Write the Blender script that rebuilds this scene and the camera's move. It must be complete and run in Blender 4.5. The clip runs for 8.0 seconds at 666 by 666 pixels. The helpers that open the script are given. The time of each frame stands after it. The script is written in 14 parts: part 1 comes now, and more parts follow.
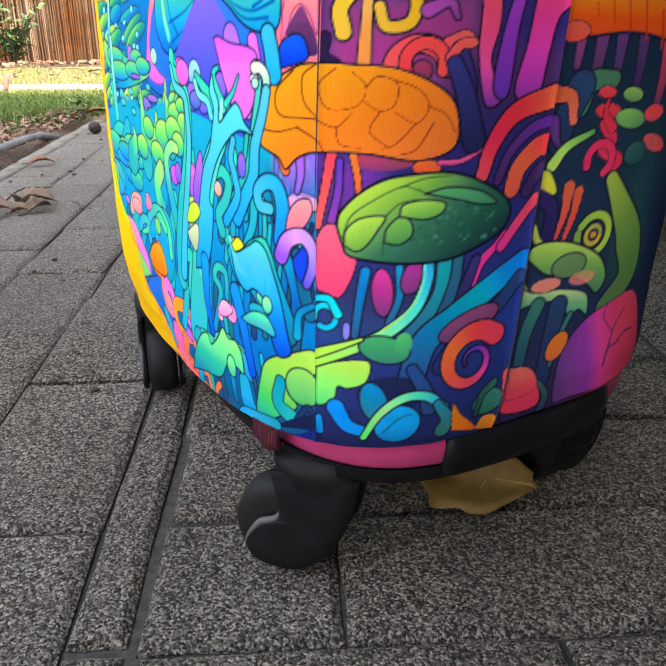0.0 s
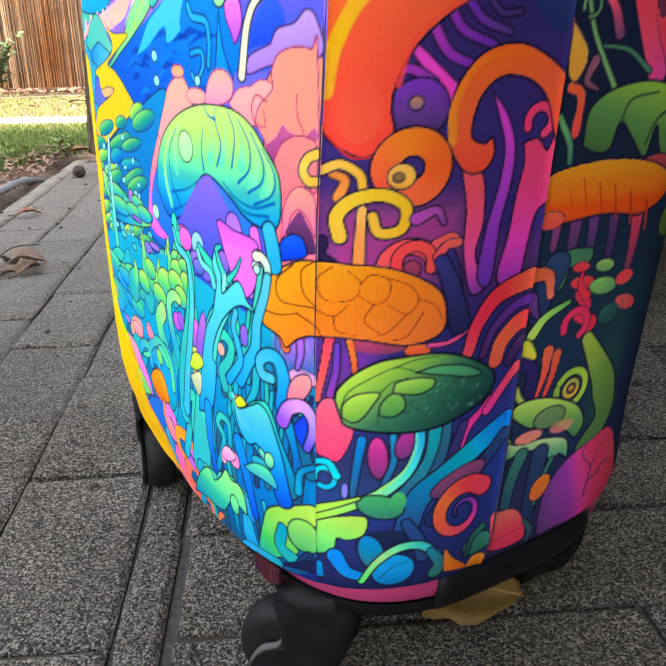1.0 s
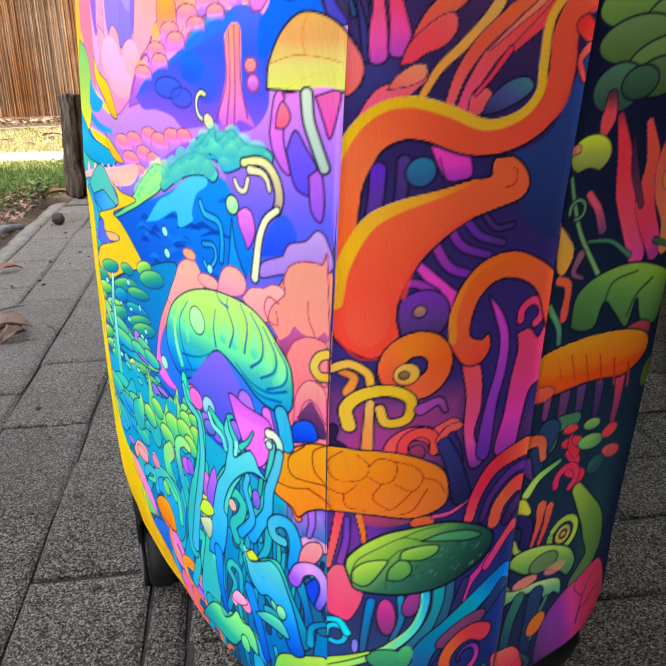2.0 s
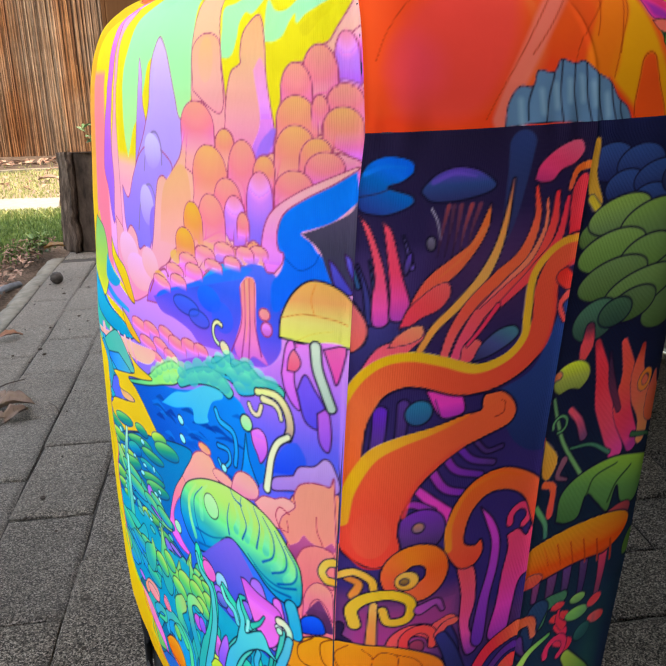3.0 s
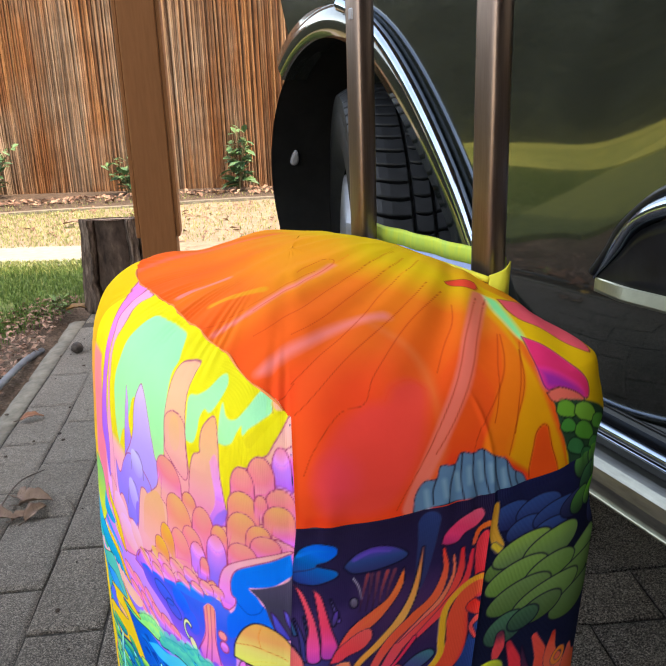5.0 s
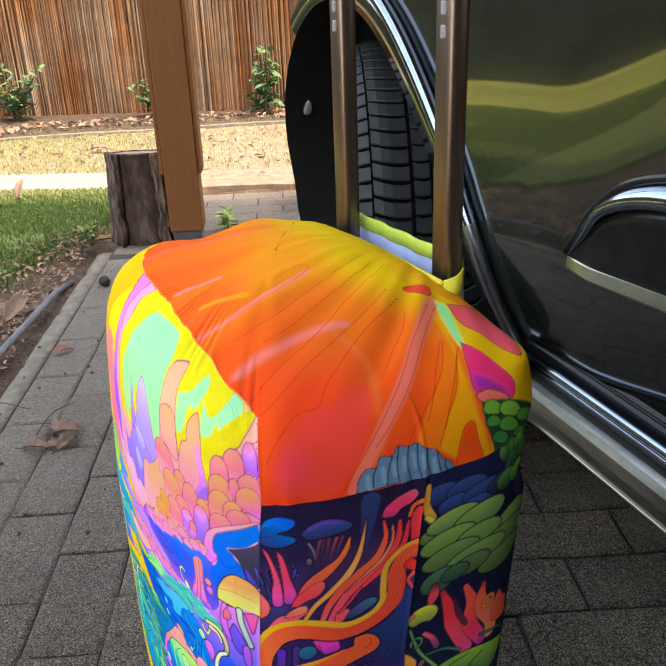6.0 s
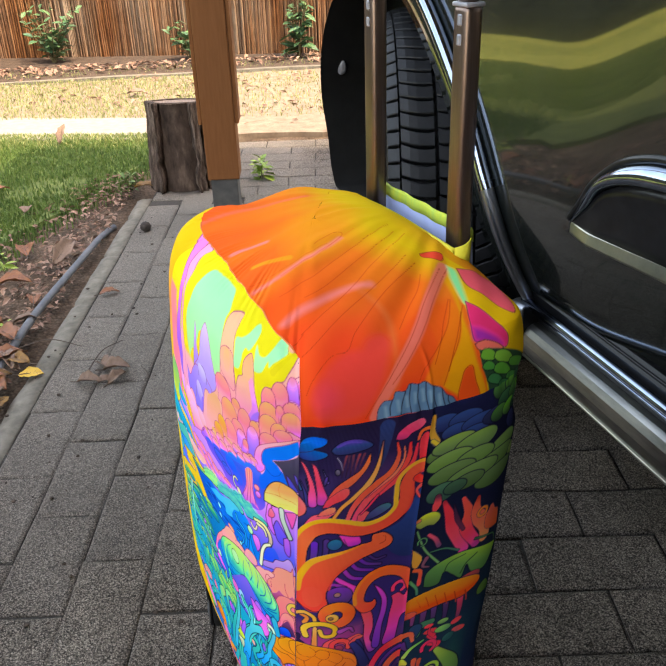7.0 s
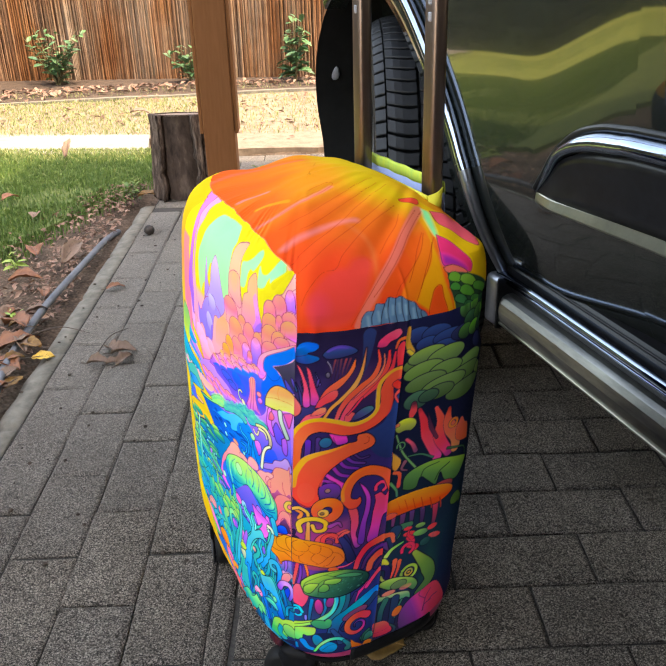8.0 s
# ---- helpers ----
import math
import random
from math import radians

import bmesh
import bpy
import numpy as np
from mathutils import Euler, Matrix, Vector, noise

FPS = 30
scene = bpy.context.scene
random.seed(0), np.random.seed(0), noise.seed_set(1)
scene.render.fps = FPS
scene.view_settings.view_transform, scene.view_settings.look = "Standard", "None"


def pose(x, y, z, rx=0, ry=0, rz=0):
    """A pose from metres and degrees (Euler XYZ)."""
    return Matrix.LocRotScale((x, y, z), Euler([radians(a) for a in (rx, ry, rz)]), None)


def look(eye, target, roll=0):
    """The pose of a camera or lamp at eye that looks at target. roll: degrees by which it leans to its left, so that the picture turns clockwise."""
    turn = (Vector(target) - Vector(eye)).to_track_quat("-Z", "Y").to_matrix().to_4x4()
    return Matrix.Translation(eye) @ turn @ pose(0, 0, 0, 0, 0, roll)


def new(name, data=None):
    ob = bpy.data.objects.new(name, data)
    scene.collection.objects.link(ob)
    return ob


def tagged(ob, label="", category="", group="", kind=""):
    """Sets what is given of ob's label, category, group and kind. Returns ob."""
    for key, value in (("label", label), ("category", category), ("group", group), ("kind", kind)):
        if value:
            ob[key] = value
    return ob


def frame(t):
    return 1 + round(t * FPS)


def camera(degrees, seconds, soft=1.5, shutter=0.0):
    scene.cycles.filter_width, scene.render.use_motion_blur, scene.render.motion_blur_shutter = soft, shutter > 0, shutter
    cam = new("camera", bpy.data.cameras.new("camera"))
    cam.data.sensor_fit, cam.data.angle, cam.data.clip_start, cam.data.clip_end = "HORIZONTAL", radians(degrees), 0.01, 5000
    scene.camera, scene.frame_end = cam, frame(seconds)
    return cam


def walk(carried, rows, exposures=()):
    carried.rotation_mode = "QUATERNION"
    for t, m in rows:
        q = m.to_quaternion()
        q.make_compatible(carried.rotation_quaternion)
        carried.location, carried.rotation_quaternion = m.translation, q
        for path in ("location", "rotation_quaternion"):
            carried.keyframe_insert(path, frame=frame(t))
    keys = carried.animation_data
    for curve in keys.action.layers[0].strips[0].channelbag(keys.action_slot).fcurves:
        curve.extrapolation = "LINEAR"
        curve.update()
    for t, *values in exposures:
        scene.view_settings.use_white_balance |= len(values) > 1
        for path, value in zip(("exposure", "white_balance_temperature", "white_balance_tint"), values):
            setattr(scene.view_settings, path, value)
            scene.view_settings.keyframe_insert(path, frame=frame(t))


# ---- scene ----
cam = camera(46.2, 8.0)
PATH = [
    (0, (0.079, 0.156, 0.282), (-0.035, 2.005, -0.472), -0.5),
    (0.5, (0.074, 0.156, 0.326), (-0.02, 2.012, -0.413), -0.7),
    (1, (0.073, 0.158, 0.356), (0.003, 2.02, -0.372), -1.0),
    (1.2, (0.072, 0.161, 0.371), (0.019, 2.022, -0.359), -1.2),
    (2.5, (0.055, 0.163, 0.479), (0.063, 2.049, -0.188), -1.5),
    (3, (0.056, 0.161, 0.529), (0.071, 2.055, -0.114), -1.6),
    (3.5, (0.064, 0.161, 0.578), (0.073, 2.063, -0.039), -1.5),
    (4, (0.072, 0.158, 0.623), (0.071, 2.066, 0.025), -1.7),
    (4.5, (0.085, 0.152, 0.67), (0.069, 2.062, 0.078), -1.8),
    (5, (0.101, 0.145, 0.707), (0.057, 2.047, 0.089), -2.0),
    (5.2, (0.109, 0.135, 0.718), (0.047, 2.03, 0.081), -2.0),
    (6.3, (0.15, 0.069, 0.826), (0.001, 1.86, -0.051), -2.2),
    (6.5, (0.149, 0.052, 0.847), (-0.018, 1.827, -0.059), -2.2),
    (7, (0.153, -0.014, 0.845), (-0.042, 1.74, -0.097), -2.0),
    (7.5, (0.166, -0.083, 0.854), (-0.035, 1.676, -0.078), -1.8),
    (8, (0.17, -0.158, 0.813), (-0.015, 1.63, -0.065), -1.7),
]
walk(cam, [(t, look(eye, target, roll)) for t, eye, target, roll in PATH], exposures=[(0, 3.82, 6500, 10), (1.2, 3.78, 6500, 10), (3.0, 3.33, 6500, 10), (5.0, 3.30, 6500, 10), (7.5, 3.36, 6500, 10), (8, 3.48, 6500, 10)])

# ---------------------------------------------------------------- world and sun
SUN_EL, SUN_AZ = radians(63), radians(325)   # azimuth of the sun, measured from +x towards +y
world = bpy.data.worlds.new("sky")
scene.world = world
world.use_nodes = True
wn = world.node_tree.nodes
sky = wn.new("ShaderNodeTexSky")
sky.sky_type, sky.sun_disc = "NISHITA", False
sky.sun_elevation, sky.sun_rotation = SUN_EL, radians(90) - SUN_AZ
sky.air_density, sky.dust_density = 1.0, 1.5
haze = wn.new("ShaderNodeMix")          # a hazy, pale sky
haze.data_type, haze.blend_type = "RGBA", "MULTIPLY"
haze.inputs["Factor"].default_value = 1.0
haze.inputs["B"].default_value = (1.29, 0.98, 0.68, 1)
world.node_tree.links.new(sky.outputs[0], haze.inputs["A"])
world.node_tree.links.new(haze.outputs["Result"], wn["Background"].inputs[0])
wn["Background"].inputs[1].default_value = 0.15

sun = new("sun", bpy.data.lights.new("sun", "SUN"))
sun.data.energy, sun.data.angle, sun.data.color = 0.62, radians(0.6), (1.22, 0.925, 0.58)
to_sun = Vector((math.cos(SUN_EL) * math.cos(SUN_AZ), math.cos(SUN_EL) * math.sin(SUN_AZ), math.sin(SUN_EL)))
sun.matrix_world = look(to_sun * 20, (0, 0, 0))


# ---------------------------------------------------------------- materials
class Mat:
    """A node material with a Principled shader and small helpers for its textures."""

    def __init__(self, name, color=(0.5, 0.5, 0.5), rough=0.6, metal=0.0, spec=0.5):
        self.m = bpy.data.materials.new(name)
        self.m.use_nodes = True
        self.n, self.l = self.m.node_tree.nodes, self.m.node_tree.links
        self.b = self.n["Principled BSDF"]
        self.b.inputs["Base Color"].default_value = (*color, 1)
        self.b.inputs["Roughness"].default_value = rough
        self.b.inputs["Metallic"].default_value = metal
        self.b.inputs["Specular IOR Level"].default_value = spec
        self.co = self.n.new("ShaderNodeTexCoord").outputs["Object"]

    def place(self, scale=(1, 1, 1), source=None):
        m = self.n.new("ShaderNodeMapping")
        m.inputs["Scale"].default_value = scale
        self.l.new(source or self.co, m.inputs[0])
        return m.outputs[0]

    def world_co(self):
        return self.n.new("ShaderNodeNewGeometry").outputs["Position"]

    def noise(self, scale, detail=4, rough=0.6, co=None, distort=0.0):
        t = self.n.new("ShaderNodeTexNoise")
        t.inputs["Scale"].default_value, t.inputs["Detail"].default_value = scale, detail
        t.inputs["Roughness"].default_value, t.inputs["Distortion"].default_value = rough, distort
        self.l.new(co or self.co, t.inputs["Vector"])
        return t.outputs["Fac"]

    def cells(self, scale, co=None, feature="F1", out="Distance"):
        t = self.n.new("ShaderNodeTexVoronoi")
        t.feature = feature
        t.inputs["Scale"].default_value = scale
        self.l.new(co or self.co, t.inputs["Vector"])
        return t.outputs[out]

    def ramp(self, fac, *stops):
        r = self.n.new("ShaderNodeValToRGB")
        e = r.color_ramp.elements
        while len(e) < len(stops):
            e.new(0.5)
        for el, (at, c) in zip(e, stops):
            el.position, el.color = at, (*c, 1)
        self.l.new(fac, r.inputs[0])
        return r.outputs[0]

    def mix(self, a, b, fac, mode="MIX"):
        x = self.n.new("ShaderNodeMix")
        x.data_type, x.blend_type = "RGBA", mode
        for sock, val in ((x.inputs[6], a), (x.inputs[7], b)):
            if isinstance(val, tuple):
                sock.default_value = (*val, 1)
            else:
                self.l.new(val, sock)
        if isinstance(fac, float):
            x.inputs[0].default_value = fac
        else:
            self.l.new(fac, x.inputs[0])
        return x.outputs[2]

    def math(self, op, a, b=0.0):
        x = self.n.new("ShaderNodeMath")
        x.operation = op
        for sock, val in ((x.inputs[0], a), (x.inputs[1], b)):
            if isinstance(val, (int, float)):
                sock.default_value = val
            else:
                self.l.new(val, sock)
        return x.outputs[0]

    def color(self, socket):
        self.l.new(socket, self.b.inputs["Base Color"])
        return self

    def rough(self, socket):
        self.l.new(socket, self.b.inputs["Roughness"])
        return self

    def bump(self, height, distance=0.002, strength=1.0):
        x = self.n.new("ShaderNodeBump")
        x.inputs["Distance"].default_value, x.inputs["Strength"].default_value = distance, strength
        self.l.new(height, x.inputs["Height"])
        self.l.new(x.outputs[0], self.b.inputs["Normal"])
        return self

    def random(self):
        return self.n.new("ShaderNodeObjectInfo").outputs["Random"]

    def island(self):
        return self.n.new("ShaderNodeNewGeometry").outputs["Random Per Island"]


def paver_mat():
    """Exposed-aggregate concrete: grey-brown matrix with gritty 1 to 3 mm stones."""
    m = Mat("aggregate_concrete", rough=0.9, spec=0.3)
    co = m.world_co()
    fine = m.noise(700, 4, 0.75, co, 0.3)
    stones = m.cells(720, co, out="Color")
    sep = m.n.new("ShaderNodeSeparateColor")
    m.l.new(stones, sep.inputs[0])
    mixed = m.math("ADD", m.math("MULTIPLY", sep.outputs[0], 0.42), m.math("MULTIPLY", fine, 0.62))
    tone = m.ramp(mixed, (0.29, (0.010, 0.009, 0.0085)), (0.44, (0.092, 0.083, 0.076)), (0.60, (0.245, 0.223, 0.203)), (0.78, (0.66, 0.61, 0.56)))
    per = m.ramp(m.math("ADD", m.math("MULTIPLY", m.random(), 0.5), m.math("MULTIPLY", m.island(), 0.5)), (0.0, (0.84, 0.83, 0.83)), (0.5, (1.0, 0.98, 0.95)), (1.0, (1.14, 1.1, 1.03)))
    c = m.mix(tone, per, 1.0, "MULTIPLY")
    stain = m.ramp(m.noise(5.5, 6, 0.68, co), (0.32, (0.64, 0.61, 0.57)), (0.62, (1.08, 1.05, 1.0)))
    c = m.mix(c, stain, 1.0, "MULTIPLY")
    spots = m.ramp(m.noise(55, 2, 0.5, co), (0.26, (0.35, 0.33, 0.3)), (0.33, (1, 1, 1)))
    c = m.mix(c, spots, 1.0, "MULTIPLY")
    # pale soil dust towards the lawn; it also paints in the stronger light there
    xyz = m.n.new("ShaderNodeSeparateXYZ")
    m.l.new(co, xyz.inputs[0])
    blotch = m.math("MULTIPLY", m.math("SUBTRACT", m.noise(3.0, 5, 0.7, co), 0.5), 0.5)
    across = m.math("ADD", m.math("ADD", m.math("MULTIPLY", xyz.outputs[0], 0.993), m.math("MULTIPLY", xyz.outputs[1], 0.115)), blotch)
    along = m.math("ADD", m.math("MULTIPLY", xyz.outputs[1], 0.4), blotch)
    dust_and_light = m.math("MULTIPLY", m.ramp(across, (0.0, (0.50, 0.50, 0.50)), (0.20, (0, 0, 0))), m.ramp(along, (0.30, (0, 0, 0)), (0.60, (1, 1, 1))))
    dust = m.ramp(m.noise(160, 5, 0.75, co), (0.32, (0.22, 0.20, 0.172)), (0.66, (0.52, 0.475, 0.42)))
    m.color(m.mix(c, dust, dust_and_light))
    grain = m.math("SUBTRACT", m.math("ADD", m.math("MULTIPLY", fine, 1.2), m.math("MULTIPLY", m.noise(140, 3, 0.6, co), 1.2)), m.math("MULTIPLY", m.cells(720, co), 0.9))
    return m.bump(grain, 0.0048, 1.0).m


def simple(name, c1, c2, scale=20, rough=0.6, metal=0.0, bump=0.0, dist=0.001, spec=0.5, stretch=(1, 1, 1), detail=5):
    m = Mat(name, c1, rough, metal, spec)
    f = m.noise(scale, detail, 0.65, m.place(stretch))
    m.color(m.ramp(f, (0.3, c1), (0.7, c2)))
    if bump:
        m.bump(f, dist, bump)
    return m.m


def cloth_mat(name="printed_stretch_cloth", attr="print", rib=0.35):
    m = Mat(name, rough=0.85, spec=0.05)
    a = m.n.new("ShaderNodeAttribute")
    a.attribute_name = attr
    worn = m.ramp(m.noise(9, 4, 0.6), (0.3, (0.93, 0.93, 0.93)), (0.7, (1, 1, 1)))
    m.color(m.mix(a.outputs["Color"], worn, 1.0, "MULTIPLY"))
    uv = m.n.new("ShaderNodeUVMap")
    w = m.n.new("ShaderNodeTexWave")
    w.wave_type, w.bands_direction = "BANDS", "X"
    w.inputs["Scale"].default_value = 330
    m.l.new(uv.outputs[0], w.inputs["Vector"])
    h = m.math("ADD", m.math("MULTIPLY", w.outputs["Fac"], rib), m.math("MULTIPLY", m.noise(38, 3, 0.5), 3.5))
    return m.bump(h, 0.0006, 0.5).m


def paint_mat():
    m = Mat("dark_grey_car_paint", (0.022, 0.026, 0.026), 0.16, 0.0, 0.3)
    m.b.inputs["Coat Weight"].default_value = 1.0
    m.b.inputs["Coat Roughness"].default_value = 0.04
    m.b.inputs["Coat IOR"].default_value = 1.8
    dust = m.noise(14, 6, 0.7)
    m.color(m.ramp(dust, (0.35, (0.008, 0.010, 0.009)), (0.75, (0.014, 0.017, 0.014))))
    m.rough(m.ramp(dust, (0.3, (0.12, 0.12, 0.12)), (0.8, (0.26, 0.26, 0.26))))
    return m.m


def leaf_mat(name, c1, c2, trans=0.25, rough=0.6, scale=30):
    m = Mat(name, c1, rough)
    f = m.math("ADD", m.math("MULTIPLY", m.noise(scale, 4), 0.6), m.math("MULTIPLY", m.island(), 0.4))
    m.color(m.ramp(f, (0.25, c1), (0.75, c2)))
    m.b.inputs["Transmission Weight"].default_value = 0.0
    m.b.inputs["Subsurface Weight"].default_value = trans
    m.b.inputs["Subsurface Radius"].default_value = (0.01, 0.012, 0.004)
    m.b.inputs["Subsurface Scale"].default_value = 0.05
    return m.m


def ground_mat():
    """Soil: brown crumbly earth with paler dry patches."""
    m = Mat("bare_soil", rough=0.95, spec=0.2)
    co = m.world_co()
    f = m.noise(9, 8, 0.7, co)
    c = m.ramp(f, (0.3, (0.06, 0.045, 0.034)), (0.5, (0.14, 0.105, 0.08)), (0.72, (0.27, 0.21, 0.16)))
    crumbs = m.ramp(m.cells(120, co), (0.0, (1.15, 1.1, 1.05)), (0.7, (0.6, 0.58, 0.55)))
    m.color(m.mix(c, crumbs, 1.0, "MULTIPLY"))
    return m.bump(m.math("ADD", m.noise(40, 6, 0.7, co), m.math("MULTIPLY", m.cells(90, co), 0.5)), 0.012, 1.0).m


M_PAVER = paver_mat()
M_SAND = simple("joint_sand", (0.016, 0.014, 0.012), (0.065, 0.058, 0.05), 180, 0.95, bump=1.0, dist=0.002)
M_CONCRETE = simple("rough_concrete_haunch", (0.09, 0.085, 0.068), (0.21, 0.195, 0.16), 30, 0.92, bump=0.7, dist=0.004, detail=9)
M_PALE = simple("pale_concrete_path", (0.20, 0.19, 0.165), (0.28, 0.265, 0.235), 25, 0.9, bump=0.4, dist=0.002)
M_SOIL = ground_mat()
M_CLOTH = cloth_mat()
M_CAP = cloth_mat("printed_cap_cloth", rib=0.0)
M_PINK = simple("pink_ribbed_shell", (0.46, 0.035, 0.16), (0.56, 0.06, 0.21), 60, 0.42, bump=0.3, dist=0.0004)
M_HEM = simple("orange_hem_cloth", (0.74, 0.19, 0.05), (0.85, 0.30, 0.10), 60, 0.9, spec=0.05)
M_BLACK = simple("black_satin_plastic", (0.006, 0.006, 0.007), (0.013, 0.013, 0.015), 70, 0.42, bump=0.15, dist=0.0004, spec=0.08)
M_RUBBER = simple("black_rubber", (0.004, 0.004, 0.005), (0.013, 0.013, 0.013), 45, 0.6, bump=0.35, dist=0.0008, spec=0.2)
M_TYRE = simple("dusty_tyre_rubber", (0.004, 0.0045, 0.006), (0.013, 0.014, 0.017), 38, 0.55, bump=0.35, dist=0.0008, spec=0.4)
M_GREYPL = simple("grey_moulded_plastic", (0.22, 0.22, 0.25), (0.30, 0.30, 0.33), 40, 0.4)
M_ALU = simple("brushed_bronze_aluminium", (0.155, 0.11, 0.092), (0.215, 0.155, 0.13), 30, 0.32, 0.9, bump=0.2, dist=0.0002, stretch=(40, 40, 1))
M_CHROME = simple("worn_chrome", (0.24, 0.29, 0.40), (0.36, 0.42, 0.54), 30, 0.12, 1.0)
M_SATIN = simple("satin_grey_metal", (0.26, 0.27, 0.30), (0.36, 0.37, 0.40), 30, 0.3, 0.9)
M_STEEL = simple("polished_board_steel", (0.5, 0.5, 0.5), (0.62, 0.62, 0.6), 24, 0.28, 1.0)
M_BOARD = simple("scuffed_board_metal", (0.26, 0.26, 0.25), (0.56, 0.55, 0.50), 9, 0.3, 1.0, stretch=(6, 1, 6))
M_LIP = simple("dull_lip_metal", (0.34, 0.34, 0.27), (0.50, 0.49, 0.38), 20, 0.28, 0.9)
M_PAINT = paint_mat()
M_TRIM = simple("black_trim_plastic", (0.006, 0.006, 0.007), (0.014, 0.014, 0.016), 50, 0.3, bump=0.2, dist=0.0004, spec=0.3)
M_LINER = simple("matt_black_liner", (0.005, 0.005, 0.005), (0.010, 0.010, 0.010), 30, 0.8, spec=0.2)
M_ALLOY = simple("silver_alloy", (0.55, 0.56, 0.6), (0.66, 0.67, 0.7), 30, 0.3, 0.8)
M_WOOD = simple("brown_painted_timber", (0.165, 0.066, 0.022), (0.205, 0.085, 0.030), 16, 0.6, bump=0.2, dist=0.001, spec=0.15, stretch=(9, 9, 0.7))
M_BASE = simple("dark_grey_post_shoe", (0.05, 0.05, 0.052), (0.09, 0.088, 0.085), 30, 0.7, bump=0.4)
M_HOSE = simple("grey_blue_hose", (0.075, 0.083, 0.10), (0.14, 0.15, 0.17), 30, 0.6, bump=0.3, dist=0.0006)
M_BLUELINE = simple("pale_blue_lining", (0.36, 0.42, 0.72), (0.46, 0.54, 0.82), 30, 0.8)
M_PLASTER = simple("taupe_screen_wall", (0.22, 0.19, 0.16), (0.28, 0.25, 0.21), 8, 0.9)
M_HEDGE = simple("clipped_hedge", (0.004, 0.008, 0.004), (0.020, 0.030, 0.014), 7, 0.9, bump=1.0, dist=0.1, detail=9)
M_ROOF = simple("carport_ceiling_boards", (0.13, 0.10, 0.08), (0.20, 0.16, 0.125), 12, 0.8, stretch=(1, 10, 1))


# ---------------------------------------------------------------- mesh helpers
def link(name, bm, material, parent=None, label="", smooth=False):
    me = bpy.data.meshes.new(name)
    bm.normal_update()
    bm.to_mesh(me)
    bm.free()
    if material:
        for m in (material if isinstance(material, (list, tuple)) else (material,)):
            me.materials.append(m)
    if smooth:
        me.shade_smooth()
    ob = new(name, me)
    if parent:
        ob.parent = parent
    if label:
        ob["label"] = label
    return ob


def part(name, bm, material, parent, label="", smooth=False):
    return link(name, bm, material, parent, label, smooth)


def thing(name, at=(0, 0, 0), rz=0.0, label="", category="", group="", kind=""):
    ob = new(name)
    ob.matrix_basis = pose(*at, 0, 0, rz)
    ob.empty_display_size = 0.05
    return tagged(ob, label, category, group, kind)


def box(bm, x0, x1, y0, y1, z0, z1, bevel=0.0, seg=2, m=None):
    r = bmesh.ops.create_cube(bm, size=1.0)
    for v in r["verts"]:
        v.co = Vector(((x0 + x1) / 2 + v.co.x * (x1 - x0), (y0 + y1) / 2 + v.co.y * (y1 - y0), (z0 + z1) / 2 + v.co.z * (z1 - z0)))
    verts = r["verts"]
    if bevel:
        edges = list({e for v in verts for e in v.link_edges})
        out = bmesh.ops.bevel(bm, geom=edges, offset=bevel, segments=seg, affect="EDGES", profile=0.5)
        verts = list({v for f in out["faces"] for v in f.verts} | {v for v in verts if v.is_valid})
    if m is not None:
        bmesh.ops.transform(bm, matrix=m, verts=verts)
    return verts


def loft(bm, rings, closed=True, caps=True):
    """Skin a list of rings (lists of points of one length)."""
    vs = [[bm.verts.new(p) for p in ring] for ring in rings]
    k = len(vs[0])
    for a, b in zip(vs, vs[1:]):
        for i in range(k if closed else k - 1):
            j = (i + 1) % k
            bm.faces.new((a[i], a[j], b[j], b[i]))
    if caps and closed:
        bm.faces.new(vs[0][::-1])
        bm.faces.new(vs[-1])
    return vs


def tube(bm, pts, r, k=10, caps=True):
    """A tube along a list of points; r is a number or a function of 0..1."""
    pts = [Vector(p) for p in pts]
    rings, up = [], Vector((0, 0, 1))
    for i, p in enumerate(pts):
        d = (pts[min(i + 1, len(pts) - 1)] - pts[max(i - 1, 0)]).normalized()
        side = d.cross(up)
        side = side.normalized() if side.length > 1e-3 else Vector((1, 0, 0))
        other = side.cross(d)
        rad = r(i / (len(pts) - 1)) if callable(r) else r
        rings.append([p + (side * math.cos(a) + other * math.sin(a)) * rad for a in (2 * math.pi * j / k for j in range(k))])
    return loft(bm, rings, True, caps)


def spline(pts, n=8):
    """Catmull-Rom points through a list of points."""
    P = [np.array(p, float) for p in pts]
    P = [2 * P[0] - P[1]] + P + [2 * P[-1] - P[-2]]
    out = []
    for i in range(1, len(P) - 2):
        for k in range(n):
            t = k / n
            a, b, c, d = P[i - 1:i + 3]
            out.append(0.5 * (2 * b + (c - a) * t + (2 * a - 5 * b + 4 * c - d) * t * t + (3 * b - a - 3 * c + d) * t ** 3))
    out.append(P[-2])
    return out


def lathe(bm, prof, k=48, m=None):
    """Turn a profile of (radius, height) about z."""
    vs = loft(bm, [[(r * math.cos(2 * math.pi * i / k), r * math.sin(2 * math.pi * i / k), z) for i in range(k)] for r, z in prof], True, False)
    if m is not None:
        bmesh.ops.transform(bm, matrix=m, verts=[v for r in vs for v in r])
    return vs


# ---------------------------------------------------------------- ground, lawn, paving
PAVE_TURN = 6.6
PU = Vector((math.cos(radians(PAVE_TURN)), math.sin(radians(PAVE_TURN)), 0))
PV = Vector((-PU.y, PU.x, 0))


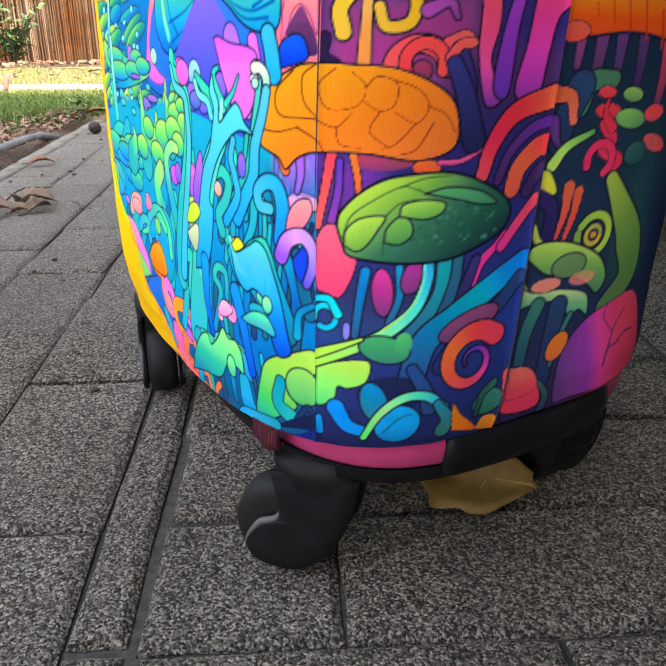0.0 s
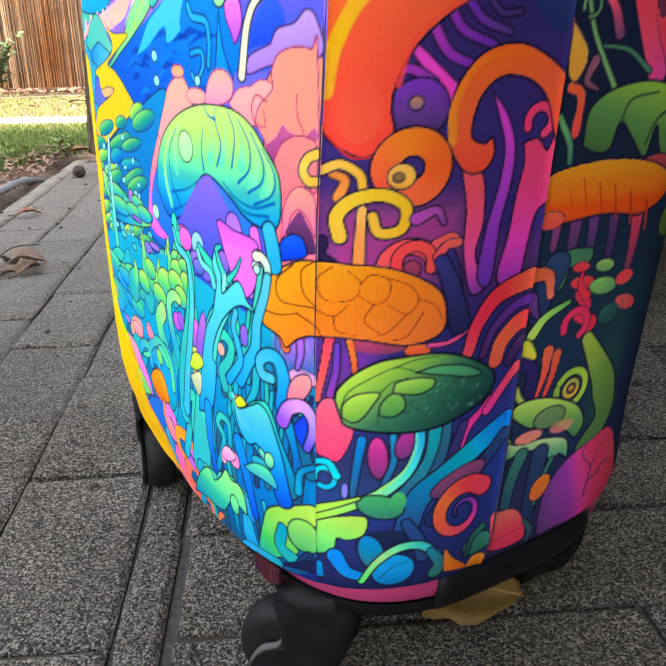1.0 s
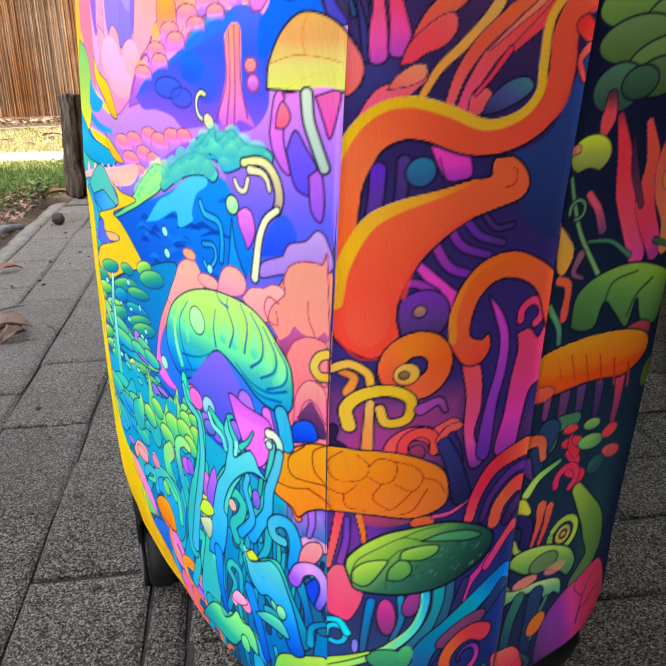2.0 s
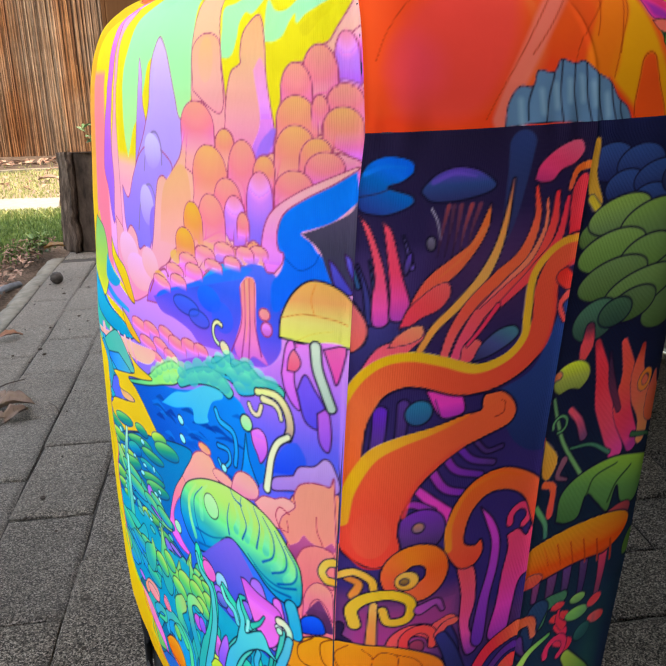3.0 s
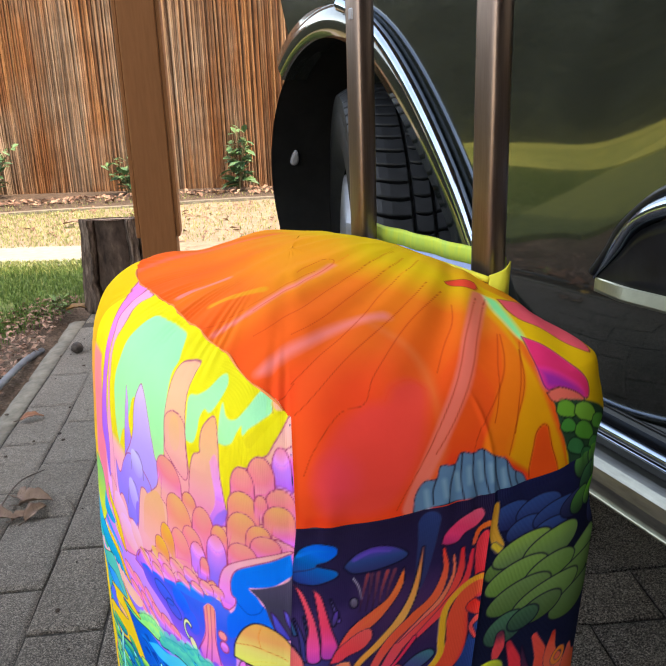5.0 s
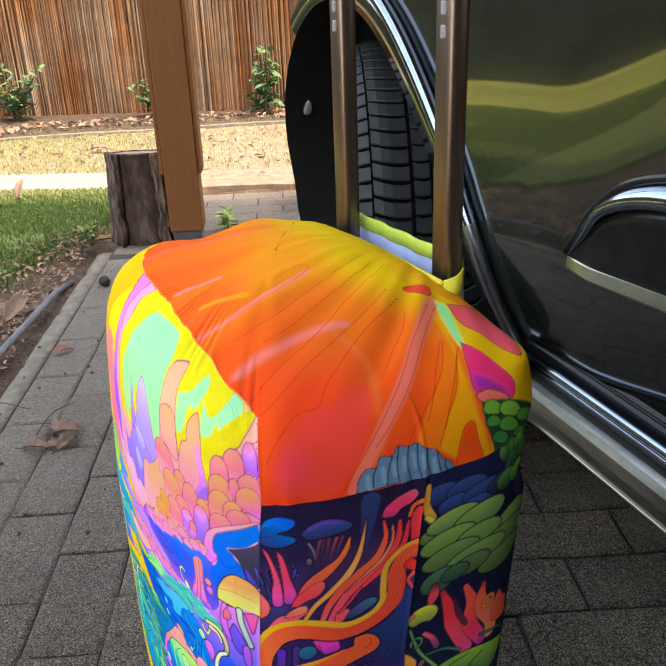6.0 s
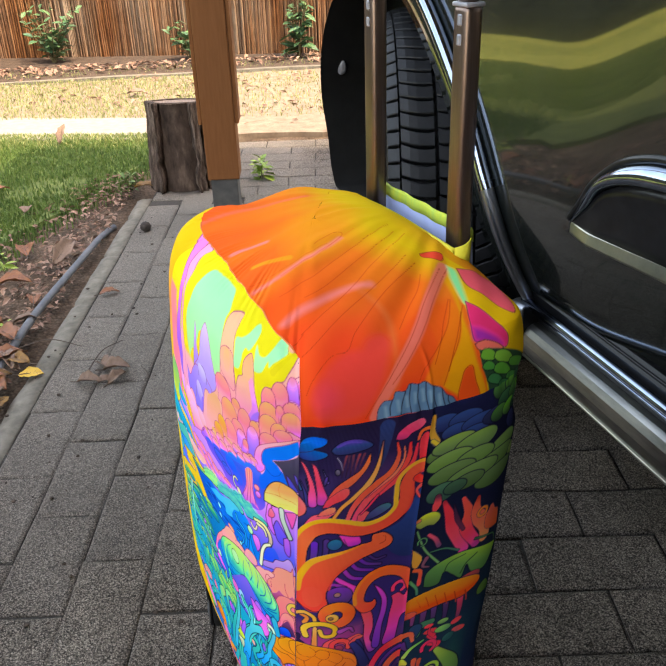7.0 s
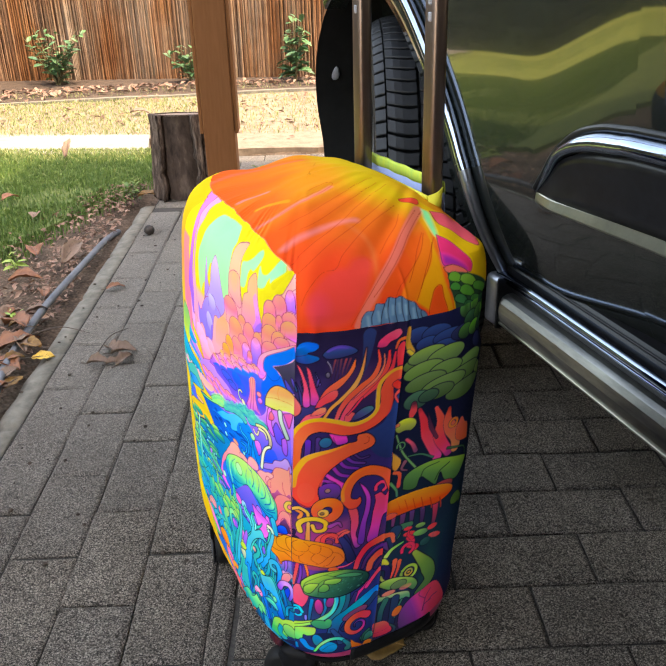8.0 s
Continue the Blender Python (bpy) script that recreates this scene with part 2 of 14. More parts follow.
def pave_xy(u, v, z=0.0):
    p = PU * u + PV * v
    return Vector((p.x, p.y, z))


def build_ground():
    bm = bmesh.new()
    bmesh.ops.create_grid(bm, x_segments=90, y_segments=90, size=6.0)
    for v in bm.verts:
        v.co.y += 2.5
        u, w = v.co.x * PU.x + v.co.y * PU.y, v.co.x * PV.x + v.co.y * PV.y
        inside = u > -0.53 and w < 3.36
        v.co.z = -0.05 if inside else -0.022 + 0.02 * noise.noise(v.co * 2.1) + 0.01 * noise.noise(v.co * 7.0)
    edge = [e for e in bm.edges if e.is_boundary]
    ring = bmesh.ops.extrude_edge_only(bm, edges=edge)
    for v in [g for g in ring["geom"] if isinstance(g, bmesh.types.BMVert)]:
        d = Vector((v.co.x, v.co.y - 2.5, 0))
        v.co.x, v.co.y, v.co.z = v.co.x + d.x * 60, v.co.y + d.y * 60, -0.02
    return tagged(link("ground", bm, M_SOIL, smooth=True), "bare brown garden soil under leaf litter", "ground", kind="structure")


build_ground()


def paver_mesh(name, lx, ly, seed):
    rnd = random.Random(seed)
    bm = bmesh.new()
    h, c = 0.05, 0.0052
    top = [(-lx / 2 + c, -ly / 2 + c), (lx / 2 - c, -ly / 2 + c), (lx / 2 - c, ly / 2 - c), (-lx / 2 + c, ly / 2 - c)]
    ring = []
    for i in range(4):
        (x0, y0), (x1, y1) = top[i], top[(i + 1) % 4]
        for t in (0.0, 0.33, 0.66):
            ring.append((x0 + (x1 - x0) * t + rnd.uniform(-0.001, 0.001), y0 + (y1 - y0) * t + rnd.uniform(-0.001, 0.001)))
    grow = lambda f, z, j: [(x * f[0], y * f[1], z + rnd.uniform(-j, j)) for x, y in ring]
    f1, f2 = ((lx / 2) / (lx / 2 - c), (ly / 2) / (ly / 2 - c)), (1, 1)
    vs = loft(bm, [grow(f1, -h, 0), grow(f1, -0.0035, 0.0006), grow(f2, 0, 0.0003)], True, False)
    bm.faces.new(vs[-1])
    me = bpy.data.meshes.new(name)
    bm.to_mesh(me)
    bm.free()
    me.materials.append(M_PAVER)
    return me


def build_paving():
    pavement = thing("pavement", label="grey exposed-aggregate concrete pavers laid in courses", category="pavement", kind="structure")
    bm = bmesh.new()
    vs = [bm.verts.new(pave_xy(u, v, -0.0065)) for u, v in ((-0.452, -3.5), (4.5, -3.5), (4.5, 3.34), (-0.452, 3.34))]
    bm.faces.new(vs)
    tagged(part("joint_bed", bm, M_SAND, pavement, "dark sand in the paver joints"), kind="stuff")
    rnd = random.Random(4)
    L, W = 0.2075, 0.1070
    spots = []            # u, v of the centre, size along u, size along v
    for k in range(4):
        u = -0.449 + W * (k + 0.5)
        v = 1.0637 - 0.1045 * k - L * 20
        while v < 2.47:
            if v > -1.2:
                spots.append((u, v + L / 2, W, L))
            v += L
    v = 0.653 - L * 8
    while v < 2.4:
        spots.append((-0.0045, v + L / 2, 0.033, L))
        v += L
    for row in range(-16, 28):
        v = 0.44 + W * row
        far = v > 2.5
        u = (0.118 if row % 2 == 0 else 0.224) - 0.2055 * 10
        while u < 3.4:
            u0, u1 = max(u, -0.449 if far else 0.013), u + 0.2055
            if u1 - u0 > 0.03 and v < 3.3:
                spots.append(((u0 + u1) / 2, v + W / 2, u1 - u0, W))
            u += 0.2055
    near = sorted(spots, key=lambda s: math.hypot(s[0] - 0.25, (s[1] - 1.1) * 0.8))
    meshes = {}
    for i, (u, v, a, b) in enumerate(near[:300]):
        key = (round(a, 3), round(b, 3), i % 3)
        if key not in meshes:
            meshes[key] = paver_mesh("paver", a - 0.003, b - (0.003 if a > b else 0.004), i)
        ob = new("paver", meshes[key])
        ob.parent = pavement
        p = pave_xy(u, v, rnd.uniform(-0.0022, 0.001))
        ob.matrix_basis = pose(p.x + rnd.uniform(-0.0008, 0.0008), p.y + rnd.uniform(-0.0008, 0.0008), p.z, rnd.uniform(-0.4, 0.4), rnd.uniform(-0.4, 0.4), PAVE_TURN + rnd.uniform(-0.5, 0.5) + (180 if i % 2 else 0))
    bm = bmesh.new()
    for u, v, a, b in near[300:]:
        m = Matrix.Translation(pave_xy(u, v, rnd.uniform(-0.002, 0.001))) @ pose(0, 0, 0, 0, 0, PAVE_TURN + rnd.uniform(-0.5, 0.5))
        x, y = a / 2 - 0.0022, b / 2 - 0.0022
        lo = [bm.verts.new(m @ Vector((sx * x, sy * y, -0.02))) for sx, sy in ((-1, -1), (1, -1), (1, 1), (-1, 1))]
        mid = [bm.verts.new(m @ Vector((sx * x, sy * y, -0.004))) for sx, sy in ((-1, -1), (1, -1), (1, 1), (-1, 1))]
        hi = [bm.verts.new(m @ Vector((sx * (x - 0.003), sy * (y - 0.003), 0))) for sx, sy in ((-1, -1), (1, -1), (1, 1), (-1, 1))]
        for r0, r1 in ((lo, mid), (mid, hi)):
            for i in range(4):
                bm.faces.new((r0[i], r0[(i + 1) % 4], r1[(i + 1) % 4], r1[i]))
        bm.faces.new(hi)
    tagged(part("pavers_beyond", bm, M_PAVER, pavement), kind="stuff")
    # mortar haunch along the free edge
    bm = bmesh.new()
    rings = []
    for i in range(381):
        v = -1.2 + i * 0.01
        w = 0.060 + 0.010 * noise.noise(Vector((v * 3, 1, 0))) + 0.005 * noise.noise(Vector((v * 14, 5, 0)))
        crack = 0.010 * max(0, 1 - abs((v * 3.1) % 1 - 0.5) / 0.05)
        z = -0.003 + 0.003 * noise.noise(Vector((v * 9, 3, 0))) - crack
        rings.append([pave_xy(-0.451, v, -0.03), pave_xy(-0.451, v, z), pave_xy(-0.451 - w * 0.55, v, z - 0.001), pave_xy(-0.451 - w * 0.85, v, z - 0.008), pave_xy(-0.451 - w, v, -0.05)])
    loft(bm, rings, closed=False)
    part("haunch", bm, M_CONCRETE, pavement, "weathered mortar haunch along the edge", smooth=True)


# ---------------------------------------------------------------- the suitcase
CASE_AT, CASE_TURN = (0.060, 0.672, 0.0), 31.0
HALF_A, HALF_B, POWER = 0.197, 0.132, 3.7     # half width, half depth, squareness of the plan


class Section:
    """The rounded plan of the case, by arc length p from the near front seam (p grows along the near narrow side)."""

    def __init__(self):
        f = np.linspace(-math.pi, math.pi, 40001)
        c, s = np.cos(f), np.sin(f)
        self.x = HALF_B * np.sign(c) * np.abs(c) ** (2 / POWER)
        self.y = HALF_A * np.sign(s) * np.abs(s) ** (2 / POWER)
        d = np.hypot(np.diff(self.x), np.diff(self.y))
        arc = np.concatenate([[0], np.cumsum(d)])
        k = np.argmin((self.x + 0.094) ** 2 + (self.y + 0.180) ** 2)
        self.p = arc - arc[k]
        self.length = arc[-1]

    def at(self, p):
        q = (np.asarray(p) - self.p[0]) % self.length + self.p[0]
        return np.interp(q, self.p, self.x), np.interp(q, self.p, self.y)


SECTION = Section()
SEAM_C = 0.0985           # the second upright seam, on the middle of the narrow side
SEAM_SLANT = ((0.090, 0.206, 0.283, 0.484, 0.505), (-0.0235, -0.0206, -0.0173, -0.0027, 0.0))
SEAM_SLANT_C = ((0.090, 0.122, 0.254, 0.364, 0.500), (0.069, 0.072, 0.085, 0.092, 0.1035))
PROFILE = ((0.945, 0.0780), (0.958, 0.0900), (0.978, 0.100), (0.993, 0.115), (1.0, 0.145), (1.0, 0.505), (0.994, 0.522), (0.975, 0.538), (0.945, 0.549), (0.90, 0.557), (0.82, 0.5645), (0.70, 0.573), (0.5, 0.585), (0.25, 0.594), (0.0008, 0.597))


def profile_rows():
    """Rows of (scale of the plan, height), fine on the wall, from the bottom hem to the middle of the top."""
    z = np.arange(0.0780, 0.5215, 0.00068)
    pz, pk = [b for a, b in PROFILE], [a for a, b in PROFILE]
    rows = [(float(np.interp(h, pz, pk)), float(h)) for h in z]
    rim = np.array(spline([(a, b) for a, b in PROFILE[6:]], 40))
    run = np.concatenate([[0], np.cumsum(np.hypot(np.diff(rim[:, 0]) * 0.16, np.diff(rim[:, 1])))])
    for d in np.arange(0.00068, run[-1], 0.0008):
        rows.append((float(np.interp(d, run, rim[:, 0])), float(np.interp(d, run, rim[:, 1]))))
    return rows


def lin(c):
    """An sRGB colour as #rrggbb or 0..1 floats, to linear."""
    if isinstance(c, str):
        c = [int(c[i:i + 2], 16) / 255 for i in (1, 3, 5)]
    c = np.array(c[:3], float)
    return np.where(c <= 0.04045, c / 12.92, ((c + 0.055) / 1.055) ** 2.4)


INK, ROSE, PLUM, SEA = lin("#14102a"), lin("#9a3c62"), lin("#401a58"), lin("#06183f")


class Print:
    """Lays drawn motifs on a grid of the cloth, in millimetres: X along the cloth, Y its height."""

    def __init__(self, X, Y):
        self.X, self.Y = X, Y                        # 1-d columns and rows
        self.C = np.zeros((len(Y), len(X), 3))
        self.aa = 0.4

    def window(self, x0, x1, y0, y1):
        i0, i1 = np.searchsorted(self.X, (x0, x1))
        j0, j1 = np.searchsorted(self.Y, (y0, y1))
        if i1 <= i0 or j1 <= j0:
            return None
        gx, gy = np.meshgrid(self.X[i0:i1], self.Y[j0:j1])
        return (slice(j0, j1), slice(i0, i1)), gx, gy

    def lay(self, sl, d, col, line=0.0, ink=INK, alpha=1.0):
        """d: signed distance in mm (minus inside); an ink line of that width lies on the rim."""
        a = np.clip(0.5 - d / (2 * self.aa), 0, 1)[..., None] * alpha
        self.C[sl] = self.C[sl] * (1 - a) + col * a
        if line:
            line = max(line, 0.8)
            b = np.clip(0.5 - (np.abs(d) - line / 2) / (2 * self.aa), 0, 1)[..., None] * alpha
            self.C[sl] = self.C[sl] * (1 - b) + ink * b

    def shade(self, t, cols):
        t = np.clip(t, 0, 1)
        k = np.linspace(0, 1, len(cols))
        L = np.array([lin(c) for c in cols])
        return np.stack([np.interp(t, k, L[:, i]) for i in range(3)], -1)

    def wash(self, x0, x1, y0, y1, cols, soft=6.0, turn=90):
        w = self.window(x0 - soft, x1 + soft, y0 - soft, y1 + soft)
        if not w:
            return
        sl, gx, gy = w
        ca, sa = math.cos(radians(turn)), math.sin(radians(turn))
        q = gx * ca + gy * sa
        ends = [x * ca + y * sa for x in (x0, x1) for y in (y0, y1)]
        d = np.maximum(np.maximum(x0 - gx, gx - x1), np.maximum(y0 - gy, gy - y1))
        a = np.clip(0.5 - d / (2 * soft), 0, 1)[..., None]
        self.C[sl] = self.C[sl] * (1 - a) + self.shade((q - min(ends)) / (max(ends) - min(ends)), cols) * a

    def blob(self, x, y, rx, ry, cols, turn=0.0, line=0.9, flat=0.0, lit=90, ink=INK, alpha=1.0):
        """An ellipse; flat 0..1 cuts its underside; lit: where its last colour lies, in degrees."""
        r = max(rx, ry) + 3
        w = self.window(x - r, x + r, y - r, y + r)
        if not w:
            return
        sl, gx, gy = w
        ca, sa = math.cos(radians(turn)), math.sin(radians(turn))
        u, v = (gx - x) * ca + (gy - y) * sa, -(gx - x) * sa + (gy - y) * ca
        q = np.hypot(u / rx, v / ry)
        g = np.hypot(u / rx ** 2, v / ry ** 2) + 1e-6
        d = np.where(q > 1e-4, (q - 1) * q / g, -min(rx, ry))
        if flat:
            d = np.maximum(d, -v - ry * (1 - flat) + 0.12 * ry * np.cos(u / rx * 4))
        cl, slit = math.cos(radians(lit - turn)), math.sin(radians(lit - turn))
        self.lay(sl, d, self.shade(0.5 + 0.5 * (u / rx * cl + v / ry * slit), cols), line, ink, alpha)

    def tuft(self, x, y, rx, ry, cols):
        """A rounded puff, outlined above and melting into what lies below it."""
        w = self.window(x - rx - 3, x + rx + 3, y - 1.5 * ry, y + ry + 3)
        if not w:
            return
        sl, gx, gy = w
        u, v = gx - x, gy - y
        q = np.hypot(u / rx, v / ry)
        g = np.hypot(u / rx ** 2, v / ry ** 2) + 1e-6
        d = np.where(v > 0, (q - 1) * q / g, np.abs(u) - rx)
        fade = np.clip(1.15 + v / ry * 0.95, 0, 1)[..., None]
        edge = np.clip(1 - (np.abs(u) / rx) ** 2, 0, 1) * 0.25
        self.lay(sl, d, self.shade(0.30 + 0.5 * v / ry + edge, cols), 0.8, ROSE, fade)

    def stroke(self, pts, w0, w1, cols, line=0.9, across=False, mid=None, ink=INK, alpha=1.0):
        """A tapering ribbon through points; its colours run along it, or across it."""
        P = np.array(spline(pts, 10))
        seg = np.hypot(*np.diff(P, axis=0).T)
        s = np.concatenate([[0], np.cumsum(seg)]) / max(seg.sum(), 1e-6)
        wm = max(w0, w1, mid or 0) / 2 + 3
        w = self.window(P[:, 0].min() - wm, P[:, 0].max() + wm, P[:, 1].min() - wm, P[:, 1].max() + wm)
        if not w:
            return
        sl, gx, gy = w
        best, along, side = np.full(gx.shape, 1e9), np.zeros(gx.shape), np.zeros(gx.shape)
        for i in range(len(P) - 1):
            ax, ay = P[i]
            dx, dy = P[i + 1] - P[i]
            L2 = dx * dx + dy * dy + 1e-9
            t = np.clip(((gx - ax) * dx + (gy - ay) * dy) / L2, 0, 1)
            ex, ey = gx - ax - t * dx, gy - ay - t * dy
            ss = s[i] + (s[i + 1] - s[i]) * t
            wd = w0 + (w1 - w0) * ss if mid is None else np.where(ss < 0.5, w0 + (mid - w0) * 2 * ss, mid + (w1 - mid) * (2 * ss - 1))
            d = np.hypot(ex, ey) - wd / 2
            m = d < best
            best[m], along[m] = d[m], ss[m]
            side[m] = ((dx * ey - dy * ex) / math.sqrt(L2) / np.maximum(wd, 0.2))[m]
        self.lay(sl, best, self.shade(side + 0.5 if across else along, cols), line, ink, alpha)

    def poly(self, pts, cols, turn=90, line=0.9, smooth=True, ink=INK, alpha=1.0):
        """A closed outline through points, filled with a run of colours."""
        P = np.array(spline(list(pts) + [pts[0]], 6) if smooth else list(pts) + [pts[0]])
        w = self.window(P[:, 0].min() - 2, P[:, 0].max() + 2, P[:, 1].min() - 2, P[:, 1].max() + 2)
        if not w:
            return
        sl, gx, gy = w
        inside, best = np.zeros(gx.shape, bool), np.full(gx.shape, 1e9)
        for (ax, ay), (bx, by) in zip(P, P[1:]):
            dx, dy = bx - ax, by - ay
            t = np.clip(((gx - ax) * dx + (gy - ay) * dy) / (dx * dx + dy * dy + 1e-9), 0, 1)
            best = np.minimum(best, (gx - ax - t * dx) ** 2 + (gy - ay - t * dy) ** 2)
            if abs(dy) > 1e-9:
                cross = ((ay > gy) != (by > gy)) & (gx < dx * (gy - ay) / dy + ax)
                inside ^= cross
        d = np.sqrt(best) * np.where(inside, -1, 1)
        ca, sa = math.cos(radians(turn)), math.sin(radians(turn))
        q, ends = gx * ca + gy * sa, P @ np.array([ca, sa])
        self.lay(sl, d, self.shade((q - ends.min()) / (np.ptp(ends) + 1e-6), cols), line, ink, alpha)

    def ring(self, x, y, r, width, a0, a1, cols, line=1.0, grow=0.0, across=False, w1=None):
        """An arc or, with grow, a spiral."""
        n = max(4, int(abs(a1 - a0) / 30))
        pts = []
        for i in range(n + 1):
            a = radians(a0 + (a1 - a0) * i / n)
            q = r + grow * i / n
            pts.append((x + q * math.cos(a), y + q * math.sin(a)))
        self.stroke(pts, width, width if w1 is None else w1, cols, line, across)

    def scales(self, x0, x1, y0, y1, size, cols, seed, n, line=0.7, lit=100, tall=1.25):
        """Overlapping rounded tufts, the upper ones behind."""
        rnd = random.Random(seed)
        spots = sorted(((rnd.uniform(x0, x1), rnd.uniform(y0, y1)) for _ in range(n)), key=lambda s: -s[1])
        for x, y in spots:
            r = size * rnd.uniform(0.7, 1.25)
            self.blob(x, y, r, r * tall, cols, rnd.uniform(-15, 15), line, lit=lit)


def sea_streaks(g):
    """Slanting currents, darker and lighter, under the crest."""
    rnd = random.Random(41)
    for _ in range(46):
        x, y = rnd.uniform(-205, -60), rnd.uniform(310, 372)
        if y > 338 + 0.28 * (x + 200) or y < 306 + 0.2 * (x + 190):
            continue
        n, col = rnd.uniform(5, 15), rnd.choice(("#063a98", "#0a7ad4", "#0c5cc0", "#08489c"))
        g.stroke([(x - n, y - 0.20 * n), (x, y + 0.10 * n), (x + n, y + 0.05 * n)], 0.6, 0.8, (col, col), line=0, mid=rnd.uniform(2.0, 4.2), alpha=0.75)


def rock_leaves(g):
    """Long rounded leaves lying over one another on the slope above the coast, with bubbles between."""
    rnd, teal = random.Random(12), lin("#0a4a70")
    looks = (("#0a7088", "#48a868", "#b8d860"), ("#0868a8", "#249880", "#84c868"), ("#0a5cb4", "#1088b8", "#38b8a0"), ("#148878", "#78bc58", "#c8dc60"))
    for k in range(13):
        z = 301 - 8.2 * k
        right = float(np.interp(z, (205, 252, 287, 310), (-176, -174, -160, -140)))
        x = -303 + 11 * (k % 3) - 0.4 * (z - 240)
        while x < right - 20:
            n = min(rnd.uniform(13, 30), right - x - 4)
            y = z + 0.20 * (x + n + 240) + rnd.uniform(-3, 3)
            g.blob(x + n, y, n, rnd.uniform(3.6, 5.6), rnd.choice(looks), rnd.uniform(6, 16), 0.55, lit=125, ink=teal)
            x += 1.7 * n + rnd.uniform(0, 16)
    for _ in range(22):
        g.blob(rnd.uniform(-270, -180), rnd.uniform(215, 300), rnd.uniform(2.4, 4.6), rnd.uniform(1.4, 2.4), ("#60c8e0", "#a8ecf0"), 10, 0.4, ink=teal)


def crest_lobes(g):
    """Rounded lobes along the foaming crest."""
    for n, (x, y) in enumerate(((-172, 361), (-163, 366), (-153, 371), (-143, 375.5), (-134, 378.5), (-125, 378), (-150, 365), (-139, 369), (-128, 372))):
        g.blob(x, y, 7.5, 3.6 + 0.5 * (n % 2), ("#40b098", "#a4dc80"), 22, 0, lit=110, alpha=0.6)
    for n, (x, y) in enumerate(((-124, 376), (-114, 381.5), (-103, 386), (-92, 388.5), (-81, 388.5), (-110, 376), (-98, 381), (-86, 383.5), (-76, 383))):
        g.blob(x, y, 6.5, 3.4 + 0.4 * (n % 3), ("#20a8c4", "#60d8c0"), 14, 0, lit=105, alpha=0.7)
    for n, (x, y) in enumerate(((-88, 392), (-79, 396), (-70.5, 400), (-63, 396.5), (-55.5, 400), (-48, 396), (-40, 394.5), (-68, 391), (-57, 392), (-46, 391), (-62, 386))):
        g.blob(x, y, 5.4, 3.2 + 0.7 * (n % 2), ("#18a0cc", "#40c8cc", "#7ce4c4"), 0, 0, lit=100, alpha=0.6)


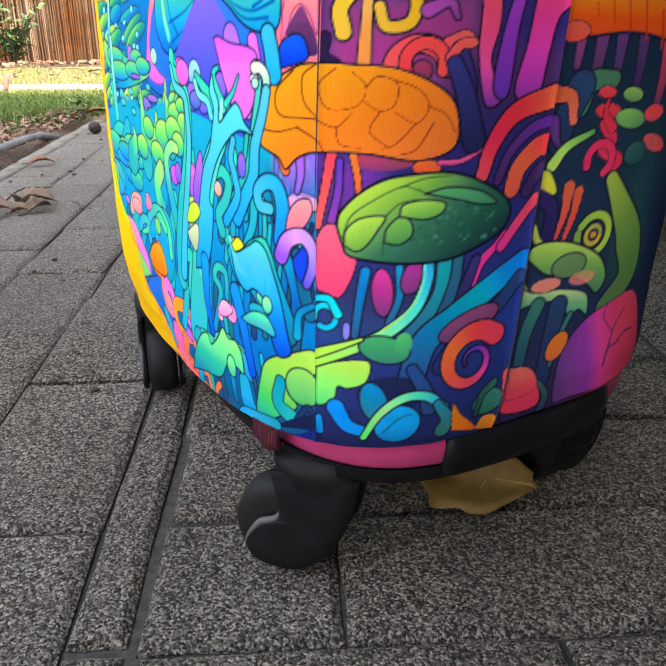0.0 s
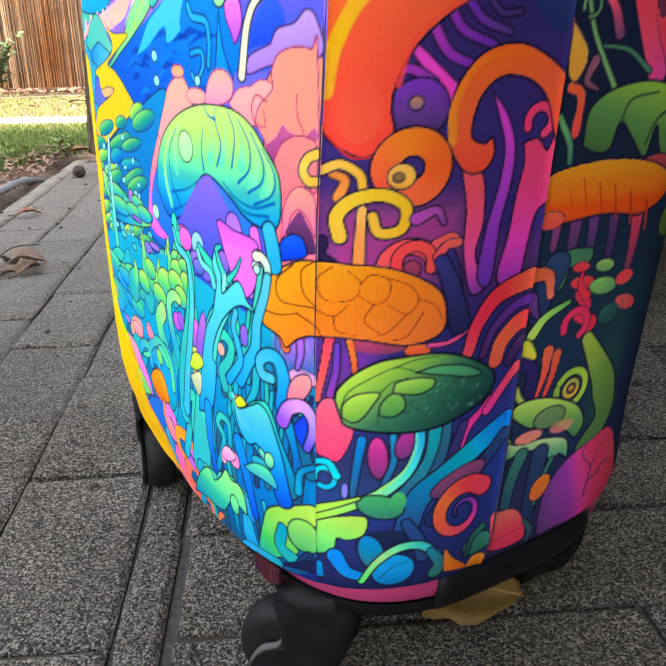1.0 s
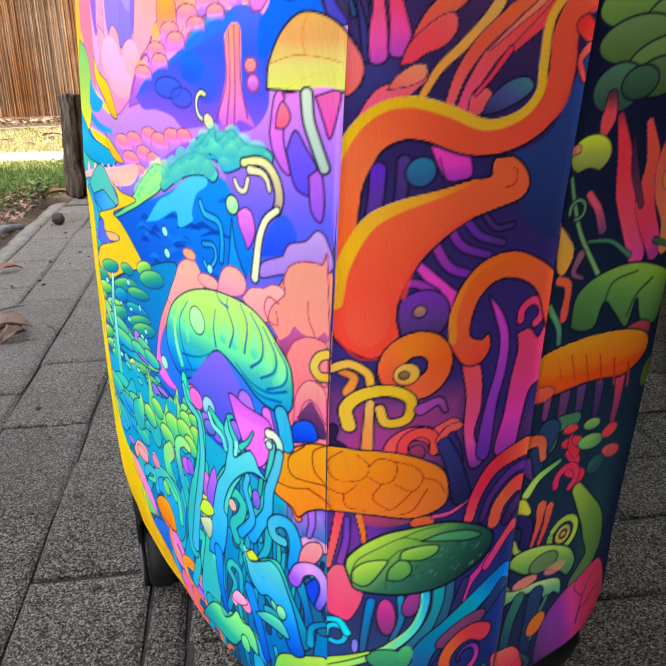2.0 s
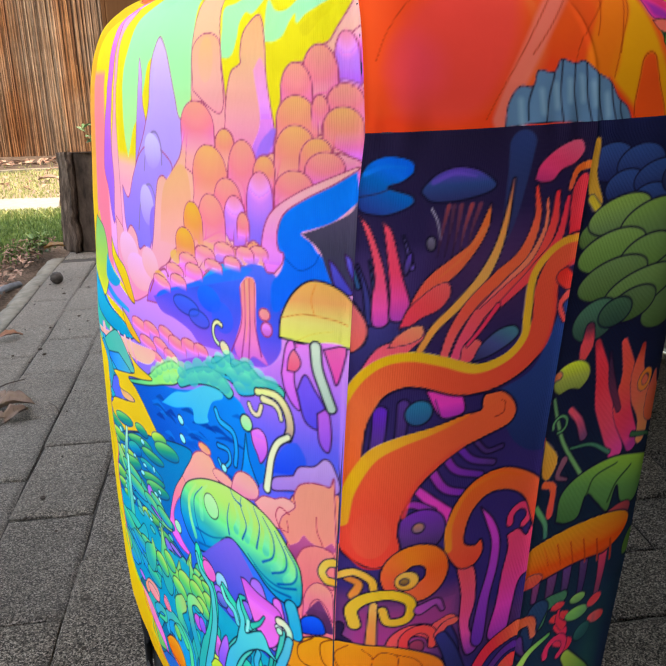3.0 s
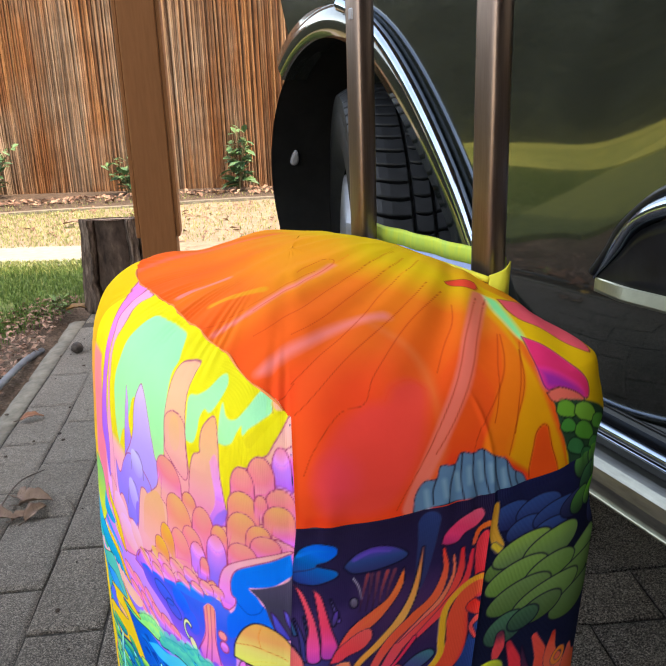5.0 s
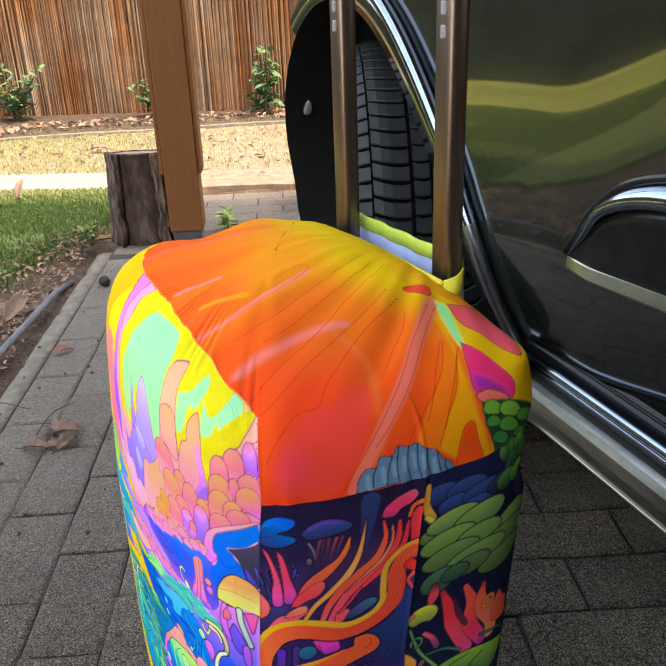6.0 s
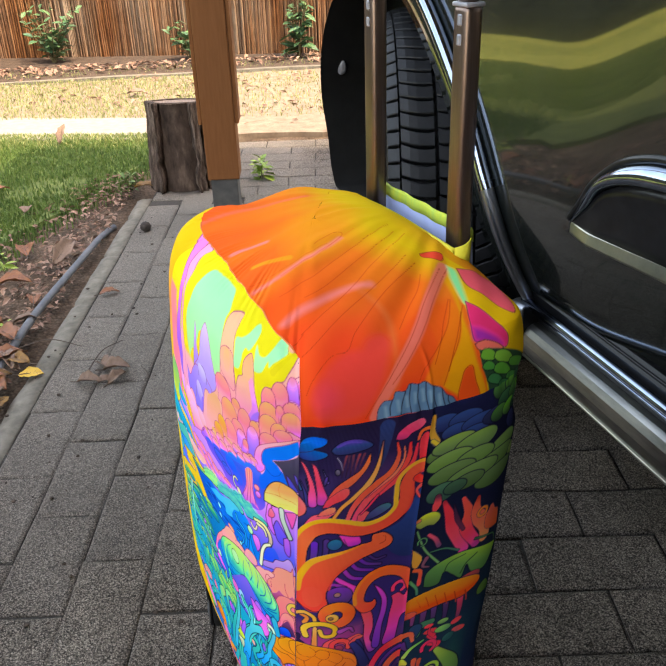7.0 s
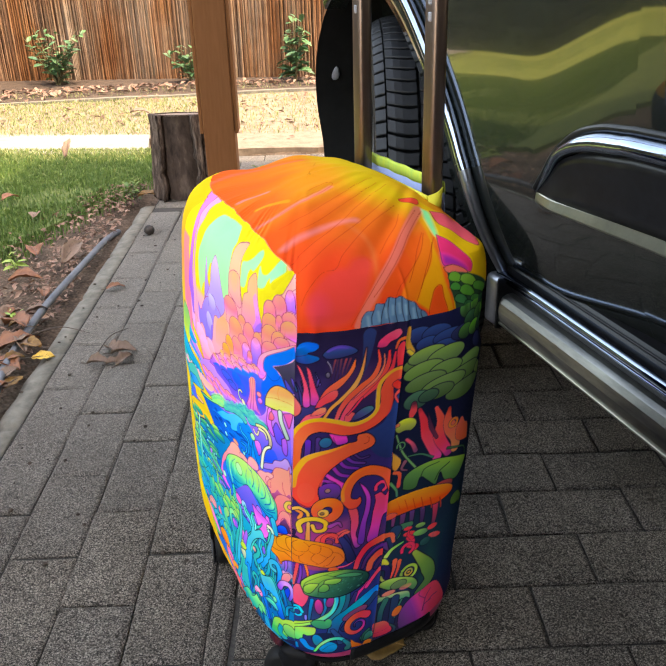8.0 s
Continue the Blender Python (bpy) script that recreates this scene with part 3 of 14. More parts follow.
def draw_front(g):
    g.wash(-420, 2, 80, 600, ("#0a2a7c", "#0c3c98", "#1058b8", "#2f78e0", "#6a68e0", "#c088e0", "#f8a8b8", "#f0e81c", "#f2ee14"), 0.3)
    g.wash(-261, 7.4, 483.9, 572.9, ("#d8c524", "#dbd124"), soft=4)
    g.wash(-420, -276, 395, 600, ("#e8e020", "#f0c830", "#ffb060", "#ffd020", "#f4e818"), 1)
    g.wash(-278, -244, 400, 530, ("#ff90a8", "#ff8aa0", "#ff9a90"), 2)
    g.poly([(-311.7, 572.1), (-272, 564.2), (-240.1, 554), (-230.6, 539.8), (-233.9, 519.6), (-245.2, 497.2), (-252.4, 474.1), (-243.8, 461.6), (-236.6, 443.3), (-230.2, 444.8), (-226, 467.8), (-228.2, 489), (-222.8, 510.6), (-218.2, 530.9), (-219.3, 545.3), (-226.1, 555.4), (-233.7, 563.1), (-271.3, 572.3)], ("#8a6be0", "#a868e0", "#c070d8", "#e080b8"), turn=90, line=0.3, ink=ROSE)
    g.poly([(-264, 572.3), (-257.2, 568), (-240.9, 559.9), (-219.9, 550), (-214.8, 531.1), (-219.2, 505.9), (-227.2, 489.1), (-226, 467.8), (-230.2, 444.8), (-213.4, 440.3), (-211.5, 470.6), (-212, 491.5), (-211.8, 511.8), (-208.7, 531.6), (-212.1, 548), (-215.9, 558.2), (-236.3, 567), (-237.8, 571.9)], ("#f8a0c0", "#ffb1b8", "#ffaeb0", "#f0a5c1"), turn=90, line=0.3, ink=ROSE)
    g.poly([(-190.3, 484.9), (-195.5, 499), (-195.5, 527.9), (-188.1, 544.5), (-189.8, 558.8), (-189.8, 566.3), (-171.1, 569.4), (-116.3, 570.5), (-98.7, 563.5), (-97.6, 558.2), (-94.4, 551.1), (-92.3, 536.5), (-93.5, 521.1), (-99.4, 511.5), (-104, 507.4), (-110, 510.1), (-116.4, 514.4), (-123.4, 534), (-141.8, 534.6), (-150.7, 521), (-162.9, 508.3), (-176.8, 500.5)], ("#c8f098", "#b4f0a8", "#b0f0b0"), turn=90, line=0, ink=ROSE)
    g.poly([(-69.4, 534.5), (-69.2, 545.1), (-70.3, 553.7), (-62.7, 555.6), (-55.5, 559), (-49.3, 563.2), (-44.5, 564.4), (-41.6, 561.6), (-44.8, 556), (-50.1, 550.9), (-54.7, 551.6), (-57.8, 547.3), (-58.5, 542.2), (-60.9, 536), (-64.5, 534)], ("#b4f0a8", "#b8f4b0"), turn=0, line=0, ink=ROSE)
    g.poly([(-42.1, 539.6), (-42.4, 542.9), (-42.3, 547.9), (-42.3, 552.8), (-41.5, 556), (-37.2, 551.3), (-31.3, 551.4), (-25.1, 556.2), (-19, 560.9), (-12.3, 563.2), (-7.5, 561.6), (-10.3, 559.3), (-10, 556.2), (-16.5, 552.3), (-22.4, 549.2), (-26.2, 545.9), (-27.1, 549.6), (-29.8, 546.6), (-32.9, 541.6), (-37.4, 539.5)], ("#b8f0a8", "#b0f0b8"), turn=0, line=0, ink=ROSE)
    g.stroke([(-22.4, 543.5), (-14.5, 550), (-6.5, 555.4), (-0.2, 558.4)], 5.4, 1.5, ("#c2b324", "#c8bc14", "#c2b024"), line=0, alpha=0.6, ink=ROSE)
    g.stroke([(-6.9, 561.6), (-9.8, 559.3), (-9.2, 555.9)], 0.5, 0.6, ("#9a6a50", "#9a6a50"), line=0, ink=ROSE)
    g.blob(-5.7, 559.2, 3.7, 2.8, ("#ffc197", "#ffb190"), turn=0, line=0, ink=ROSE)
    g.poly([(-179.7, 471.7), (-170.8, 497.8), (-161.3, 522.1), (-160.1, 534.9), (-158, 535), (-153.6, 527.2), (-153.2, 514.1), (-149.8, 503.3), (-160.7, 480.3)], ("#8a7dd8", "#a888e0", "#c8a8e0"), turn=90, line=0.3, ink=ROSE)
    g.poly([(-196.8, 436.2), (-180.4, 476.5), (-154.5, 500.3), (-142.5, 515.4), (-139.6, 530.6), (-135.5, 540.2), (-130.9, 545.1), (-122, 539.1), (-116.6, 530.6), (-111.3, 519.1), (-108.5, 510.3), (-103.2, 506.7), (-104, 499.5), (-112.9, 487.1), (-134.7, 471.3), (-158.9, 446.1)], ("#8a86e0", "#a890e8", "#b8a0e8", "#c8b0dc"), turn=90, line=0.35, ink=ROSE)
    g.poly([(-206.2, 467.7), (-195.3, 462.2), (-182.8, 476), (-165.7, 489), (-143.7, 495.1), (-126, 491.4), (-118.2, 483.9), (-134.7, 471.3), (-152.2, 452.8), (-161, 437.8), (-182.5, 434.6), (-203.2, 442.8)], ("#8474d8", "#9a80e4", "#b098ec"), turn=90, line=0.3, ink=ROSE)
    g.stroke([(-159.2, 480.6), (-151.9, 493.7), (-142.6, 500.3), (-135, 501.1), (-130.1, 495.1), (-130.4, 486)], 1.5, 1.3, ("#8a76b0", "#8a76b0"), line=0, ink=ROSE)
    g.stroke([(-179.3, 446), (-171.3, 463.3), (-159.3, 472.1), (-149.8, 473.8), (-144.2, 469.3), (-142.6, 464.8)], 1.8, 1.4, ("#8a76b0", "#8a76b0"), line=0, ink=ROSE)
    g.blob(-143.1, 491.8, 12.2, 8.8, ("#a890e4", "#ccc0e8"), turn=4, line=0, ink=ROSE)
    g.blob(-159.8, 462.1, 12.6, 10.9, ("#a088e0", "#c8b8ec"), turn=4, line=0, ink=ROSE)
    g.blob(-144.6, 447.3, 13.3, 16.2, ("#7a6bd8", "#9070dc"), turn=4, line=0, ink=ROSE)
    g.poly([(-227.1, 446.9), (-212.3, 442), (-209, 435.9), (-195.5, 445.7), (-185.2, 441.9), (-181.3, 434.2), (-170.7, 437.8), (-161, 435.3), (-152.7, 445.2), (-144, 464.5), (-137.1, 477.4), (-130.3, 480.6), (-124.7, 479.4), (-116.9, 485.2), (-108.8, 491.8), (-105, 498.9), (-98.4, 508.6), (-91.2, 515.3), (-84.2, 516.4), (-79.5, 511.2), (-75.1, 502.1), (-65.2, 497.6), (-47.7, 490.6), (-35.3, 490.4), (-35.9, 471), (-42.7, 453.5), (-84.5, 431.3), (-155.9, 414.5), (-199.9, 398.9), (-223.8, 403.1), (-230.6, 421.7)], ("#f890c0", "#ffaeb8", "#ffbc9f", "#ffb48c"), turn=90, line=0.35, ink=ROSE)
    g.blob(-203.5, 429, 19.8, 11.5, ("#ffb1c1", "#f4b8e0"), turn=0, line=0, ink=ROSE)
    g.blob(-186.2, 419.8, 22.4, 10.7, ("#ffb1b8", "#f0b0e0"), turn=0, line=0, ink=ROSE)
    g.blob(-163.2, 429.4, 15.1, 8.8, ("#ffb1b0", "#f8b8d0"), turn=0, line=0, ink=ROSE)
    g.poly([(-140.3, 446), (-132.1, 471.9), (-120.7, 482.3), (-109.2, 487.8), (-101, 482.9), (-100.5, 465.4), (-111.1, 449.1)], ("#ffb1a8", "#ffb488", "#ffc478"), turn=100, line=0, alpha=0.7, ink=ROSE)
    g.poly([(-94.2, 507.2), (-93.5, 525), (-93.5, 540.1), (-92.9, 547.5), (-93.3, 552.9), (-94.1, 560), (-89, 563.6), (-73.8, 565.2), (-72.9, 561.3), (-73.2, 556.7), (-72.1, 550.2), (-70.1, 541.6), (-68.3, 531), (-66.2, 518.5), (-67.7, 503.2), (-75.1, 502.1)], ("#ffa5a8", "#ffb5a3", "#ffca97", "#f8c090"), turn=90, line=0.4, ink=ROSE)
    g.poly([(-92.2, 521.3), (-93.1, 536.4), (-90.8, 541.2), (-83.6, 544.3), (-75.2, 543.7), (-70.1, 539.8), (-68.6, 529.2), (-67.4, 516.5), (-72.7, 512.1)], ("#ffa5a8", "#ffbc9f", "#ffc088"), turn=90, line=0.35, ink=ROSE)
    g.blob(-81, 533.6, 6, 9.2, ("#ffc197", "#ffcc80"), turn=0, line=0, alpha=0.6, ink=ROSE)
    g.poly([(-67.7, 503.2), (-65.8, 516.7), (-62.3, 527.9), (-57.9, 530.6), (-55.9, 532), (-56.2, 535.4), (-55.1, 542.4), (-51.7, 546.9), (-46.6, 550.1), (-43.7, 546.5), (-42, 538), (-41.4, 526.1), (-39.6, 515.7), (-37.7, 501.5), (-42.3, 485.6), (-53.1, 487.7), (-62, 496.2)], ("#f078d0", "#ff9cb8", "#ffb19f", "#ffc58e", "#ffbc80"), turn=90, line=0.4, ink=ROSE)
    g.poly([(-48.3, 529), (-44.5, 533.6), (-42.1, 529.4), (-41.2, 522.7), (-39.4, 512.2), (-37.6, 499.6), (-42.5, 489.4), (-50.5, 496), (-45.3, 509.8)], ("#9068e0", "#c878e0", "#f89cc1"), turn=90, line=0, alpha=0.8, ink=ROSE)
    g.stroke([(-38.3, 504.2), (-42.8, 499), (-45.6, 490.9)], 5, 7.5, ("#8a6bd8", "#9a70e0"), line=0, alpha=0.8, ink=ROSE)
    g.poly([(-103.4, 486.7), (-100, 502.3), (-94.6, 511.2), (-88.3, 515.7), (-83.9, 516.4), (-78.4, 511.3), (-75.8, 504), (-75.1, 492), (-87.6, 483.4)], ("#ffa5a8", "#ffb89f", "#ffc8a8"), turn=90, line=0.4, ink=ROSE)
    g.poly([(-75.5, 491.9), (-73.8, 500.3), (-69.6, 504.9), (-65.1, 505.1), (-61.4, 501.2), (-62.1, 492.2), (-68.6, 487)], ("#ffa79f", "#ffc197", "#ffb890"), turn=90, line=0.4, ink=ROSE)
    g.poly([(-62.8, 482), (-61.4, 490.3), (-56.6, 494.1), (-51.5, 492.9), (-47.6, 488.6), (-47.1, 476.9), (-56.5, 471.1)], ("#f878c8", "#ff9cb0", "#ffaea8"), turn=90, line=0.4, ink=ROSE)
    g.poly([(-98.9, 463.6), (-95.2, 477.6), (-87.1, 489.8), (-77.6, 494.6), (-71.2, 491.6), (-68, 485.1), (-71.2, 472.1), (-85.6, 462.4)], ("#ff9ca8", "#ffaea8", "#ffca7e", "#ffc860"), turn=90, line=0.4, ink=ROSE)
    g.poly([(-46.3, 477.1), (-46.2, 486.9), (-42.2, 494.9), (-37.5, 496.8), (-34.6, 494.3), (-35, 479), (-39.9, 470.3)], ("#a070e0", "#ffa5b0", "#ffbc8e"), turn=90, line=0.4, ink=ROSE)
    g.poly([(-71.2, 472.1), (-69.7, 478.6), (-63.7, 484.7), (-57.4, 484.6), (-54.3, 479.6), (-56, 467.1), (-66.5, 464.8)], ("#f070d0", "#ff93c1", "#ffb1a3"), turn=90, line=0.4, ink=ROSE)
    g.poly([(-53.9, 459.3), (-52.9, 469.8), (-47.5, 480.8), (-39.4, 487.6), (-36.9, 482.5), (-37.9, 462.6), (-45.4, 452.9)], ("#7a6bdc", "#9a70e0", "#d880d8"), turn=90, line=0.4, ink=ROSE)
    g.poly([(-87.4, 453.1), (-83.7, 465), (-77.3, 474.6), (-72.6, 477), (-68.5, 475.8), (-70, 463.9), (-74.2, 456.5)], ("#ff9cb8", "#ffb897", "#ffca86"), turn=90, line=0.4, ink=ROSE)
    g.poly([(-100.1, 454.3), (-96, 464.3), (-89.8, 471.2), (-84.5, 473.4), (-85.8, 460.1), (-90.1, 452.4)], ("#ffb886", "#ffb670", "#e5b048"), turn=90, line=0.4, ink=ROSE)
    g.poly([(-69.7, 457.6), (-67.6, 467.6), (-62.5, 475.6), (-56.8, 477.5), (-54.7, 469.4), (-56.3, 458.7)], ("#d070e0", "#f080d0", "#ffa5c1"), turn=90, line=0.4, ink=ROSE)
    g.poly([(-116.1, 445.3), (-111.4, 453.6), (-103.2, 460.3), (-98.5, 459.2), (-99.8, 449.8)], ("#ffb197", "#ffca7e"), turn=90, line=0.4, ink=ROSE)
    g.poly([(-62.9, 455), (-61.8, 463.7), (-58, 470.8), (-54.8, 467.3), (-54.5, 457)], ("#b070e0", "#d880e0"), turn=90, line=0.4, ink=ROSE)
    g.poly([(-175.1, 404.7), (-166.6, 416.2), (-146.8, 429.1), (-132.2, 435.4), (-123.3, 443.8), (-111.3, 448.1), (-104.8, 449.4), (-101.1, 447.1), (-95.9, 450.4), (-84.1, 456.2), (-70.2, 460.7), (-63.6, 454.9), (-57.1, 453.9), (-49.2, 459.3), (-42.1, 453.6), (-44.1, 445.2), (-60.7, 447), (-75, 445.8), (-92.9, 436.6), (-109.4, 425.8), (-142.7, 411)], ("#9060e0", "#c878e0", "#ffaeb0", "#ffb670"), turn=90, line=0.45, ink=ROSE)
    g.stroke([(-167.8, 412), (-153.5, 424.5), (-138.3, 431.1), (-132.4, 428.4)], 1.4, 1.4, ("#9a4a62", "#9a4a62"), line=0, ink=ROSE)
    g.stroke([(-133.7, 428), (-129.5, 436.7), (-118.5, 444.2), (-109.1, 444.9)], 1.4, 0.8, ("#9a4a62", "#9a4a62"), line=0, ink=ROSE)
    g.stroke([(-111, 432.5), (-104, 444), (-88.8, 452.3), (-74.2, 456.5)], 1.1, 0.4, ("#9a4a62", "#9a4a62"), line=0, ink=ROSE)
    g.stroke([(-94.8, 439.7), (-82.7, 449.9), (-67, 456.2)], 0.7, 0.4, ("#9a4a62", "#9a4a62"), line=0, ink=ROSE)
    g.stroke([(-60.4, 453.5), (-53.9, 457.2), (-49.5, 458.2)], 0.4, 0.4, ("#9a4a62", "#9a4a62"), line=0, ink=ROSE)
    g.blob(-145.1, 424.5, 10.8, 4, ("#ffca75", "#e5b050"), turn=0, line=0, alpha=0.8, ink=ROSE)
    g.blob(-119.1, 440.9, 8.8, 3.6, ("#ffca75", "#e5b750"), turn=0, line=0, alpha=0.8, ink=ROSE)
    g.blob(-86.7, 452.2, 8.2, 1.8, ("#ffca7e", "#ffd060"), turn=0, line=0, alpha=0.8, ink=ROSE)
    g.blob(-102.6, 436.2, 16.6, 4, ("#f078d0", "#e070e0"), turn=0, line=0, alpha=0.8, ink=ROSE)
    g.blob(-67.5, 447.4, 11.3, 3.6, ("#a068e0", "#8a74e0"), turn=0, line=0, alpha=0.8, ink=ROSE)
    g.blob(-51.1, 451.6, 5.5, 3.4, ("#a070e0", "#c080e0"), turn=0, line=0, alpha=0.8, ink=ROSE)
    g.poly([(-104, 426.3), (-88.2, 438.2), (-75.1, 445.3), (-59, 447), (-45.5, 444.9), (-54.8, 433.4), (-85.2, 424.1)], ("#1088d0", "#1a97d8"), turn=90, line=0.3, ink=ROSE)
    g.poly([(-37.8, 476.5), (-37.4, 490.2), (-37.7, 501.5), (-35.2, 509), (-33.8, 519.7), (-30.8, 526.7), (-27.6, 530.4), (-23.9, 531.6), (-23, 530.5), (-20.5, 535.5), (-14.4, 537.8), (-11.8, 539.2), (-8.7, 543.7), (-4.8, 548.7), (0.2, 555.3), (2.6, 552.9), (2.5, 485.9), (-19.7, 480), (-30.4, 481.5)], ("#ffaeb8", "#ffb19f", "#ffc19f", "#f8b8a8"), turn=90, line=0.45, ink=ROSE)
    g.poly([(-9, 525.1), (-8, 534.1), (-6.4, 539), (-2.7, 541.8), (1.9, 542.8), (1, 524.3), (-4.5, 524)], ("#b858d8", "#d068e0", "#f078d0", "#ffcaa8"), turn=90, line=0.5, ink=ROSE)
    g.poly([(-14.4, 519.1), (-11.6, 522.5), (-6.9, 524.6), (-2.4, 523.5), (0.9, 521), (0.7, 515.2), (-8.2, 516.2), (-12.7, 514.5), (-13.9, 517)], ("#b060d8", "#ff8ca8", "#ffb19f"), turn=90, line=0.5, ink=ROSE)
    g.poly([(-33.4, 498.2), (-32.5, 510.7), (-29.1, 516.2), (-24.8, 519.4), (-21, 518.5), (-20.1, 516.8), (-18.7, 519.3), (-13.8, 519.9), (-13.9, 516.4), (-17.1, 510.3), (-21.4, 506.2), (-23, 499.3)], ("#ffa4a8", "#ffc197", "#ffb488"), turn=90, line=0.5, ink=ROSE)
    g.poly([(-16.8, 503.3), (-15.8, 510.4), (-12.7, 514.5), (-8.2, 516), (0.8, 515.4), (1.2, 498.5), (-4.9, 503.4), (-11.8, 501.4)], ("#ff9ca8", "#ffb88e", "#ffc078"), turn=90, line=0.5, ink=ROSE)
    g.poly([(-11.3, 500), (-10.6, 506.8), (-6.9, 511.4), (-3, 513.8), (0.7, 514.5), (1.7, 493.1), (-6, 497.3)], ("#b868e0", "#f880c8", "#ffb197", "#ffae70"), turn=90, line=0.5, ink=ROSE)
    g.poly([(-36.4, 483.6), (-34.3, 494), (-32.6, 502), (-28.4, 507.3), (-25.3, 508.6), (-22.4, 506.5), (-20.6, 503.8), (-23, 498.9), (-24.1, 491.4), (-30.7, 488.2)], ("#ffa79f", "#ffc182", "#ffbc60"), turn=90, line=0.5, ink=ROSE)
    g.poly([(-24.8, 490.8), (-24.2, 498.8), (-21.4, 503.4), (-17.6, 504.5), (-12.8, 502.6), (-11.1, 499.7), (-12.2, 495.6), (-20.6, 493.2)], ("#ff93b0", "#ffac97", "#ffc186"), turn=90, line=0.5, ink=ROSE)
    g.poly([(-22.7, 489.7), (-20, 495.5), (-15.2, 498.4), (-10.6, 497.9), (-4.7, 496.3), (1.7, 493.1), (2.6, 485), (-12.1, 483.9), (-20, 485.6)], ("#c068e0", "#f078d0", "#ff9eb8", "#ffc1a8"), turn=90, line=0.5, ink=ROSE)
    g.stroke([(-23, 530.8), (-23.7, 526.3), (-22.7, 523), (-20.5, 519.7)], 0.5, 0.5, ("#9a4050", "#9a4050"), line=0, ink=ROSE)
    g.stroke([(-12.9, 538), (-16.7, 534.6), (-18.4, 529), (-17.8, 524)], 0.4, 0.5, ("#9a4050", "#9a4050"), line=0, ink=ROSE)
    g.stroke([(-13.9, 519.1), (-14.3, 517), (-15.9, 512.1)], 0.4, 0.4, ("#9a4050", "#9a4050"), line=0, ink=ROSE)
    g.stroke([(-11.3, 499.7), (-10.3, 505.4), (-5.7, 510.7)], 0.4, 0.4, ("#9a4050", "#9a4050"), line=0, ink=ROSE)
    g.stroke([(-11.9, 492.7), (-10.9, 495.5), (-8.2, 497.3)], 0.4, 0.4, ("#9a4050", "#9a4050"), line=0, ink=ROSE)
    g.tuft(-5.2, 532.1, 5.1, 10.4, ("#9a78e6", "#c884ea", "#ff9cb0"))
    g.tuft(-16.4, 526.6, 7.5, 11.2, ("#f07ac8", "#ff8f96", "#ffab8c"))
    g.tuft(-26.9, 521.4, 7.1, 10.1, ("#f07ac8", "#ff8f96", "#ffab8c"))
    g.tuft(-6.5, 515.2, 7.8, 8.2, ("#f07ac8", "#ff8f96", "#ffab8c"))
    g.tuft(-27.3, 509.1, 9.5, 10.2, ("#ff8a9a", "#ffa284", "#ffbe78"))
    g.tuft(-16.7, 513.2, 3.7, 6.1, ("#f07ac8", "#ff8f96", "#ffab8c"))
    g.tuft(-90.9, 505.7, 15.3, 11.2, ("#f07ac8", "#ff8f96", "#ffab8c"))
    g.tuft(-7.6, 507.1, 8.2, 7.8, ("#ff8a9a", "#ffa284", "#ffbe78"))
    g.tuft(-28.0, 497.6, 9.5, 10.5, ("#ff8a9a", "#ffa284", "#ffbe78"))
    g.tuft(-68.1, 498.9, 6.8, 6.8, ("#ff8a9a", "#ffa284", "#ffbe78"))
    g.tuft(-18.1, 495.5, 7.1, 7.8, ("#ff8a9a", "#ffa284", "#ffbe78"))
    g.tuft(-56.2, 488.7, 9.2, 12.9, ("#f07ac8", "#ff8f96", "#ffab8c"))
    g.tuft(-81.0, 484.6, 15.0, 13.9, ("#ff8a9a", "#ffa284", "#ffbe78"))
    g.tuft(-14.0, 490.8, 8.5, 7.1, ("#f07ac8", "#ff8f96", "#ffab8c"))
    g.tuft(-42.9, 488.7, 6.1, 7.1, ("#ff8a9a", "#ffa284", "#ffbe78"))
    g.tuft(-27.3, 481.9, 9.5, 8.5, ("#f07ac8", "#ff8f96", "#ffab8c"))
    g.tuft(-45.3, 476.5, 7.8, 12.6, ("#9a78e6", "#c884ea", "#ff9cb0"))
    g.tuft(-66.7, 475.1, 10.2, 9.9, ("#f07ac8", "#ff8f96", "#ffab8c"))
    g.tuft(-61.6, 467.6, 7.8, 10.2, ("#9a78e6", "#c884ea", "#ff9cb0"))
    g.tuft(-80.7, 464.2, 11.9, 12.6, ("#f07ac8", "#ff8f96", "#ffab8c"))
    g.tuft(-99.0, 460.8, 9.9, 10.5, ("#ff9c80", "#ffb060", "#ffc84a"))
    g.tuft(-55.8, 464.9, 4.1, 6.1, ("#f07ac8", "#ff8f96", "#ffab8c"))
    g.tuft(-109.2, 449.3, 10.5, 8.2, ("#ff9c80", "#ffb060", "#ffc84a"))
    # the blue wave, the smoke and trunk below it, and the lower banks of cloud
    g.poly([(-161.9, 410.5), (-136.1, 420.0), (-98.0, 430.9), (-74.9, 440.4), (-59.2, 445.9), (-49.0, 449.3), (-38.8, 447.2), (-33.4, 441.1), (-32.0, 433.6), (-33.4, 424.8), (-33.4, 410.5), (-45.0, 401.0), (-71.5, 401.7), (-98.0, 399.0), (-110.2, 403.7), (-128.6, 405.8), (-149.0, 405.1)], ("#8a5cd4", "#5a58d8", "#3a60d8", "#5a70e0"), turn=90, line=0, ink=ROSE)
    g.blob(-87.1, 425.5, 11.6, 6.5, ("#2058e0", "#2078f0"), line=0, ink=ROSE, alpha=0.9)
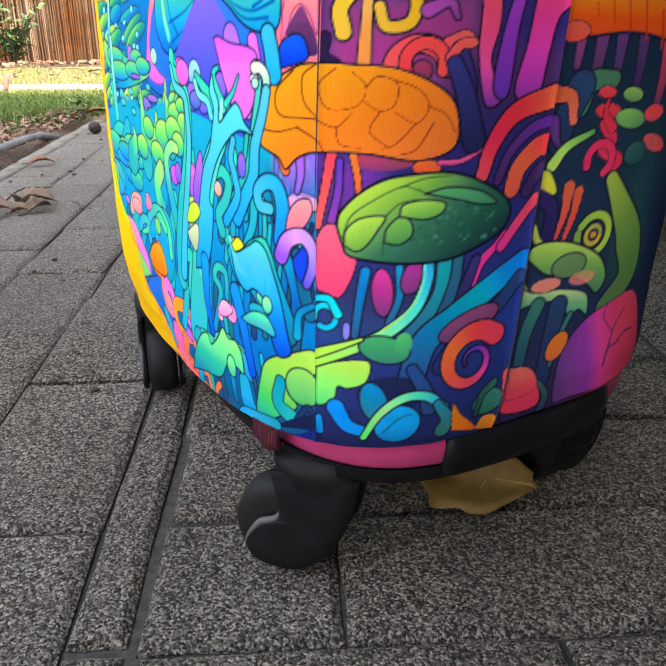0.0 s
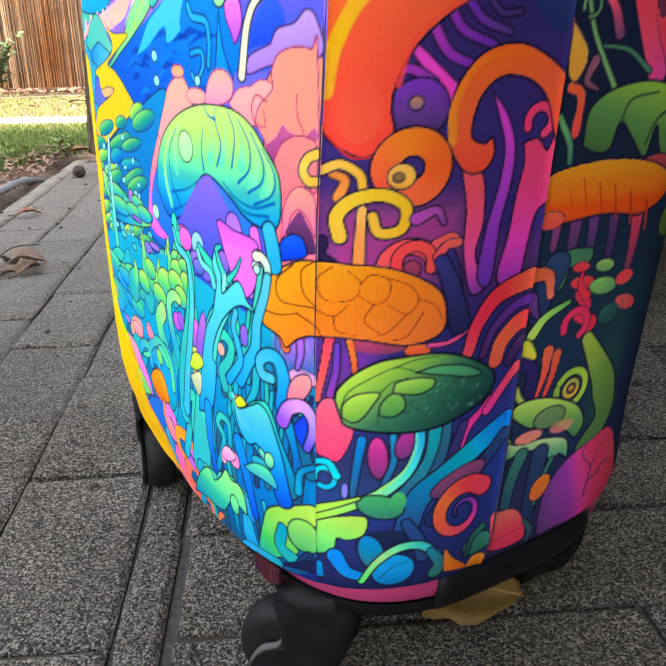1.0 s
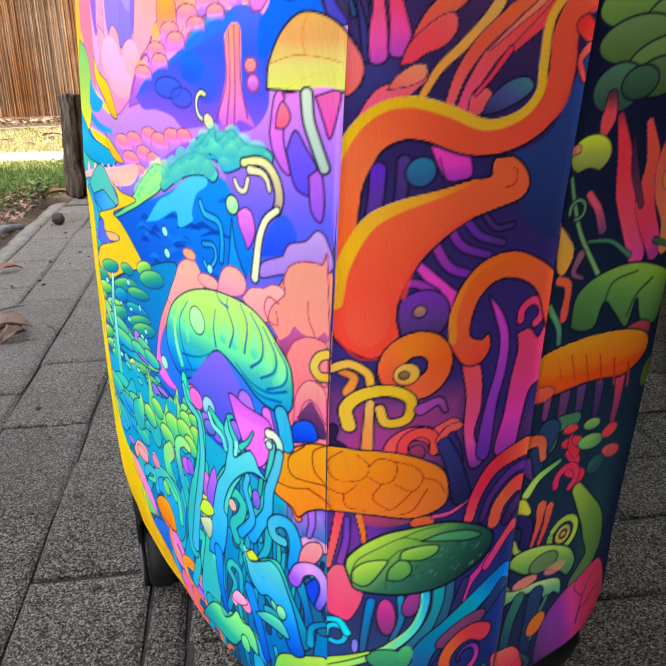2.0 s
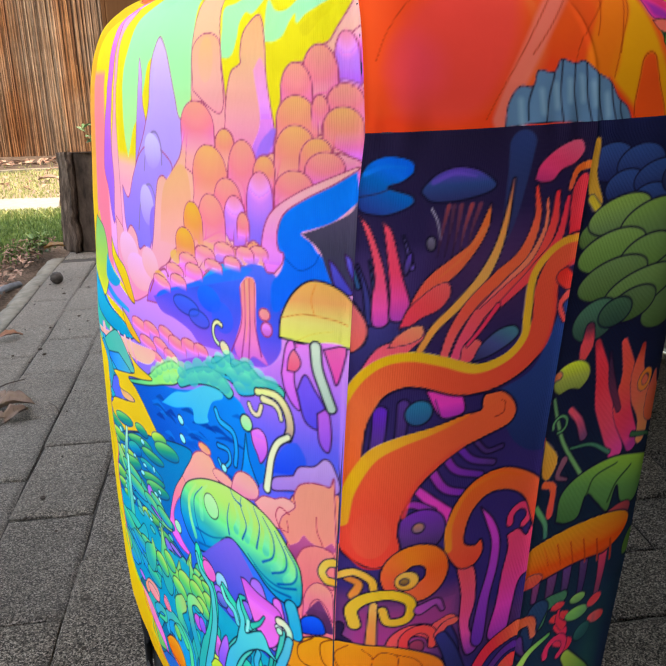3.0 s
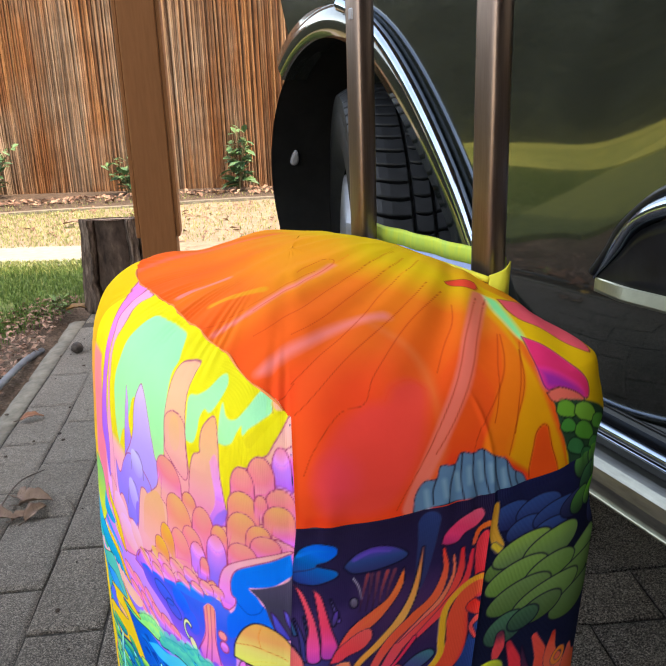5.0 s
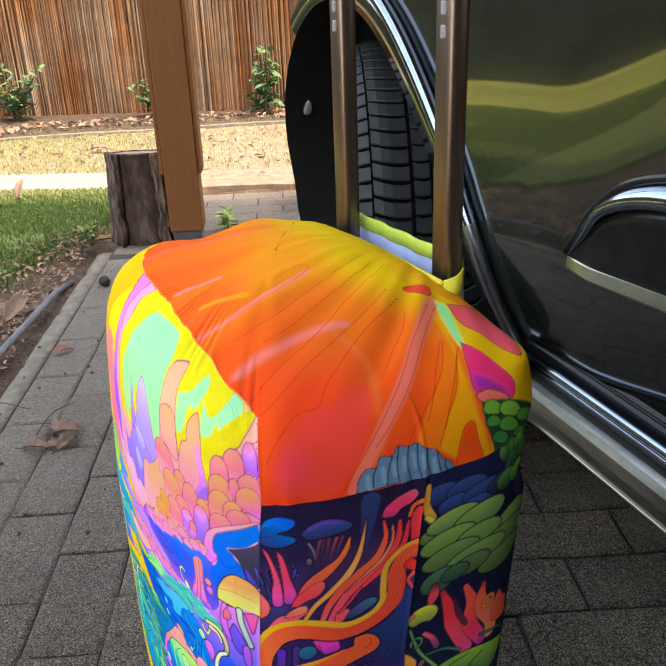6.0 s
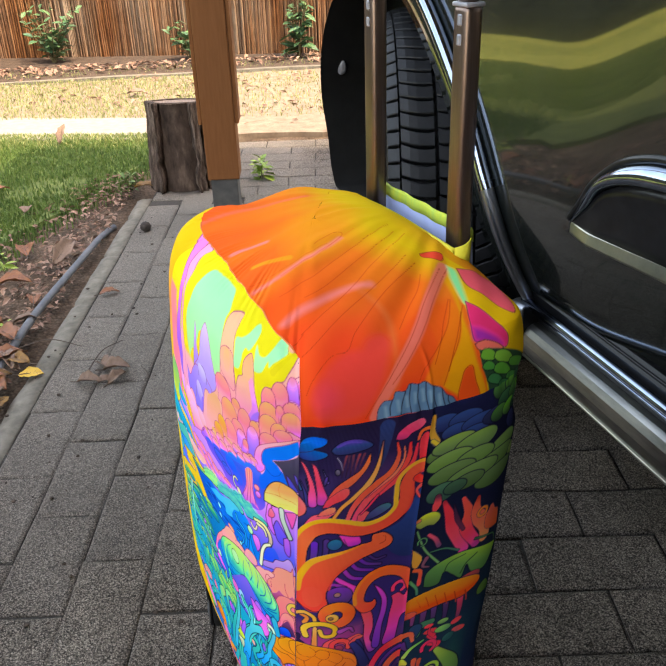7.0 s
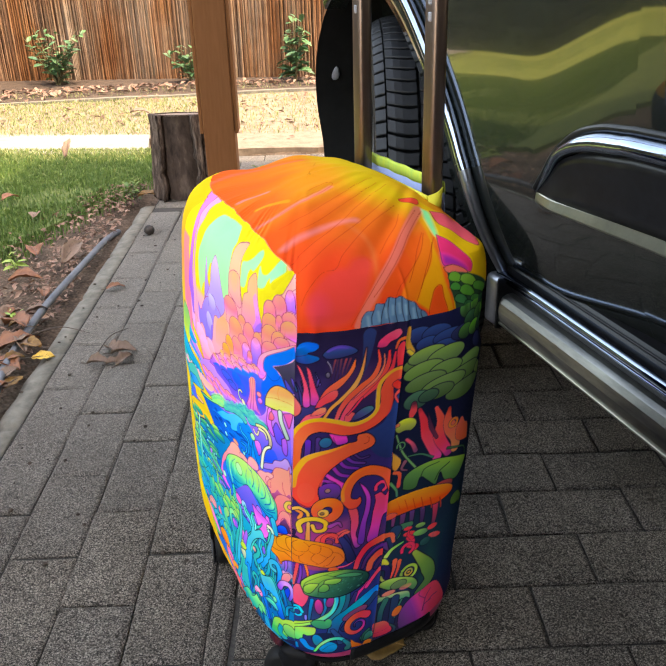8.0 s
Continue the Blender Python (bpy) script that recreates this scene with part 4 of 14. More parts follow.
    g.blob(-74.9, 418.7, 9.8, 7.8, ("#3858d8", "#2a68e8"), line=0, ink=ROSE, alpha=0.7)
    g.blob(-113.0, 416.6, 14.9, 4.8, ("#3054cc", "#3a6cdc"), line=0.6, ink=SEA, alpha=0.6)
    g.blob(-98.7, 412.6, 10.9, 4.4, ("#4058cc", "#3a66d8"), line=0.6, ink=SEA, alpha=0.6)
    g.poly([(-78.3, 440.4), (-59.2, 445.9), (-50.4, 446.6), (-57.9, 441.1), (-72.2, 437.0), (-98.7, 429.6), (-125.9, 422.1), (-154.4, 411.9), (-147.0, 417.3), (-106.8, 429.6)], ("#2068e4", "#3a80f0"), turn=90, line=0, ink=ROSE)
    g.poly([(-0.8, 491.4), (-9.6, 485.3), (-20.5, 479.9), (-31.4, 473.1), (-35.4, 464.9), (-34.8, 456.8), (-32.0, 453.4), (-33.4, 447.9), (-38.8, 440.5), (-36.4, 428.8), (-20.2, 440.5), (-5.4, 441.9), (-6.6, 450.7), (-14.4, 456.8), (-18.4, 461.5), (-23.2, 464.9), (-17.8, 467.0), (-8.9, 470.4), (-1.4, 476.5), (1.3, 480.6)], ("#1a66e0", "#1478ec", "#0e88f4"), turn=90, line=0, ink=ROSE)
    g.poly([(-23.2, 464.9), (-17.1, 467.0), (-8.9, 470.4), (-2.1, 474.4), (1.3, 478.5), (2.0, 457.4), (2.0, 441.8), (-0.8, 440.4), (-7.6, 443.8), (-11.0, 450.0), (-15.0, 458.8)], ("#3c3a64", "#46445e", "#5a5070"), turn=90, line=0, ink=ROSE)
    g.poly([(-10.3, 454.7), (-7.6, 452.7), (-2.1, 445.2), (0.6, 441.1), (-2.8, 440.4), (-7.6, 444.5)], ("#4a48b0", "#5c58c8"), turn=90, line=0.6, ink=PLUM)
    g.poly([(-3.5, 457.4), (-0.8, 455.4), (0.6, 450.0), (0.6, 446.6), (-2.1, 451.3)], ("#4a48b0", "#6a60c8"), turn=90, line=0.6, ink=PLUM)
    g.stroke([(-31.4, 454.0), (-23.9, 449.3), (-17.1, 452.0), (-14.4, 456.8)], 0.6, 0.6, ("#0c4cb0", "#0c4cb0"), line=0, ink=ROSE)
    g.poly([(-36.8, 446.6), (-41.6, 447.2), (-44.3, 456.1), (-42.2, 467.0), (-36.8, 474.4), (-25.9, 481.2), (-15.7, 486.0), (-4.2, 490.8), (-0.8, 492.1), (-0.1, 491.4), (-9.6, 485.3), (-20.5, 479.9), (-31.4, 473.1), (-35.4, 464.9), (-34.8, 457.4), (-32.0, 455.4), (-32.7, 451.3)], ("#dc80ec", "#f490d8", "#ffb4c0", "#ffc0a8"), turn=90, line=0.7, ink=ROSE)
    g.tuft(-46.3, 454.0, 5.8, 3.4, ("#d880e0", "#ff98b0", "#ffb890"))
    g.tuft(-55.2, 452.7, 6.1, 3.4, ("#d880e0", "#ff98b0", "#ffb890"))
    g.tuft(-70.8, 452.0, 8.5, 3.8, ("#d880e0", "#ff98b0", "#ffb890"))
    g.tuft(-88.5, 447.2, 9.9, 4.1, ("#d880e0", "#ff98b0", "#ffb890"))
    g.tuft(-106.8, 441.1, 10.2, 3.8, ("#d880e0", "#ff98b0", "#ffb890"))
    g.tuft(-123.8, 433.0, 10.9, 3.8, ("#d880e0", "#ff98b0", "#ffb890"))
    g.tuft(-144.9, 422.8, 13.6, 3.4, ("#d880e0", "#ff98b0", "#ffb890"))
    g.tuft(-64.7, 447.2, 6.4, 3.1, ("#d880e0", "#ff98b0", "#ffb890"))
    g.tuft(-81.0, 443.2, 8.1, 3.0, ("#d880e0", "#ff98b0", "#ffb890"))
    g.tuft(-101.4, 437.0, 9.2, 3.7, ("#d880e0", "#ff98b0", "#ffb890"))
    g.tuft(-120.4, 428.2, 9.5, 3.4, ("#d880e0", "#ff98b0", "#ffb890"))
    g.poly([(-58.6, 438.4), (-53.8, 442.5), (-48.4, 440.4), (-48.4, 424.1), (-47.0, 411.9), (-40.9, 403.0), (-50.4, 405.1), (-57.2, 399.6), (-64.7, 406.4), (-58.6, 422.1)], ("#b45cc0", "#e884a0", "#f49a7c"), turn=90, line=0, ink=ROSE)
    g.stroke([(-59.2, 437.0), (-58.6, 420.0), (-67.4, 403.7)], 0.5, 0.9, ("#a83c60", "#8a3480"), line=0, ink=ROSE)
    g.stroke([(-55.8, 440.4), (-55.8, 420.7), (-59.2, 402.4)], 0.5, 0.9, ("#a83c60", "#8a3480"), line=0, ink=ROSE)
    g.stroke([(-52.4, 441.8), (-52.4, 421.4), (-53.8, 402.4)], 0.5, 0.9, ("#a83c60", "#8a3480"), line=0, ink=ROSE)
    g.stroke([(-49.0, 440.4), (-49.0, 422.1), (-45.0, 406.4)], 0.5, 0.9, ("#a83c60", "#8a3480"), line=0, ink=ROSE)
    g.stroke([(-54.5, 440.4), (-53.8, 426.8), (-55.8, 411.2)], 1.6, 0.6, ("#ffb890", "#f08c90"), line=0, ink=ROSE)
    g.blob(-42.9, 426.8, 3.4, 2.8, ("#f88a98", "#ffae98"), line=0.7, ink=ROSE)
    g.blob(-41.6, 420.0, 3.4, 3.4, ("#b868d0", "#d880c8"), line=0.6, ink=ROSE)
    g.tuft(-191.8, 384.7, 17.0, 4.8, ("#d070d0", "#ff8cac", "#ffac98"))
    g.tuft(-170.8, 388.1, 13.9, 4.1, ("#d070d0", "#ff8cac", "#ffac98"))
    g.tuft(-142.9, 392.2, 14.6, 4.4, ("#d070d0", "#ff8cac", "#ffac98"))
    g.tuft(-155.1, 382.0, 14.0, 4.4, ("#d070d0", "#ff8cac", "#ffac98"))
    g.tuft(-128.6, 390.8, 12.2, 4.4, ("#d070d0", "#ff8cac", "#ffac98"))
    g.tuft(-111.6, 394.2, 10.2, 4.1, ("#d070d0", "#ff8cac", "#ffac98"))
    g.tuft(-98.7, 395.6, 7.9, 3.4, ("#d070d0", "#ff8cac", "#ffac98"))
    g.tuft(-179.6, 377.2, 14.6, 4.1, ("#d070d0", "#ff8cac", "#ffac98"))
    g.tuft(-164.6, 371.8, 12.6, 3.7, ("#d070d0", "#ff8cac", "#ffac98"))
    g.tuft(-139.5, 380.6, 11.5, 3.8, ("#d070d0", "#ff8cac", "#ffac98"))
    g.poly([(-127.9, 382.0), (-98.7, 392.2), (-74.9, 394.9), (-67.4, 403.0), (-58.6, 397.6), (-87.1, 386.7), (-113.0, 384.0)], ("#8a58d0", "#a468d4"), turn=90, line=0, ink=ROSE)
    g.stroke([(-274.8, 442.5), (-264.6, 416.0), (-228.6, 403.0), (-202.0, 399.0)], 3.0, 2.5, ("#f0e428", "#f4dc20"), line=0, ink=SEA, mid=5)
    g.stroke([(-291.8, 429.6), (-279.6, 405.1), (-249.0, 390.8), (-215.0, 388.8)], 3.5999999999999996, 3.0, ("#3a7ae0", "#2a9ad0"), line=0, ink=SEA, mid=6)
    g.stroke([(-270.0, 386.0), (-235.4, 381.3), (-198.0, 374.5)], 4.2, 3.5, ("#f0e020", "#f4d018"), line=0, ink=SEA, mid=7)
    g.stroke([(-300.0, 401.0), (-271.4, 382.6), (-238.1, 372.4)], 5.3999999999999995, 4.5, ("#1a6ad8", "#1e8ad0"), line=0, ink=SEA, mid=9)
    g.stroke([(-326.5, 368.4), (-264.6, 365.6), (-223.8, 358.2)], 5.3999999999999995, 4.5, ("#1a9ab0", "#58c080"), line=0, ink=SEA, mid=9)
    g.stroke([(-324.4, 350.7), (-284.3, 345.2), (-246.2, 343.2)], 4.8, 4.0, ("#149898", "#2cb4a0"), line=0, ink=SEA, mid=8)
    g.poly([(-37.6, 392.6), (-30.5, 408.4), (-26.1, 415.9), (-15.9, 416.7), (-6.5, 415.4), (-4.6, 396.1), (-2.6, 374.1), (-2.4, 350.9), (-13.9, 357.4), (-25, 351.5), (-32.6, 364.2)], ("#2c75c9", "#8a62d8", "#c068d8", "#e070c8"), turn=90, line=0.4, ink=PLUM)
    g.blob(-25.6, 408.9, 3.9, 6.1, ("#e06797", "#f07997"), turn=4, line=0.2, alpha=0.75, ink=PLUM)
    g.blob(-9.6, 403, 5, 8.9, ("#d858b8", "#f077c1"), turn=4, line=0.2, alpha=0.75, ink=PLUM)
    g.blob(-8.1, 366, 5.2, 9.6, ("#7a6bd8", "#a070d8"), turn=4, line=0.2, alpha=0.75, ink=PLUM)
    g.blob(-30.3, 393.6, 7.1, 7.5, ("#b068d8", "#d078d0"), turn=4, line=0.2, alpha=0.75, ink=PLUM)
    g.poly([(-21.5, 350.1), (-16.1, 359.1), (-7.9, 362.5), (-1.9, 360.8), (-1.3, 348.7), (-11.4, 347.8)], ("#8a86c8", "#a890d0"), turn=90, line=0.6, ink=PLUM)
    g.ring(-78.6, 409.9, 5.6, 2.4, 60, 260, ("#e8e8a0", "#d0e0b0"), line=0.8)
    g.blob(-73.5, 403.5, 4.5, 3.2, ("#f0d890", "#f0e8b0"), turn=-20, line=0.7, ink=PLUM)
    g.blob(-60.5, 392.9, 14.7, 7.2, ("#10a0ea", "#21b0d7"), turn=0, line=0.7, ink=SEA)
    g.blob(-74.4, 392.5, 13.2, 5.4, ("#16a1d7", "#3dbec4"), turn=0, line=0.7, ink=SEA)
    g.wash(-420, -290, 300, 400, ("#1890d0", "#20a8b0", "#58c090"), 4)
    g.poly([(-284.2, 439.8), (-263.4, 433.2), (-256.5, 415.4), (-261.8, 395.9), (-278.6, 385), (-317, 399.9)], ("#d0cc30", "#9ebf5a", "#7ab472"), turn=90, line=0.3, ink=SEA)
    g.poly([(-317.2, 396.9), (-284.8, 389.8), (-264.4, 381.6), (-225, 377.1), (-209.4, 372), (-238.6, 366.5), (-279.3, 367.5), (-316.8, 372.7)], ("#0c92c2", "#10a5c9", "#1a88c9"), turn=90, line=0.3, ink=SEA)
    g.poly([(-259.9, 417.7), (-245.8, 408.6), (-230.9, 404.7), (-245.3, 398.1), (-263.9, 401.1)], ("#1a92c9", "#2ca5d0"), turn=90, line=0, ink=SEA)
    g.poly([(-244.9, 430.8), (-235.3, 421.4), (-215, 415.9), (-204.3, 406), (-199.1, 397.5), (-212, 398.4), (-224.9, 405.9), (-237.2, 412.2), (-246.2, 419.1)], ("#e5b028", "#dfc524", "#d0c524"), turn=90, line=0.5, ink=SEA)
    g.poly([(-232.5, 386.6), (-214.6, 381.5), (-193.9, 373.8), (-209.2, 372.5), (-225, 377.1)], ("#ffc030", "#d8c128"), turn=90, line=0.4, ink=SEA)
    g.poly([(-315.7, 352.7), (-262.2, 362), (-210.3, 369.1), (-169.2, 374.5), (-179.8, 363.6), (-214.3, 357.6), (-254, 355), (-291.7, 350.1)], ("#ffb19f", "#ffcaa8", "#ffb8a8"), turn=90, line=0, ink=SEA)
    g.stroke([(-283, 359.4), (-281.3, 352.3), (-275.6, 346.9)], 9.8, 3.4, ("#f0b8b0", "#d87a98"), line=0, ink=SEA)
    g.stroke([(-262.1, 362.3), (-259.4, 355.6), (-253.9, 350.4)], 6.9, 2.5, ("#f0b8b0", "#d87a98"), line=0, ink=SEA)
    g.stroke([(-245.6, 364.3), (-242.1, 358), (-236.1, 353)], 5.8, 2.2, ("#f0b8b0", "#d87a98"), line=0, ink=SEA)
    g.stroke([(-231.1, 366), (-226.9, 360), (-220.3, 355.3)], 5.2, 2, ("#f0b8b0", "#d87a98"), line=0, ink=SEA)
    g.stroke([(-217.8, 367.4), (-212.9, 361.7), (-205.9, 357.3)], 4.8, 1.8, ("#f0b8b0", "#d87a98"), line=0, ink=SEA)
    g.poly([(-314.9, 348), (-280.2, 354), (-234, 353.5), (-212.7, 349.2), (-230.6, 342.4), (-263.9, 329.2), (-288.8, 316.6), (-271.4, 309.4), (-315.4, 291.8), (-313.9, 277.3), (-313, 282.6), (-314.4, 315.8)], ("#0988bb", "#0ea5bb", "#20a0e0"), turn=90, line=0.3, ink=SEA)
    g.stroke([(-283.2, 349.5), (-246.7, 351.9), (-216, 347.4)], 5.3, 2.6, ("#40b8af", "#64b7b3"), line=0.5, mid=29.4, ink=SEA)
    g.stroke([(-316.3, 344.1), (-316.4, 335.2), (-273.1, 336.7)], 0.8, 4.5, ("#30a8af", "#88d0af"), line=0.5, mid=31.9, ink=SEA)
    g.stroke([(-315.9, 331.9), (-299.5, 329.1), (-267.9, 331.2)], 0.9, 3.9, ("#3090e0", "#38a1aa"), line=0.5, mid=38.3, ink=SEA)
    g.stroke([(-272.7, 342.2), (-248.7, 342.3), (-226.3, 343.9)], 5.2, 2.1, ("#2080e0", "#50b0cc"), line=0.5, mid=16.4, ink=SEA)
    g.stroke([(-314.9, 319), (-315.6, 310.5), (-283, 315)], 0.7, 4.7, ("#2890e0", "#60c0af"), line=0.5, mid=13.4, ink=SEA)
    g.stroke([(-314.4, 305.9), (-315.8, 299.7), (-285.5, 306.1)], 1.1, 3.8, ("#30a8c3", "#90bb72"), line=0.5, mid=4.3, ink=SEA)
    g.stroke([(-314.2, 294.3), (-315.5, 295.8), (-287.1, 303.7)], 1.2, 2.2, ("#40b0af", "#90d868"), line=0.5, mid=4.7, ink=SEA)
    g.poly([(-256.6, 324.4), (-238.3, 327.3), (-224.7, 322.4), (-248.1, 318.2)], ("#ffca7e", "#ffc18e"), turn=60, line=0.4, ink=SEA)
    g.stroke([(-273.2, 295.6), (-259.1, 306), (-277.7, 303.2)], 4.7, 3.9, ("#c88a10", "#c88a10"), line=0, ink=SEA)
    g.blob(-235, 309.8, 3.5, 2.9, ("#d89821", "#e0a62a"), turn=20, line=0, ink=SEA)
    g.blob(-232.8, 305.1, 3.4, 2.9, ("#d89821", "#e0a62a"), turn=20, line=0, ink=SEA)
    g.blob(-215.3, 307.3, 3.1, 2.7, ("#d89821", "#e0a62a"), turn=20, line=0, ink=SEA)
    g.blob(-250.3, 313.1, 3.8, 3, ("#d89821", "#e0a62a"), turn=20, line=0, ink=SEA)
    g.poly([(-287.2, 272.2), (-248.7, 290.4), (-223.3, 299.5), (-197.4, 298.3), (-179.6, 294.6), (-174.3, 288.9), (-196.1, 285.2), (-232.2, 279.6), (-263.4, 273)], ("#1088b9", "#30a89c", "#80d088", "#b0e468"), turn=70, line=0.55, ink=SEA)
    g.poly([(-259, 271.9), (-232, 280.3), (-202.4, 281.3), (-177.7, 281.3), (-168.9, 273.6), (-191, 268.7), (-228, 264.3), (-247.4, 266.9)], ("#0788a5", "#1c98c3", "#60c892", "#90dc68"), turn=70, line=0.55, ink=SEA)
    g.stroke([(-243.4, 290.2), (-218.5, 292.1), (-191.6, 289.4)], 2, 1.8, ("#0c6a80", "#0c6a80"), line=0, ink=SEA)
    g.stroke([(-244.5, 274.3), (-210.1, 276.2), (-179, 275.5)], 2.2, 1.6, ("#0c6a80", "#0c6a80"), line=0, ink=SEA)
    g.blob(-250.6, 296.7, 5.3, 3.5, ("#e0d8a0", "#c8d8b0"), turn=0, line=0.3, ink=SEA)
    g.poly([(-32.4, 317.8), (-27.3, 336.5), (-18, 346.7), (-7.3, 349.4), (-0.8, 347.1), (-0.1, 324.7), (-3.7, 315.7), (-11.3, 314.8), (-13.8, 321.4), (-21.9, 313.6)], ("#ff8c7e", "#ffa57e", "#ff9e75"), turn=90, line=0.9, ink=PLUM)
    g.stroke([(-21.9, 311.9), (-12.4, 313), (-0.4, 312)], 13.7, 17.4, ("#f88c7e", "#ff9e7e"), line=0.8, ink=PLUM)
    g.stroke([(-21.7, 300.7), (-12.8, 289.5), (-0.5, 292.2)], 11.1, 8.9, ("#ff9e86", "#f88a86"), line=0.7, ink=PLUM)
    g.stroke([(-16.2, 281.6), (-6.7, 281.9), (0.1, 274.2)], 7.5, 7.2, ("#7a3c7c", "#5a3478"), line=0.5, ink=PLUM)
    g.ring(-9, 281.3, 9.6, 6, 170, 10, ("#f88082", "#ff978e"), line=0.8)
    g.poly([(-18.8, 269.1), (-11.3, 273.7), (-0.9, 271.6), (-0.3, 261.2), (-20.2, 254.1)], ("#09538d", "#106bc9"), turn=90, line=0.6, ink=PLUM)
    g.ring(-4.2, 301.5, 4.8, 3.9, 80, 300, ("#e0c888", "#d8ae5f"), line=0.8)
    g.blob(-217.1, 262.4, 17.9, 5.3, ("#1880d6", "#40b89c", "#88bf72"), turn=0, line=0.5, ink=SEA)
    g.stroke([(-12.6, 416), (-10.7, 404.7), (-6.1, 387.8)], 3.4, 3.1, ("#d0e8d8", "#b8d8d8"), line=0.9)
    g.poly([(-34, 417.9), (-32.9, 427.7), (-26.6, 439.2), (-17.9, 445.3), (-7.8, 443.8), (0.2, 438.2), (5.9, 429.9), (7, 422.4), (4.1, 417.4), (-6.6, 417.1), (-19.9, 417.1)], ("#f0f070", "#f4e880", "#f8b670", "#f8c068"), turn=90, line=1.1)
    g.stroke([(-32.4, 427.4), (-20.3, 430.2), (-7.1, 429), (-0.9, 427.1)], 0.7, 0.7, ("#b87838", "#b87838"), line=0)
    g.stroke([(-15.9, 443.7), (-17.6, 437), (-16, 430.4)], 0.6, 0.6, ("#c07838", "#c07838"), line=0)
    g.stroke([(-24.1, 417.9), (-16.1, 421.9), (-6.9, 423.9)], 0.5, 0.3, ("#b0a040", "#b0a040"), line=0)
    # the sea under the clouds and the violet column beside it
    g.poly([(-60.6, 386.7), (-32.7, 407.8), (-19.8, 416.6), (-1.4, 417.3), (-2.1, 399.6), (-1.4, 354.8), (-3.5, 346.6), (-37.5, 340.5), (-49.0, 358.8), (-61.3, 372.4)], ("#3a6ae8", "#6a68e4", "#a878e4", "#dc88e0"), turn=90, line=0, ink=SEA)
    g.poly([(-238.8, 335.0), (-191.2, 349.3), (-136.8, 362.2), (-84.4, 377.9), (-61.3, 378.6), (-52.4, 360.2), (-48.4, 337.8), (-151.0, 304.4), (-191.8, 305.1), (-205.4, 320.8)], ("#0a50b8", "#0a68cc", "#1288dc"), turn=75, line=0, ink=SEA)
    sea_streaks(g)
    g.poly([(-32.7, 401.0), (-30.0, 415.3), (-25.9, 416.6), (-25.2, 407.1), (-25.2, 397.6), (-21.8, 385.4), (-25.9, 386.7), (-30.7, 393.5)], ("#b868e0", "#e880d8"), turn=90, line=0.8, ink=PLUM)
    g.poly([(-23.9, 394.2), (-19.8, 402.4), (-14.4, 395.6), (-8.9, 386.7), (-10.3, 377.2), (-19.1, 379.9)], ("#5a50d8", "#8060e0"), turn=90, line=0.8, ink=PLUM)
    g.poly([(-11.0, 415.3), (-1.4, 417.3), (-1.4, 410.5), (-4.2, 399.6), (-6.9, 405.1)], ("#e050b8", "#ff78c4"), turn=90, line=0.9, ink=PLUM)
    g.poly([(-29.3, 403.0), (-28.6, 409.2), (-25.9, 413.2), (-22.5, 409.2), (-22.5, 405.8), (-25.2, 403.0)], ("#ff7098", "#f88898"), turn=90, line=0.8, ink=PLUM)
    g.poly([(-13.0, 384.7), (-8.9, 387.4), (-6.9, 384.7), (-5.5, 373.8), (-6.9, 366.3), (-11.6, 371.1)], ("#8a58d8", "#b868d8"), turn=90, line=0.8, ink=PLUM)
    g.stroke([(-15.0, 416.0), (-13.7, 406.4), (-10.3, 397.6), (-6.2, 388.1)], 5.4, 4.8, ("#c4d0b8", "#a8bca8"), line=1.0, ink=SEA)
    g.poly([(-37.5, 348.6), (-35.4, 357.5), (-30.0, 365.0), (-23.2, 367.7), (-17.8, 358.8), (-22.5, 354.1), (-23.9, 351.4)], ("#2450e0", "#4068e8"), turn=90, line=0, ink=SEA)
    g.poly([(-25.2, 350.7), (-21.8, 356.1), (-13.7, 358.2), (-8.2, 362.9), (-3.5, 358.8), (-1.4, 345.9), (-24.6, 342.5), (-38.2, 339.1), (-37.5, 345.9)], ("#9a78d0", "#b898d8"), turn=90, line=0.8, ink=PLUM)
    g.poly([(-177.6, 358.8), (-168.0, 365.0), (-151.7, 373.1), (-136.8, 378.6), (-127.2, 378.6), (-119.8, 376.5), (-123.2, 372.4), (-137.4, 364.3), (-159.2, 356.8), (-183.0, 348.6), (-223.1, 337.1), (-238.8, 335.0), (-200.0, 347.3)], ("#38b098", "#90d878", "#c0e870"), turn=90, line=0.9, ink=SEA)
    g.poly([(-162.6, 344.6), (-138.1, 359.5), (-118.4, 366.3), (-97.3, 376.5), (-80.3, 379.2), (-78.3, 375.2), (-89.2, 369.7), (-95.3, 360.2), (-95.3, 356.1), (-110.9, 350.7), (-114.3, 358.2), (-140.2, 349.3)], ("#10b4f0", "#40d0f0"), turn=90, line=0, ink=SEA)
    g.poly([(-132.7, 368.4), (-121.8, 377.2), (-100.7, 386.0), (-83.0, 389.4), (-71.5, 384.7), (-67.4, 381.3), (-72.2, 377.2), (-81.7, 379.2), (-97.3, 377.2), (-112.3, 372.4), (-127.2, 366.3)], ("#28b8c0", "#68e0c0"), turn=90, line=0.9, ink=SEA)
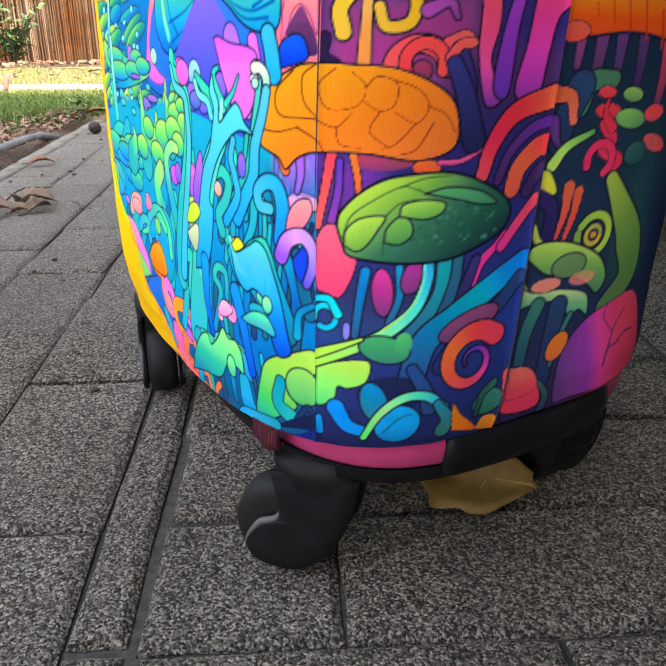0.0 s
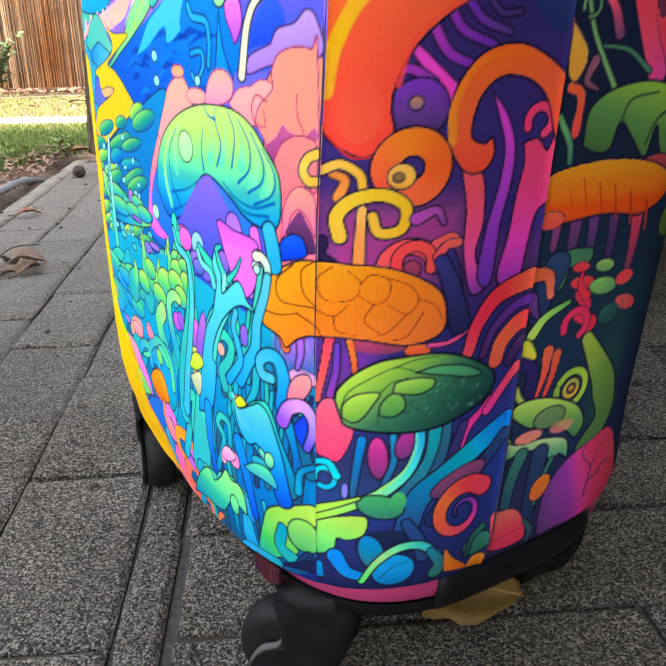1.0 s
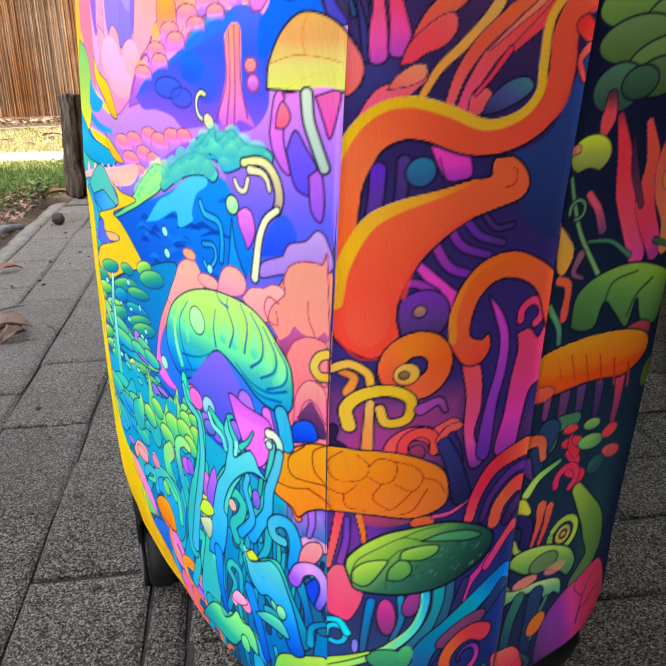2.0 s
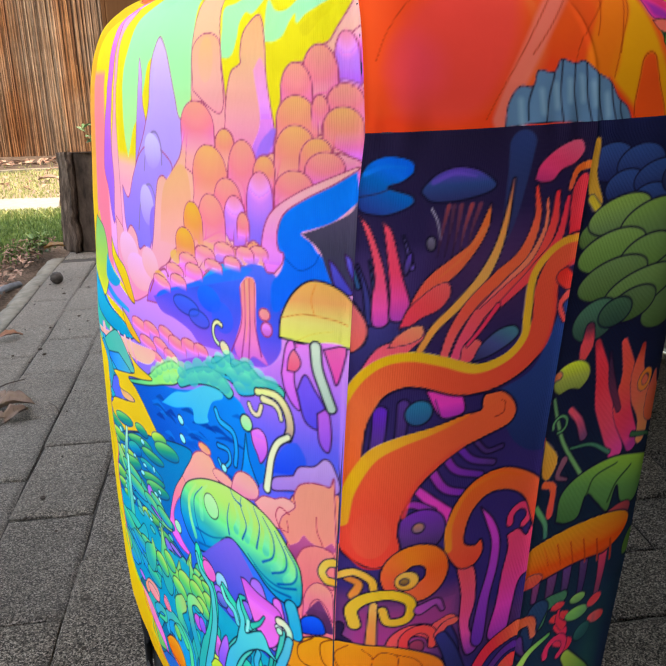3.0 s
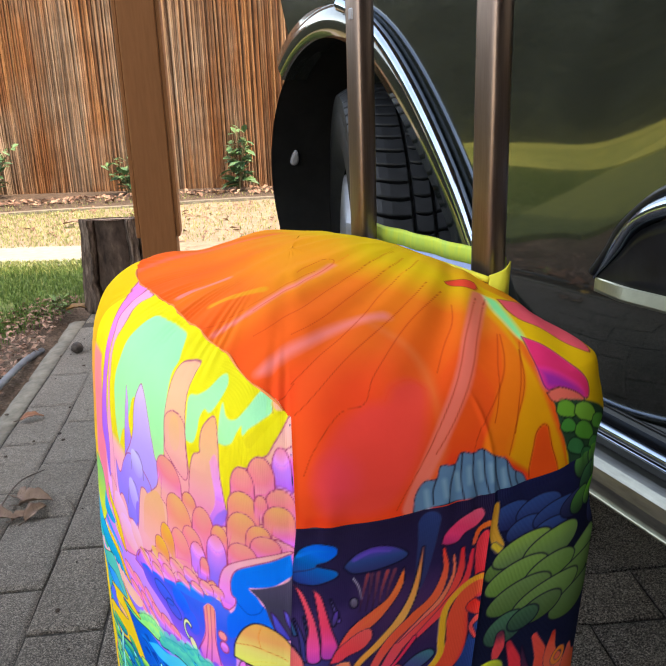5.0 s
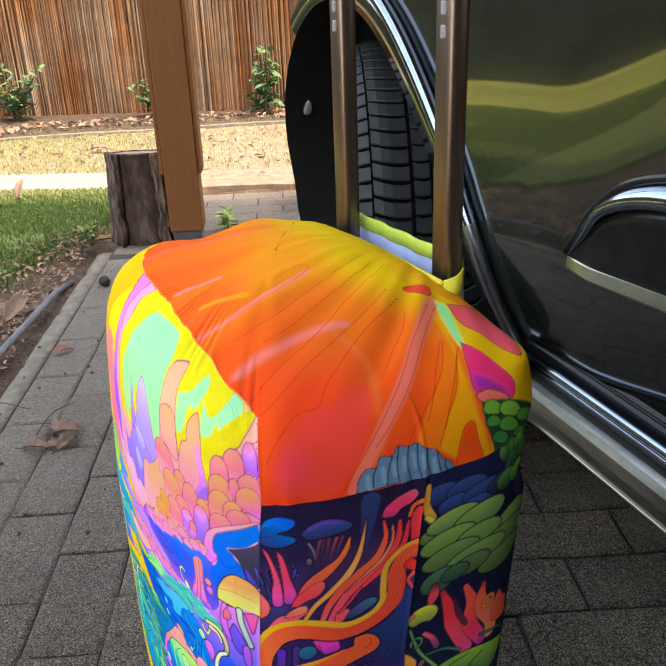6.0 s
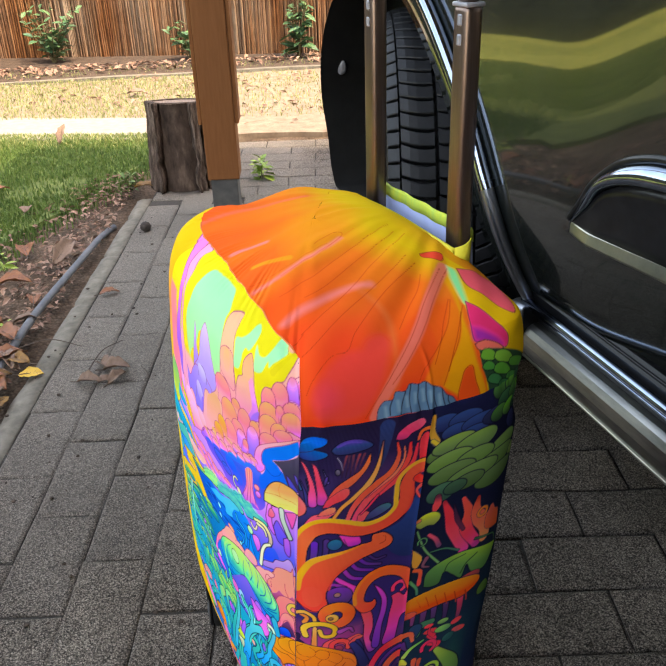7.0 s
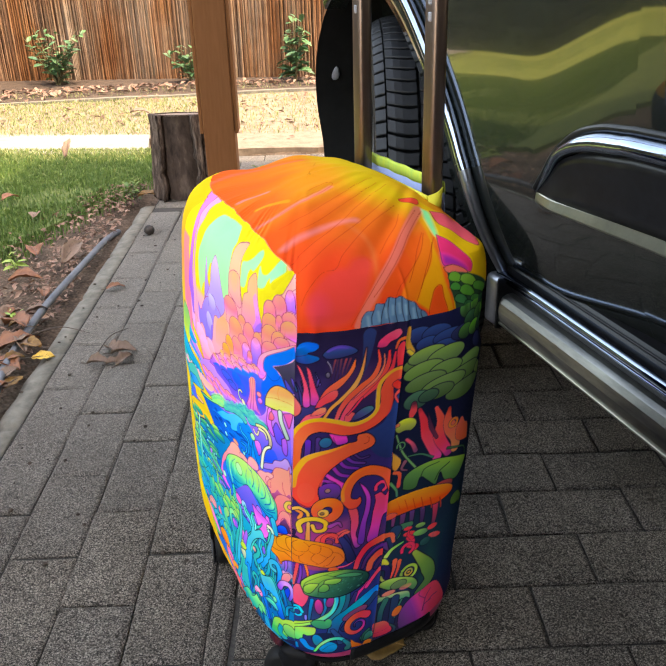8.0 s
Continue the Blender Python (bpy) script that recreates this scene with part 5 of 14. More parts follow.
    g.poly([(-93.9, 390.1), (-82.4, 393.5), (-70.1, 401.0), (-67.4, 395.6), (-56.5, 401.0), (-51.1, 398.3), (-45.6, 395.6), (-35.4, 394.9), (-30.7, 391.5), (-32.7, 386.7), (-37.5, 388.8), (-48.4, 388.1), (-51.1, 385.4), (-61.3, 382.6), (-66.0, 386.0), (-71.5, 389.4), (-83.0, 388.8)], ("#18a8dc", "#48d4c4", "#70e0c0"), turn=90, line=0.9, ink=SEA)
    crest_lobes(g)
    g.stroke([(-48.4, 388.1), (-40.2, 389.4), (-34.1, 388.1), (-29.3, 382.6), (-27.3, 375.2), (-28.6, 369.7)], 3.9, 4.8, ("#d8e090", "#d0c888", "#a88878"), line=1.0, ink=SEA)
    g.stroke([(-28.6, 369.7), (-34.8, 365.0), (-38.8, 356.8), (-40.9, 345.9), (-42.2, 338.4)], 3.6, 5.1, ("#d8dcb0", "#e4e4b8", "#d0d8b0"), line=1.0, ink=SEA)
    g.stroke([(-44.3, 385.4), (-37.5, 384.7), (-34.1, 382.0), (-32.7, 377.9)], 3.9, 2.4, ("#e0d898", "#d0c890"), line=0.8, ink=SEA)
    g.stroke([(-54.5, 379.9), (-51.8, 376.5), (-47.7, 376.5), (-45.6, 381.3)], 2.7, 2.7, ("#f0e0b0", "#e8d8a0"), line=0.8, ink=SEA)
    g.poly([(-53.8, 366.3), (-47.7, 369.0), (-42.9, 366.3), (-41.6, 358.2), (-46.3, 350.7), (-49.0, 354.8), (-52.4, 360.2)], ("#a858d8", "#e080d8"), turn=90, line=0.8, ink=PLUM)
    g.poly([(-57.9, 362.9), (-55.8, 350.7), (-51.1, 341.2), (-49.0, 336.4), (-64.7, 331.6), (-61.3, 344.6)], ("#0a74dc", "#18a8e8"), turn=90, line=0.8, ink=SEA)
    g.blob(-57.2, 369.0, 4.8, 4.4, ("#88d8a0", "#d0f0b0"), line=1.0, ink=SEA)
    g.stroke([(-85.8, 366.3), (-81.7, 361.6), (-69.4, 359.5), (-66.7, 351.4), (-68.1, 341.8)], 3.6, 3.6, ("#20b0e8", "#1494e0"), line=0.7, ink=SEA)
    g.stroke([(-85.1, 346.6), (-74.9, 347.3), (-73.5, 341.2), (-81.0, 335.0), (-85.1, 337.8)], 3.0, 2.4, ("#1890e0", "#30b8e8"), line=0.6, ink=SEA)
    g.blob(-131.7, 344.6, 4.4, 2.8, ("#70d8e8", "#b0f0f0"), line=0.6, ink=SEA)
    g.blob(-131.0, 333.0, 4.4, 2.7, ("#70d8e8", "#b0f0f0"), line=0.6, ink=SEA)
    g.blob(-215.3, 321.4, 6.5, 3.1, ("#70d8e8", "#b0f0f0"), line=0.6, ink=SEA)
    g.blob(-79.7, 335.0, 2.8, 2.4, ("#70d8e8", "#b0f0f0"), line=0.6, ink=SEA)
    # salmon puffs round the great cap
    g.poly([(-147.6, 301.0), (-138.8, 316.0), (-122.5, 324.2), (-110.9, 333.0), (-97.3, 336.4), (-89.2, 331.0), (-87.1, 325.5), (-89.2, 314.0), (-140.2, 287.4)], ("#ff94ac", "#ffaaa4", "#ffbc98"), turn=90, line=0.9, ink=ROSE)
    g.blob(-101.1, 338.4, 7.1, 2.8, ("#ffac98", "#ffc070"), line=0.9, ink=ROSE)
    g.blob(-82.0, 328.2, 10.5, 3.7, ("#ffa8a4", "#ffbca0"), line=0.8, ink=ROSE)
    g.poly([(-74.2, 323.5), (-70.1, 333.7), (-64.7, 339.1), (-57.2, 340.5), (-51.1, 338.4), (-48.4, 333.7), (-51.8, 328.2), (-66.0, 324.2)], ("#ff90bc", "#ffaeac", "#ffbaa0"), turn=90, line=0.9, ink=ROSE)
    g.poly([(-51.8, 326.9), (-45.0, 333.0), (-36.8, 334.4), (-32.7, 336.4), (-28.6, 337.1), (-23.9, 335.0), (-25.9, 328.9), (-34.1, 318.7), (-45.6, 322.8)], ("#ffa4a4", "#ffbaa8"), turn=90, line=0.8, ink=ROSE)
    g.poly([(-151.7, 301.7), (-136.8, 305.8), (-133.4, 299.7), (-151.7, 281.3), (-159.2, 266.4), (-148.3, 256.2), (-133.4, 252.1), (-151.0, 249.4), (-169.4, 254.8), (-174.8, 268.4), (-163.3, 286.8)], ("#d868e0", "#f078d0", "#ff8ea0", "#ffa898"), turn=90, line=0.8, ink=ROSE)
    g.blob(-153.1, 263.0, 5.5, 4.1, ("#98e0c0", "#c0f0d0"), line=0.7, ink=SEA)
    g.poly([(-34.1, 320.1), (-31.4, 326.9), (-23.9, 333.7), (-24.6, 339.8), (-21.2, 346.6), (-13.7, 349.3), (-5.5, 348.6), (-2.8, 346.6), (0.6, 260.2), (-17.1, 258.2), (-21.2, 272.5), (-19.8, 284.0), (-21.2, 298.3), (-27.3, 311.9)], ("#ff7c8c", "#ff9090", "#ffa28c", "#ffac8c"), turn=90, line=0.9, ink=ROSE)
    g.stroke([(-27.3, 328.9), (-33.4, 331.0), (-36.1, 325.5), (-33.4, 320.1), (-28.0, 318.7), (-28.6, 324.8)], 1.0, 0.8, ("#a83858", "#a83858"), line=0, ink=SEA)
    g.poly([(-28.0, 311.2), (-21.8, 315.3), (-18.4, 320.1), (-14.4, 317.4), (-7.6, 316.0), (-2.8, 319.4), (-1.4, 314.6), (-11.0, 312.6), (-19.1, 308.5), (-22.5, 304.4)], ("#8a3a78", "#b85a88"), turn=90, line=0, ink=SEA)
    g.stroke([(-11.6, 331.6), (-11.0, 324.2), (-8.2, 318.0), (-7.6, 315.3)], 0.9, 1.0, ("#b04858", "#b04858"), line=0, ink=SEA)
    g.poly([(-22.5, 305.8), (-18.4, 312.6), (-11.0, 316.0), (-3.5, 314.6), (-1.4, 311.2), (-0.8, 294.2), (-6.2, 295.6), (-12.3, 292.2), (-18.4, 284.0), (-21.2, 294.9)], ("#ff7a8c", "#ff9a8c"), turn=90, line=0.9, ink=ROSE)
    g.poly([(-18.4, 272.5), (-17.1, 286.1), (-13.0, 293.6), (-8.2, 295.6), (-2.8, 292.9), (-0.8, 287.4), (-0.8, 275.2), (-4.2, 282.0), (-8.9, 286.1), (-13.0, 282.7), (-15.0, 276.6)], ("#f070b0", "#ff8e98", "#ffac90"), turn=90, line=0.9, ink=ROSE)
    g.poly([(-16.4, 275.9), (-11.6, 282.7), (-8.2, 285.4), (-4.2, 280.0), (-0.8, 273.2), (-0.8, 267.7), (-9.6, 268.4)], ("#4a2468", "#7a3470"), turn=90, line=0, ink=SEA)
    g.poly([(-20.5, 263.0), (-19.1, 271.1), (-13.0, 275.2), (-7.6, 274.5), (-4.8, 269.1), (-6.2, 265.7), (-16.4, 263.0)], ("#0c3cc0", "#1c64e4"), turn=90, line=0.9, ink=SEA)
    g.stroke([(-1.4, 309.2), (-5.5, 307.2), (-7.6, 302.4), (-4.8, 298.3), (-0.8, 298.3)], 4.6, 4.6, ("#f0c850", "#f4d868", "#e0a838"), line=1.0, ink=SEA)
    # the great cap
    g.poly([(-103.4, 257.5), (-91.9, 275.2), (-83.0, 286.8), (-75.6, 292.9), (-69.4, 288.8), (-62.0, 282.0), (-53.1, 275.2), (-44.3, 269.1), (-35.4, 263.0), (-30.7, 256.2), (-35.4, 242.6), (-39.5, 239.2), (-45.6, 250.7), (-54.5, 258.9), (-63.3, 265.7), (-74.2, 250.7), (-76.9, 263.0)], ("#3c5cdc", "#7468dc", "#9a78dc"), turn=90, line=0.8, ink=PLUM)
    g.poly([(-48.4, 267.7), (-34.8, 271.8), (-29.3, 267.7), (-28.0, 264.3), (-34.8, 258.9), (-38.8, 250.0), (-35.4, 244.6), (-39.5, 239.2), (-45.0, 244.6), (-47.0, 256.8)], ("#b070d8", "#cc8ae0"), turn=90, line=0.6, ink=PLUM)
    g.poly([(-107.5, 258.2), (-96.0, 263.0), (-93.9, 255.5), (-98.7, 250.7)], ("#f068c8", "#f080d0"), turn=90, line=0.6, ink=PLUM)
    g.stroke([(-74.9, 290.8), (-70.1, 280.6), (-65.4, 269.1), (-62.0, 256.8)], 2.4, 3.0, ("#d088e8", "#a070e0"), line=0.8, ink=PLUM)
    g.poly([(-144.9, 277.9), (-142.9, 289.5), (-131.3, 303.8), (-115.0, 314.0), (-98.0, 320.8), (-79.0, 324.8), (-58.6, 325.5), (-45.6, 323.5), (-35.4, 318.0), (-28.0, 309.9), (-21.2, 301.7), (-19.1, 294.9), (-18.4, 286.1), (-19.8, 278.6), (-25.2, 275.9), (-34.8, 276.6), (-43.6, 280.0), (-51.8, 285.4), (-61.3, 290.2), (-68.8, 292.9), (-76.9, 293.6), (-85.1, 288.8), (-93.9, 279.3), (-106.2, 269.8), (-120.4, 265.0), (-132.7, 266.4), (-140.2, 271.8)], ("#0868c4", "#0c90cc", "#28b4b8", "#80dc88", "#c4f07c", "#d0f488"), turn=90, line=1.1, ink=SEA)
    g.stroke([(-115.7, 309.9), (-127.9, 295.6), (-127.9, 282.7), (-122.5, 273.2)], 1.4, 5.5, ("#c8f490", "#a8ec90", "#58ccb0"), line=0, ink=SEA)
    g.stroke([(-58.6, 322.1), (-55.2, 313.3), (-59.9, 301.0)], 1.4, 5.5, ("#c8f490", "#a8ec90", "#58ccb0"), line=0, ink=SEA)
    g.stroke([(-49.7, 322.1), (-42.9, 312.6), (-43.6, 301.0)], 1.4, 5.5, ("#c8f490", "#a8ec90", "#58ccb0"), line=0, ink=SEA)
    g.stroke([(-41.6, 319.4), (-34.1, 309.2), (-33.4, 299.0), (-37.5, 292.9)], 1.4, 5.5, ("#c8f490", "#a8ec90", "#58ccb0"), line=0, ink=SEA)
    g.stroke([(-33.4, 313.3), (-25.9, 303.1), (-24.6, 296.3), (-28.6, 290.2)], 1.4, 5.5, ("#c8f490", "#a8ec90", "#58ccb0"), line=0, ink=SEA)
    g.stroke([(-70.8, 318.0), (-67.4, 309.9), (-70.1, 301.7)], 1.4, 5.5, ("#c8f490", "#a8ec90", "#58ccb0"), line=0, ink=SEA)
    g.stroke([(-100.7, 316.0), (-109.6, 306.5), (-110.2, 291.5)], 1.4, 5.5, ("#c8f490", "#a8ec90", "#58ccb0"), line=0, ink=SEA)
    g.stroke([(-106.8, 312.6), (-119.8, 299.0), (-118.4, 284.0), (-108.2, 274.5)], 0.8, 1.5, ("#1a7890", "#0a5aa8"), line=0, ink=SEA)
    g.stroke([(-74.2, 324.2), (-70.8, 320.8), (-64.0, 319.4)], 0.8, 1.5, ("#1a7890", "#0a5aa8"), line=0, ink=SEA)
    g.stroke([(-64.0, 324.2), (-64.7, 318.7), (-59.9, 309.2), (-64.0, 299.0)], 0.8, 1.5, ("#1a7890", "#0a5aa8"), line=0, ink=SEA)
    g.stroke([(-45.6, 320.8), (-38.2, 311.2), (-38.2, 300.4), (-46.3, 293.6)], 0.8, 1.5, ("#1a7890", "#0a5aa8"), line=0, ink=SEA)
    g.stroke([(-36.8, 316.0), (-29.3, 304.4), (-30.0, 295.6), (-38.8, 290.2)], 0.8, 1.5, ("#1a7890", "#0a5aa8"), line=0, ink=SEA)
    g.stroke([(-30.0, 309.9), (-22.5, 299.7), (-23.9, 290.8), (-34.8, 285.4)], 0.8, 1.5, ("#1a7890", "#0a5aa8"), line=0, ink=SEA)
    g.stroke([(-59.2, 292.2), (-47.0, 286.1), (-34.8, 284.0), (-22.5, 287.4)], 0.8, 1.5, ("#1a7890", "#0a5aa8"), line=0, ink=SEA)
    g.stroke([(-53.8, 288.1), (-40.9, 281.3), (-25.9, 281.3)], 0.8, 1.5, ("#1a7890", "#0a5aa8"), line=0, ink=SEA)
    g.stroke([(-87.8, 286.1), (-99.4, 276.6), (-117.7, 270.4)], 0.8, 1.5, ("#1a7890", "#0a5aa8"), line=0, ink=SEA)
    g.stroke([(-82.4, 290.8), (-98.0, 284.0), (-119.8, 279.3)], 0.8, 1.5, ("#1a7890", "#0a5aa8"), line=0, ink=SEA)
    g.stroke([(-76.2, 315.3), (-79.0, 305.1), (-77.6, 295.6)], 0.8, 1.5, ("#1a7890", "#0a5aa8"), line=0, ink=SEA)
    g.stroke([(-53.1, 323.5), (-48.4, 314.0), (-51.1, 299.7)], 0.8, 1.5, ("#1a7890", "#0a5aa8"), line=0, ink=SEA)
    g.blob(-97.0, 304.4, 8.5, 7.4, ("#98dc98", "#ccf4b0"), line=0.8, ink=SEA)
    g.wash(-420, -304, 75, 300, ("#ffd818", "#ffe020", "#ffdc18"), 1)
    g.poly([(-224.8, 358.2), (-206.5, 355.2), (-177.2, 354.7), (-195.4, 348.3), (-232, 338.6), (-216.7, 335), (-196.7, 328.5), (-174.5, 317.2), (-180.4, 313.6), (-222.7, 301.5), (-253.2, 290.3), (-303.5, 268.4), (-291.5, 266), (-276.5, 263.2), (-315.5, 245.4), (-314.1, 249), (-313.8, 237), (-314.9, 224.1), (-314.1, 207.9), (-313.9, 189), (-314.7, 175.8), (-283.9, 179.8), (-279.3, 161.6), (-279.1, 135.1), (-306.5, 117.5), (-311.2, 162.7), (-312.3, 211.7), (-313.5, 247.6), (-313.5, 276.3), (-315, 285), (-286.6, 299.3), (-271.4, 309.4), (-224.6, 322.7), (-235.1, 325.1), (-254.9, 323), (-256.7, 329.1), (-264.3, 333.3), (-216.4, 346.2)], ("#ffc41c", "#e5be24", "#e5c82c"), turn=90, line=0.7, ink=SEA)
    g.stroke([(-314.4, 282.4), (-314.8, 272.1), (-314.6, 247.6), (-314.2, 226.1), (-314.4, 211.5)], 1.1, 0.6, ("#ff9870", "#ff9e56", "#ff9868", "#ff9e75"), line=0, ink=SEA)
    g.poly([(-305.3, 266.7), (-236.2, 295.9), (-178.4, 314.4), (-119.9, 330.1), (-132.7, 310.8), (-155, 286.7), (-169.9, 252.2), (-157.7, 245.5), (-130.4, 240.6), (-140.7, 223.8), (-251.2, 172.2), (-268.9, 188.8), (-315.6, 188.9), (-314.4, 211.5), (-315, 225.9), (-314, 238.7)], ("#0654a8", "#086cb4", "#0a84bc"), turn=90, line=0.4, ink=SEA)
    rock_leaves(g)
    g.poly([(-263.9, 255.8), (-235.8, 264.6), (-219.8, 260.4), (-188.9, 258.7), (-164.9, 253), (-197.7, 246), (-244.8, 240.5), (-263.9, 244.8)], ("#077ea5", "#1c98c3", "#48b89c", "#97c272"), turn=70, line=0.55, ink=SEA)
    g.poly([(-314.8, 216.8), (-308.1, 214.7), (-265.8, 218.4), (-233.1, 221.5), (-217.8, 214.9), (-263.2, 201.4), (-315.4, 191.2), (-313.9, 203.4)], ("#0792a5", "#1ca0b9", "#38b0a5"), turn=70, line=0.55, ink=SEA)
    g.poly([(-314.6, 203.9), (-315.4, 196.6), (-285.5, 197.3), (-314.5, 181.5)], ("#20a0af", "#60c492"), turn=70, line=0.55, ink=SEA)
    g.poly([(-273.4, 208.1), (-241, 213.6), (-221.6, 212.2), (-239.9, 202.2)], ("#18a0e0", "#27a1c4"), turn=70, line=0.55, ink=SEA)
    g.stroke([(-248.8, 258), (-221.9, 254.3), (-183, 254.3)], 2.6, 1.4, ("#0c6a80", "#0c6a80"), line=0, ink=SEA)
    g.blob(-206.4, 260.2, 8.6, 6.6, ("#8a74d8", "#b078e0"), turn=-20, line=0.35, ink=SEA)
    g.blob(-172, 234.6, 11.9, 5, ("#6a6bd8", "#8a74d8"), turn=-20, line=0.35, ink=SEA)
    g.blob(-268.5, 259.8, 16, 7.2, ("#60c088", "#9ec272"), turn=-20, line=0.35, ink=SEA)
    g.blob(-254.4, 250.1, 10.3, 5.1, ("#1888ea", "#21bcac"), turn=-20, line=0.35, ink=SEA)
    g.blob(-223.9, 234.3, 6, 3.6, ("#43b5c6", "#64bed5"), turn=-20, line=0.35, ink=SEA)
    g.blob(-213.1, 224.2, 5.8, 3.6, ("#24c5b2", "#5fccd5"), turn=-20, line=0.35, ink=SEA)
    g.blob(-237.9, 236.7, 6.5, 4.1, ("#21bcb2", "#59c5d5"), turn=-20, line=0.35, ink=SEA)
    g.blob(-189.8, 243.7, 4.1, 2.9, ("#43b5ce", "#64bedc"), turn=-20, line=0.35, ink=SEA)
    g.blob(-315.5, 218.8, 11.8, 5.1, ("#10a2a5", "#24c5ac"), turn=-20, line=0.35, ink=SEA)
    g.stroke([(-249.5, 293.9), (-256.8, 268.8), (-261.3, 234), (-259.3, 216)], 4, 14.9, ("#b0d8c0", "#48bdc6", "#1ec5b8", "#13b3b2"), line=0.4, ink=SEA)
    g.poly([(-113.2, 265.2), (-78.5, 292.5), (-62.3, 286.6), (-45.2, 271.4), (-29.7, 270.1), (-24.5, 245.1), (-55.8, 211.8), (-91.8, 220.1), (-112.9, 231.9)], ("#1c58b4", "#4858cc", "#8068d4"), turn=90, line=0, ink=SEA)
    g.stroke([(-51.9, 273.5), (-44, 259.5), (-39.7, 243.7)], 12.5, 5.4, ("#a470dc", "#c884dc", "#b078d4"), line=0.6, ink=SEA)
    g.stroke([(-35.5, 272.7), (-32.9, 261.6), (-34.7, 248.4)], 6.9, 4, ("#d070d8", "#e878d0"), line=0.5, ink=SEA)
    g.blob(-108.8, 256.3, 11.1, 7.8, ("#f078c8", "#e068d0"), turn=10, line=0.5, ink=SEA)
    g.blob(-89.7, 257, 7.1, 6.9, ("#60adce", "#a8d0f0"), turn=0, line=0.5, ink=SEA)
    g.blob(-93.6, 247, 7.5, 6.5, ("#6a62d8", "#9a70e0"), turn=0, line=0.4, ink=SEA)
    g.blob(-81.1, 246.3, 6.8, 6.3, ("#6a62d8", "#9a70e0"), turn=0, line=0.4, ink=SEA)
    g.blob(-62.8, 253.7, 5.6, 5.9, ("#6a62d8", "#9a70e0"), turn=0, line=0.4, ink=SEA)
    g.ring(-34.5, 258, 5.5, 3, 60, 300, ("#e0e8d0", "#b0d8e0"), line=0.7)
    g.blob(-32.4, 256.4, 3.9, 3, ("#f0f0e8", "#d0e0f0"), turn=0, line=0.5, ink=SEA)
    g.blob(-169.2, 203.8, 14.9, 8.5, ("#1888c3", "#38b892", "#90c66a"), turn=7.1969572421979215, line=0.6, ink=SEA)
    g.blob(-119.5, 245.9, 8.9, 7.1, ("#09979e", "#28a8af", "#60cc68"), turn=4.469236594107727, line=0.6, ink=SEA)
    g.blob(-122.8, 242.1, 9.2, 5.2, ("#1c94c3", "#58c488", "#accd62"), turn=1.3128257770779115, line=0.6, ink=SEA)
    g.blob(-170, 229.5, 9.9, 6, ("#1484e0", "#30a8cc", "#58c0a5"), turn=12.490361154256558, line=0.6, ink=SEA)
    g.blob(-141.7, 234.2, 12.6, 5.1, ("#1888c3", "#38b892", "#90c66a"), turn=3.5235756139834997, line=0.6, ink=SEA)
    g.blob(-259.1, 199.1, 26.4, 7.5, ("#09979e", "#28a8af", "#60cc68"), turn=-8.535564923258033, line=0.6, ink=SEA)
    g.blob(-117.1, 219.2, 8.1, 7.4, ("#1c94c3", "#58c488", "#accd62"), turn=1.1767040661243193, line=0.6, ink=SEA)
    g.blob(-155.3, 227.9, 14.6, 7.1, ("#1484e0", "#30a8cc", "#58c0a5"), turn=13.996929369515861, line=0.6, ink=SEA)
    g.blob(-125, 235.3, 8.7, 5, ("#1888c3", "#38b892", "#90c66a"), turn=-10.628942713779525, line=0.6, ink=SEA)
    g.blob(-287.7, 175.2, 29, 8.8, ("#09979e", "#28a8af", "#60cc68"), turn=5.338027486430736, line=0.6, ink=SEA)
    g.blob(-216, 202.6, 17.7, 7.6, ("#1c94c3", "#58c488", "#accd62"), turn=-5.526206824606678, line=0.6, ink=SEA)
    g.blob(-193.6, 195.9, 9.6, 9.1, ("#1484e0", "#30a8cc", "#58c0a5"), turn=-14.314033102418378, line=0.6, ink=SEA)
    g.blob(-149.7, 207.6, 7.7, 7.6, ("#1888c3", "#38b892", "#90c66a"), turn=-4.014465724744184, line=0.6, ink=SEA)
    g.blob(-169.3, 229.9, 8.3, 5.6, ("#09979e", "#28a8af", "#60cc68"), turn=13.655396987734989, line=0.6, ink=SEA)
    g.blob(-255.2, 169.7, 27, 11, ("#1c94c3", "#58c488", "#accd62"), turn=-4.668545608409641, line=0.6, ink=SEA)
    g.blob(-215.6, 194.5, 17.4, 6.3, ("#1484e0", "#30a8cc", "#58c0a5"), turn=7.45194169453989, line=0.6, ink=SEA)
    g.blob(-142.7, 209.9, 7.6, 8, ("#1888c3", "#38b892", "#90c66a"), turn=-12.264604074846943, line=0.6, ink=SEA)
    g.blob(-219.6, 189.6, 19.4, 7.2, ("#09979e", "#28a8af", "#60cc68"), turn=12.72592858283372, line=0.6, ink=SEA)
    g.blob(-177.6, 216.1, 11, 5.8, ("#1c94c3", "#58c488", "#accd62"), turn=-12.654113033382796, line=0.6, ink=SEA)
    g.blob(-267.6, 167.3, 38.1, 8.1, ("#1484e0", "#30a8cc", "#58c0a5"), turn=-13.543435093546313, line=0.6, ink=SEA)
    g.blob(-114.5, 231.3, 8.5, 5.1, ("#1888c3", "#38b892", "#90c66a"), turn=2.818806620798906, line=0.6, ink=SEA)
    g.blob(-135.3, 226.5, 9.8, 4.9, ("#09979e", "#28a8af", "#60cc68"), turn=12.48208045325973, line=0.6, ink=SEA)
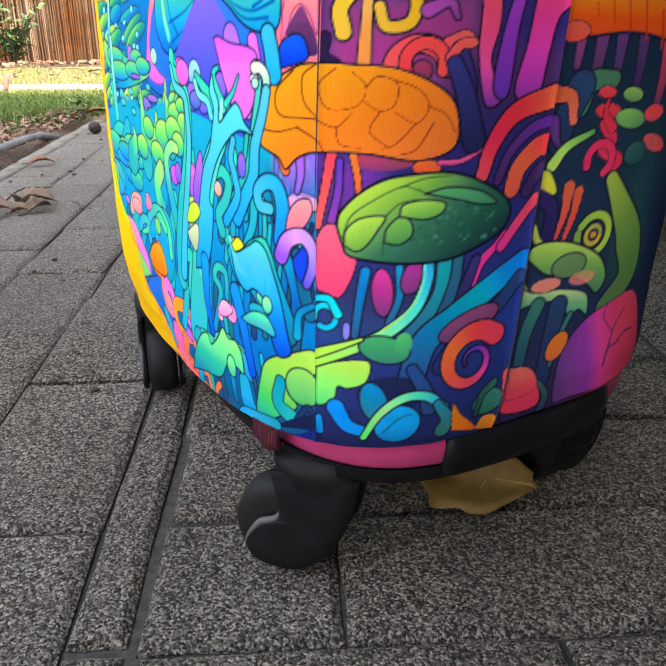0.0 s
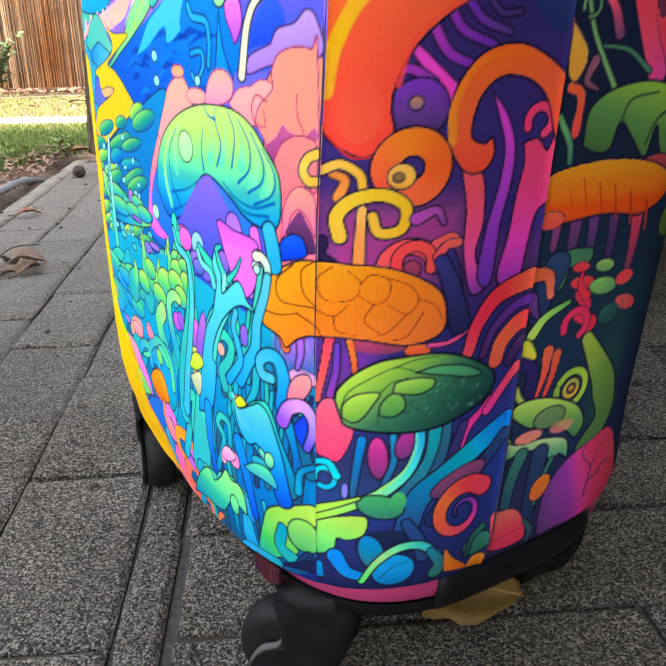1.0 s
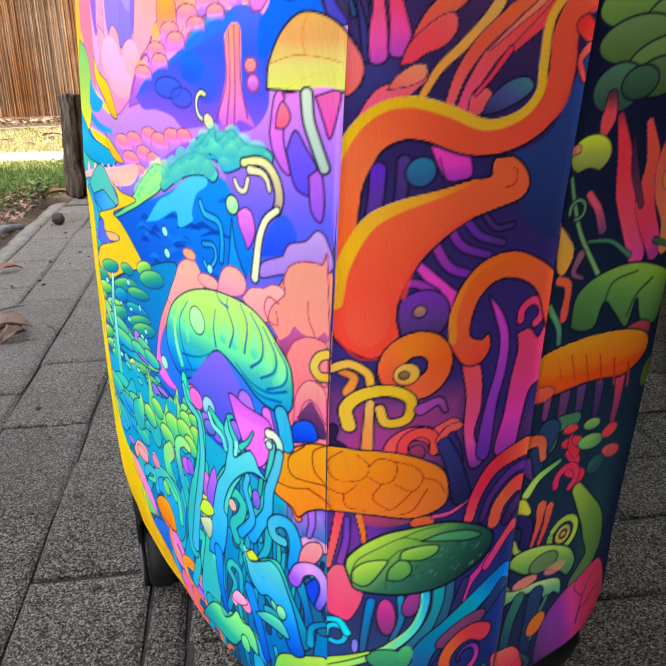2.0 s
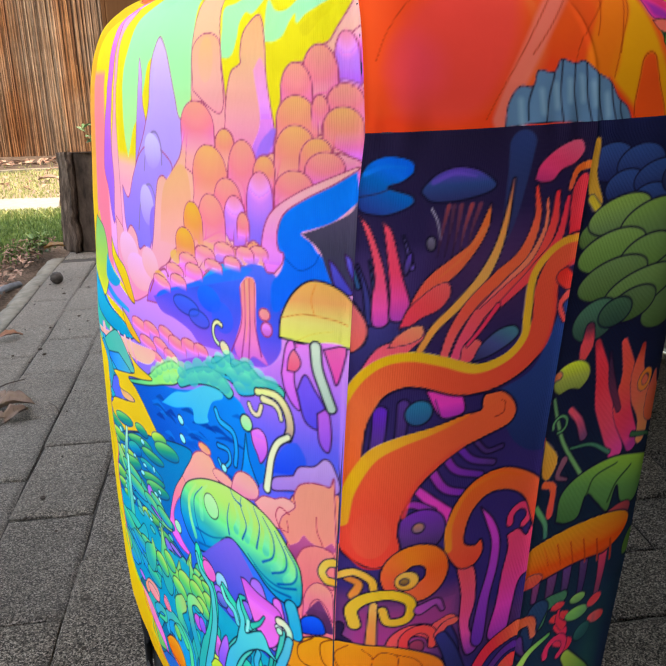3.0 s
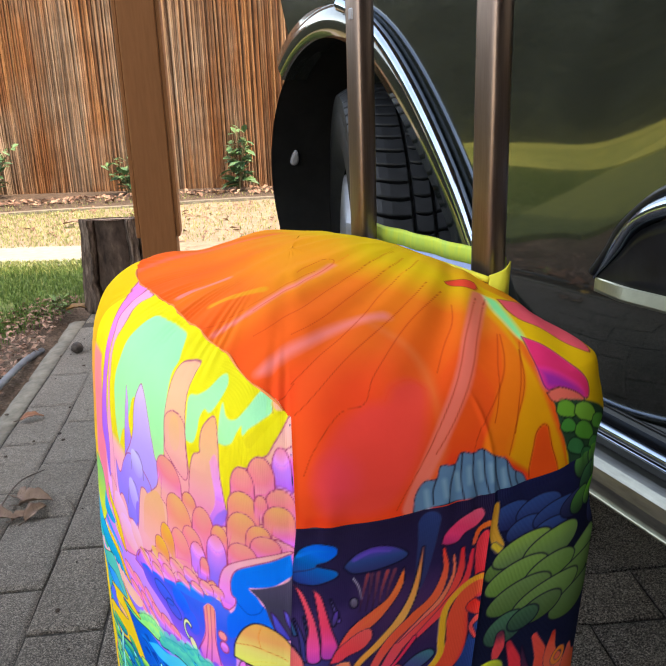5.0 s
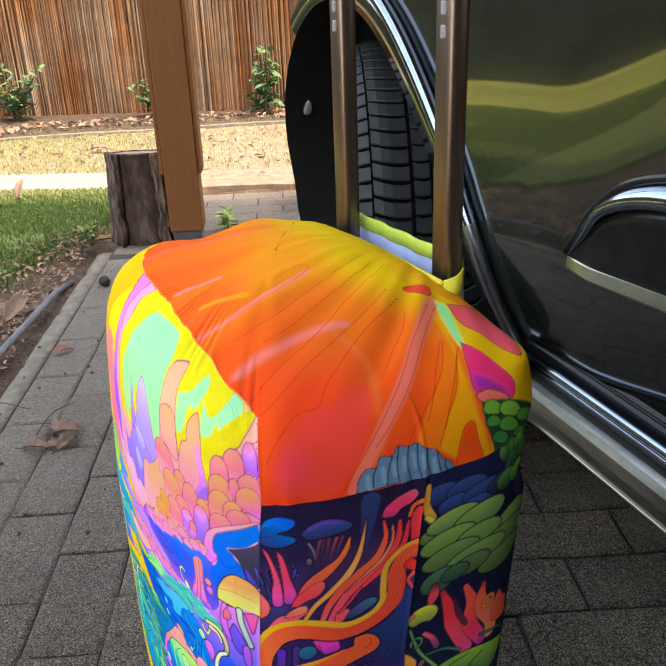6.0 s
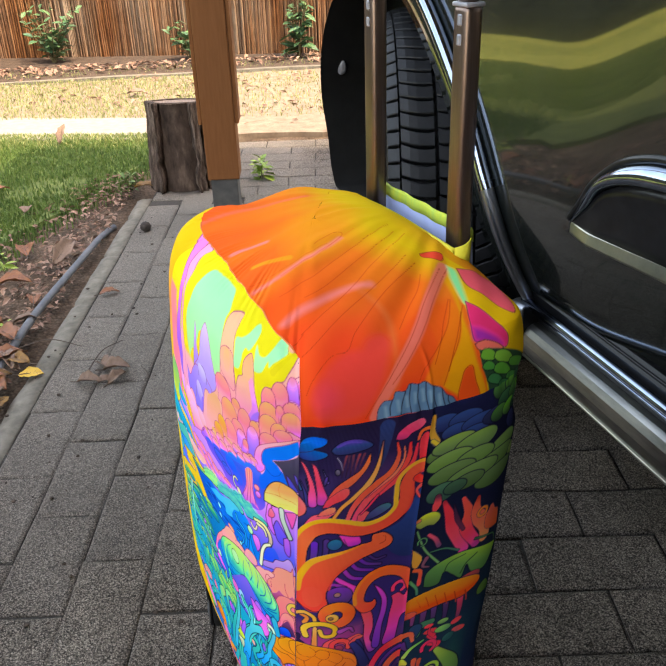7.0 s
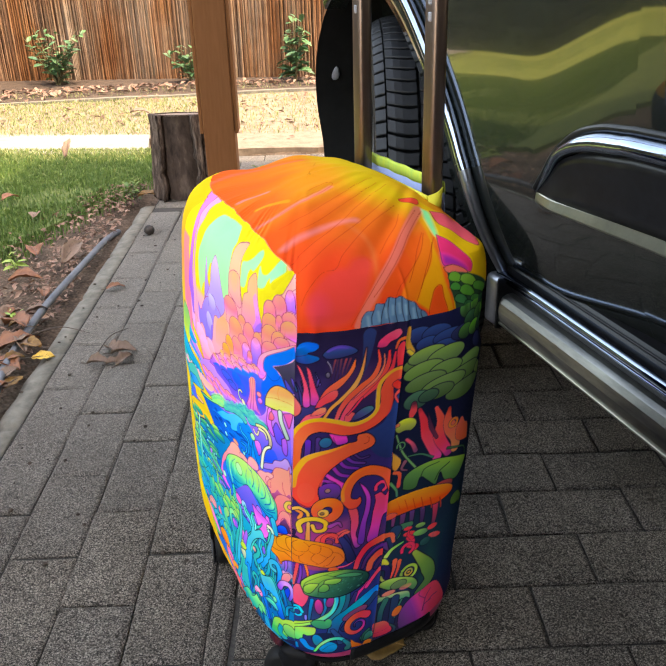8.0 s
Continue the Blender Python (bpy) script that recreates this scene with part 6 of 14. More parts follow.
    g.blob(-315, 153.9, 22.3, 5.9, ("#1c94c3", "#58c488", "#accd62"), turn=6.949932701300295, line=0.6, ink=SEA)
    g.blob(-119.8, 226.3, 11.3, 4.9, ("#1484e0", "#30a8cc", "#58c0a5"), turn=-1.9633442819868865, line=0.6, ink=SEA)
    g.blob(-271.2, 159.1, 23.2, 9.8, ("#1888c3", "#38b892", "#90c66a"), turn=14.978998442084041, line=0.6, ink=SEA)
    g.blob(-135.5, 208.6, 10.3, 6.4, ("#09979e", "#28a8af", "#60cc68"), turn=6.885150593005623, line=0.6, ink=SEA)
    g.blob(-189.3, 212.8, 11.7, 5.9, ("#1c94c3", "#58c488", "#accd62"), turn=-3.6899775664385412, line=0.6, ink=SEA)
    g.blob(-116.9, 216.4, 10.2, 6.1, ("#1484e0", "#30a8cc", "#58c0a5"), turn=-4.845637191805178, line=0.6, ink=SEA)
    g.blob(-277.1, 180.9, 34.2, 12, ("#1888c3", "#38b892", "#90c66a"), turn=-4.160213009318236, line=0.6, ink=SEA)
    g.blob(-143.6, 212.4, 12.4, 7, ("#09979e", "#28a8af", "#60cc68"), turn=7.789162093184682, line=0.6, ink=SEA)
    g.blob(-216.3, 187.2, 12.7, 7.8, ("#1c94c3", "#58c488", "#accd62"), turn=8.092424194728572, line=0.6, ink=SEA)
    g.blob(-154, 225.3, 14.6, 7, ("#1484e0", "#30a8cc", "#58c0a5"), turn=2.4198247906167794, line=0.6, ink=SEA)
    g.blob(-314.7, 152.1, 9.4, 7.3, ("#1888c3", "#38b892", "#90c66a"), turn=-1.1118303338826045, line=0.6, ink=SEA)
    g.blob(-138.1, 218.9, 12.7, 5.9, ("#09979e", "#28a8af", "#60cc68"), turn=4.321892189737074, line=0.6, ink=SEA)
    g.blob(-151.4, 207.6, 10.3, 7.8, ("#1c94c3", "#58c488", "#accd62"), turn=11.097337573834835, line=0.6, ink=SEA)
    g.blob(-160.7, 198.7, 15.8, 7, ("#1484e0", "#30a8cc", "#58c0a5"), turn=0.8802024230818795, line=0.6, ink=SEA)
    g.blob(-265.6, 161.9, 36.4, 9.5, ("#1888c3", "#38b892", "#90c66a"), turn=5.742767545320852, line=0.6, ink=SEA)
    g.blob(-153.4, 210.3, 9, 7.6, ("#09979e", "#28a8af", "#60cc68"), turn=2.4253590069238484, line=0.6, ink=SEA)
    g.blob(-159.2, 219, 12.5, 7.5, ("#1c94c3", "#58c488", "#accd62"), turn=4.106000051805239, line=0.6, ink=SEA)
    g.blob(-147.3, 236.7, 8.3, 6.1, ("#1484e0", "#30a8cc", "#58c0a5"), turn=4.503511901365833, line=0.6, ink=SEA)
    g.blob(-248.1, 175.5, 20.5, 6.8, ("#1888c3", "#38b892", "#90c66a"), turn=-0.8524348632037757, line=0.6, ink=SEA)
    g.blob(-235.7, 205.5, 12.2, 7.3, ("#09979e", "#28a8af", "#60cc68"), turn=-9.553583603502394, line=0.6, ink=SEA)
    g.blob(-242.9, 203.7, 16.8, 7.7, ("#1c94c3", "#58c488", "#accd62"), turn=3.3538185220905348, line=0.6, ink=SEA)
    g.blob(-169.6, 221.7, 15.2, 5.1, ("#1484e0", "#30a8cc", "#58c0a5"), turn=-2.8387275445223015, line=0.6, ink=SEA)
    g.blob(-229.7, 193.7, 11.8, 9.3, ("#1888c3", "#38b892", "#90c66a"), turn=-3.7836103220945603, line=0.6, ink=SEA)
    g.blob(-315.2, 148.5, 13.8, 6.8, ("#09979e", "#28a8af", "#60cc68"), turn=-4.8188006242134644, line=0.6, ink=SEA)
    g.stroke([(-185.4, 214.3), (-188.1, 225.7), (-191.6, 237.4)], 19.8, 2.2, ("#48b888", "#9ecd62"), line=0.6, ink=SEA)
    g.stroke([(-139.3, 230.4), (-138.8, 239.5), (-134.6, 252.9)], 15.9, 1.6, ("#48b888", "#9ecd62"), line=0.6, ink=SEA)
    g.stroke([(-164.3, 218.2), (-168.8, 225.3), (-171.7, 233.3)], 18.2, 2.1, ("#48b888", "#9ecd62"), line=0.6, ink=SEA)
    g.stroke([(-227.4, 194.3), (-231.6, 202.6), (-232.9, 210.5)], 24.1, 2.7, ("#48b888", "#9ecd62"), line=0.6, ink=SEA)
    g.stroke([(-118, 238), (-113.9, 247), (-114, 253.9)], 13.1, 1.4, ("#48b888", "#9ecd62"), line=0.6, ink=SEA)
    g.stroke([(-118.4, 262.9), (-110.3, 247.3), (-105.1, 224.4), (-112.6, 196.8), (-132.9, 159.7)], 7.5, 13.9, ("#13c5b2", "#10b3b8", "#0ea5c2"), line=0.8, ink=SEA)
    g.poly([(-292.2, 223), (-223.9, 235.5), (-183.7, 232.3), (-137.2, 241.2), (-96.9, 240), (-63.2, 235.8), (-35.3, 231.2), (-0.3, 220.3), (0.2, 105.9), (-48.7, 88.7), (-93.5, 77.8), (-162.8, 79.1), (-188.2, 94.6), (-215.5, 122.3), (-227.4, 148.3), (-267, 163.3), (-283.9, 183.9), (-308.3, 201)], ("#07597b", "#0770b4", "#098dbe", "#0ca5c2"), turn=90, line=0, ink=SEA)
    g.wash(-25.8, -0.3, 163.6, 220.3, ("#1075bb", "#1a6f93", "#2c6493"), soft=8)
    g.blob(-248.5, 260.2, 20.4, 5.3, ("#1880d6", "#40b89c", "#88bf72"), turn=0, line=0.5, ink=SEA)
    g.blob(-191.9, 261, 15.9, 4.4, ("#1880d6", "#40b89c", "#88bf72"), turn=0, line=0.5, ink=SEA)
    g.blob(-239.9, 251.8, 24.5, 5.8, ("#1880d6", "#40b89c", "#88bf72"), turn=0, line=0.5, ink=SEA)
    g.blob(-205.1, 253.5, 19.2, 5.2, ("#1880d6", "#40b89c", "#88bf72"), turn=0, line=0.5, ink=SEA)
    g.blob(-178.6, 257, 15.2, 4.8, ("#1880d6", "#40b89c", "#88bf72"), turn=0, line=0.5, ink=SEA)
    g.blob(-308.7, 230, 10.5, 2.3, ("#21c5b8", "#5fd0dc"), turn=0, line=0.3, ink=SEA)
    g.blob(-236.9, 233.2, 6.5, 2.4, ("#21c5b8", "#5fd0dc"), turn=0, line=0.3, ink=SEA)
    g.blob(-213.1, 229.7, 5.6, 2.2, ("#21c5b8", "#5fd0dc"), turn=0, line=0.3, ink=SEA)
    g.blob(-191.6, 236.8, 5.1, 2.1, ("#21c5b8", "#5fd0dc"), turn=0, line=0.3, ink=SEA)
    g.blob(-169.3, 246.5, 4.6, 2, ("#21c5b8", "#5fd0dc"), turn=0, line=0.3, ink=SEA)
    g.blob(-215.8, 241, 5.7, 2.2, ("#21c5b8", "#5fd0dc"), turn=0, line=0.3, ink=SEA)
    g.blob(-259.5, 247, 8.2, 2.5, ("#21c5b8", "#5fd0dc"), turn=0, line=0.3, ink=SEA)
    g.blob(-198.2, 250.4, 12.4, 1.5, ("#8a6bd8", "#a070d8"), turn=0, line=0.3, ink=SEA)
    g.blob(-162.2, 241, 10, 2.2, ("#7a74d8", "#a878d8"), turn=0, line=0.3, ink=SEA)
    g.stroke([(-254, 269.9), (-256.3, 247.2), (-257.5, 215.5)], 4.5, 10, ("#a0e0e0", "#1ecdb8"), line=0.4, ink=SEA)
    g.poly([(-284.1, 209.8), (-254.9, 219.8), (-228.4, 215.6), (-251.3, 210.8)], ("#17bcb8", "#21cdbc"), turn=90, line=0.4, ink=SEA)
    g.stroke([(-231.9, 218.3), (-253.5, 191.4), (-269.2, 159.9)], 12.7, 31.1, ("#10afc2", "#0c8dbb"), line=0.5, ink=SEA)
    g.stroke([(-221.2, 205.8), (-231.4, 180.3), (-254, 147.4)], 12.2, 24.1, ("#097eb4", "#076f87"), line=0.5, ink=SEA)
    g.stroke([(-210.9, 193.5), (-229.3, 166), (-242.8, 134.2)], 11.5, 22.8, ("#10bcb2", "#0ea5bb"), line=0.5, ink=SEA)
    g.stroke([(-200.9, 181.3), (-209.9, 155.3), (-232.8, 120.9)], 11.4, 21, ("#10afc2", "#0c8dbb"), line=0.5, ink=SEA)
    g.stroke([(-191.1, 169.2), (-208.3, 140.8), (-228, 106.1)], 11, 25.3, ("#097eb4", "#076f87"), line=0.5, ink=SEA)
    g.stroke([(-158.8, 224.9), (-165, 203.1), (-178.8, 176)], 9.2, 14.6, ("#10bcb2", "#0ea5bb"), line=0.5, ink=SEA)
    g.stroke([(-150.2, 213.8), (-162.8, 190.7), (-169.6, 164.4)], 8.8, 14.5, ("#10afc2", "#0c8dbb"), line=0.5, ink=SEA)
    g.stroke([(-141.7, 202.8), (-147.5, 180.6), (-160.3, 152.8)], 8.7, 14.1, ("#097eb4", "#076f87"), line=0.5, ink=SEA)
    g.stroke([(-133.6, 192), (-145.2, 168.2), (-151.6, 141.3)], 8.3, 14.4, ("#10bcb2", "#0ea5bb"), line=0.5, ink=SEA)
    g.stroke([(-125.7, 181.2), (-130.7, 158.6), (-143.9, 129.5)], 8.1, 13.9, ("#10afc2", "#0c8dbb"), line=0.5, ink=SEA)
    g.stroke([(-105, 229.6), (-113.1, 209.6), (-117, 186.8)], 6.4, 10.6, ("#097eb4", "#076f87"), line=0.5, ink=SEA)
    g.stroke([(-98.4, 219.5), (-101.4, 200), (-109.7, 176.2)], 6.2, 10.1, ("#10bcb2", "#0ea5bb"), line=0.5, ink=SEA)
    g.stroke([(-91.9, 209.4), (-99.3, 188.9), (-102.5, 165.6)], 5.9, 9.8, ("#10afc2", "#0c8dbb"), line=0.5, ink=SEA)
    g.stroke([(-85.8, 199.3), (-88.5, 179.4), (-95.7, 155)], 5.7, 9.3, ("#097eb4", "#076f87"), line=0.5, ink=SEA)
    g.stroke([(-79.9, 189.2), (-86.4, 168.1), (-89.1, 144.4)], 5.4, 9.2, ("#10bcb2", "#0ea5bb"), line=0.5, ink=SEA)
    g.stroke([(-67.8, 232.5), (-69.3, 214.9), (-74.2, 193.8)], 4.4, 7.1, ("#10afc2", "#0c8dbb"), line=0.5, ink=SEA)
    g.stroke([(-62.8, 223), (-67.2, 204.6), (-68.8, 183.8)], 4.2, 6.9, ("#097eb4", "#076f87"), line=0.5, ink=SEA)
    g.stroke([(-57.9, 213.4), (-59.2, 195.3), (-63.6, 173.7)], 4.1, 6.5, ("#10bcb2", "#0ea5bb"), line=0.5, ink=SEA)
    g.stroke([(-53.2, 203.7), (-57.3, 184.9), (-58.5, 163.5)], 3.9, 6.4, ("#10afc2", "#0c8dbb"), line=0.5, ink=SEA)
    g.stroke([(-48.7, 194), (-49.7, 175.5), (-53.5, 153.2)], 3.8, 6.1, ("#097eb4", "#076f87"), line=0.5, ink=SEA)
    g.stroke([(-41.4, 234.2), (-44.3, 217.3), (-44.7, 198)], 3.2, 5.1, ("#10bcb2", "#0ea5bb"), line=0.5, ink=SEA)
    g.stroke([(-37.4, 225), (-37.7, 208.2), (-40.5, 188.3)], 3.1, 4.9, ("#10afc2", "#0c8dbb"), line=0.5, ink=SEA)
    g.stroke([(-33.4, 215.7), (-36, 198.3), (-36.4, 178.5)], 3, 4.8, ("#097eb4", "#076f87"), line=0.5, ink=SEA)
    g.stroke([(-29.5, 206.4), (-29.9, 189.1), (-32.4, 168.6)], 3, 4.6, ("#10bcb2", "#0ea5bb"), line=0.5, ink=SEA)
    g.stroke([(-25.9, 196.9), (-28.2, 178.9), (-28.4, 158.5)], 2.9, 4.5, ("#10afc2", "#0c8dbb"), line=0.5, ink=SEA)
    g.stroke([(-21.5, 235), (-21.3, 219.2), (-22.9, 200.5)], 2.5, 3.9, ("#097eb4", "#076f87"), line=0.5, ink=SEA)
    g.stroke([(-18, 226.1), (-19.6, 209.7), (-19.4, 191)], 2.5, 3.8, ("#10bcb2", "#0ea5bb"), line=0.5, ink=SEA)
    g.stroke([(-14.6, 217), (-14.4, 200.6), (-15.9, 181.4)], 2.4, 3.7, ("#10afc2", "#0c8dbb"), line=0.5, ink=SEA)
    g.stroke([(-11.2, 207.8), (-12.8, 190.9), (-12.5, 171.6)], 2.4, 3.6, ("#097eb4", "#076f87"), line=0.5, ink=SEA)
    g.stroke([(-7.9, 198.5), (-7.8, 181.5), (-9.1, 161.6)], 2.3, 3.5, ("#10bcb2", "#0ea5bb"), line=0.5, ink=SEA)
    g.poly([(-259.1, 176.4), (-235.6, 184.5), (-159, 196.8), (-148.7, 187.8), (-165.3, 177.4), (-219.6, 166.8), (-251.2, 166.3)], ("#078dbb", "#099cc2"), turn=90, line=0, ink=SEA)
    g.blob(-242, 198.4, 15.8, 7.4, ("#1888c3", "#30b0a5", "#60c892"), turn=0, line=0.5, ink=SEA)
    g.blob(-307.2, 185.2, 5.3, 4.5, ("#1c94c3", "#48b89c", "#81bf72"), turn=0, line=0.5, ink=SEA)
    g.blob(-234.1, 193.3, 13.9, 5.7, ("#1480e0", "#28a0c3", "#48b8a5"), turn=0, line=0.5, ink=SEA)
    g.blob(-215.5, 200.1, 18, 4.7, ("#1888c3", "#30b0a5", "#60c892"), turn=0, line=0.5, ink=SEA)
    g.blob(-271, 201.4, 30.7, 8.9, ("#1c94c3", "#48b89c", "#81bf72"), turn=0, line=0.5, ink=SEA)
    g.blob(-231.8, 189.6, 17, 6.9, ("#1480e0", "#28a0c3", "#48b8a5"), turn=0, line=0.5, ink=SEA)
    g.blob(-308.7, 191.2, 19, 6.4, ("#1888c3", "#30b0a5", "#60c892"), turn=0, line=0.5, ink=SEA)
    g.blob(-243.3, 205.5, 17.3, 5.2, ("#1c94c3", "#48b89c", "#81bf72"), turn=0, line=0.5, ink=SEA)
    g.blob(-278.6, 181.3, 26.4, 10, ("#1480e0", "#28a0c3", "#48b8a5"), turn=0, line=0.5, ink=SEA)
    g.blob(-193.9, 212.5, 13.3, 5.2, ("#1888c3", "#30b0a5", "#60c892"), turn=0, line=0.5, ink=SEA)
    g.blob(-308, 187.3, 9.9, 4.6, ("#1c94c3", "#48b89c", "#81bf72"), turn=0, line=0.5, ink=SEA)
    g.blob(-223.2, 207.2, 17.4, 6.9, ("#1480e0", "#28a0c3", "#48b8a5"), turn=0, line=0.5, ink=SEA)
    g.blob(-275.5, 203.5, 26.7, 7.7, ("#1888c3", "#30b0a5", "#60c892"), turn=0, line=0.5, ink=SEA)
    g.blob(-307.8, 197.1, 10.6, 6.9, ("#1c94c3", "#48b89c", "#81bf72"), turn=0, line=0.5, ink=SEA)
    g.blob(-247.9, 196.9, 22.7, 5, ("#1480e0", "#28a0c3", "#48b8a5"), turn=0, line=0.5, ink=SEA)
    g.blob(-225.6, 205.7, 18, 7.2, ("#1888c3", "#30b0a5", "#60c892"), turn=0, line=0.5, ink=SEA)
    g.blob(-307.6, 183.7, 9.1, 4.7, ("#1c94c3", "#48b89c", "#81bf72"), turn=0, line=0.5, ink=SEA)
    g.blob(-287.3, 174.6, 28, 7.9, ("#1480e0", "#28a0c3", "#48b8a5"), turn=0, line=0.5, ink=SEA)
    g.blob(-220.9, 186.8, 14.5, 6.3, ("#1888c3", "#30b0a5", "#60c892"), turn=0, line=0.5, ink=SEA)
    g.blob(-308, 189.1, 11.5, 6, ("#1c94c3", "#48b89c", "#81bf72"), turn=0, line=0.5, ink=SEA)
    g.blob(-204.3, 210.4, 13.8, 6.4, ("#1480e0", "#28a0c3", "#48b8a5"), turn=0, line=0.5, ink=SEA)
    g.blob(-228.5, 198.3, 16.6, 7.4, ("#1888c3", "#30b0a5", "#60c892"), turn=0, line=0.5, ink=SEA)
    g.blob(-224.4, 209.6, 19.4, 5.2, ("#1c94c3", "#48b89c", "#81bf72"), turn=0, line=0.5, ink=SEA)
    g.blob(-243.5, 202.3, 19.3, 5.6, ("#1480e0", "#28a0c3", "#48b8a5"), turn=0, line=0.5, ink=SEA)
    g.stroke([(-188.7, 205.8), (-188.1, 225.3), (-188.8, 244)], 27.5, 2.1, ("#28a8af", "#60c488", "#a5c962"), line=0.6, ink=SEA)
    g.stroke([(-158.5, 212.3), (-158.1, 221.5), (-157.3, 234.7)], 22.4, 1.8, ("#28a8af", "#60c488", "#a5c962"), line=0.6, ink=SEA)
    g.stroke([(-133.2, 222.2), (-134.5, 237.1), (-138.7, 247)], 21, 1.6, ("#28a8af", "#60c488", "#a5c962"), line=0.6, ink=SEA)
    g.stroke([(-225.7, 200.8), (-216.1, 212.3), (-217.3, 219.8)], 22.3, 2.4, ("#28a8af", "#60c488", "#a5c962"), line=0.6, ink=SEA)
    g.blob(-170, 217.8, 15.4, 8.8, ("#2898af", "#68c468", "#b4cd6a"), turn=0, line=0.6, ink=SEA)
    g.blob(-146.6, 222.8, 14.7, 8.7, ("#2898af", "#68c468", "#b4cd6a"), turn=0, line=0.6, ink=SEA)
    g.blob(-177, 224.1, 11.8, 6.3, ("#2898af", "#68c468", "#b4cd6a"), turn=0, line=0.6, ink=SEA)
    g.blob(-120, 236.3, 14.4, 6.1, ("#2898af", "#68c468", "#b4cd6a"), turn=0, line=0.6, ink=SEA)
    g.blob(-108.8, 241.4, 10.5, 4.2, ("#2898af", "#68c468", "#b4cd6a"), turn=0, line=0.6, ink=SEA)
    g.blob(-109.7, 231.1, 9.4, 7.3, ("#2898af", "#68c468", "#b4cd6a"), turn=0, line=0.6, ink=SEA)
    g.blob(-127.4, 227.2, 13.8, 7.7, ("#2898af", "#68c468", "#b4cd6a"), turn=0, line=0.6, ink=SEA)
    g.blob(-120.1, 221.6, 10.3, 6.3, ("#2898af", "#68c468", "#b4cd6a"), turn=0, line=0.6, ink=SEA)
    g.blob(-161.1, 211.9, 13, 6.7, ("#2898af", "#68c468", "#b4cd6a"), turn=0, line=0.6, ink=SEA)
    g.blob(-196.7, 211, 13.9, 7.2, ("#2898af", "#68c468", "#b4cd6a"), turn=0, line=0.6, ink=SEA)
    g.stroke([(-129.2, 170.3), (-136.1, 183.1), (-143.1, 198.2), (-144.1, 211.9), (-134.1, 218.8), (-123.6, 219)], 11.9, 6.2, ("#10b3a5", "#27a1c4", "#78d092", "#a5c972"), line=0.8, ink=SEA)
    g.stroke([(-156.9, 203.1), (-167.1, 194.3), (-164.7, 185), (-159.6, 181)], 12.2, 15.3, ("#9ec272", "#70cc88", "#38b0af"), line=0.6, ink=SEA)
    g.poly([(-223.4, 157.7), (-202, 170.2), (-171.8, 179.9), (-151.1, 180.2), (-142.1, 167.4), (-146.3, 146.3), (-160.4, 137.3), (-180.4, 156.3), (-203, 153.8)], ("#0997a5", "#1898d6", "#28a8c3"), turn=90, line=0.6, ink=SEA)
    g.stroke([(-200.7, 154.3), (-200.8, 165.1), (-185.2, 174.8), (-165.3, 177.4), (-151.4, 170.3), (-149.6, 155.7)], 8.3, 6.7, ("#28a8d6", "#48c0af", "#58c892"), line=0.6, ink=SEA)
    g.stroke([(-181.2, 158.7), (-180.5, 166.7), (-168.3, 173.8), (-157, 169.1)], 8, 6.7, ("#28a8d6", "#48c0af", "#58c892"), line=0.6, ink=SEA)
    g.stroke([(-223.4, 157.7), (-215.4, 163.5), (-204.2, 164.4), (-205.3, 158.8), (-217.8, 154.7)], 8.3, 3.3, ("#28a8d6", "#48c0af", "#58c892"), line=0.6, ink=SEA)
    g.blob(-176, 167.1, 7.3, 5.1, ("#58c068", "#90c26a"), turn=0, line=0.5, ink=SEA)
    g.blob(-226.5, 172.3, 10.4, 4.2, ("#ffc186", "#ff9e9f"), turn=-10, line=0.5, ink=SEA)
    g.stroke([(-242.2, 165.2), (-233.2, 173.6), (-218.4, 175.2), (-219.1, 168.3)], 8.6, 6.3, ("#ffb186", "#f8a5a8"), line=0.5, ink=SEA)
    g.blob(-195.6, 178.8, 7.8, 3.9, ("#f8b8c1", "#ff93a8"), turn=-15, line=0.5, ink=SEA)
    g.blob(-252.8, 168.9, 6.6, 2.9, ("#8a74d8", "#b070d8"), turn=0, line=0.4, ink=SEA)
    g.poly([(-304.1, 201.1), (-307.2, 190.2), (-307.3, 167.6), (-308.9, 151.9), (-272.5, 144.2), (-275.7, 128), (-249.6, 119.1), (-229.6, 109.3), (-234.2, 92.3), (-206.3, 88.6), (-192.1, 78), (-134.4, 78), (-160.6, 68.5), (-253, 62), (-307, 73.8), (-293.2, 106.2), (-303.3, 155.2)], ("#e5b024", "#e5c124", "#e5cc28"), turn=90, line=0.5, ink=PLUM)
    g.poly([(-420, 345), (-298, 342), (-286, 318), (-292, 285), (-283, 262), (-294, 240), (-291, 205), (-284, 172), (-278, 150), (-274, 128), (-300, 96), (-420, 96)], ("#ffd018", "#ffe020", "#ffe024"), line=0.4, ink=PLUM)
    g.stroke([(-286, 318), (-291, 285), (-283, 262), (-293, 240), (-290, 205), (-283, 172), (-277, 150)], 1.6, 2.4, ("#ff9a70", "#ff8a90", "#ff9a70"), line=0.4, ink=PLUM)
    g.poly([(-308.1, 185.9), (-280.3, 188), (-277.4, 175.6), (-308.4, 160.7), (-307.3, 170.7)], ("#40a888", "#70c868"), turn=80, line=0.5, ink=PLUM)
    g.stroke([(-307.4, 179.9), (-307, 172.2), (-307.7, 173.8)], 0.6, 0.8, ("#c88a30", "#c88a30"), line=0, ink=PLUM)
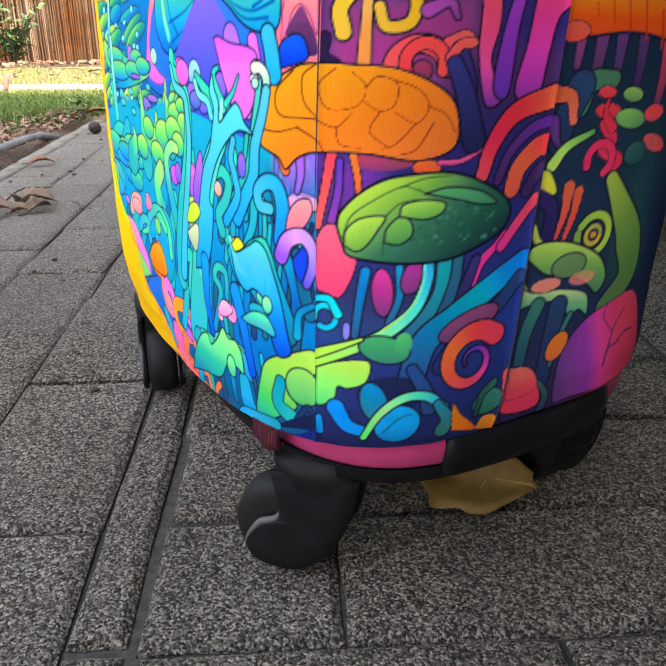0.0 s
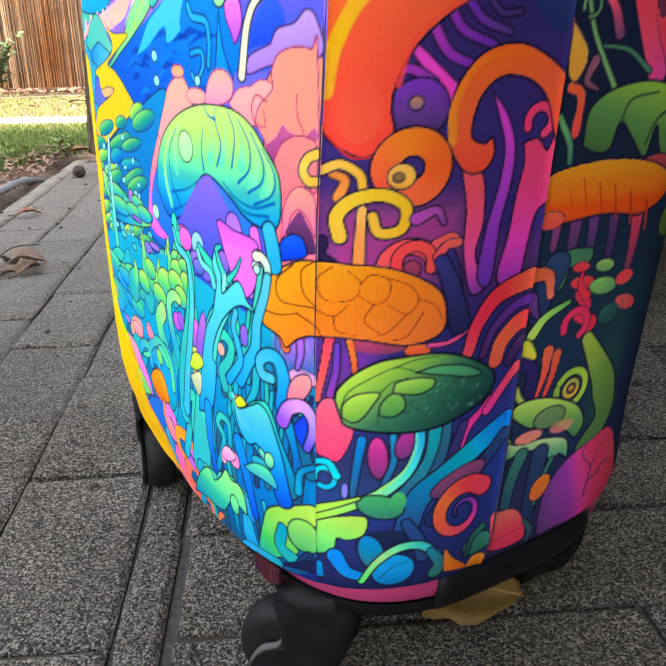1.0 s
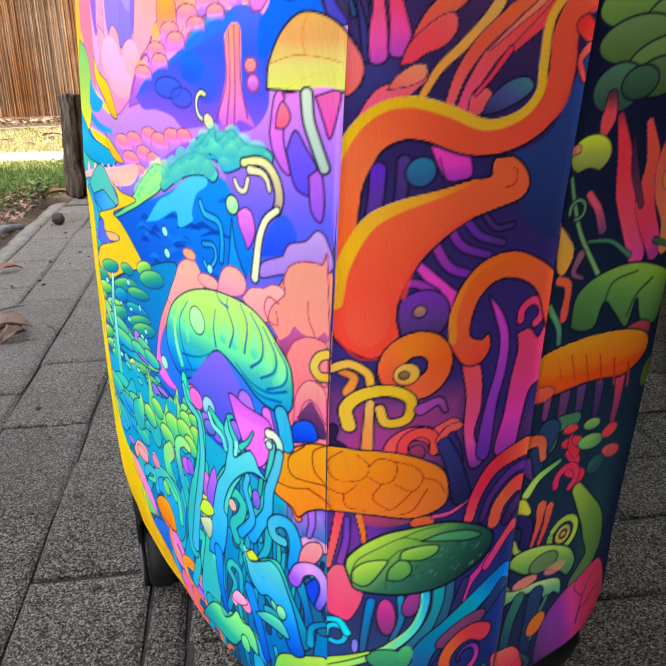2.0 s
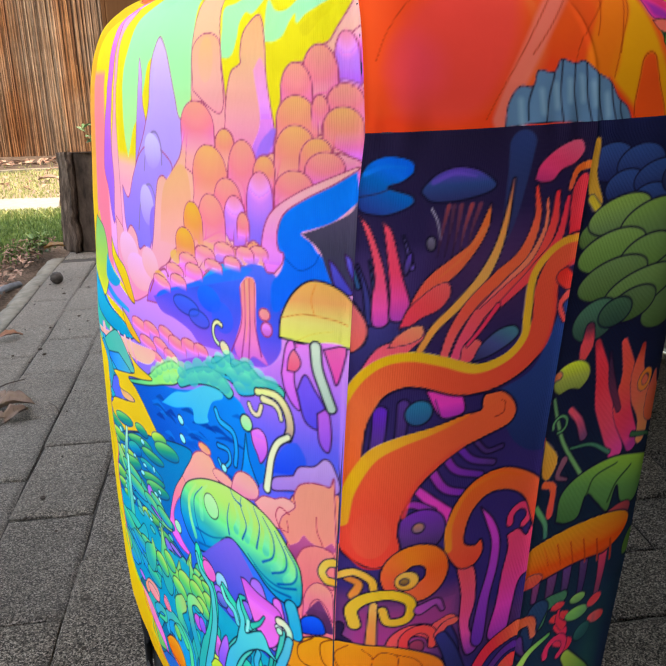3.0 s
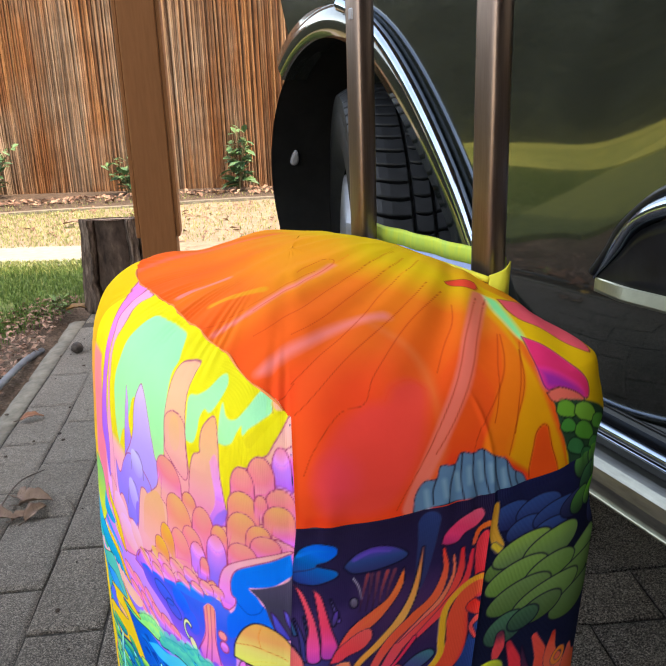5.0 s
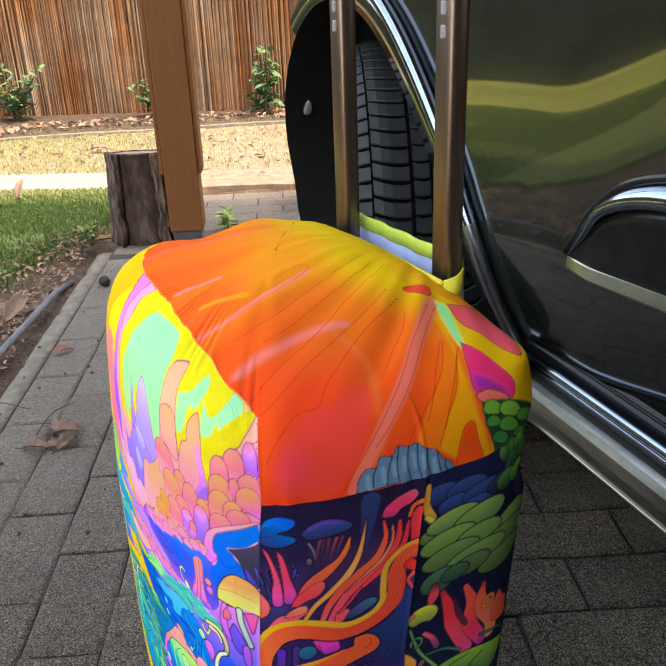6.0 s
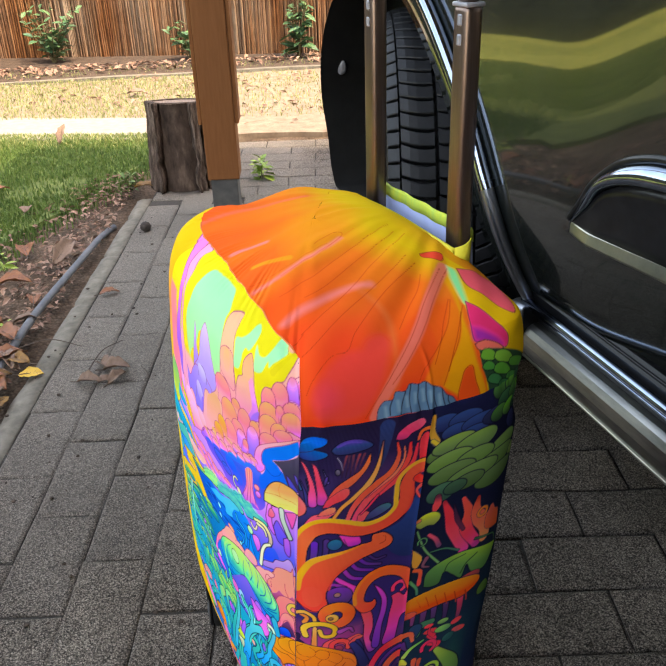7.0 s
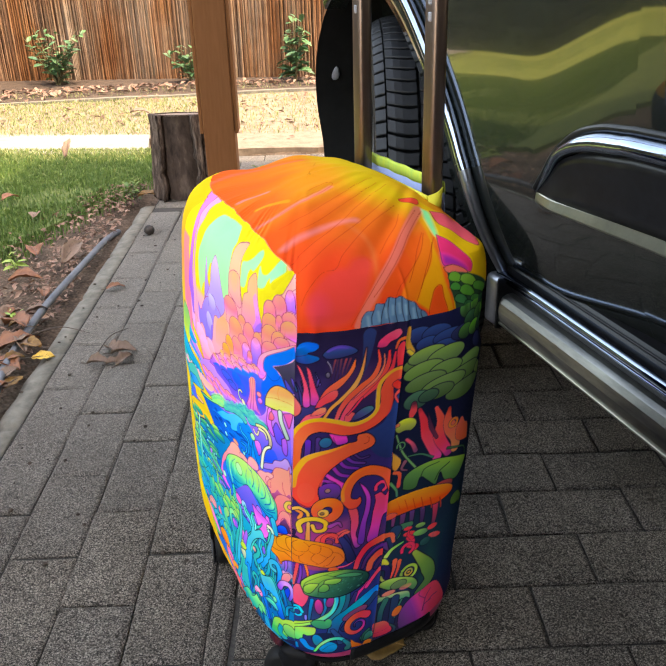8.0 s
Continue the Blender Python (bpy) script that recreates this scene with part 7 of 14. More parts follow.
    g.poly([(-271.5, 156.5), (-241, 156.9), (-224.8, 148.9), (-213, 140.3), (-208.7, 127), (-225.2, 134.4), (-242.3, 143.5)], ("#c868d8", "#f080c8", "#ffa5b0"), turn=90, line=0.4, ink=PLUM)
    g.stroke([(-306.6, 194.4), (-307.7, 187.8), (-283, 187.5), (-282.2, 172.4), (-273.5, 159.1), (-250.2, 149.1), (-253.7, 130.3), (-236.4, 121.1), (-229.6, 109.3), (-215.6, 99.7), (-203.5, 92.6), (-203.6, 79.5), (-165.6, 77.9)], 1, 2.7, ("#ffb186", "#ff9e9f", "#ff9ec1", "#f880c0", "#ff9e97", "#ff9870", "#ff9e75"), line=0.5, ink=PLUM)
    g.poly([(-250.8, 143), (-232.6, 138.4), (-215.6, 131), (-213.4, 126.3), (-241.6, 118.8), (-258.9, 122.9), (-273.9, 130)], ("#58b868", "#81bb6a", "#acc962"), turn=90, line=0.5, ink=PLUM)
    g.stroke([(-306.8, 133.7), (-284.7, 132.1), (-268.3, 123.6), (-256.7, 117.2)], 0.7, 7.8, ("#ff9856", "#ffa63c"), line=0.3, ink=PLUM)
    g.stroke([(-295.4, 132.7), (-305.8, 120.2), (-299, 108.9), (-294.6, 100.3)], 20.4, 1.6, ("#ff9856", "#ffa63c"), line=0.3, ink=PLUM)
    g.stroke([(-274.3, 142.2), (-304.8, 136.9), (-276.5, 149.4), (-308.5, 148.7)], 6.9, 1, ("#ff9856", "#ffa63c"), line=0.3, ink=PLUM)
    g.stroke([(-272.4, 109.8), (-273.1, 96.8), (-263.5, 83.4)], 14.5, 12.6, ("#ff9856", "#ffa63c"), line=0.3, ink=PLUM)
    g.stroke([(-324.5, 78.2), (-275.3, 78.1), (-235.2, 80.9)], 32.4, 7.9, ("#ff9856", "#ffa63c"), line=0.3, ink=PLUM)
    g.stroke([(-304.6, 136.4), (-304.8, 125), (-305.1, 116.9)], 1, 0.6, ("#40a8d6", "#70c0af"), line=0.4, ink=PLUM)
    g.stroke([(-303.1, 130), (-296.7, 112.3), (-283.6, 96.5), (-317.1, 78.1)], 2.2, 7.5, ("#3098af", "#48b0a5", "#38a8af"), line=0.5, ink=PLUM)
    g.stroke([(-310.5, 78.2), (-286.4, 78), (-270.6, 77.9)], 3.8, 1.9, ("#38a8d6", "#48a8b3"), line=0.4, ink=PLUM)
    g.stroke([(-295.4, 87.6), (-310, 70.3), (-244.8, 74.3)], 27.5, 9.4, ("#ffca97", "#ffa57e", "#ff8870"), line=0.4, ink=PLUM)
    g.poly([(-214.2, 125), (-187.5, 132.1), (-168.3, 126.9), (-161.9, 115), (-182.1, 93), (-201.1, 95.9), (-219.8, 102.4), (-233.1, 108.3)], ("#1a6f99", "#2470c6", "#366bc2"), turn=90, line=0.4, ink=PLUM)
    g.stroke([(-182.3, 108.5), (-177.8, 101), (-184, 89.8)], 12.6, 11.4, ("#36afc9", "#2292c9"), line=0.3, ink=PLUM)
    g.poly([(-203.7, 145.9), (-195.1, 152.3), (-181.9, 156.7), (-170.3, 155.9), (-164, 147), (-164.7, 137.7), (-183.5, 132.1), (-200.9, 134.2)], ("#ff822a", "#ff9e2a", "#ffb633"), turn=80, line=0.9, ink=PLUM)
    g.stroke([(-181.5, 132.7), (-172.9, 134.5), (-163.5, 138.6)], 3.4, 2.2, ("#ff9e75", "#ff9e75"), line=0.4, ink=PLUM)
    g.stroke([(-178.2, 132), (-179.9, 123.8), (-170.6, 116.8), (-156.5, 119.5), (-155.9, 130), (-167.7, 133.2), (-174.8, 125.1), (-164.7, 121.9)], 8, 9.7, ("#ff9870", "#ff8c86", "#f077c1", "#e070c8", "#ff9e86"), line=0.7, ink=PLUM)
    g.stroke([(-119.8, 109.2), (-118.6, 118.2), (-128.3, 126.9), (-142.9, 127.4), (-153.4, 122.6), (-149.5, 112), (-134.5, 108.7), (-123.3, 111.2)], 11.6, 5.8, ("#ff8868", "#ff9844", "#ffb233", "#ffaa33", "#ff8870"), line=0.8, ink=PLUM)
    g.stroke([(-127.1, 112.6), (-136.7, 116.3), (-131.3, 122.5), (-122.8, 119.5)], 7.7, 4.4, ("#a868d8", "#d878d8"), line=0.5, ink=PLUM)
    g.stroke([(-157.5, 100.7), (-168, 84.7), (-150.4, 83.1), (-131.5, 79.6), (-108.8, 77.7), (-88.3, 78.1), (-65.8, 78.1)], 23, 3.9, ("#f06eb8", "#ff8086", "#ff8070", "#ff8c56", "#ff9256", "#f08a9f"), line=0.8, ink=PLUM)
    g.stroke([(-140, 105.3), (-146.2, 94.3), (-135.3, 89.3), (-109.8, 94.7), (-108.9, 87.9), (-106.5, 78.7)], 11, 6.2, ("#ff8870", "#ff825f", "#ff8852", "#ff9856"), line=0.7, ink=PLUM)
    g.stroke([(-98.2, 78.1), (-100.9, 83.9), (-89.4, 94.6), (-83.5, 94.1), (-83.8, 85.3), (-72.5, 82.3), (-62.2, 81)], 4.1, 5.7, ("#ff8852", "#ff8e56", "#ff7870", "#e877a8"), line=0.7, ink=PLUM)
    g.stroke([(-97.4, 77.6), (-83.8, 76.9), (-68.3, 76.9)], 5.1, 5.3, ("#b868d8", "#9a58d8", "#7a59c8"), line=0.5, ink=PLUM)
    g.poly([(-67.5, 273.2), (-62.6, 274.1), (-52.5, 271.7), (-34, 268.8), (-32.8, 255.6), (-37.8, 244.7), (-45.7, 240.1), (-52.7, 245.8), (-60.9, 259.5)], ("#d868d8", "#e070d0", "#c060d8"), turn=90, line=0.5, ink=SEA)
    g.stroke([(-106.5, 175.3), (-115.5, 149.5), (-116.2, 116.4)], 6.3, 11.7, ("#0e92bb", "#077587"), line=0.6, ink=SEA)
    g.stroke([(-89, 170), (-95.8, 150.8), (-95.8, 123.3)], 5.5, 9.6, ("#10abb6", "#0c88b7"), line=0.6, ink=SEA)
    g.stroke([(-73.7, 164.5), (-79, 151.4), (-78.7, 128.9)], 4.7, 8.1, ("#076f87", "#0c497f"), line=0.6, ink=SEA)
    g.stroke([(-58.3, 178.6), (-63.6, 160.7), (-64.2, 133.5)], 3.9, 6.8, ("#0e92bb", "#077587"), line=0.6, ink=SEA)
    g.stroke([(-46.9, 172.6), (-51.3, 160.1), (-51.8, 137.4)], 3.4, 5.8, ("#10abb6", "#0c88b7"), line=0.6, ink=SEA)
    g.stroke([(-35.8, 184.9), (-40, 167.7), (-41.1, 140.5)], 2.9, 5.1, ("#076f87", "#0c497f"), line=0.6, ink=SEA)
    g.stroke([(-26.8, 178.4), (-30.6, 166.3), (-31.6, 143.2)], 2.6, 4.5, ("#0e92bb", "#077587"), line=0.6, ink=SEA)
    g.stroke([(-18.1, 189.5), (-22, 164.7), (-23.1, 145.5)], 2.3, 4, ("#10abb6", "#0c88b7"), line=0.6, ink=SEA)
    g.stroke([(-10.7, 182.8), (-14, 170.9), (-15.5, 147.3)], 2.1, 3.6, ("#076f87", "#0c497f"), line=0.6, ink=SEA)
    g.stroke([(-136.2, 117.8), (-125.8, 139.2), (-127.4, 156.2), (-119.7, 162.9), (-111.2, 162.6), (-116.7, 144.3), (-114.5, 122.2)], 8.7, 7.8, ("#10a5c2", "#13bcb8", "#1ecdbc", "#10a2b6"), line=0.6, ink=SEA)
    g.stroke([(-82.4, 132.5), (-72.5, 154.1), (-78.7, 161.5), (-74.8, 167.4), (-66.3, 165.7), (-65.8, 153.7)], 5.4, 4.5, ("#0c88b7", "#10a2b6", "#1ac5b8", "#109cbe"), line=0.6, ink=SEA)
    g.stroke([(-31.7, 256.5), (-33.6, 247.1), (-37.1, 232.8), (-40.1, 221.6), (-45.9, 213.3), (-53.9, 204)], 3.6, 7, ("#48d0d1", "#1ed2bc", "#17c0b8", "#12b3b8"), line=0.9, ink=SEA)
    g.ring(-33.2, 261.8, 3.1, 1.7, -30, 220, ("#d8d8b0", "#a8dcd8"), line=0.8)
    g.blob(-35, 257.9, 2.9, 2.2, ("#f0f0f0", "#d0e8f0"), turn=0, line=0.6, ink=SEA)
    g.stroke([(-120.6, 264.5), (-121, 257.6), (-110, 253.2), (-102.9, 245.8), (-102, 231.9), (-109, 210.2), (-120.4, 190.7), (-129.1, 167.9), (-131, 147.8)], 7.6, 15.9, ("#24deb8", "#1ed2b8", "#17c5b8", "#12b3b6", "#10afbe"), line=0.9, ink=SEA)
    g.stroke([(-56.8, 180.6), (-63.9, 187.5), (-62.4, 201), (-55.1, 214), (-51.7, 223.9), (-55.6, 231.9)], 7.7, 3.1, ("#12b0b6", "#1ac9b8", "#24dabc"), line=0.9, ink=SEA)
    g.stroke([(-67.5, 186.8), (-70.3, 194.5), (-62.2, 202.7), (-58.9, 211.1), (-64.3, 215.6), (-71.7, 214), (-76.3, 207.7)], 7.3, 6.2, ("#12b0b6", "#17c0b8", "#21d6bc"), line=0.8, ink=SEA)
    g.stroke([(-110.1, 122.3), (-99.2, 156.2), (-90.8, 183.1), (-82.6, 205.8), (-73.7, 220.8), (-62.6, 233), (-58.5, 243.2)], 27.7, 9.2, ("#10afc2", "#13c0bc", "#21debf", "#48d8d5", "#59e0d5"), line=1.0, mid=21.3, ink=SEA)
    g.stroke([(-65.8, 242.6), (-75.7, 249.3), (-88.4, 257.1)], 10.3, 3.4, ("#48d8d5", "#21dabc", "#1ac5b6"), line=0.9, ink=SEA)
    g.stroke([(-61.5, 245.1), (-67.3, 252.9), (-69.2, 258.7), (-64.8, 261.1)], 7.1, 2.6, ("#43d4d5", "#1ed6bc", "#17bcb6"), line=0.9, ink=SEA)
    g.poly([(-68.4, 226.7), (-62.4, 235.9), (-54.7, 243.5), (-49.7, 247.8), (-48.3, 242.5), (-42.4, 235.2), (-48, 236.1), (-54.7, 234), (-61.9, 227.5)], ("#17c0b8", "#43d0d5", "#54dcd5"), turn=90, line=0.8, ink=SEA)
    g.stroke([(-58.2, 246.3), (-51.2, 252.1), (-46.6, 258.7)], 4, 1.6, ("#1ed2bc", "#13b3b8"), line=0.8, ink=SEA)
    g.stroke([(-62.1, 246.9), (-66.1, 231.7), (-76.1, 217)], 2.4, 1.4, ("#a8f0f0", "#64ccdc"), line=0, ink=SEA)
    g.stroke([(-97.5, 159), (-95.3, 177.7), (-88.5, 196.5)], 4, 1.7, ("#54d8d9", "#64c8dc"), line=0, ink=SEA)
    g.stroke([(-12.4, 141.6), (-9.6, 166.9), (-19.4, 192.6), (-21.2, 207.3), (-24.3, 214.3), (-29.9, 216.4), (-34.7, 214.1), (-35.1, 210.1), (-30.7, 207.9)], 9.1, 3, ("#075e81", "#0e6bb4", "#139cc2", "#17b3b8", "#24d6bf"), line=0.9, ink=SEA)
    g.stroke([(-36.8, 207), (-38.8, 195.1), (-44.9, 185.1)], 6.4, 4.7, ("#10abb8", "#10a5c2"), line=0.7, ink=SEA)
    g.poly([(-63, 178.7), (-57.7, 184.6), (-52.1, 180.2), (-41.3, 187.6), (-30.8, 190.7), (-25.1, 183.9), (-21.2, 174.7), (-14.2, 161.6), (-9.2, 149.7), (-12.4, 142.7), (-20.6, 143.1), (-26.4, 146.3), (-33.1, 153.2), (-42.2, 161.9), (-53.5, 163.9), (-59.2, 169.8)], ("#07758a", "#0c8dbb", "#0ea2b6", "#1ed2b8"), turn=90, line=1.0, ink=SEA)
    g.stroke([(-52.9, 169.9), (-41.1, 178.8), (-29.6, 183)], 1.1, 0.6, ("#4ed4d5", "#4ed4d5"), line=0, ink=SEA)
    g.blob(-52.5, 184, 6.1, 2.5, ("#f8ae33", "#e5be28"), turn=0, line=0.8, ink=SEA)
    g.blob(-99.8, 205.2, 6.4, 9.9, ("#8a62d0", "#d868c0"), turn=0, line=0.6, ink=SEA)
    g.blob(-131.1, 204.3, 6.5, 5.4, ("#a858d0", "#c868d8"), turn=0, line=0.6, ink=SEA)
    g.blob(-105.4, 257.4, 8.7, 6, ("#e868c8", "#f078d0"), turn=0, line=0.6, ink=SEA)
    g.blob(-90.3, 245.8, 6.6, 4.3, ("#366bbb", "#8a74d8"), turn=0, line=0.6, ink=SEA)
    g.blob(-46.2, 220.8, 3.5, 5.7, ("#6a62d0", "#9868d8"), turn=0, line=0.6, ink=SEA)
    g.blob(-98.4, 193.6, 12.9, 4.6, ("#88b462", "#d8e860"), turn=0, line=0.6, ink=SEA)
    g.blob(-104, 178.1, 6.2, 8.2, ("#b0a058", "#c8b070"), turn=0, line=0.6, ink=SEA)
    g.blob(-69.7, 206.9, 3.8, 3.5, ("#ffb197", "#ffcaa8"), turn=0, line=0.6, ink=SEA)
    g.stroke([(-74.1, 142.2), (-68.4, 147.4), (-61.5, 145.9)], 6.8, 9.6, ("#ffb8c1", "#f890c0"), line=0.6, ink=SEA)
    g.stroke([(-69.2, 141.3), (-68.2, 132.2), (-72.6, 121.2)], 4.4, 4.5, ("#10abb2", "#0e92b4"), line=0.5, ink=SEA)
    g.blob(-32.4, 152.7, 12.3, 4.7, ("#1c98d6", "#27a5b3"), turn=-10, line=0.8, flat=0.2, ink=SEA)
    g.blob(-29.6, 160.3, 8.4, 4.2, ("#40b8af", "#88d8a5"), turn=-15, line=0.8, ink=SEA)
    g.blob(-92.6, 120.5, 18.7, 5.6, ("#28a8af", "#50c09c"), turn=0, line=0.7, ink=SEA)
    g.blob(-66.9, 125.5, 19.8, 6.7, ("#1c98c3", "#60cc92"), turn=0, line=0.8, ink=SEA)
    g.stroke([(-110.5, 115.7), (-108.4, 105.6), (-86.3, 111.2), (-71.7, 126.3), (-57.8, 123.8), (-45.8, 118.3)], 16.2, 11.2, ("#20a0b9", "#48bc9c", "#58c888", "#1c88d6"), line=0.9, ink=SEA)
    g.stroke([(-117.6, 102.2), (-127.4, 80.6), (-120.3, 67)], 10.6, 5.8, ("#0ea5c2", "#0975ac"), line=0.5, ink=SEA)
    g.stroke([(-98.3, 106.7), (-103.3, 90.1), (-103.7, 78.4)], 8.9, 4.5, ("#10bcac", "#0e92ac"), line=0.5, ink=SEA)
    g.stroke([(-82, 110.1), (-81.4, 99.5), (-86.8, 79.7)], 7.5, 5.3, ("#076f81", "#0c457c"), line=0.5, ink=SEA)
    g.stroke([(-66.6, 120.8), (-66.3, 105.5), (-66.8, 94)], 5.6, 4.7, ("#0ea5c2", "#0975ac"), line=0.5, ink=SEA)
    g.stroke([(-55.3, 122.2), (-53.8, 110.4), (-55.4, 93.1)], 4.9, 3.9, ("#10bcac", "#0e92ac"), line=0.5, ink=SEA)
    g.stroke([(-45.3, 123.2), (-43.1, 114.4), (-41.8, 104.5)], 4.4, 2.8, ("#076f81", "#0c457c"), line=0.5, ink=SEA)
    g.stroke([(-35.8, 130.8), (-34, 117.5), (-33.1, 102.6)], 3.8, 2.5, ("#0ea5c2", "#0975ac"), line=0.5, ink=SEA)
    g.stroke([(-27.8, 130.9), (-25.9, 120.1), (-24, 111)], 3.5, 2.2, ("#10bcac", "#0e92ac"), line=0.5, ink=SEA)
    g.stroke([(-20.5, 130.7), (-18.5, 122.3), (-17, 108.3)], 3.2, 2, ("#076f81", "#0c457c"), line=0.5, ink=SEA)
    g.stroke([(-53.3, 110.5), (-52.3, 97.5), (-49.1, 87.1)], 10.7, 17.6, ("#21a1c4", "#18a0ea"), line=0.7, ink=SEA)
    g.stroke([(-8.4, 228.3), (-9.4, 219.5), (-10.5, 212.2)], 6.6, 4.6, ("#f08e70", "#8a64d0"), line=0.5, ink=SEA)
    g.stroke([(-19.3, 196.4), (-16.6, 204.2), (-9.3, 210.6), (-0.9, 209.6)], 7.7, 6.3, ("#f880b0", "#ff9ea8", "#ffa5a1"), line=0.9, ink=SEA)
    g.ring(-9.4, 192.1, 6.4, 3.8, 165, -10, ("#9a5cd8", "#d8a0e0", "#7a6bd8"), line=0.9)
    g.stroke([(-9.4, 186.4), (-5.9, 171.5), (-2.4, 160.2)], 6.4, 7.2, ("#1a6493", "#106f93"), line=0.6, ink=SEA)
    g.stroke([(-1.4, 200.5), (-3.6, 187.3), (-0.6, 168.4)], 2.2, 1.8, ("#1c3276", "#134e7b"), line=0.4, ink=SEA)
    g.stroke([(-9.7, 148.6), (-8.4, 159.1), (-0.6, 164.5)], 5.1, 3.1, ("#109cc2", "#0c7eb4"), line=0.7, ink=SEA)
    g.wash(-20.4, -0.1, 211.1, 228.9, ("#366bbb", "#b070d0"), soft=6)
    g.stroke([(-8.4, 229.2), (-7.7, 221.4), (-9.4, 214.2)], 4.9, 3.2, ("#a868d8", "#8a6bd0"), line=0.5, ink=SEA)
    g.stroke([(-16, 222.4), (-19, 227.1), (-24.1, 230.5)], 4.8, 2.4, ("#f87e40", "#f08852"), line=0.4, ink=SEA)
    g.poly([(-47.3, 89.3), (-38.4, 116), (-32.1, 129.6), (-15.2, 138.3), (0.8, 143.2), (0.9, 131.5), (-12.7, 128.4), (-16.9, 118.2), (-10.6, 110.4), (-27, 98.1), (-32.3, 89.8)], ("#1c9cb9", "#48bc68", "#90c252", "#accd5a"), turn=70, line=1.0, ink=SEA)
    g.blob(-7, 122.7, 10.7, 10, ("#4fa76a", "#90c65e"), turn=0, line=0.9, ink=SEA)
    g.stroke([(-21.5, 121.4), (-24, 108.5), (-13.9, 102.9)], 7.4, 10.4, ("#0e92ac", "#10afb4"), line=0.8, ink=SEA)
    g.stroke([(-11, 103.9), (-3.9, 112.3), (0.2, 107.1)], 3.2, 4, ("#0c457c", "#0c3b6f"), line=0.5, ink=SEA)
    g.poly([(-32.3, 89.8), (-13.9, 102.9), (0.7, 109.8), (0.5, 100.8), (-14.6, 96.3)], ("#0c1c5c", "#102958"), turn=90, line=0, ink=SEA)
    g.stroke([(-66.8, 77.9), (-58.3, 87.4), (-39.7, 91.1), (-28, 93.2)], 11.1, 8.2, ("#1890ea", "#28b0e0", "#21a1bb"), line=0.8, ink=SEA)
    g.poly([(-32.8, 235), (-26.9, 253.4), (-12.1, 262.9), (-0.9, 265), (14.8, 264.5), (28.7, 263.3), (41.5, 258.5), (51.6, 251.1), (55.3, 240.5), (53.2, 232), (39.5, 228.3), (19.7, 231.1), (0, 230.9), (-9.5, 227.9), (-16, 222.7), (-20.2, 227.3), (-30.1, 230.8)], ("#ff8d46", "#ff9a2e", "#ffba28"), turn=120, line=1.2)
    g.stroke([(-12.1, 262.1), (-21.3, 253.7), (-18.9, 244.6), (-1.3, 243.9)], 1.2, 0.8, ("#702808", "#702808"), line=0)
    g.stroke([(-0.9, 264.7), (-7.4, 259.8), (-6.4, 250.2), (-0.4, 244.7)], 1, 0.9, ("#702808", "#702808"), line=0)
    g.stroke([(6.8, 263.2), (0.3, 256.8), (4, 248.2), (15.5, 249.2), (18.6, 256.4), (13.3, 261.8)], 1, 0.8, ("#702808", "#702808"), line=0)
    g.stroke([(18.6, 256.4), (22.7, 260.2), (29.8, 257.9), (29.6, 250.1), (24.3, 247.4), (18.3, 250.9)], 1, 0.8, ("#702808", "#702808"), line=0)
    g.stroke([(29.7, 258.7), (37.8, 255.4), (42.4, 249), (38.2, 242.7), (29.8, 246.9)], 0.9, 0.8, ("#702808", "#702808"), line=0)
    g.stroke([(42.4, 249), (49.5, 245.6), (53.7, 238.9)], 0.9, 0.8, ("#702808", "#702808"), line=0)
    g.stroke([(-1.3, 243.9), (7.7, 241), (14, 246.8)], 1, 0.8, ("#702808", "#702808"), line=0)
    g.stroke([(7.7, 241), (9.6, 234.5), (18, 233.1)], 1, 0.8, ("#702808", "#702808"), line=0)
    g.stroke([(24.3, 247.4), (20.8, 239.7), (27.6, 234)], 1, 0.8, ("#702808", "#702808"), line=0)
    g.stroke([(38.2, 242.7), (30.8, 234.8), (26.1, 233.1)], 1, 0.8, ("#702808", "#702808"), line=0)
    g.stroke([(44.7, 242.5), (39.1, 232.9), (32.7, 230.6)], 1.1, 0.9, ("#702808", "#702808"), line=0)
    g.stroke([(-31.6, 238.6), (-21.4, 237.6), (-9.7, 240.1)], 1.1, 0.8, ("#702808", "#702808"), line=0)
    g.stroke([(-9.7, 240.1), (-0.1, 235.6), (2.7, 231.6)], 1.1, 0.9, ("#702808", "#702808"), line=0)
    # stems and corals of the foreground
    g.stroke([(-25.9, 275.2), (-23.9, 268.4), (-22.5, 260.2)], 8.4, 8.7, ("#28b8dc", "#1ca4d4"), line=1.0, ink=SEA)
    g.stroke([(-27.3, 253.4), (-27.3, 258.9), (-30.7, 262.3), (-34.8, 262.3)], 4.6, 4.9, ("#90d0c8", "#e8e4b8"), line=0.9, ink=SEA)
    g.blob(-34.4, 256.2, 2.4, 2.4, ("#90d8c8", "#d0f0d8"), line=0.9, ink=SEA)
    g.stroke([(-27.3, 253.4), (-30.0, 243.9), (-35.4, 230.3), (-37.5, 216.7), (-45.0, 205.8), (-51.8, 196.3)], 5.3, 9.1, ("#58d0ec", "#28b8e8", "#1898e0"), line=1.0, ink=SEA)
    g.stroke([(-19.1, 191.6), (-17.8, 205.2), (-21.2, 214.7), (-28.0, 216.0), (-34.1, 211.3), (-32.7, 205.2), (-25.9, 204.5)], 9.5, 5.7, ("#1888dc", "#28acdc", "#40c8e0"), line=1.0, ink=SEA)
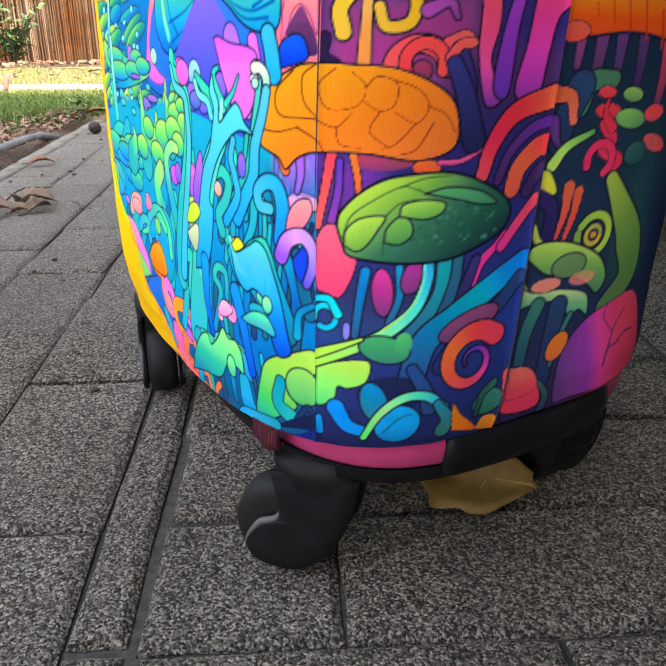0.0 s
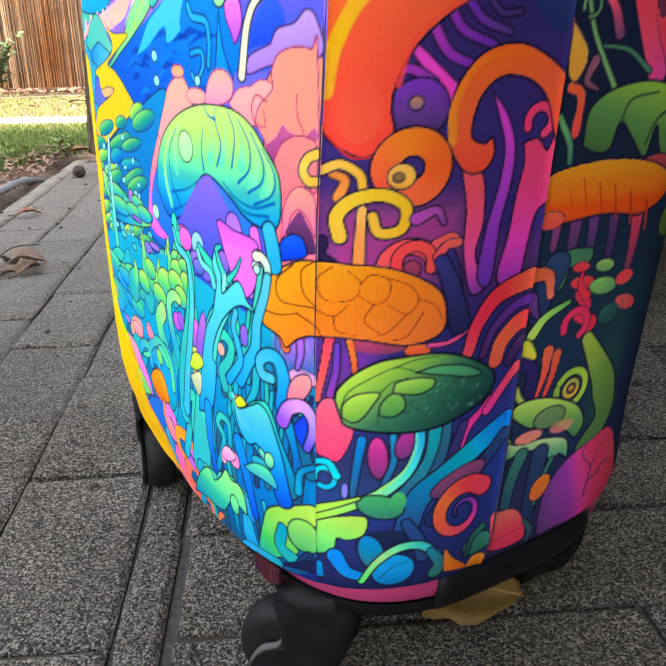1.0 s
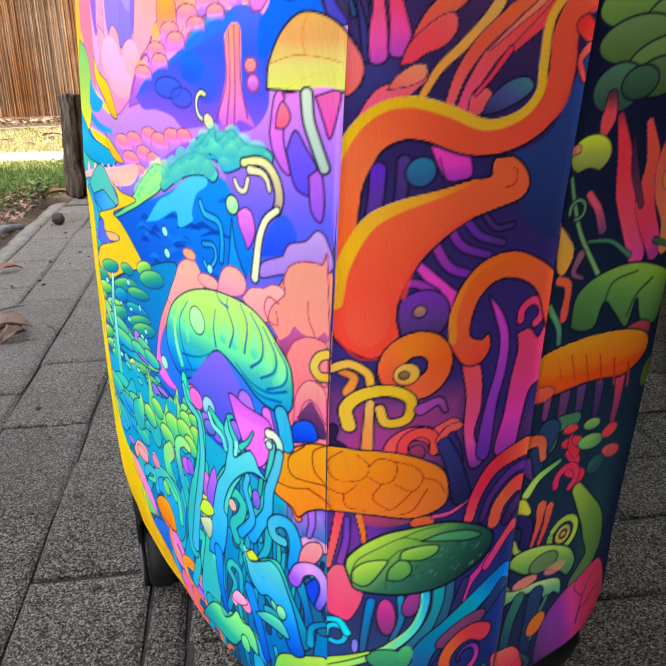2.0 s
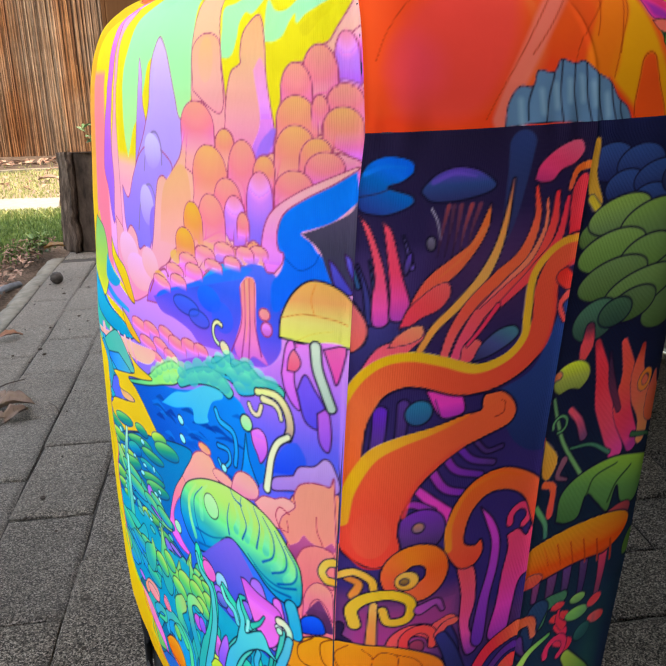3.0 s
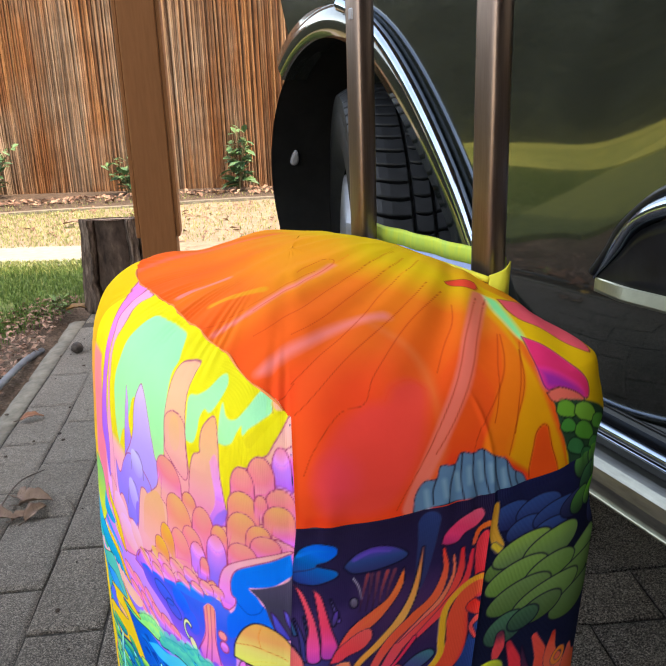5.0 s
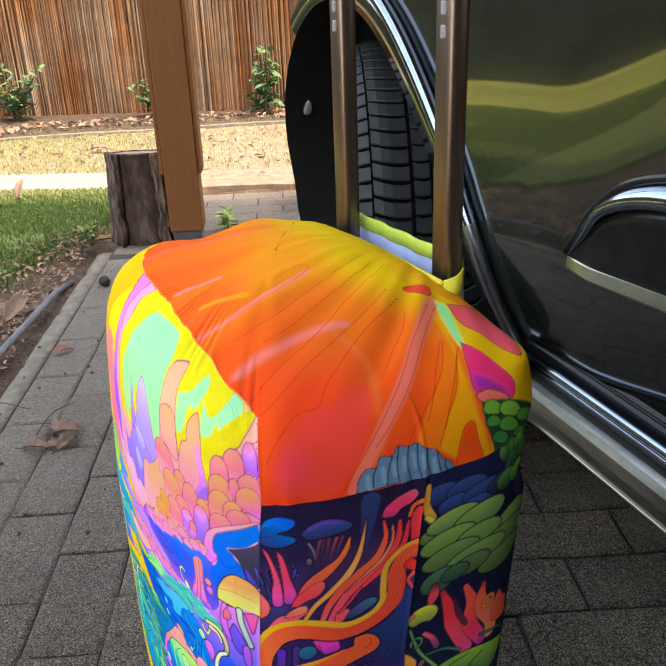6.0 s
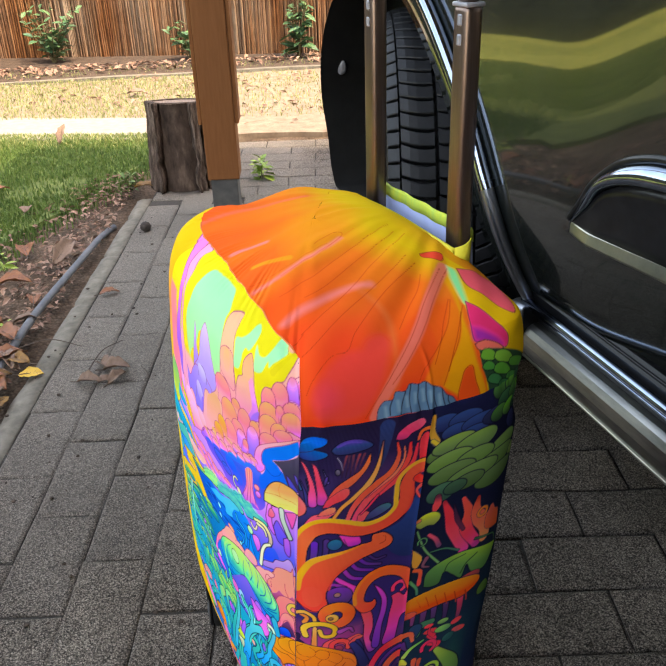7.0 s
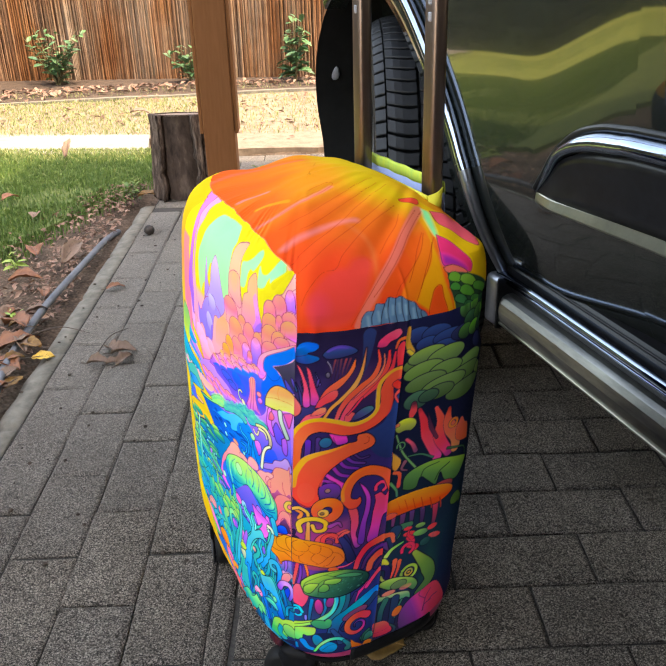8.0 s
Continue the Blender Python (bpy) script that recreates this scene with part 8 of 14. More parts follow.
    g.stroke([(-123.2, 258.9), (-118.4, 250.7), (-104.8, 246.6), (-102.1, 235.8), (-102.8, 221.5), (-110.2, 199.7), (-119.8, 175.9), (-127.2, 151.4)], 4.6, 10.3, ("#50d4dc", "#40ccdc", "#28b4e0"), line=1.1, ink=SEA)
    g.poly([(-100.0, 203.1), (-92.6, 217.4), (-87.1, 222.2), (-85.8, 209.9), (-91.2, 193.6), (-100.7, 190.2)], ("#7058e0", "#b070e0"), turn=90, line=0.7, ink=SEA)
    g.blob(-123.9, 206.5, 5.5, 5.5, ("#7a58e0", "#a468e0"), line=0.7, ink=SEA)
    g.poly([(-104.1, 159.6), (-98.7, 178.6), (-91.9, 198.4), (-85.1, 214.7), (-76.9, 224.9), (-73.5, 233.7), (-70.8, 243.2), (-74.2, 250.7), (-70.8, 258.2), (-68.8, 252.1), (-65.4, 246.6), (-65.4, 237.8), (-55.2, 244.6), (-49.7, 247.3), (-45.6, 244.6), (-42.9, 239.8), (-36.8, 235.1), (-47.0, 235.8), (-57.2, 231.0), (-68.1, 221.5), (-76.2, 209.9), (-79.6, 199.7), (-76.2, 193.6), (-85.1, 167.1)], ("#148cdc", "#28b4e4", "#3cd0e8", "#5ce4e8"), turn=90, line=1.1, ink=SEA)
    g.stroke([(-89.8, 254.1), (-85.8, 248.7), (-76.9, 246.0), (-73.5, 239.8)], 3.8, 4.6, ("#80ecdc", "#58d8e8"), line=0.8, ink=SEA)
    g.stroke([(-53.1, 231.0), (-55.8, 222.8), (-52.4, 214.7), (-51.1, 205.8), (-62.6, 192.9)], 4.6, 6.5, ("#38c0e4", "#149ae0"), line=0.9, ink=SEA)
    g.poly([(-113.6, 185.4), (-106.2, 193.6), (-96.6, 195.6), (-92.6, 190.9), (-101.4, 184.8), (-112.3, 182.7)], ("#a8d038", "#dcec54"), turn=90, line=0.9, ink=SEA)
    g.poly([(-115.0, 177.3), (-98.7, 184.8), (-96.6, 178.0), (-102.1, 169.1), (-110.9, 172.5)], ("#98a888", "#ccd0a0"), turn=90, line=0.8, ink=SEA)
    g.poly([(-206.8, 142.6), (-196.6, 150.8), (-181.6, 155.5), (-167.4, 152.8), (-163.3, 140.6), (-179.6, 135.8), (-200.7, 135.1)], ("#ff8a10", "#ffb830"), turn=90, line=1.0, ink=SEA)
    g.blob(-227.2, 169.8, 12.2, 5.1, ("#ff8ea0", "#ffb8a8"), line=0.9, ink=SEA)
    g.blob(-198.0, 176.6, 6.8, 4.4, ("#ff80a0", "#ff98a8"), line=0.8, ink=SEA)
    g.stroke([(-90.5, 166.4), (-90.5, 145.3), (-86.4, 129.0)], 10.3, 5.7, ("#1894e0", "#0c60c8"), line=0.9, ink=SEA)
    g.stroke([(-57.2, 158.9), (-51.8, 146.0), (-47.7, 131.7), (-44.3, 119.5)], 9.5, 6.5, ("#1890e4", "#0c58c4"), line=0.9, ink=SEA)
    g.poly([(-60.6, 186.8), (-55.2, 179.3), (-42.9, 184.8), (-36.1, 188.2), (-29.3, 184.8), (-23.9, 173.9), (-19.8, 163.7), (-15.7, 148.0), (-13.7, 138.5), (-22.5, 135.1), (-28.0, 146.0), (-30.7, 159.6), (-39.5, 164.4), (-47.0, 161.6), (-56.5, 169.1)], ("#0a50c0", "#1480dc", "#28b4e4", "#50dce0"), turn=90, line=1.1, ink=SEA)
    g.stroke([(-59.9, 184.8), (-55.8, 176.6), (-50.4, 171.2), (-43.6, 172.5)], 2.7, 4.9, ("#60e0e0", "#28b0e0"), line=0, ink=SEA)
    g.poly([(-58.6, 182.7), (-52.4, 186.8), (-47.0, 183.4), (-55.2, 179.3)], ("#b8cc20", "#ecf448"), turn=90, line=1.0, ink=SEA)
    g.poly([(-17.1, 191.6), (-14.4, 203.8), (-9.6, 209.9), (-3.5, 211.3), (-1.4, 207.2), (-3.5, 201.8), (-9.6, 195.0), (-12.3, 192.9)], ("#ff7898", "#ffaaa0"), turn=90, line=1.0, ink=PLUM)
    g.poly([(-12.3, 184.1), (-4.8, 191.6), (-2.1, 184.8), (-6.2, 173.9), (-10.3, 178.0)], ("#0c50d0", "#2848d0"), turn=90, line=0.8, ink=SEA)
    g.stroke([(-19.1, 184.8), (-15.0, 192.2), (-6.9, 195.0), (-1.4, 190.2), (-0.8, 182.7), (-4.2, 173.9)], 8.7, 4.9, ("#9058d8", "#d49ae4", "#a488dc", "#6a58d0"), line=1.0, ink=SEA)
    g.poly([(-76.9, 145.3), (-71.5, 150.8), (-64.7, 150.8), (-60.6, 147.4), (-68.1, 142.6), (-75.6, 141.9)], ("#f088c4", "#ffc0cc"), turn=90, line=0.9, ink=SEA)
    g.poly([(-52.4, 146.7), (-41.6, 152.8), (-30.7, 153.5), (-24.6, 147.4), (-25.2, 144.0), (-34.8, 145.3), (-46.3, 145.3)], ("#18a0c4", "#60dca4"), turn=90, line=0.9, ink=SEA)
    g.blob(-29.6, 158.9, 3.8, 4.4, ("#38b4a8", "#a0e8a0"), line=0.9, ink=SEA)
    g.poly([(-141.5, 85.5), (-121.1, 107.2), (-106.2, 120.8), (-95.3, 124.9), (-90.5, 120.2), (-80.3, 127.6), (-73.5, 135.1), (-67.4, 131.0), (-59.9, 131.7), (-54.5, 126.3), (-53.1, 115.4), (-59.9, 116.8), (-69.4, 116.1), (-81.0, 103.8), (-96.0, 98.4), (-113.0, 94.3)], ("#1080b4", "#30b49c", "#98e078"), turn=90, line=1.0, ink=SEA)
    g.blob(-66.0, 115.4, 4.8, 6.5, ("#48b890", "#80d890"), line=0.9, ink=SEA)
    # the yellow shore at the far edge, with green and orange swirls
    g.poly([(-303.4, 265.7), (-300.6, 242.6), (-317.0, 203.8), (-289.8, 186.8), (-276.2, 163.7), (-251.7, 152.1), (-236.0, 138.5), (-227.9, 121.5), (-207.5, 110.6), (-188.4, 101.1), (-185.0, 86.8), (-169.4, 81.4), (-345.0, 75.4), (-345.0, 150.0), (-345.0, 200.0), (-345.0, 265.7)], ("#f0b820", "#f4d018", "#f0d81c", "#f2cc18"), turn=90, line=0.8, ink=SEA)
    g.stroke([(-320.0, 203.8), (-312.4, 195.3), (-293.8, 186.8)], 1.6, 0.8, ("#7cc048", "#7cc048"), line=0, mid=3.6)
    g.stroke([(-292.8, 186.8), (-292.0, 175.2), (-280.2, 163.7)], 1.6, 0.8, ("#5cb060", "#5cb060"), line=0, mid=3.6)
    g.stroke([(-279.2, 163.7), (-272.9, 157.9), (-255.7, 152.1)], 1.6, 0.8, ("#8cc840", "#8cc840"), line=0, mid=3.6)
    g.stroke([(-254.7, 152.1), (-252.8, 145.3), (-240.0, 138.5)], 1.6, 0.8, ("#f08a50", "#f08a50"), line=0, mid=3.6)
    g.stroke([(-239.0, 138.5), (-240.9, 130.0), (-231.9, 121.5)], 1.6, 0.8, ("#5cb060", "#5cb060"), line=0, mid=3.6)
    g.stroke([(-230.9, 121.5), (-226.7, 116.0), (-211.5, 110.6)], 1.6, 0.8, ("#f08a60", "#f08a60"), line=0, mid=3.6)
    g.stroke([(-210.5, 110.6), (-206.9, 105.8), (-192.4, 101.1)], 1.6, 0.8, ("#f07858", "#f07858"), line=0, mid=3.6)
    g.stroke([(-191.4, 101.1), (-195.7, 93.9), (-189.0, 86.8)], 1.6, 0.8, ("#e86a70", "#e86a70"), line=0, mid=3.6)
    g.stroke([(-188.0, 86.8), (-186.2, 84.1), (-173.4, 81.4)], 1.6, 0.8, ("#f08a50", "#f08a50"), line=0, mid=3.6)


def draw_side(g):
    g.wash(-2, 101, 80, 600, ("#0a1c4c", "#12367c", "#22226a", "#301f6a", "#2a1c5c", "#2a1c50", "#221c34", "#1e1c2c"), 0.3)
    g.wash(2.4, 59.1, 255.9, 289.7, ("#8a2f72", "#7a2a66"), soft=8)
    g.wash(50, 101.4, 244.4, 268.8, ("#3a235b", "#542464"), soft=8)
    g.wash(37.8, 77.2, 422.5, 461.2, ("#3a234e", "#4a275b"), soft=12)
    g.wash(3.7, 18.9, 417.4, 448.2, ("#2a3676", "#4a3071"), soft=14)
    g.poly([(65.5, 389.1), (85.2, 397.2), (93.9, 418.2), (99.3, 430.3), (112.7, 429.1), (118.8, 370), (100, 353.2), (81, 361.3)], ("#0c295b", "#10376f", "#14407e"), turn=90, line=0)
    g.stroke([(63.7, 497.7), (63.5, 482.4), (60.9, 462), (52.1, 444.7)], 11.6, 2.1, ("#1a3b6f", "#223765", "#2a294e"), line=0, alpha=0.8)
    g.poly([(-0.1, 487.4), (3.3, 493.7), (10.3, 496.1), (18.7, 494.1), (20.3, 489.7), (16.2, 485.9), (11.4, 484), (20, 480.6), (21, 477), (14, 473.6), (8, 473.1), (0.7, 476)], ("#0c2e76", "#0c5999", "#106bd8"), turn=60, line=0.8)
    g.stroke([(0.5, 480.5), (7.5, 481.8), (12.5, 483.7)], 0.6, 0.5, ("#0c204e", "#0c204e"), line=0)
    g.stroke([(2.3, 489.5), (9.3, 492.1), (17.5, 491.4)], 1.8, 0.6, ("#1983df", "#1983df"), line=0, alpha=0.5)
    g.poly([(23.7, 481.4), (24.6, 483.8), (29.5, 488.6), (37.5, 490.7), (46.6, 488.7), (54.2, 483.3), (52, 479.9), (42.7, 477.6), (34.1, 476.9), (27.5, 477.7)], ("#262e64", "#1f4276", "#5a3c98"), turn=90, line=0.6)
    g.stroke([(28.3, 485.2), (36.2, 488.1), (45.1, 486.5)], 2.2, 0.9, ("#6a4aa8", "#6a4aa8"), line=0, alpha=0.5)
    g.stroke([(35.1, 475.4), (33.5, 465.5), (32.2, 454.7)], 1.7, 0.3, ("#7a3238", "#2a1c38"), line=0)
    g.stroke([(40.3, 475.3), (39.6, 465.3), (38.3, 454.4)], 1.8, 0.4, ("#6a2c3c", "#2a1c38"), line=0)
    g.stroke([(44.7, 475.1), (42.6, 465.2), (41.3, 454.2)], 1.9, 0.4, ("#8a3a3c", "#2a1c38"), line=0)
    g.stroke([(48.4, 475), (45.9, 465), (44.6, 454)], 1.9, 0.4, ("#6a2a40", "#2a1c38"), line=0)
    g.stroke([(37.3, 475.3), (36.6, 465.4), (35.3, 454.5)], 1.7, 0.4, ("#50243c", "#2a1c38"), line=0)
    g.blob(29.4, 460.6, 2, 3.1, ("#4a4456", "#6a6478"), turn=10, line=0.4)
    g.stroke([(28.4, 474.8), (31.2, 469.4), (32.8, 462.5)], 0.3, 0.7, ("#b0a8b8", "#58506a"), line=0)
    g.stroke([(18.4, 464.5), (20.5, 458.3), (22.6, 451.2)], 0.6, 2.2, ("#4a486f", "#6a52a8"), line=0.4)
    g.blob(20.9, 452.8, 1.4, 4.7, ("#3a305b", "#5a3f98"), turn=-10, line=0.3)
    g.stroke([(-5, 462), (-0.7, 453.4), (2.5, 443.8)], 0.5, 2.1, ("#366f8d", "#225381"), line=0.4)
    g.stroke([(1.7, 453.3), (5, 443.8), (8.1, 429.1)], 0.6, 4, ("#3a377c", "#2a306f"), line=0.5)
    g.stroke([(6.2, 454.8), (8.4, 443.7), (9.7, 430.7)], 0.5, 1.9, ("#2c5076", "#3a3776"), line=0.4)
    g.poly([(1.5, 473), (5.3, 468.7), (9.3, 459.1), (12.8, 447.6), (15.3, 429.2), (9.2, 427.1), (7.9, 437.3), (8.7, 446.9), (6.8, 457.9), (3.9, 466.9)], ("#983a90", "#e05575", "#f86170"), turn=90, line=0.8)
    g.poly([(10.3, 470.4), (13.8, 466.7), (16.7, 457.4), (19.3, 447.8), (23, 436.4), (22.3, 429.6), (15.6, 429.6), (14.8, 440.3), (13.3, 453.1), (11.6, 464)], ("#8a3890", "#d8486c", "#f05970"), turn=90, line=0.8)
    g.poly([(53, 475.2), (53.6, 467.1), (50.8, 459), (44.3, 449.7), (37.8, 443.7), (32.6, 440.4), (26.3, 435.9), (22.3, 430.3), (19.8, 424.7), (22.3, 433.5), (25.8, 441.8), (30.5, 448), (38.5, 453.9), (46.8, 460.6)], ("#f04f61", "#ff7c58", "#ff8e44"), turn=60, line=0.9)
    g.stroke([(51.6, 464.8), (43.5, 454.1), (33.8, 445.9)], 1.6, 0.5, ("#ff985f", "#ff884d"), line=0, alpha=0.7)
    g.poly([(19.4, 425.8), (22.3, 433.5), (27.7, 439.1), (33.4, 443), (38.2, 443.3), (39.4, 438), (35.1, 432.4), (28.5, 429.6), (23.9, 426.5)], ("#e84968", "#f85963", "#ff7270"), turn=60, line=0.8)
    g.stroke([(62.1, 484), (60.8, 466.8), (58.1, 454.1), (52.4, 443), (42.2, 432.2), (34.1, 424.5), (28.6, 415.1)], 1.2, 3.3, ("#8a5048", "#c88a48", "#e8ae5f", "#e0a24d", "#d89249"), line=0.9, mid=5.3)
    g.stroke([(73.3, 479.9), (75.7, 466.2), (71.1, 451.6), (60.9, 442.4), (50, 433.2), (42.6, 422.1), (39, 410.8)], 1.8, 3.9, ("#d04038", "#ff7c58", "#ff7a4d", "#ff6e5a", "#e8656f"), line=0.8, mid=7.6)
    g.stroke([(84.1, 476.5), (84.2, 462.5), (78.2, 449.5), (66.5, 438.5), (55.2, 429.4), (47.9, 418.2), (44, 408.5)], 2.8, 4.9, ("#c83440", "#f85e58", "#ff635a", "#ff6870", "#d85080"), line=0.8, mid=8.3)
    g.stroke([(79.5, 474.2), (80.5, 462.7), (75, 449.7), (63.8, 439.8), (52.9, 430.4)], 1.4, 1, ("#ff8868", "#ff9870", "#f06870"), line=0.5, mid=3.2)
    g.stroke([(90.2, 473.9), (88.3, 457.3), (80.1, 445.6), (68.3, 435), (56.6, 425)], 2.5, 1.7, ("#d83954", "#f05758", "#e84968"), line=0.7, mid=6.1)
    g.poly([(46.4, 407.6), (47.6, 414.4), (51.5, 417.1), (56.2, 414.6), (55.7, 409.3), (51.2, 406.6)], ("#e85970", "#ff7870"), turn=80, line=0.7)
    g.stroke([(62.1, 430.4), (55.1, 420.8), (49.5, 414.5)], 2.7, 2.1, ("#e03f61", "#c83a60"), line=0.6)
    g.poly([(93.7, 453.9), (92, 468.9), (92, 478.8), (97.3, 483.9), (101, 475.3), (101.6, 465.2), (99.3, 455.9)], ("#c02a38", "#e84858", "#f84f5f"), turn=90, line=0.8)
    g.poly([(71.5, 483), (72.7, 488.6), (77.3, 493.2), (84.4, 497.2), (91.7, 498.1), (94.3, 493.3), (90.7, 488.5), (84.3, 486), (80.5, 481.9), (75, 481.5)], ("#982e60", "#c84068", "#e06580"), turn=70, line=0.8)
    g.stroke([(100.9, 487.8), (92.7, 485.6), (90.2, 478.2)], 4.4, 2.8, ("#ff9844", "#ff823c", "#ff7c58"), line=1)
    g.poly([(52.4, 406.1), (56, 413.4), (63.6, 419), (71.4, 419.9), (74.7, 416), (70.4, 411.7), (60.9, 407.5)], ("#262958", "#404779", "#366f76"), turn=60, line=0.6)
    g.poly([(3.8, 402.5), (7, 410.5), (11.7, 417.3), (18.2, 420.5), (24.8, 425.1), (29.3, 425.2), (29.7, 420.5), (25.3, 416.4), (21.7, 412.5), (12.2, 410.1), (7.3, 406.2)], ("#c84490", "#f0677e", "#ff7070"), turn=70, line=0.8)
    g.poly([(15.7, 417.2), (18.6, 422.1), (24.7, 426), (28.9, 425.6), (28.9, 421.2), (23.7, 418.5)], ("#ff6e70", "#ffa575"), turn=60, line=0.5)
    g.stroke([(14.5, 387.5), (14.4, 377.4), (13.4, 367.2)], 6.3, 5.8, ("#5a2a9a", "#442765"), line=0.7)
    g.stroke([(23.8, 390.7), (23.6, 378), (22.6, 368.8)], 5.2, 4.6, ("#4a2976", "#33205b"), line=0.7)
    g.blob(30.6, 386.2, 6, 5.9, ("#104e76", "#1a6987"), turn=0, line=0.7)
    g.poly([(32.9, 396), (39.9, 383.3), (46.5, 381.7), (51.8, 383.9), (48.7, 393.4), (42.7, 395.6)], ("#8a2c90", "#b83898", "#c43e98"), turn=90, line=0.7)
    g.stroke([(37.3, 391.2), (40.2, 383.6)], 0.7, 0.7, ("#3a204e", "#3a204e"), line=0)
    g.stroke([(43.6, 364.6), (50.5, 354.8), (63.8, 349.1)], 4.1, 3.6, ("#7c2c90", "#5a2488"), line=0.7)
    g.stroke([(51.5, 365.2), (58.5, 358.1), (70.1, 353.7)], 3.8, 3.4, ("#642a94", "#4c276f"), line=0.7)
    g.stroke([(37.6, 358.8), (45.3, 346.9), (56, 341.8)], 4.4, 3.9, ("#90308e", "#6a2890"), line=0.7)
    g.stroke([(59.7, 366.6), (65.9, 360.5), (73.9, 360.8)], 2.8, 2.9, ("#4c276f", "#3c2362"), line=0.7)
    g.stroke([(30.4, 351), (40, 340.9), (51.4, 329.3)], 3.4, 7.8, ("#a83a94", "#c43ea0"), line=0.8)
    g.stroke([(25.5, 340.6), (32.6, 340.9), (40.5, 335.8)], 3.2, 4.7, ("#8a308e", "#7a2c90"), line=0.7)
    g.blob(36, 326.4, 11.9, 11.6, ("#3c2455", "#6a3094"))
    g.blob(34.9, 328.6, 2.8, 2.7, ("#5a4450", "#9a6a4a"), line=0.6)
    g.stroke([(114.6, 452.8), (95.4, 451.1), (86.3, 437.2), (86.7, 419), (80.5, 405.6), (66.4, 398.5), (49.7, 398.3), (32.5, 404.5), (20.7, 405), (10.3, 399), (3.6, 385.6), (1.8, 366.8), (3.3, 351.5)], 11.8, 12.6, ("#ff7c53", "#ff6a4f", "#ff664d", "#ff6d4a", "#ff844f", "#ff7837"), line=1.3, mid=14.0)
    g.stroke([(108.5, 455.9), (90.3, 454.1), (78.7, 443), (77.6, 425.4), (77.8, 413.8), (69.9, 405.3), (55.3, 402.6), (39.2, 408.7), (25, 412.6), (13, 410.4), (3.8, 401.4), (-2.1, 387.2), (-3.3, 366.5), (-1.7, 356.9)], 3.2, 3.5, ("#d89833", "#e8b63c", "#d8ae33", "#e0b237", "#f0c424", "#dfb328", "#f0b633"), line=0, mid=4.4)
    g.stroke([(103.5, 447.8), (91.4, 439.5), (92.2, 422), (88.6, 406), (71.4, 395.2)], 2.5, 1.9, ("#f05046", "#e84b46", "#f05546"), line=0, alpha=0.5)
    g.stroke([(13.2, 394.7), (7.5, 380.2), (6.4, 359.4)], 2.1, 2.4, ("#ff8852", "#ff7e4d"), line=0, alpha=0.5)
    g.poly([(95.6, 443.1), (91.1, 440.8), (91.2, 436.4), (98.1, 431.9), (100.3, 437.4)], ("#d84840", "#c03028"), turn=90, line=0.8)
    g.stroke([(98.2, 430.4), (95, 425.3), (98.1, 417.7)], 3.6, 2, ("#f06861", "#e85956"), line=0.7)
    g.poly([(61.1, 389.4), (69.9, 389.3), (76.7, 383.8), (79.4, 377.3), (76.2, 371.7), (63.8, 368.3), (51.5, 364.8), (42.3, 358.7), (33.7, 350.2), (27.7, 339), (25.7, 327.6), (27.3, 316.1), (18.8, 308.8), (9.8, 310.6), (0.2, 319.5), (-0.5, 341.1), (3.9, 353.9), (15, 369.1), (24.7, 375.1), (38.5, 378.4), (49.7, 381.4), (59.9, 382.2), (60.2, 386.2)], ("#ff574a", "#ff634a", "#ff724a", "#ff7c4d"), turn=90, line=1.3)
    g.stroke([(1, 333.2), (3.5, 349.1), (11.8, 365.7), (23.1, 372.8), (38.7, 376.9), (53.8, 380.8)], 6.4, 1.3, ("#f8b637", "#f0bc24", "#e8b237", "#e0a233", "#f07e33"), line=0, mid=5.8)
    g.stroke([(68.2, 377), (72.4, 378.5), (72.6, 383.2), (70.1, 385)], 1.2, 0.7, ("#7a2010", "#7a2010"), line=0)
    g.stroke([(2.6, 316.7), (11.7, 308.6), (21.5, 308.7)], 1, 0.8, ("#a82a10", "#a82a10"), line=0)
    g.stroke([(27.6, 335.5), (31.1, 348.9), (40.3, 359.3), (53.3, 366.8)], 2.3, 1.8, ("#e04834", "#e84b46", "#e85046"), line=0, alpha=0.5)
    g.blob(14.2, 325.9, 8.8, 12.3, ("#ff7c58", "#ff6a53"), turn=0, line=0, alpha=0.5)
    g.poly([(55.6, 302.6), (65.3, 299.3), (68.3, 280.3), (66, 265), (72.8, 251), (65.4, 248.4), (60.1, 267), (59.6, 285.2)], ("#6a2c88", "#e05586", "#ff676f"), turn=90, line=1)
    g.poly([(65.9, 331.5), (73.9, 322.6), (79.3, 310), (79.7, 294.5), (76.8, 277.5), (75.2, 252), (68, 254.6), (69.7, 275.3), (73.7, 294.2), (74.3, 309.3), (70.3, 321)], ("#5a3090", "#8a3a9c", "#b43aa0"), turn=90, line=0.9)
    g.poly([(83.5, 310.5), (90.3, 311.6), (95.7, 306.4), (98.9, 314.1), (101.3, 289.4), (94.6, 280.1), (92.5, 267.3), (90.4, 251), (85.5, 248.1), (78, 253.3), (81.3, 271.3), (83, 289), (84.9, 301.8)], ("#7a3090", "#b83c94", "#e84e8a", "#f4577e"), turn=90, line=1)
    g.ring(90, 318.8, 5.9, 4.1, -60, 200, ("#f05280", "#e84779"), line=0.9)
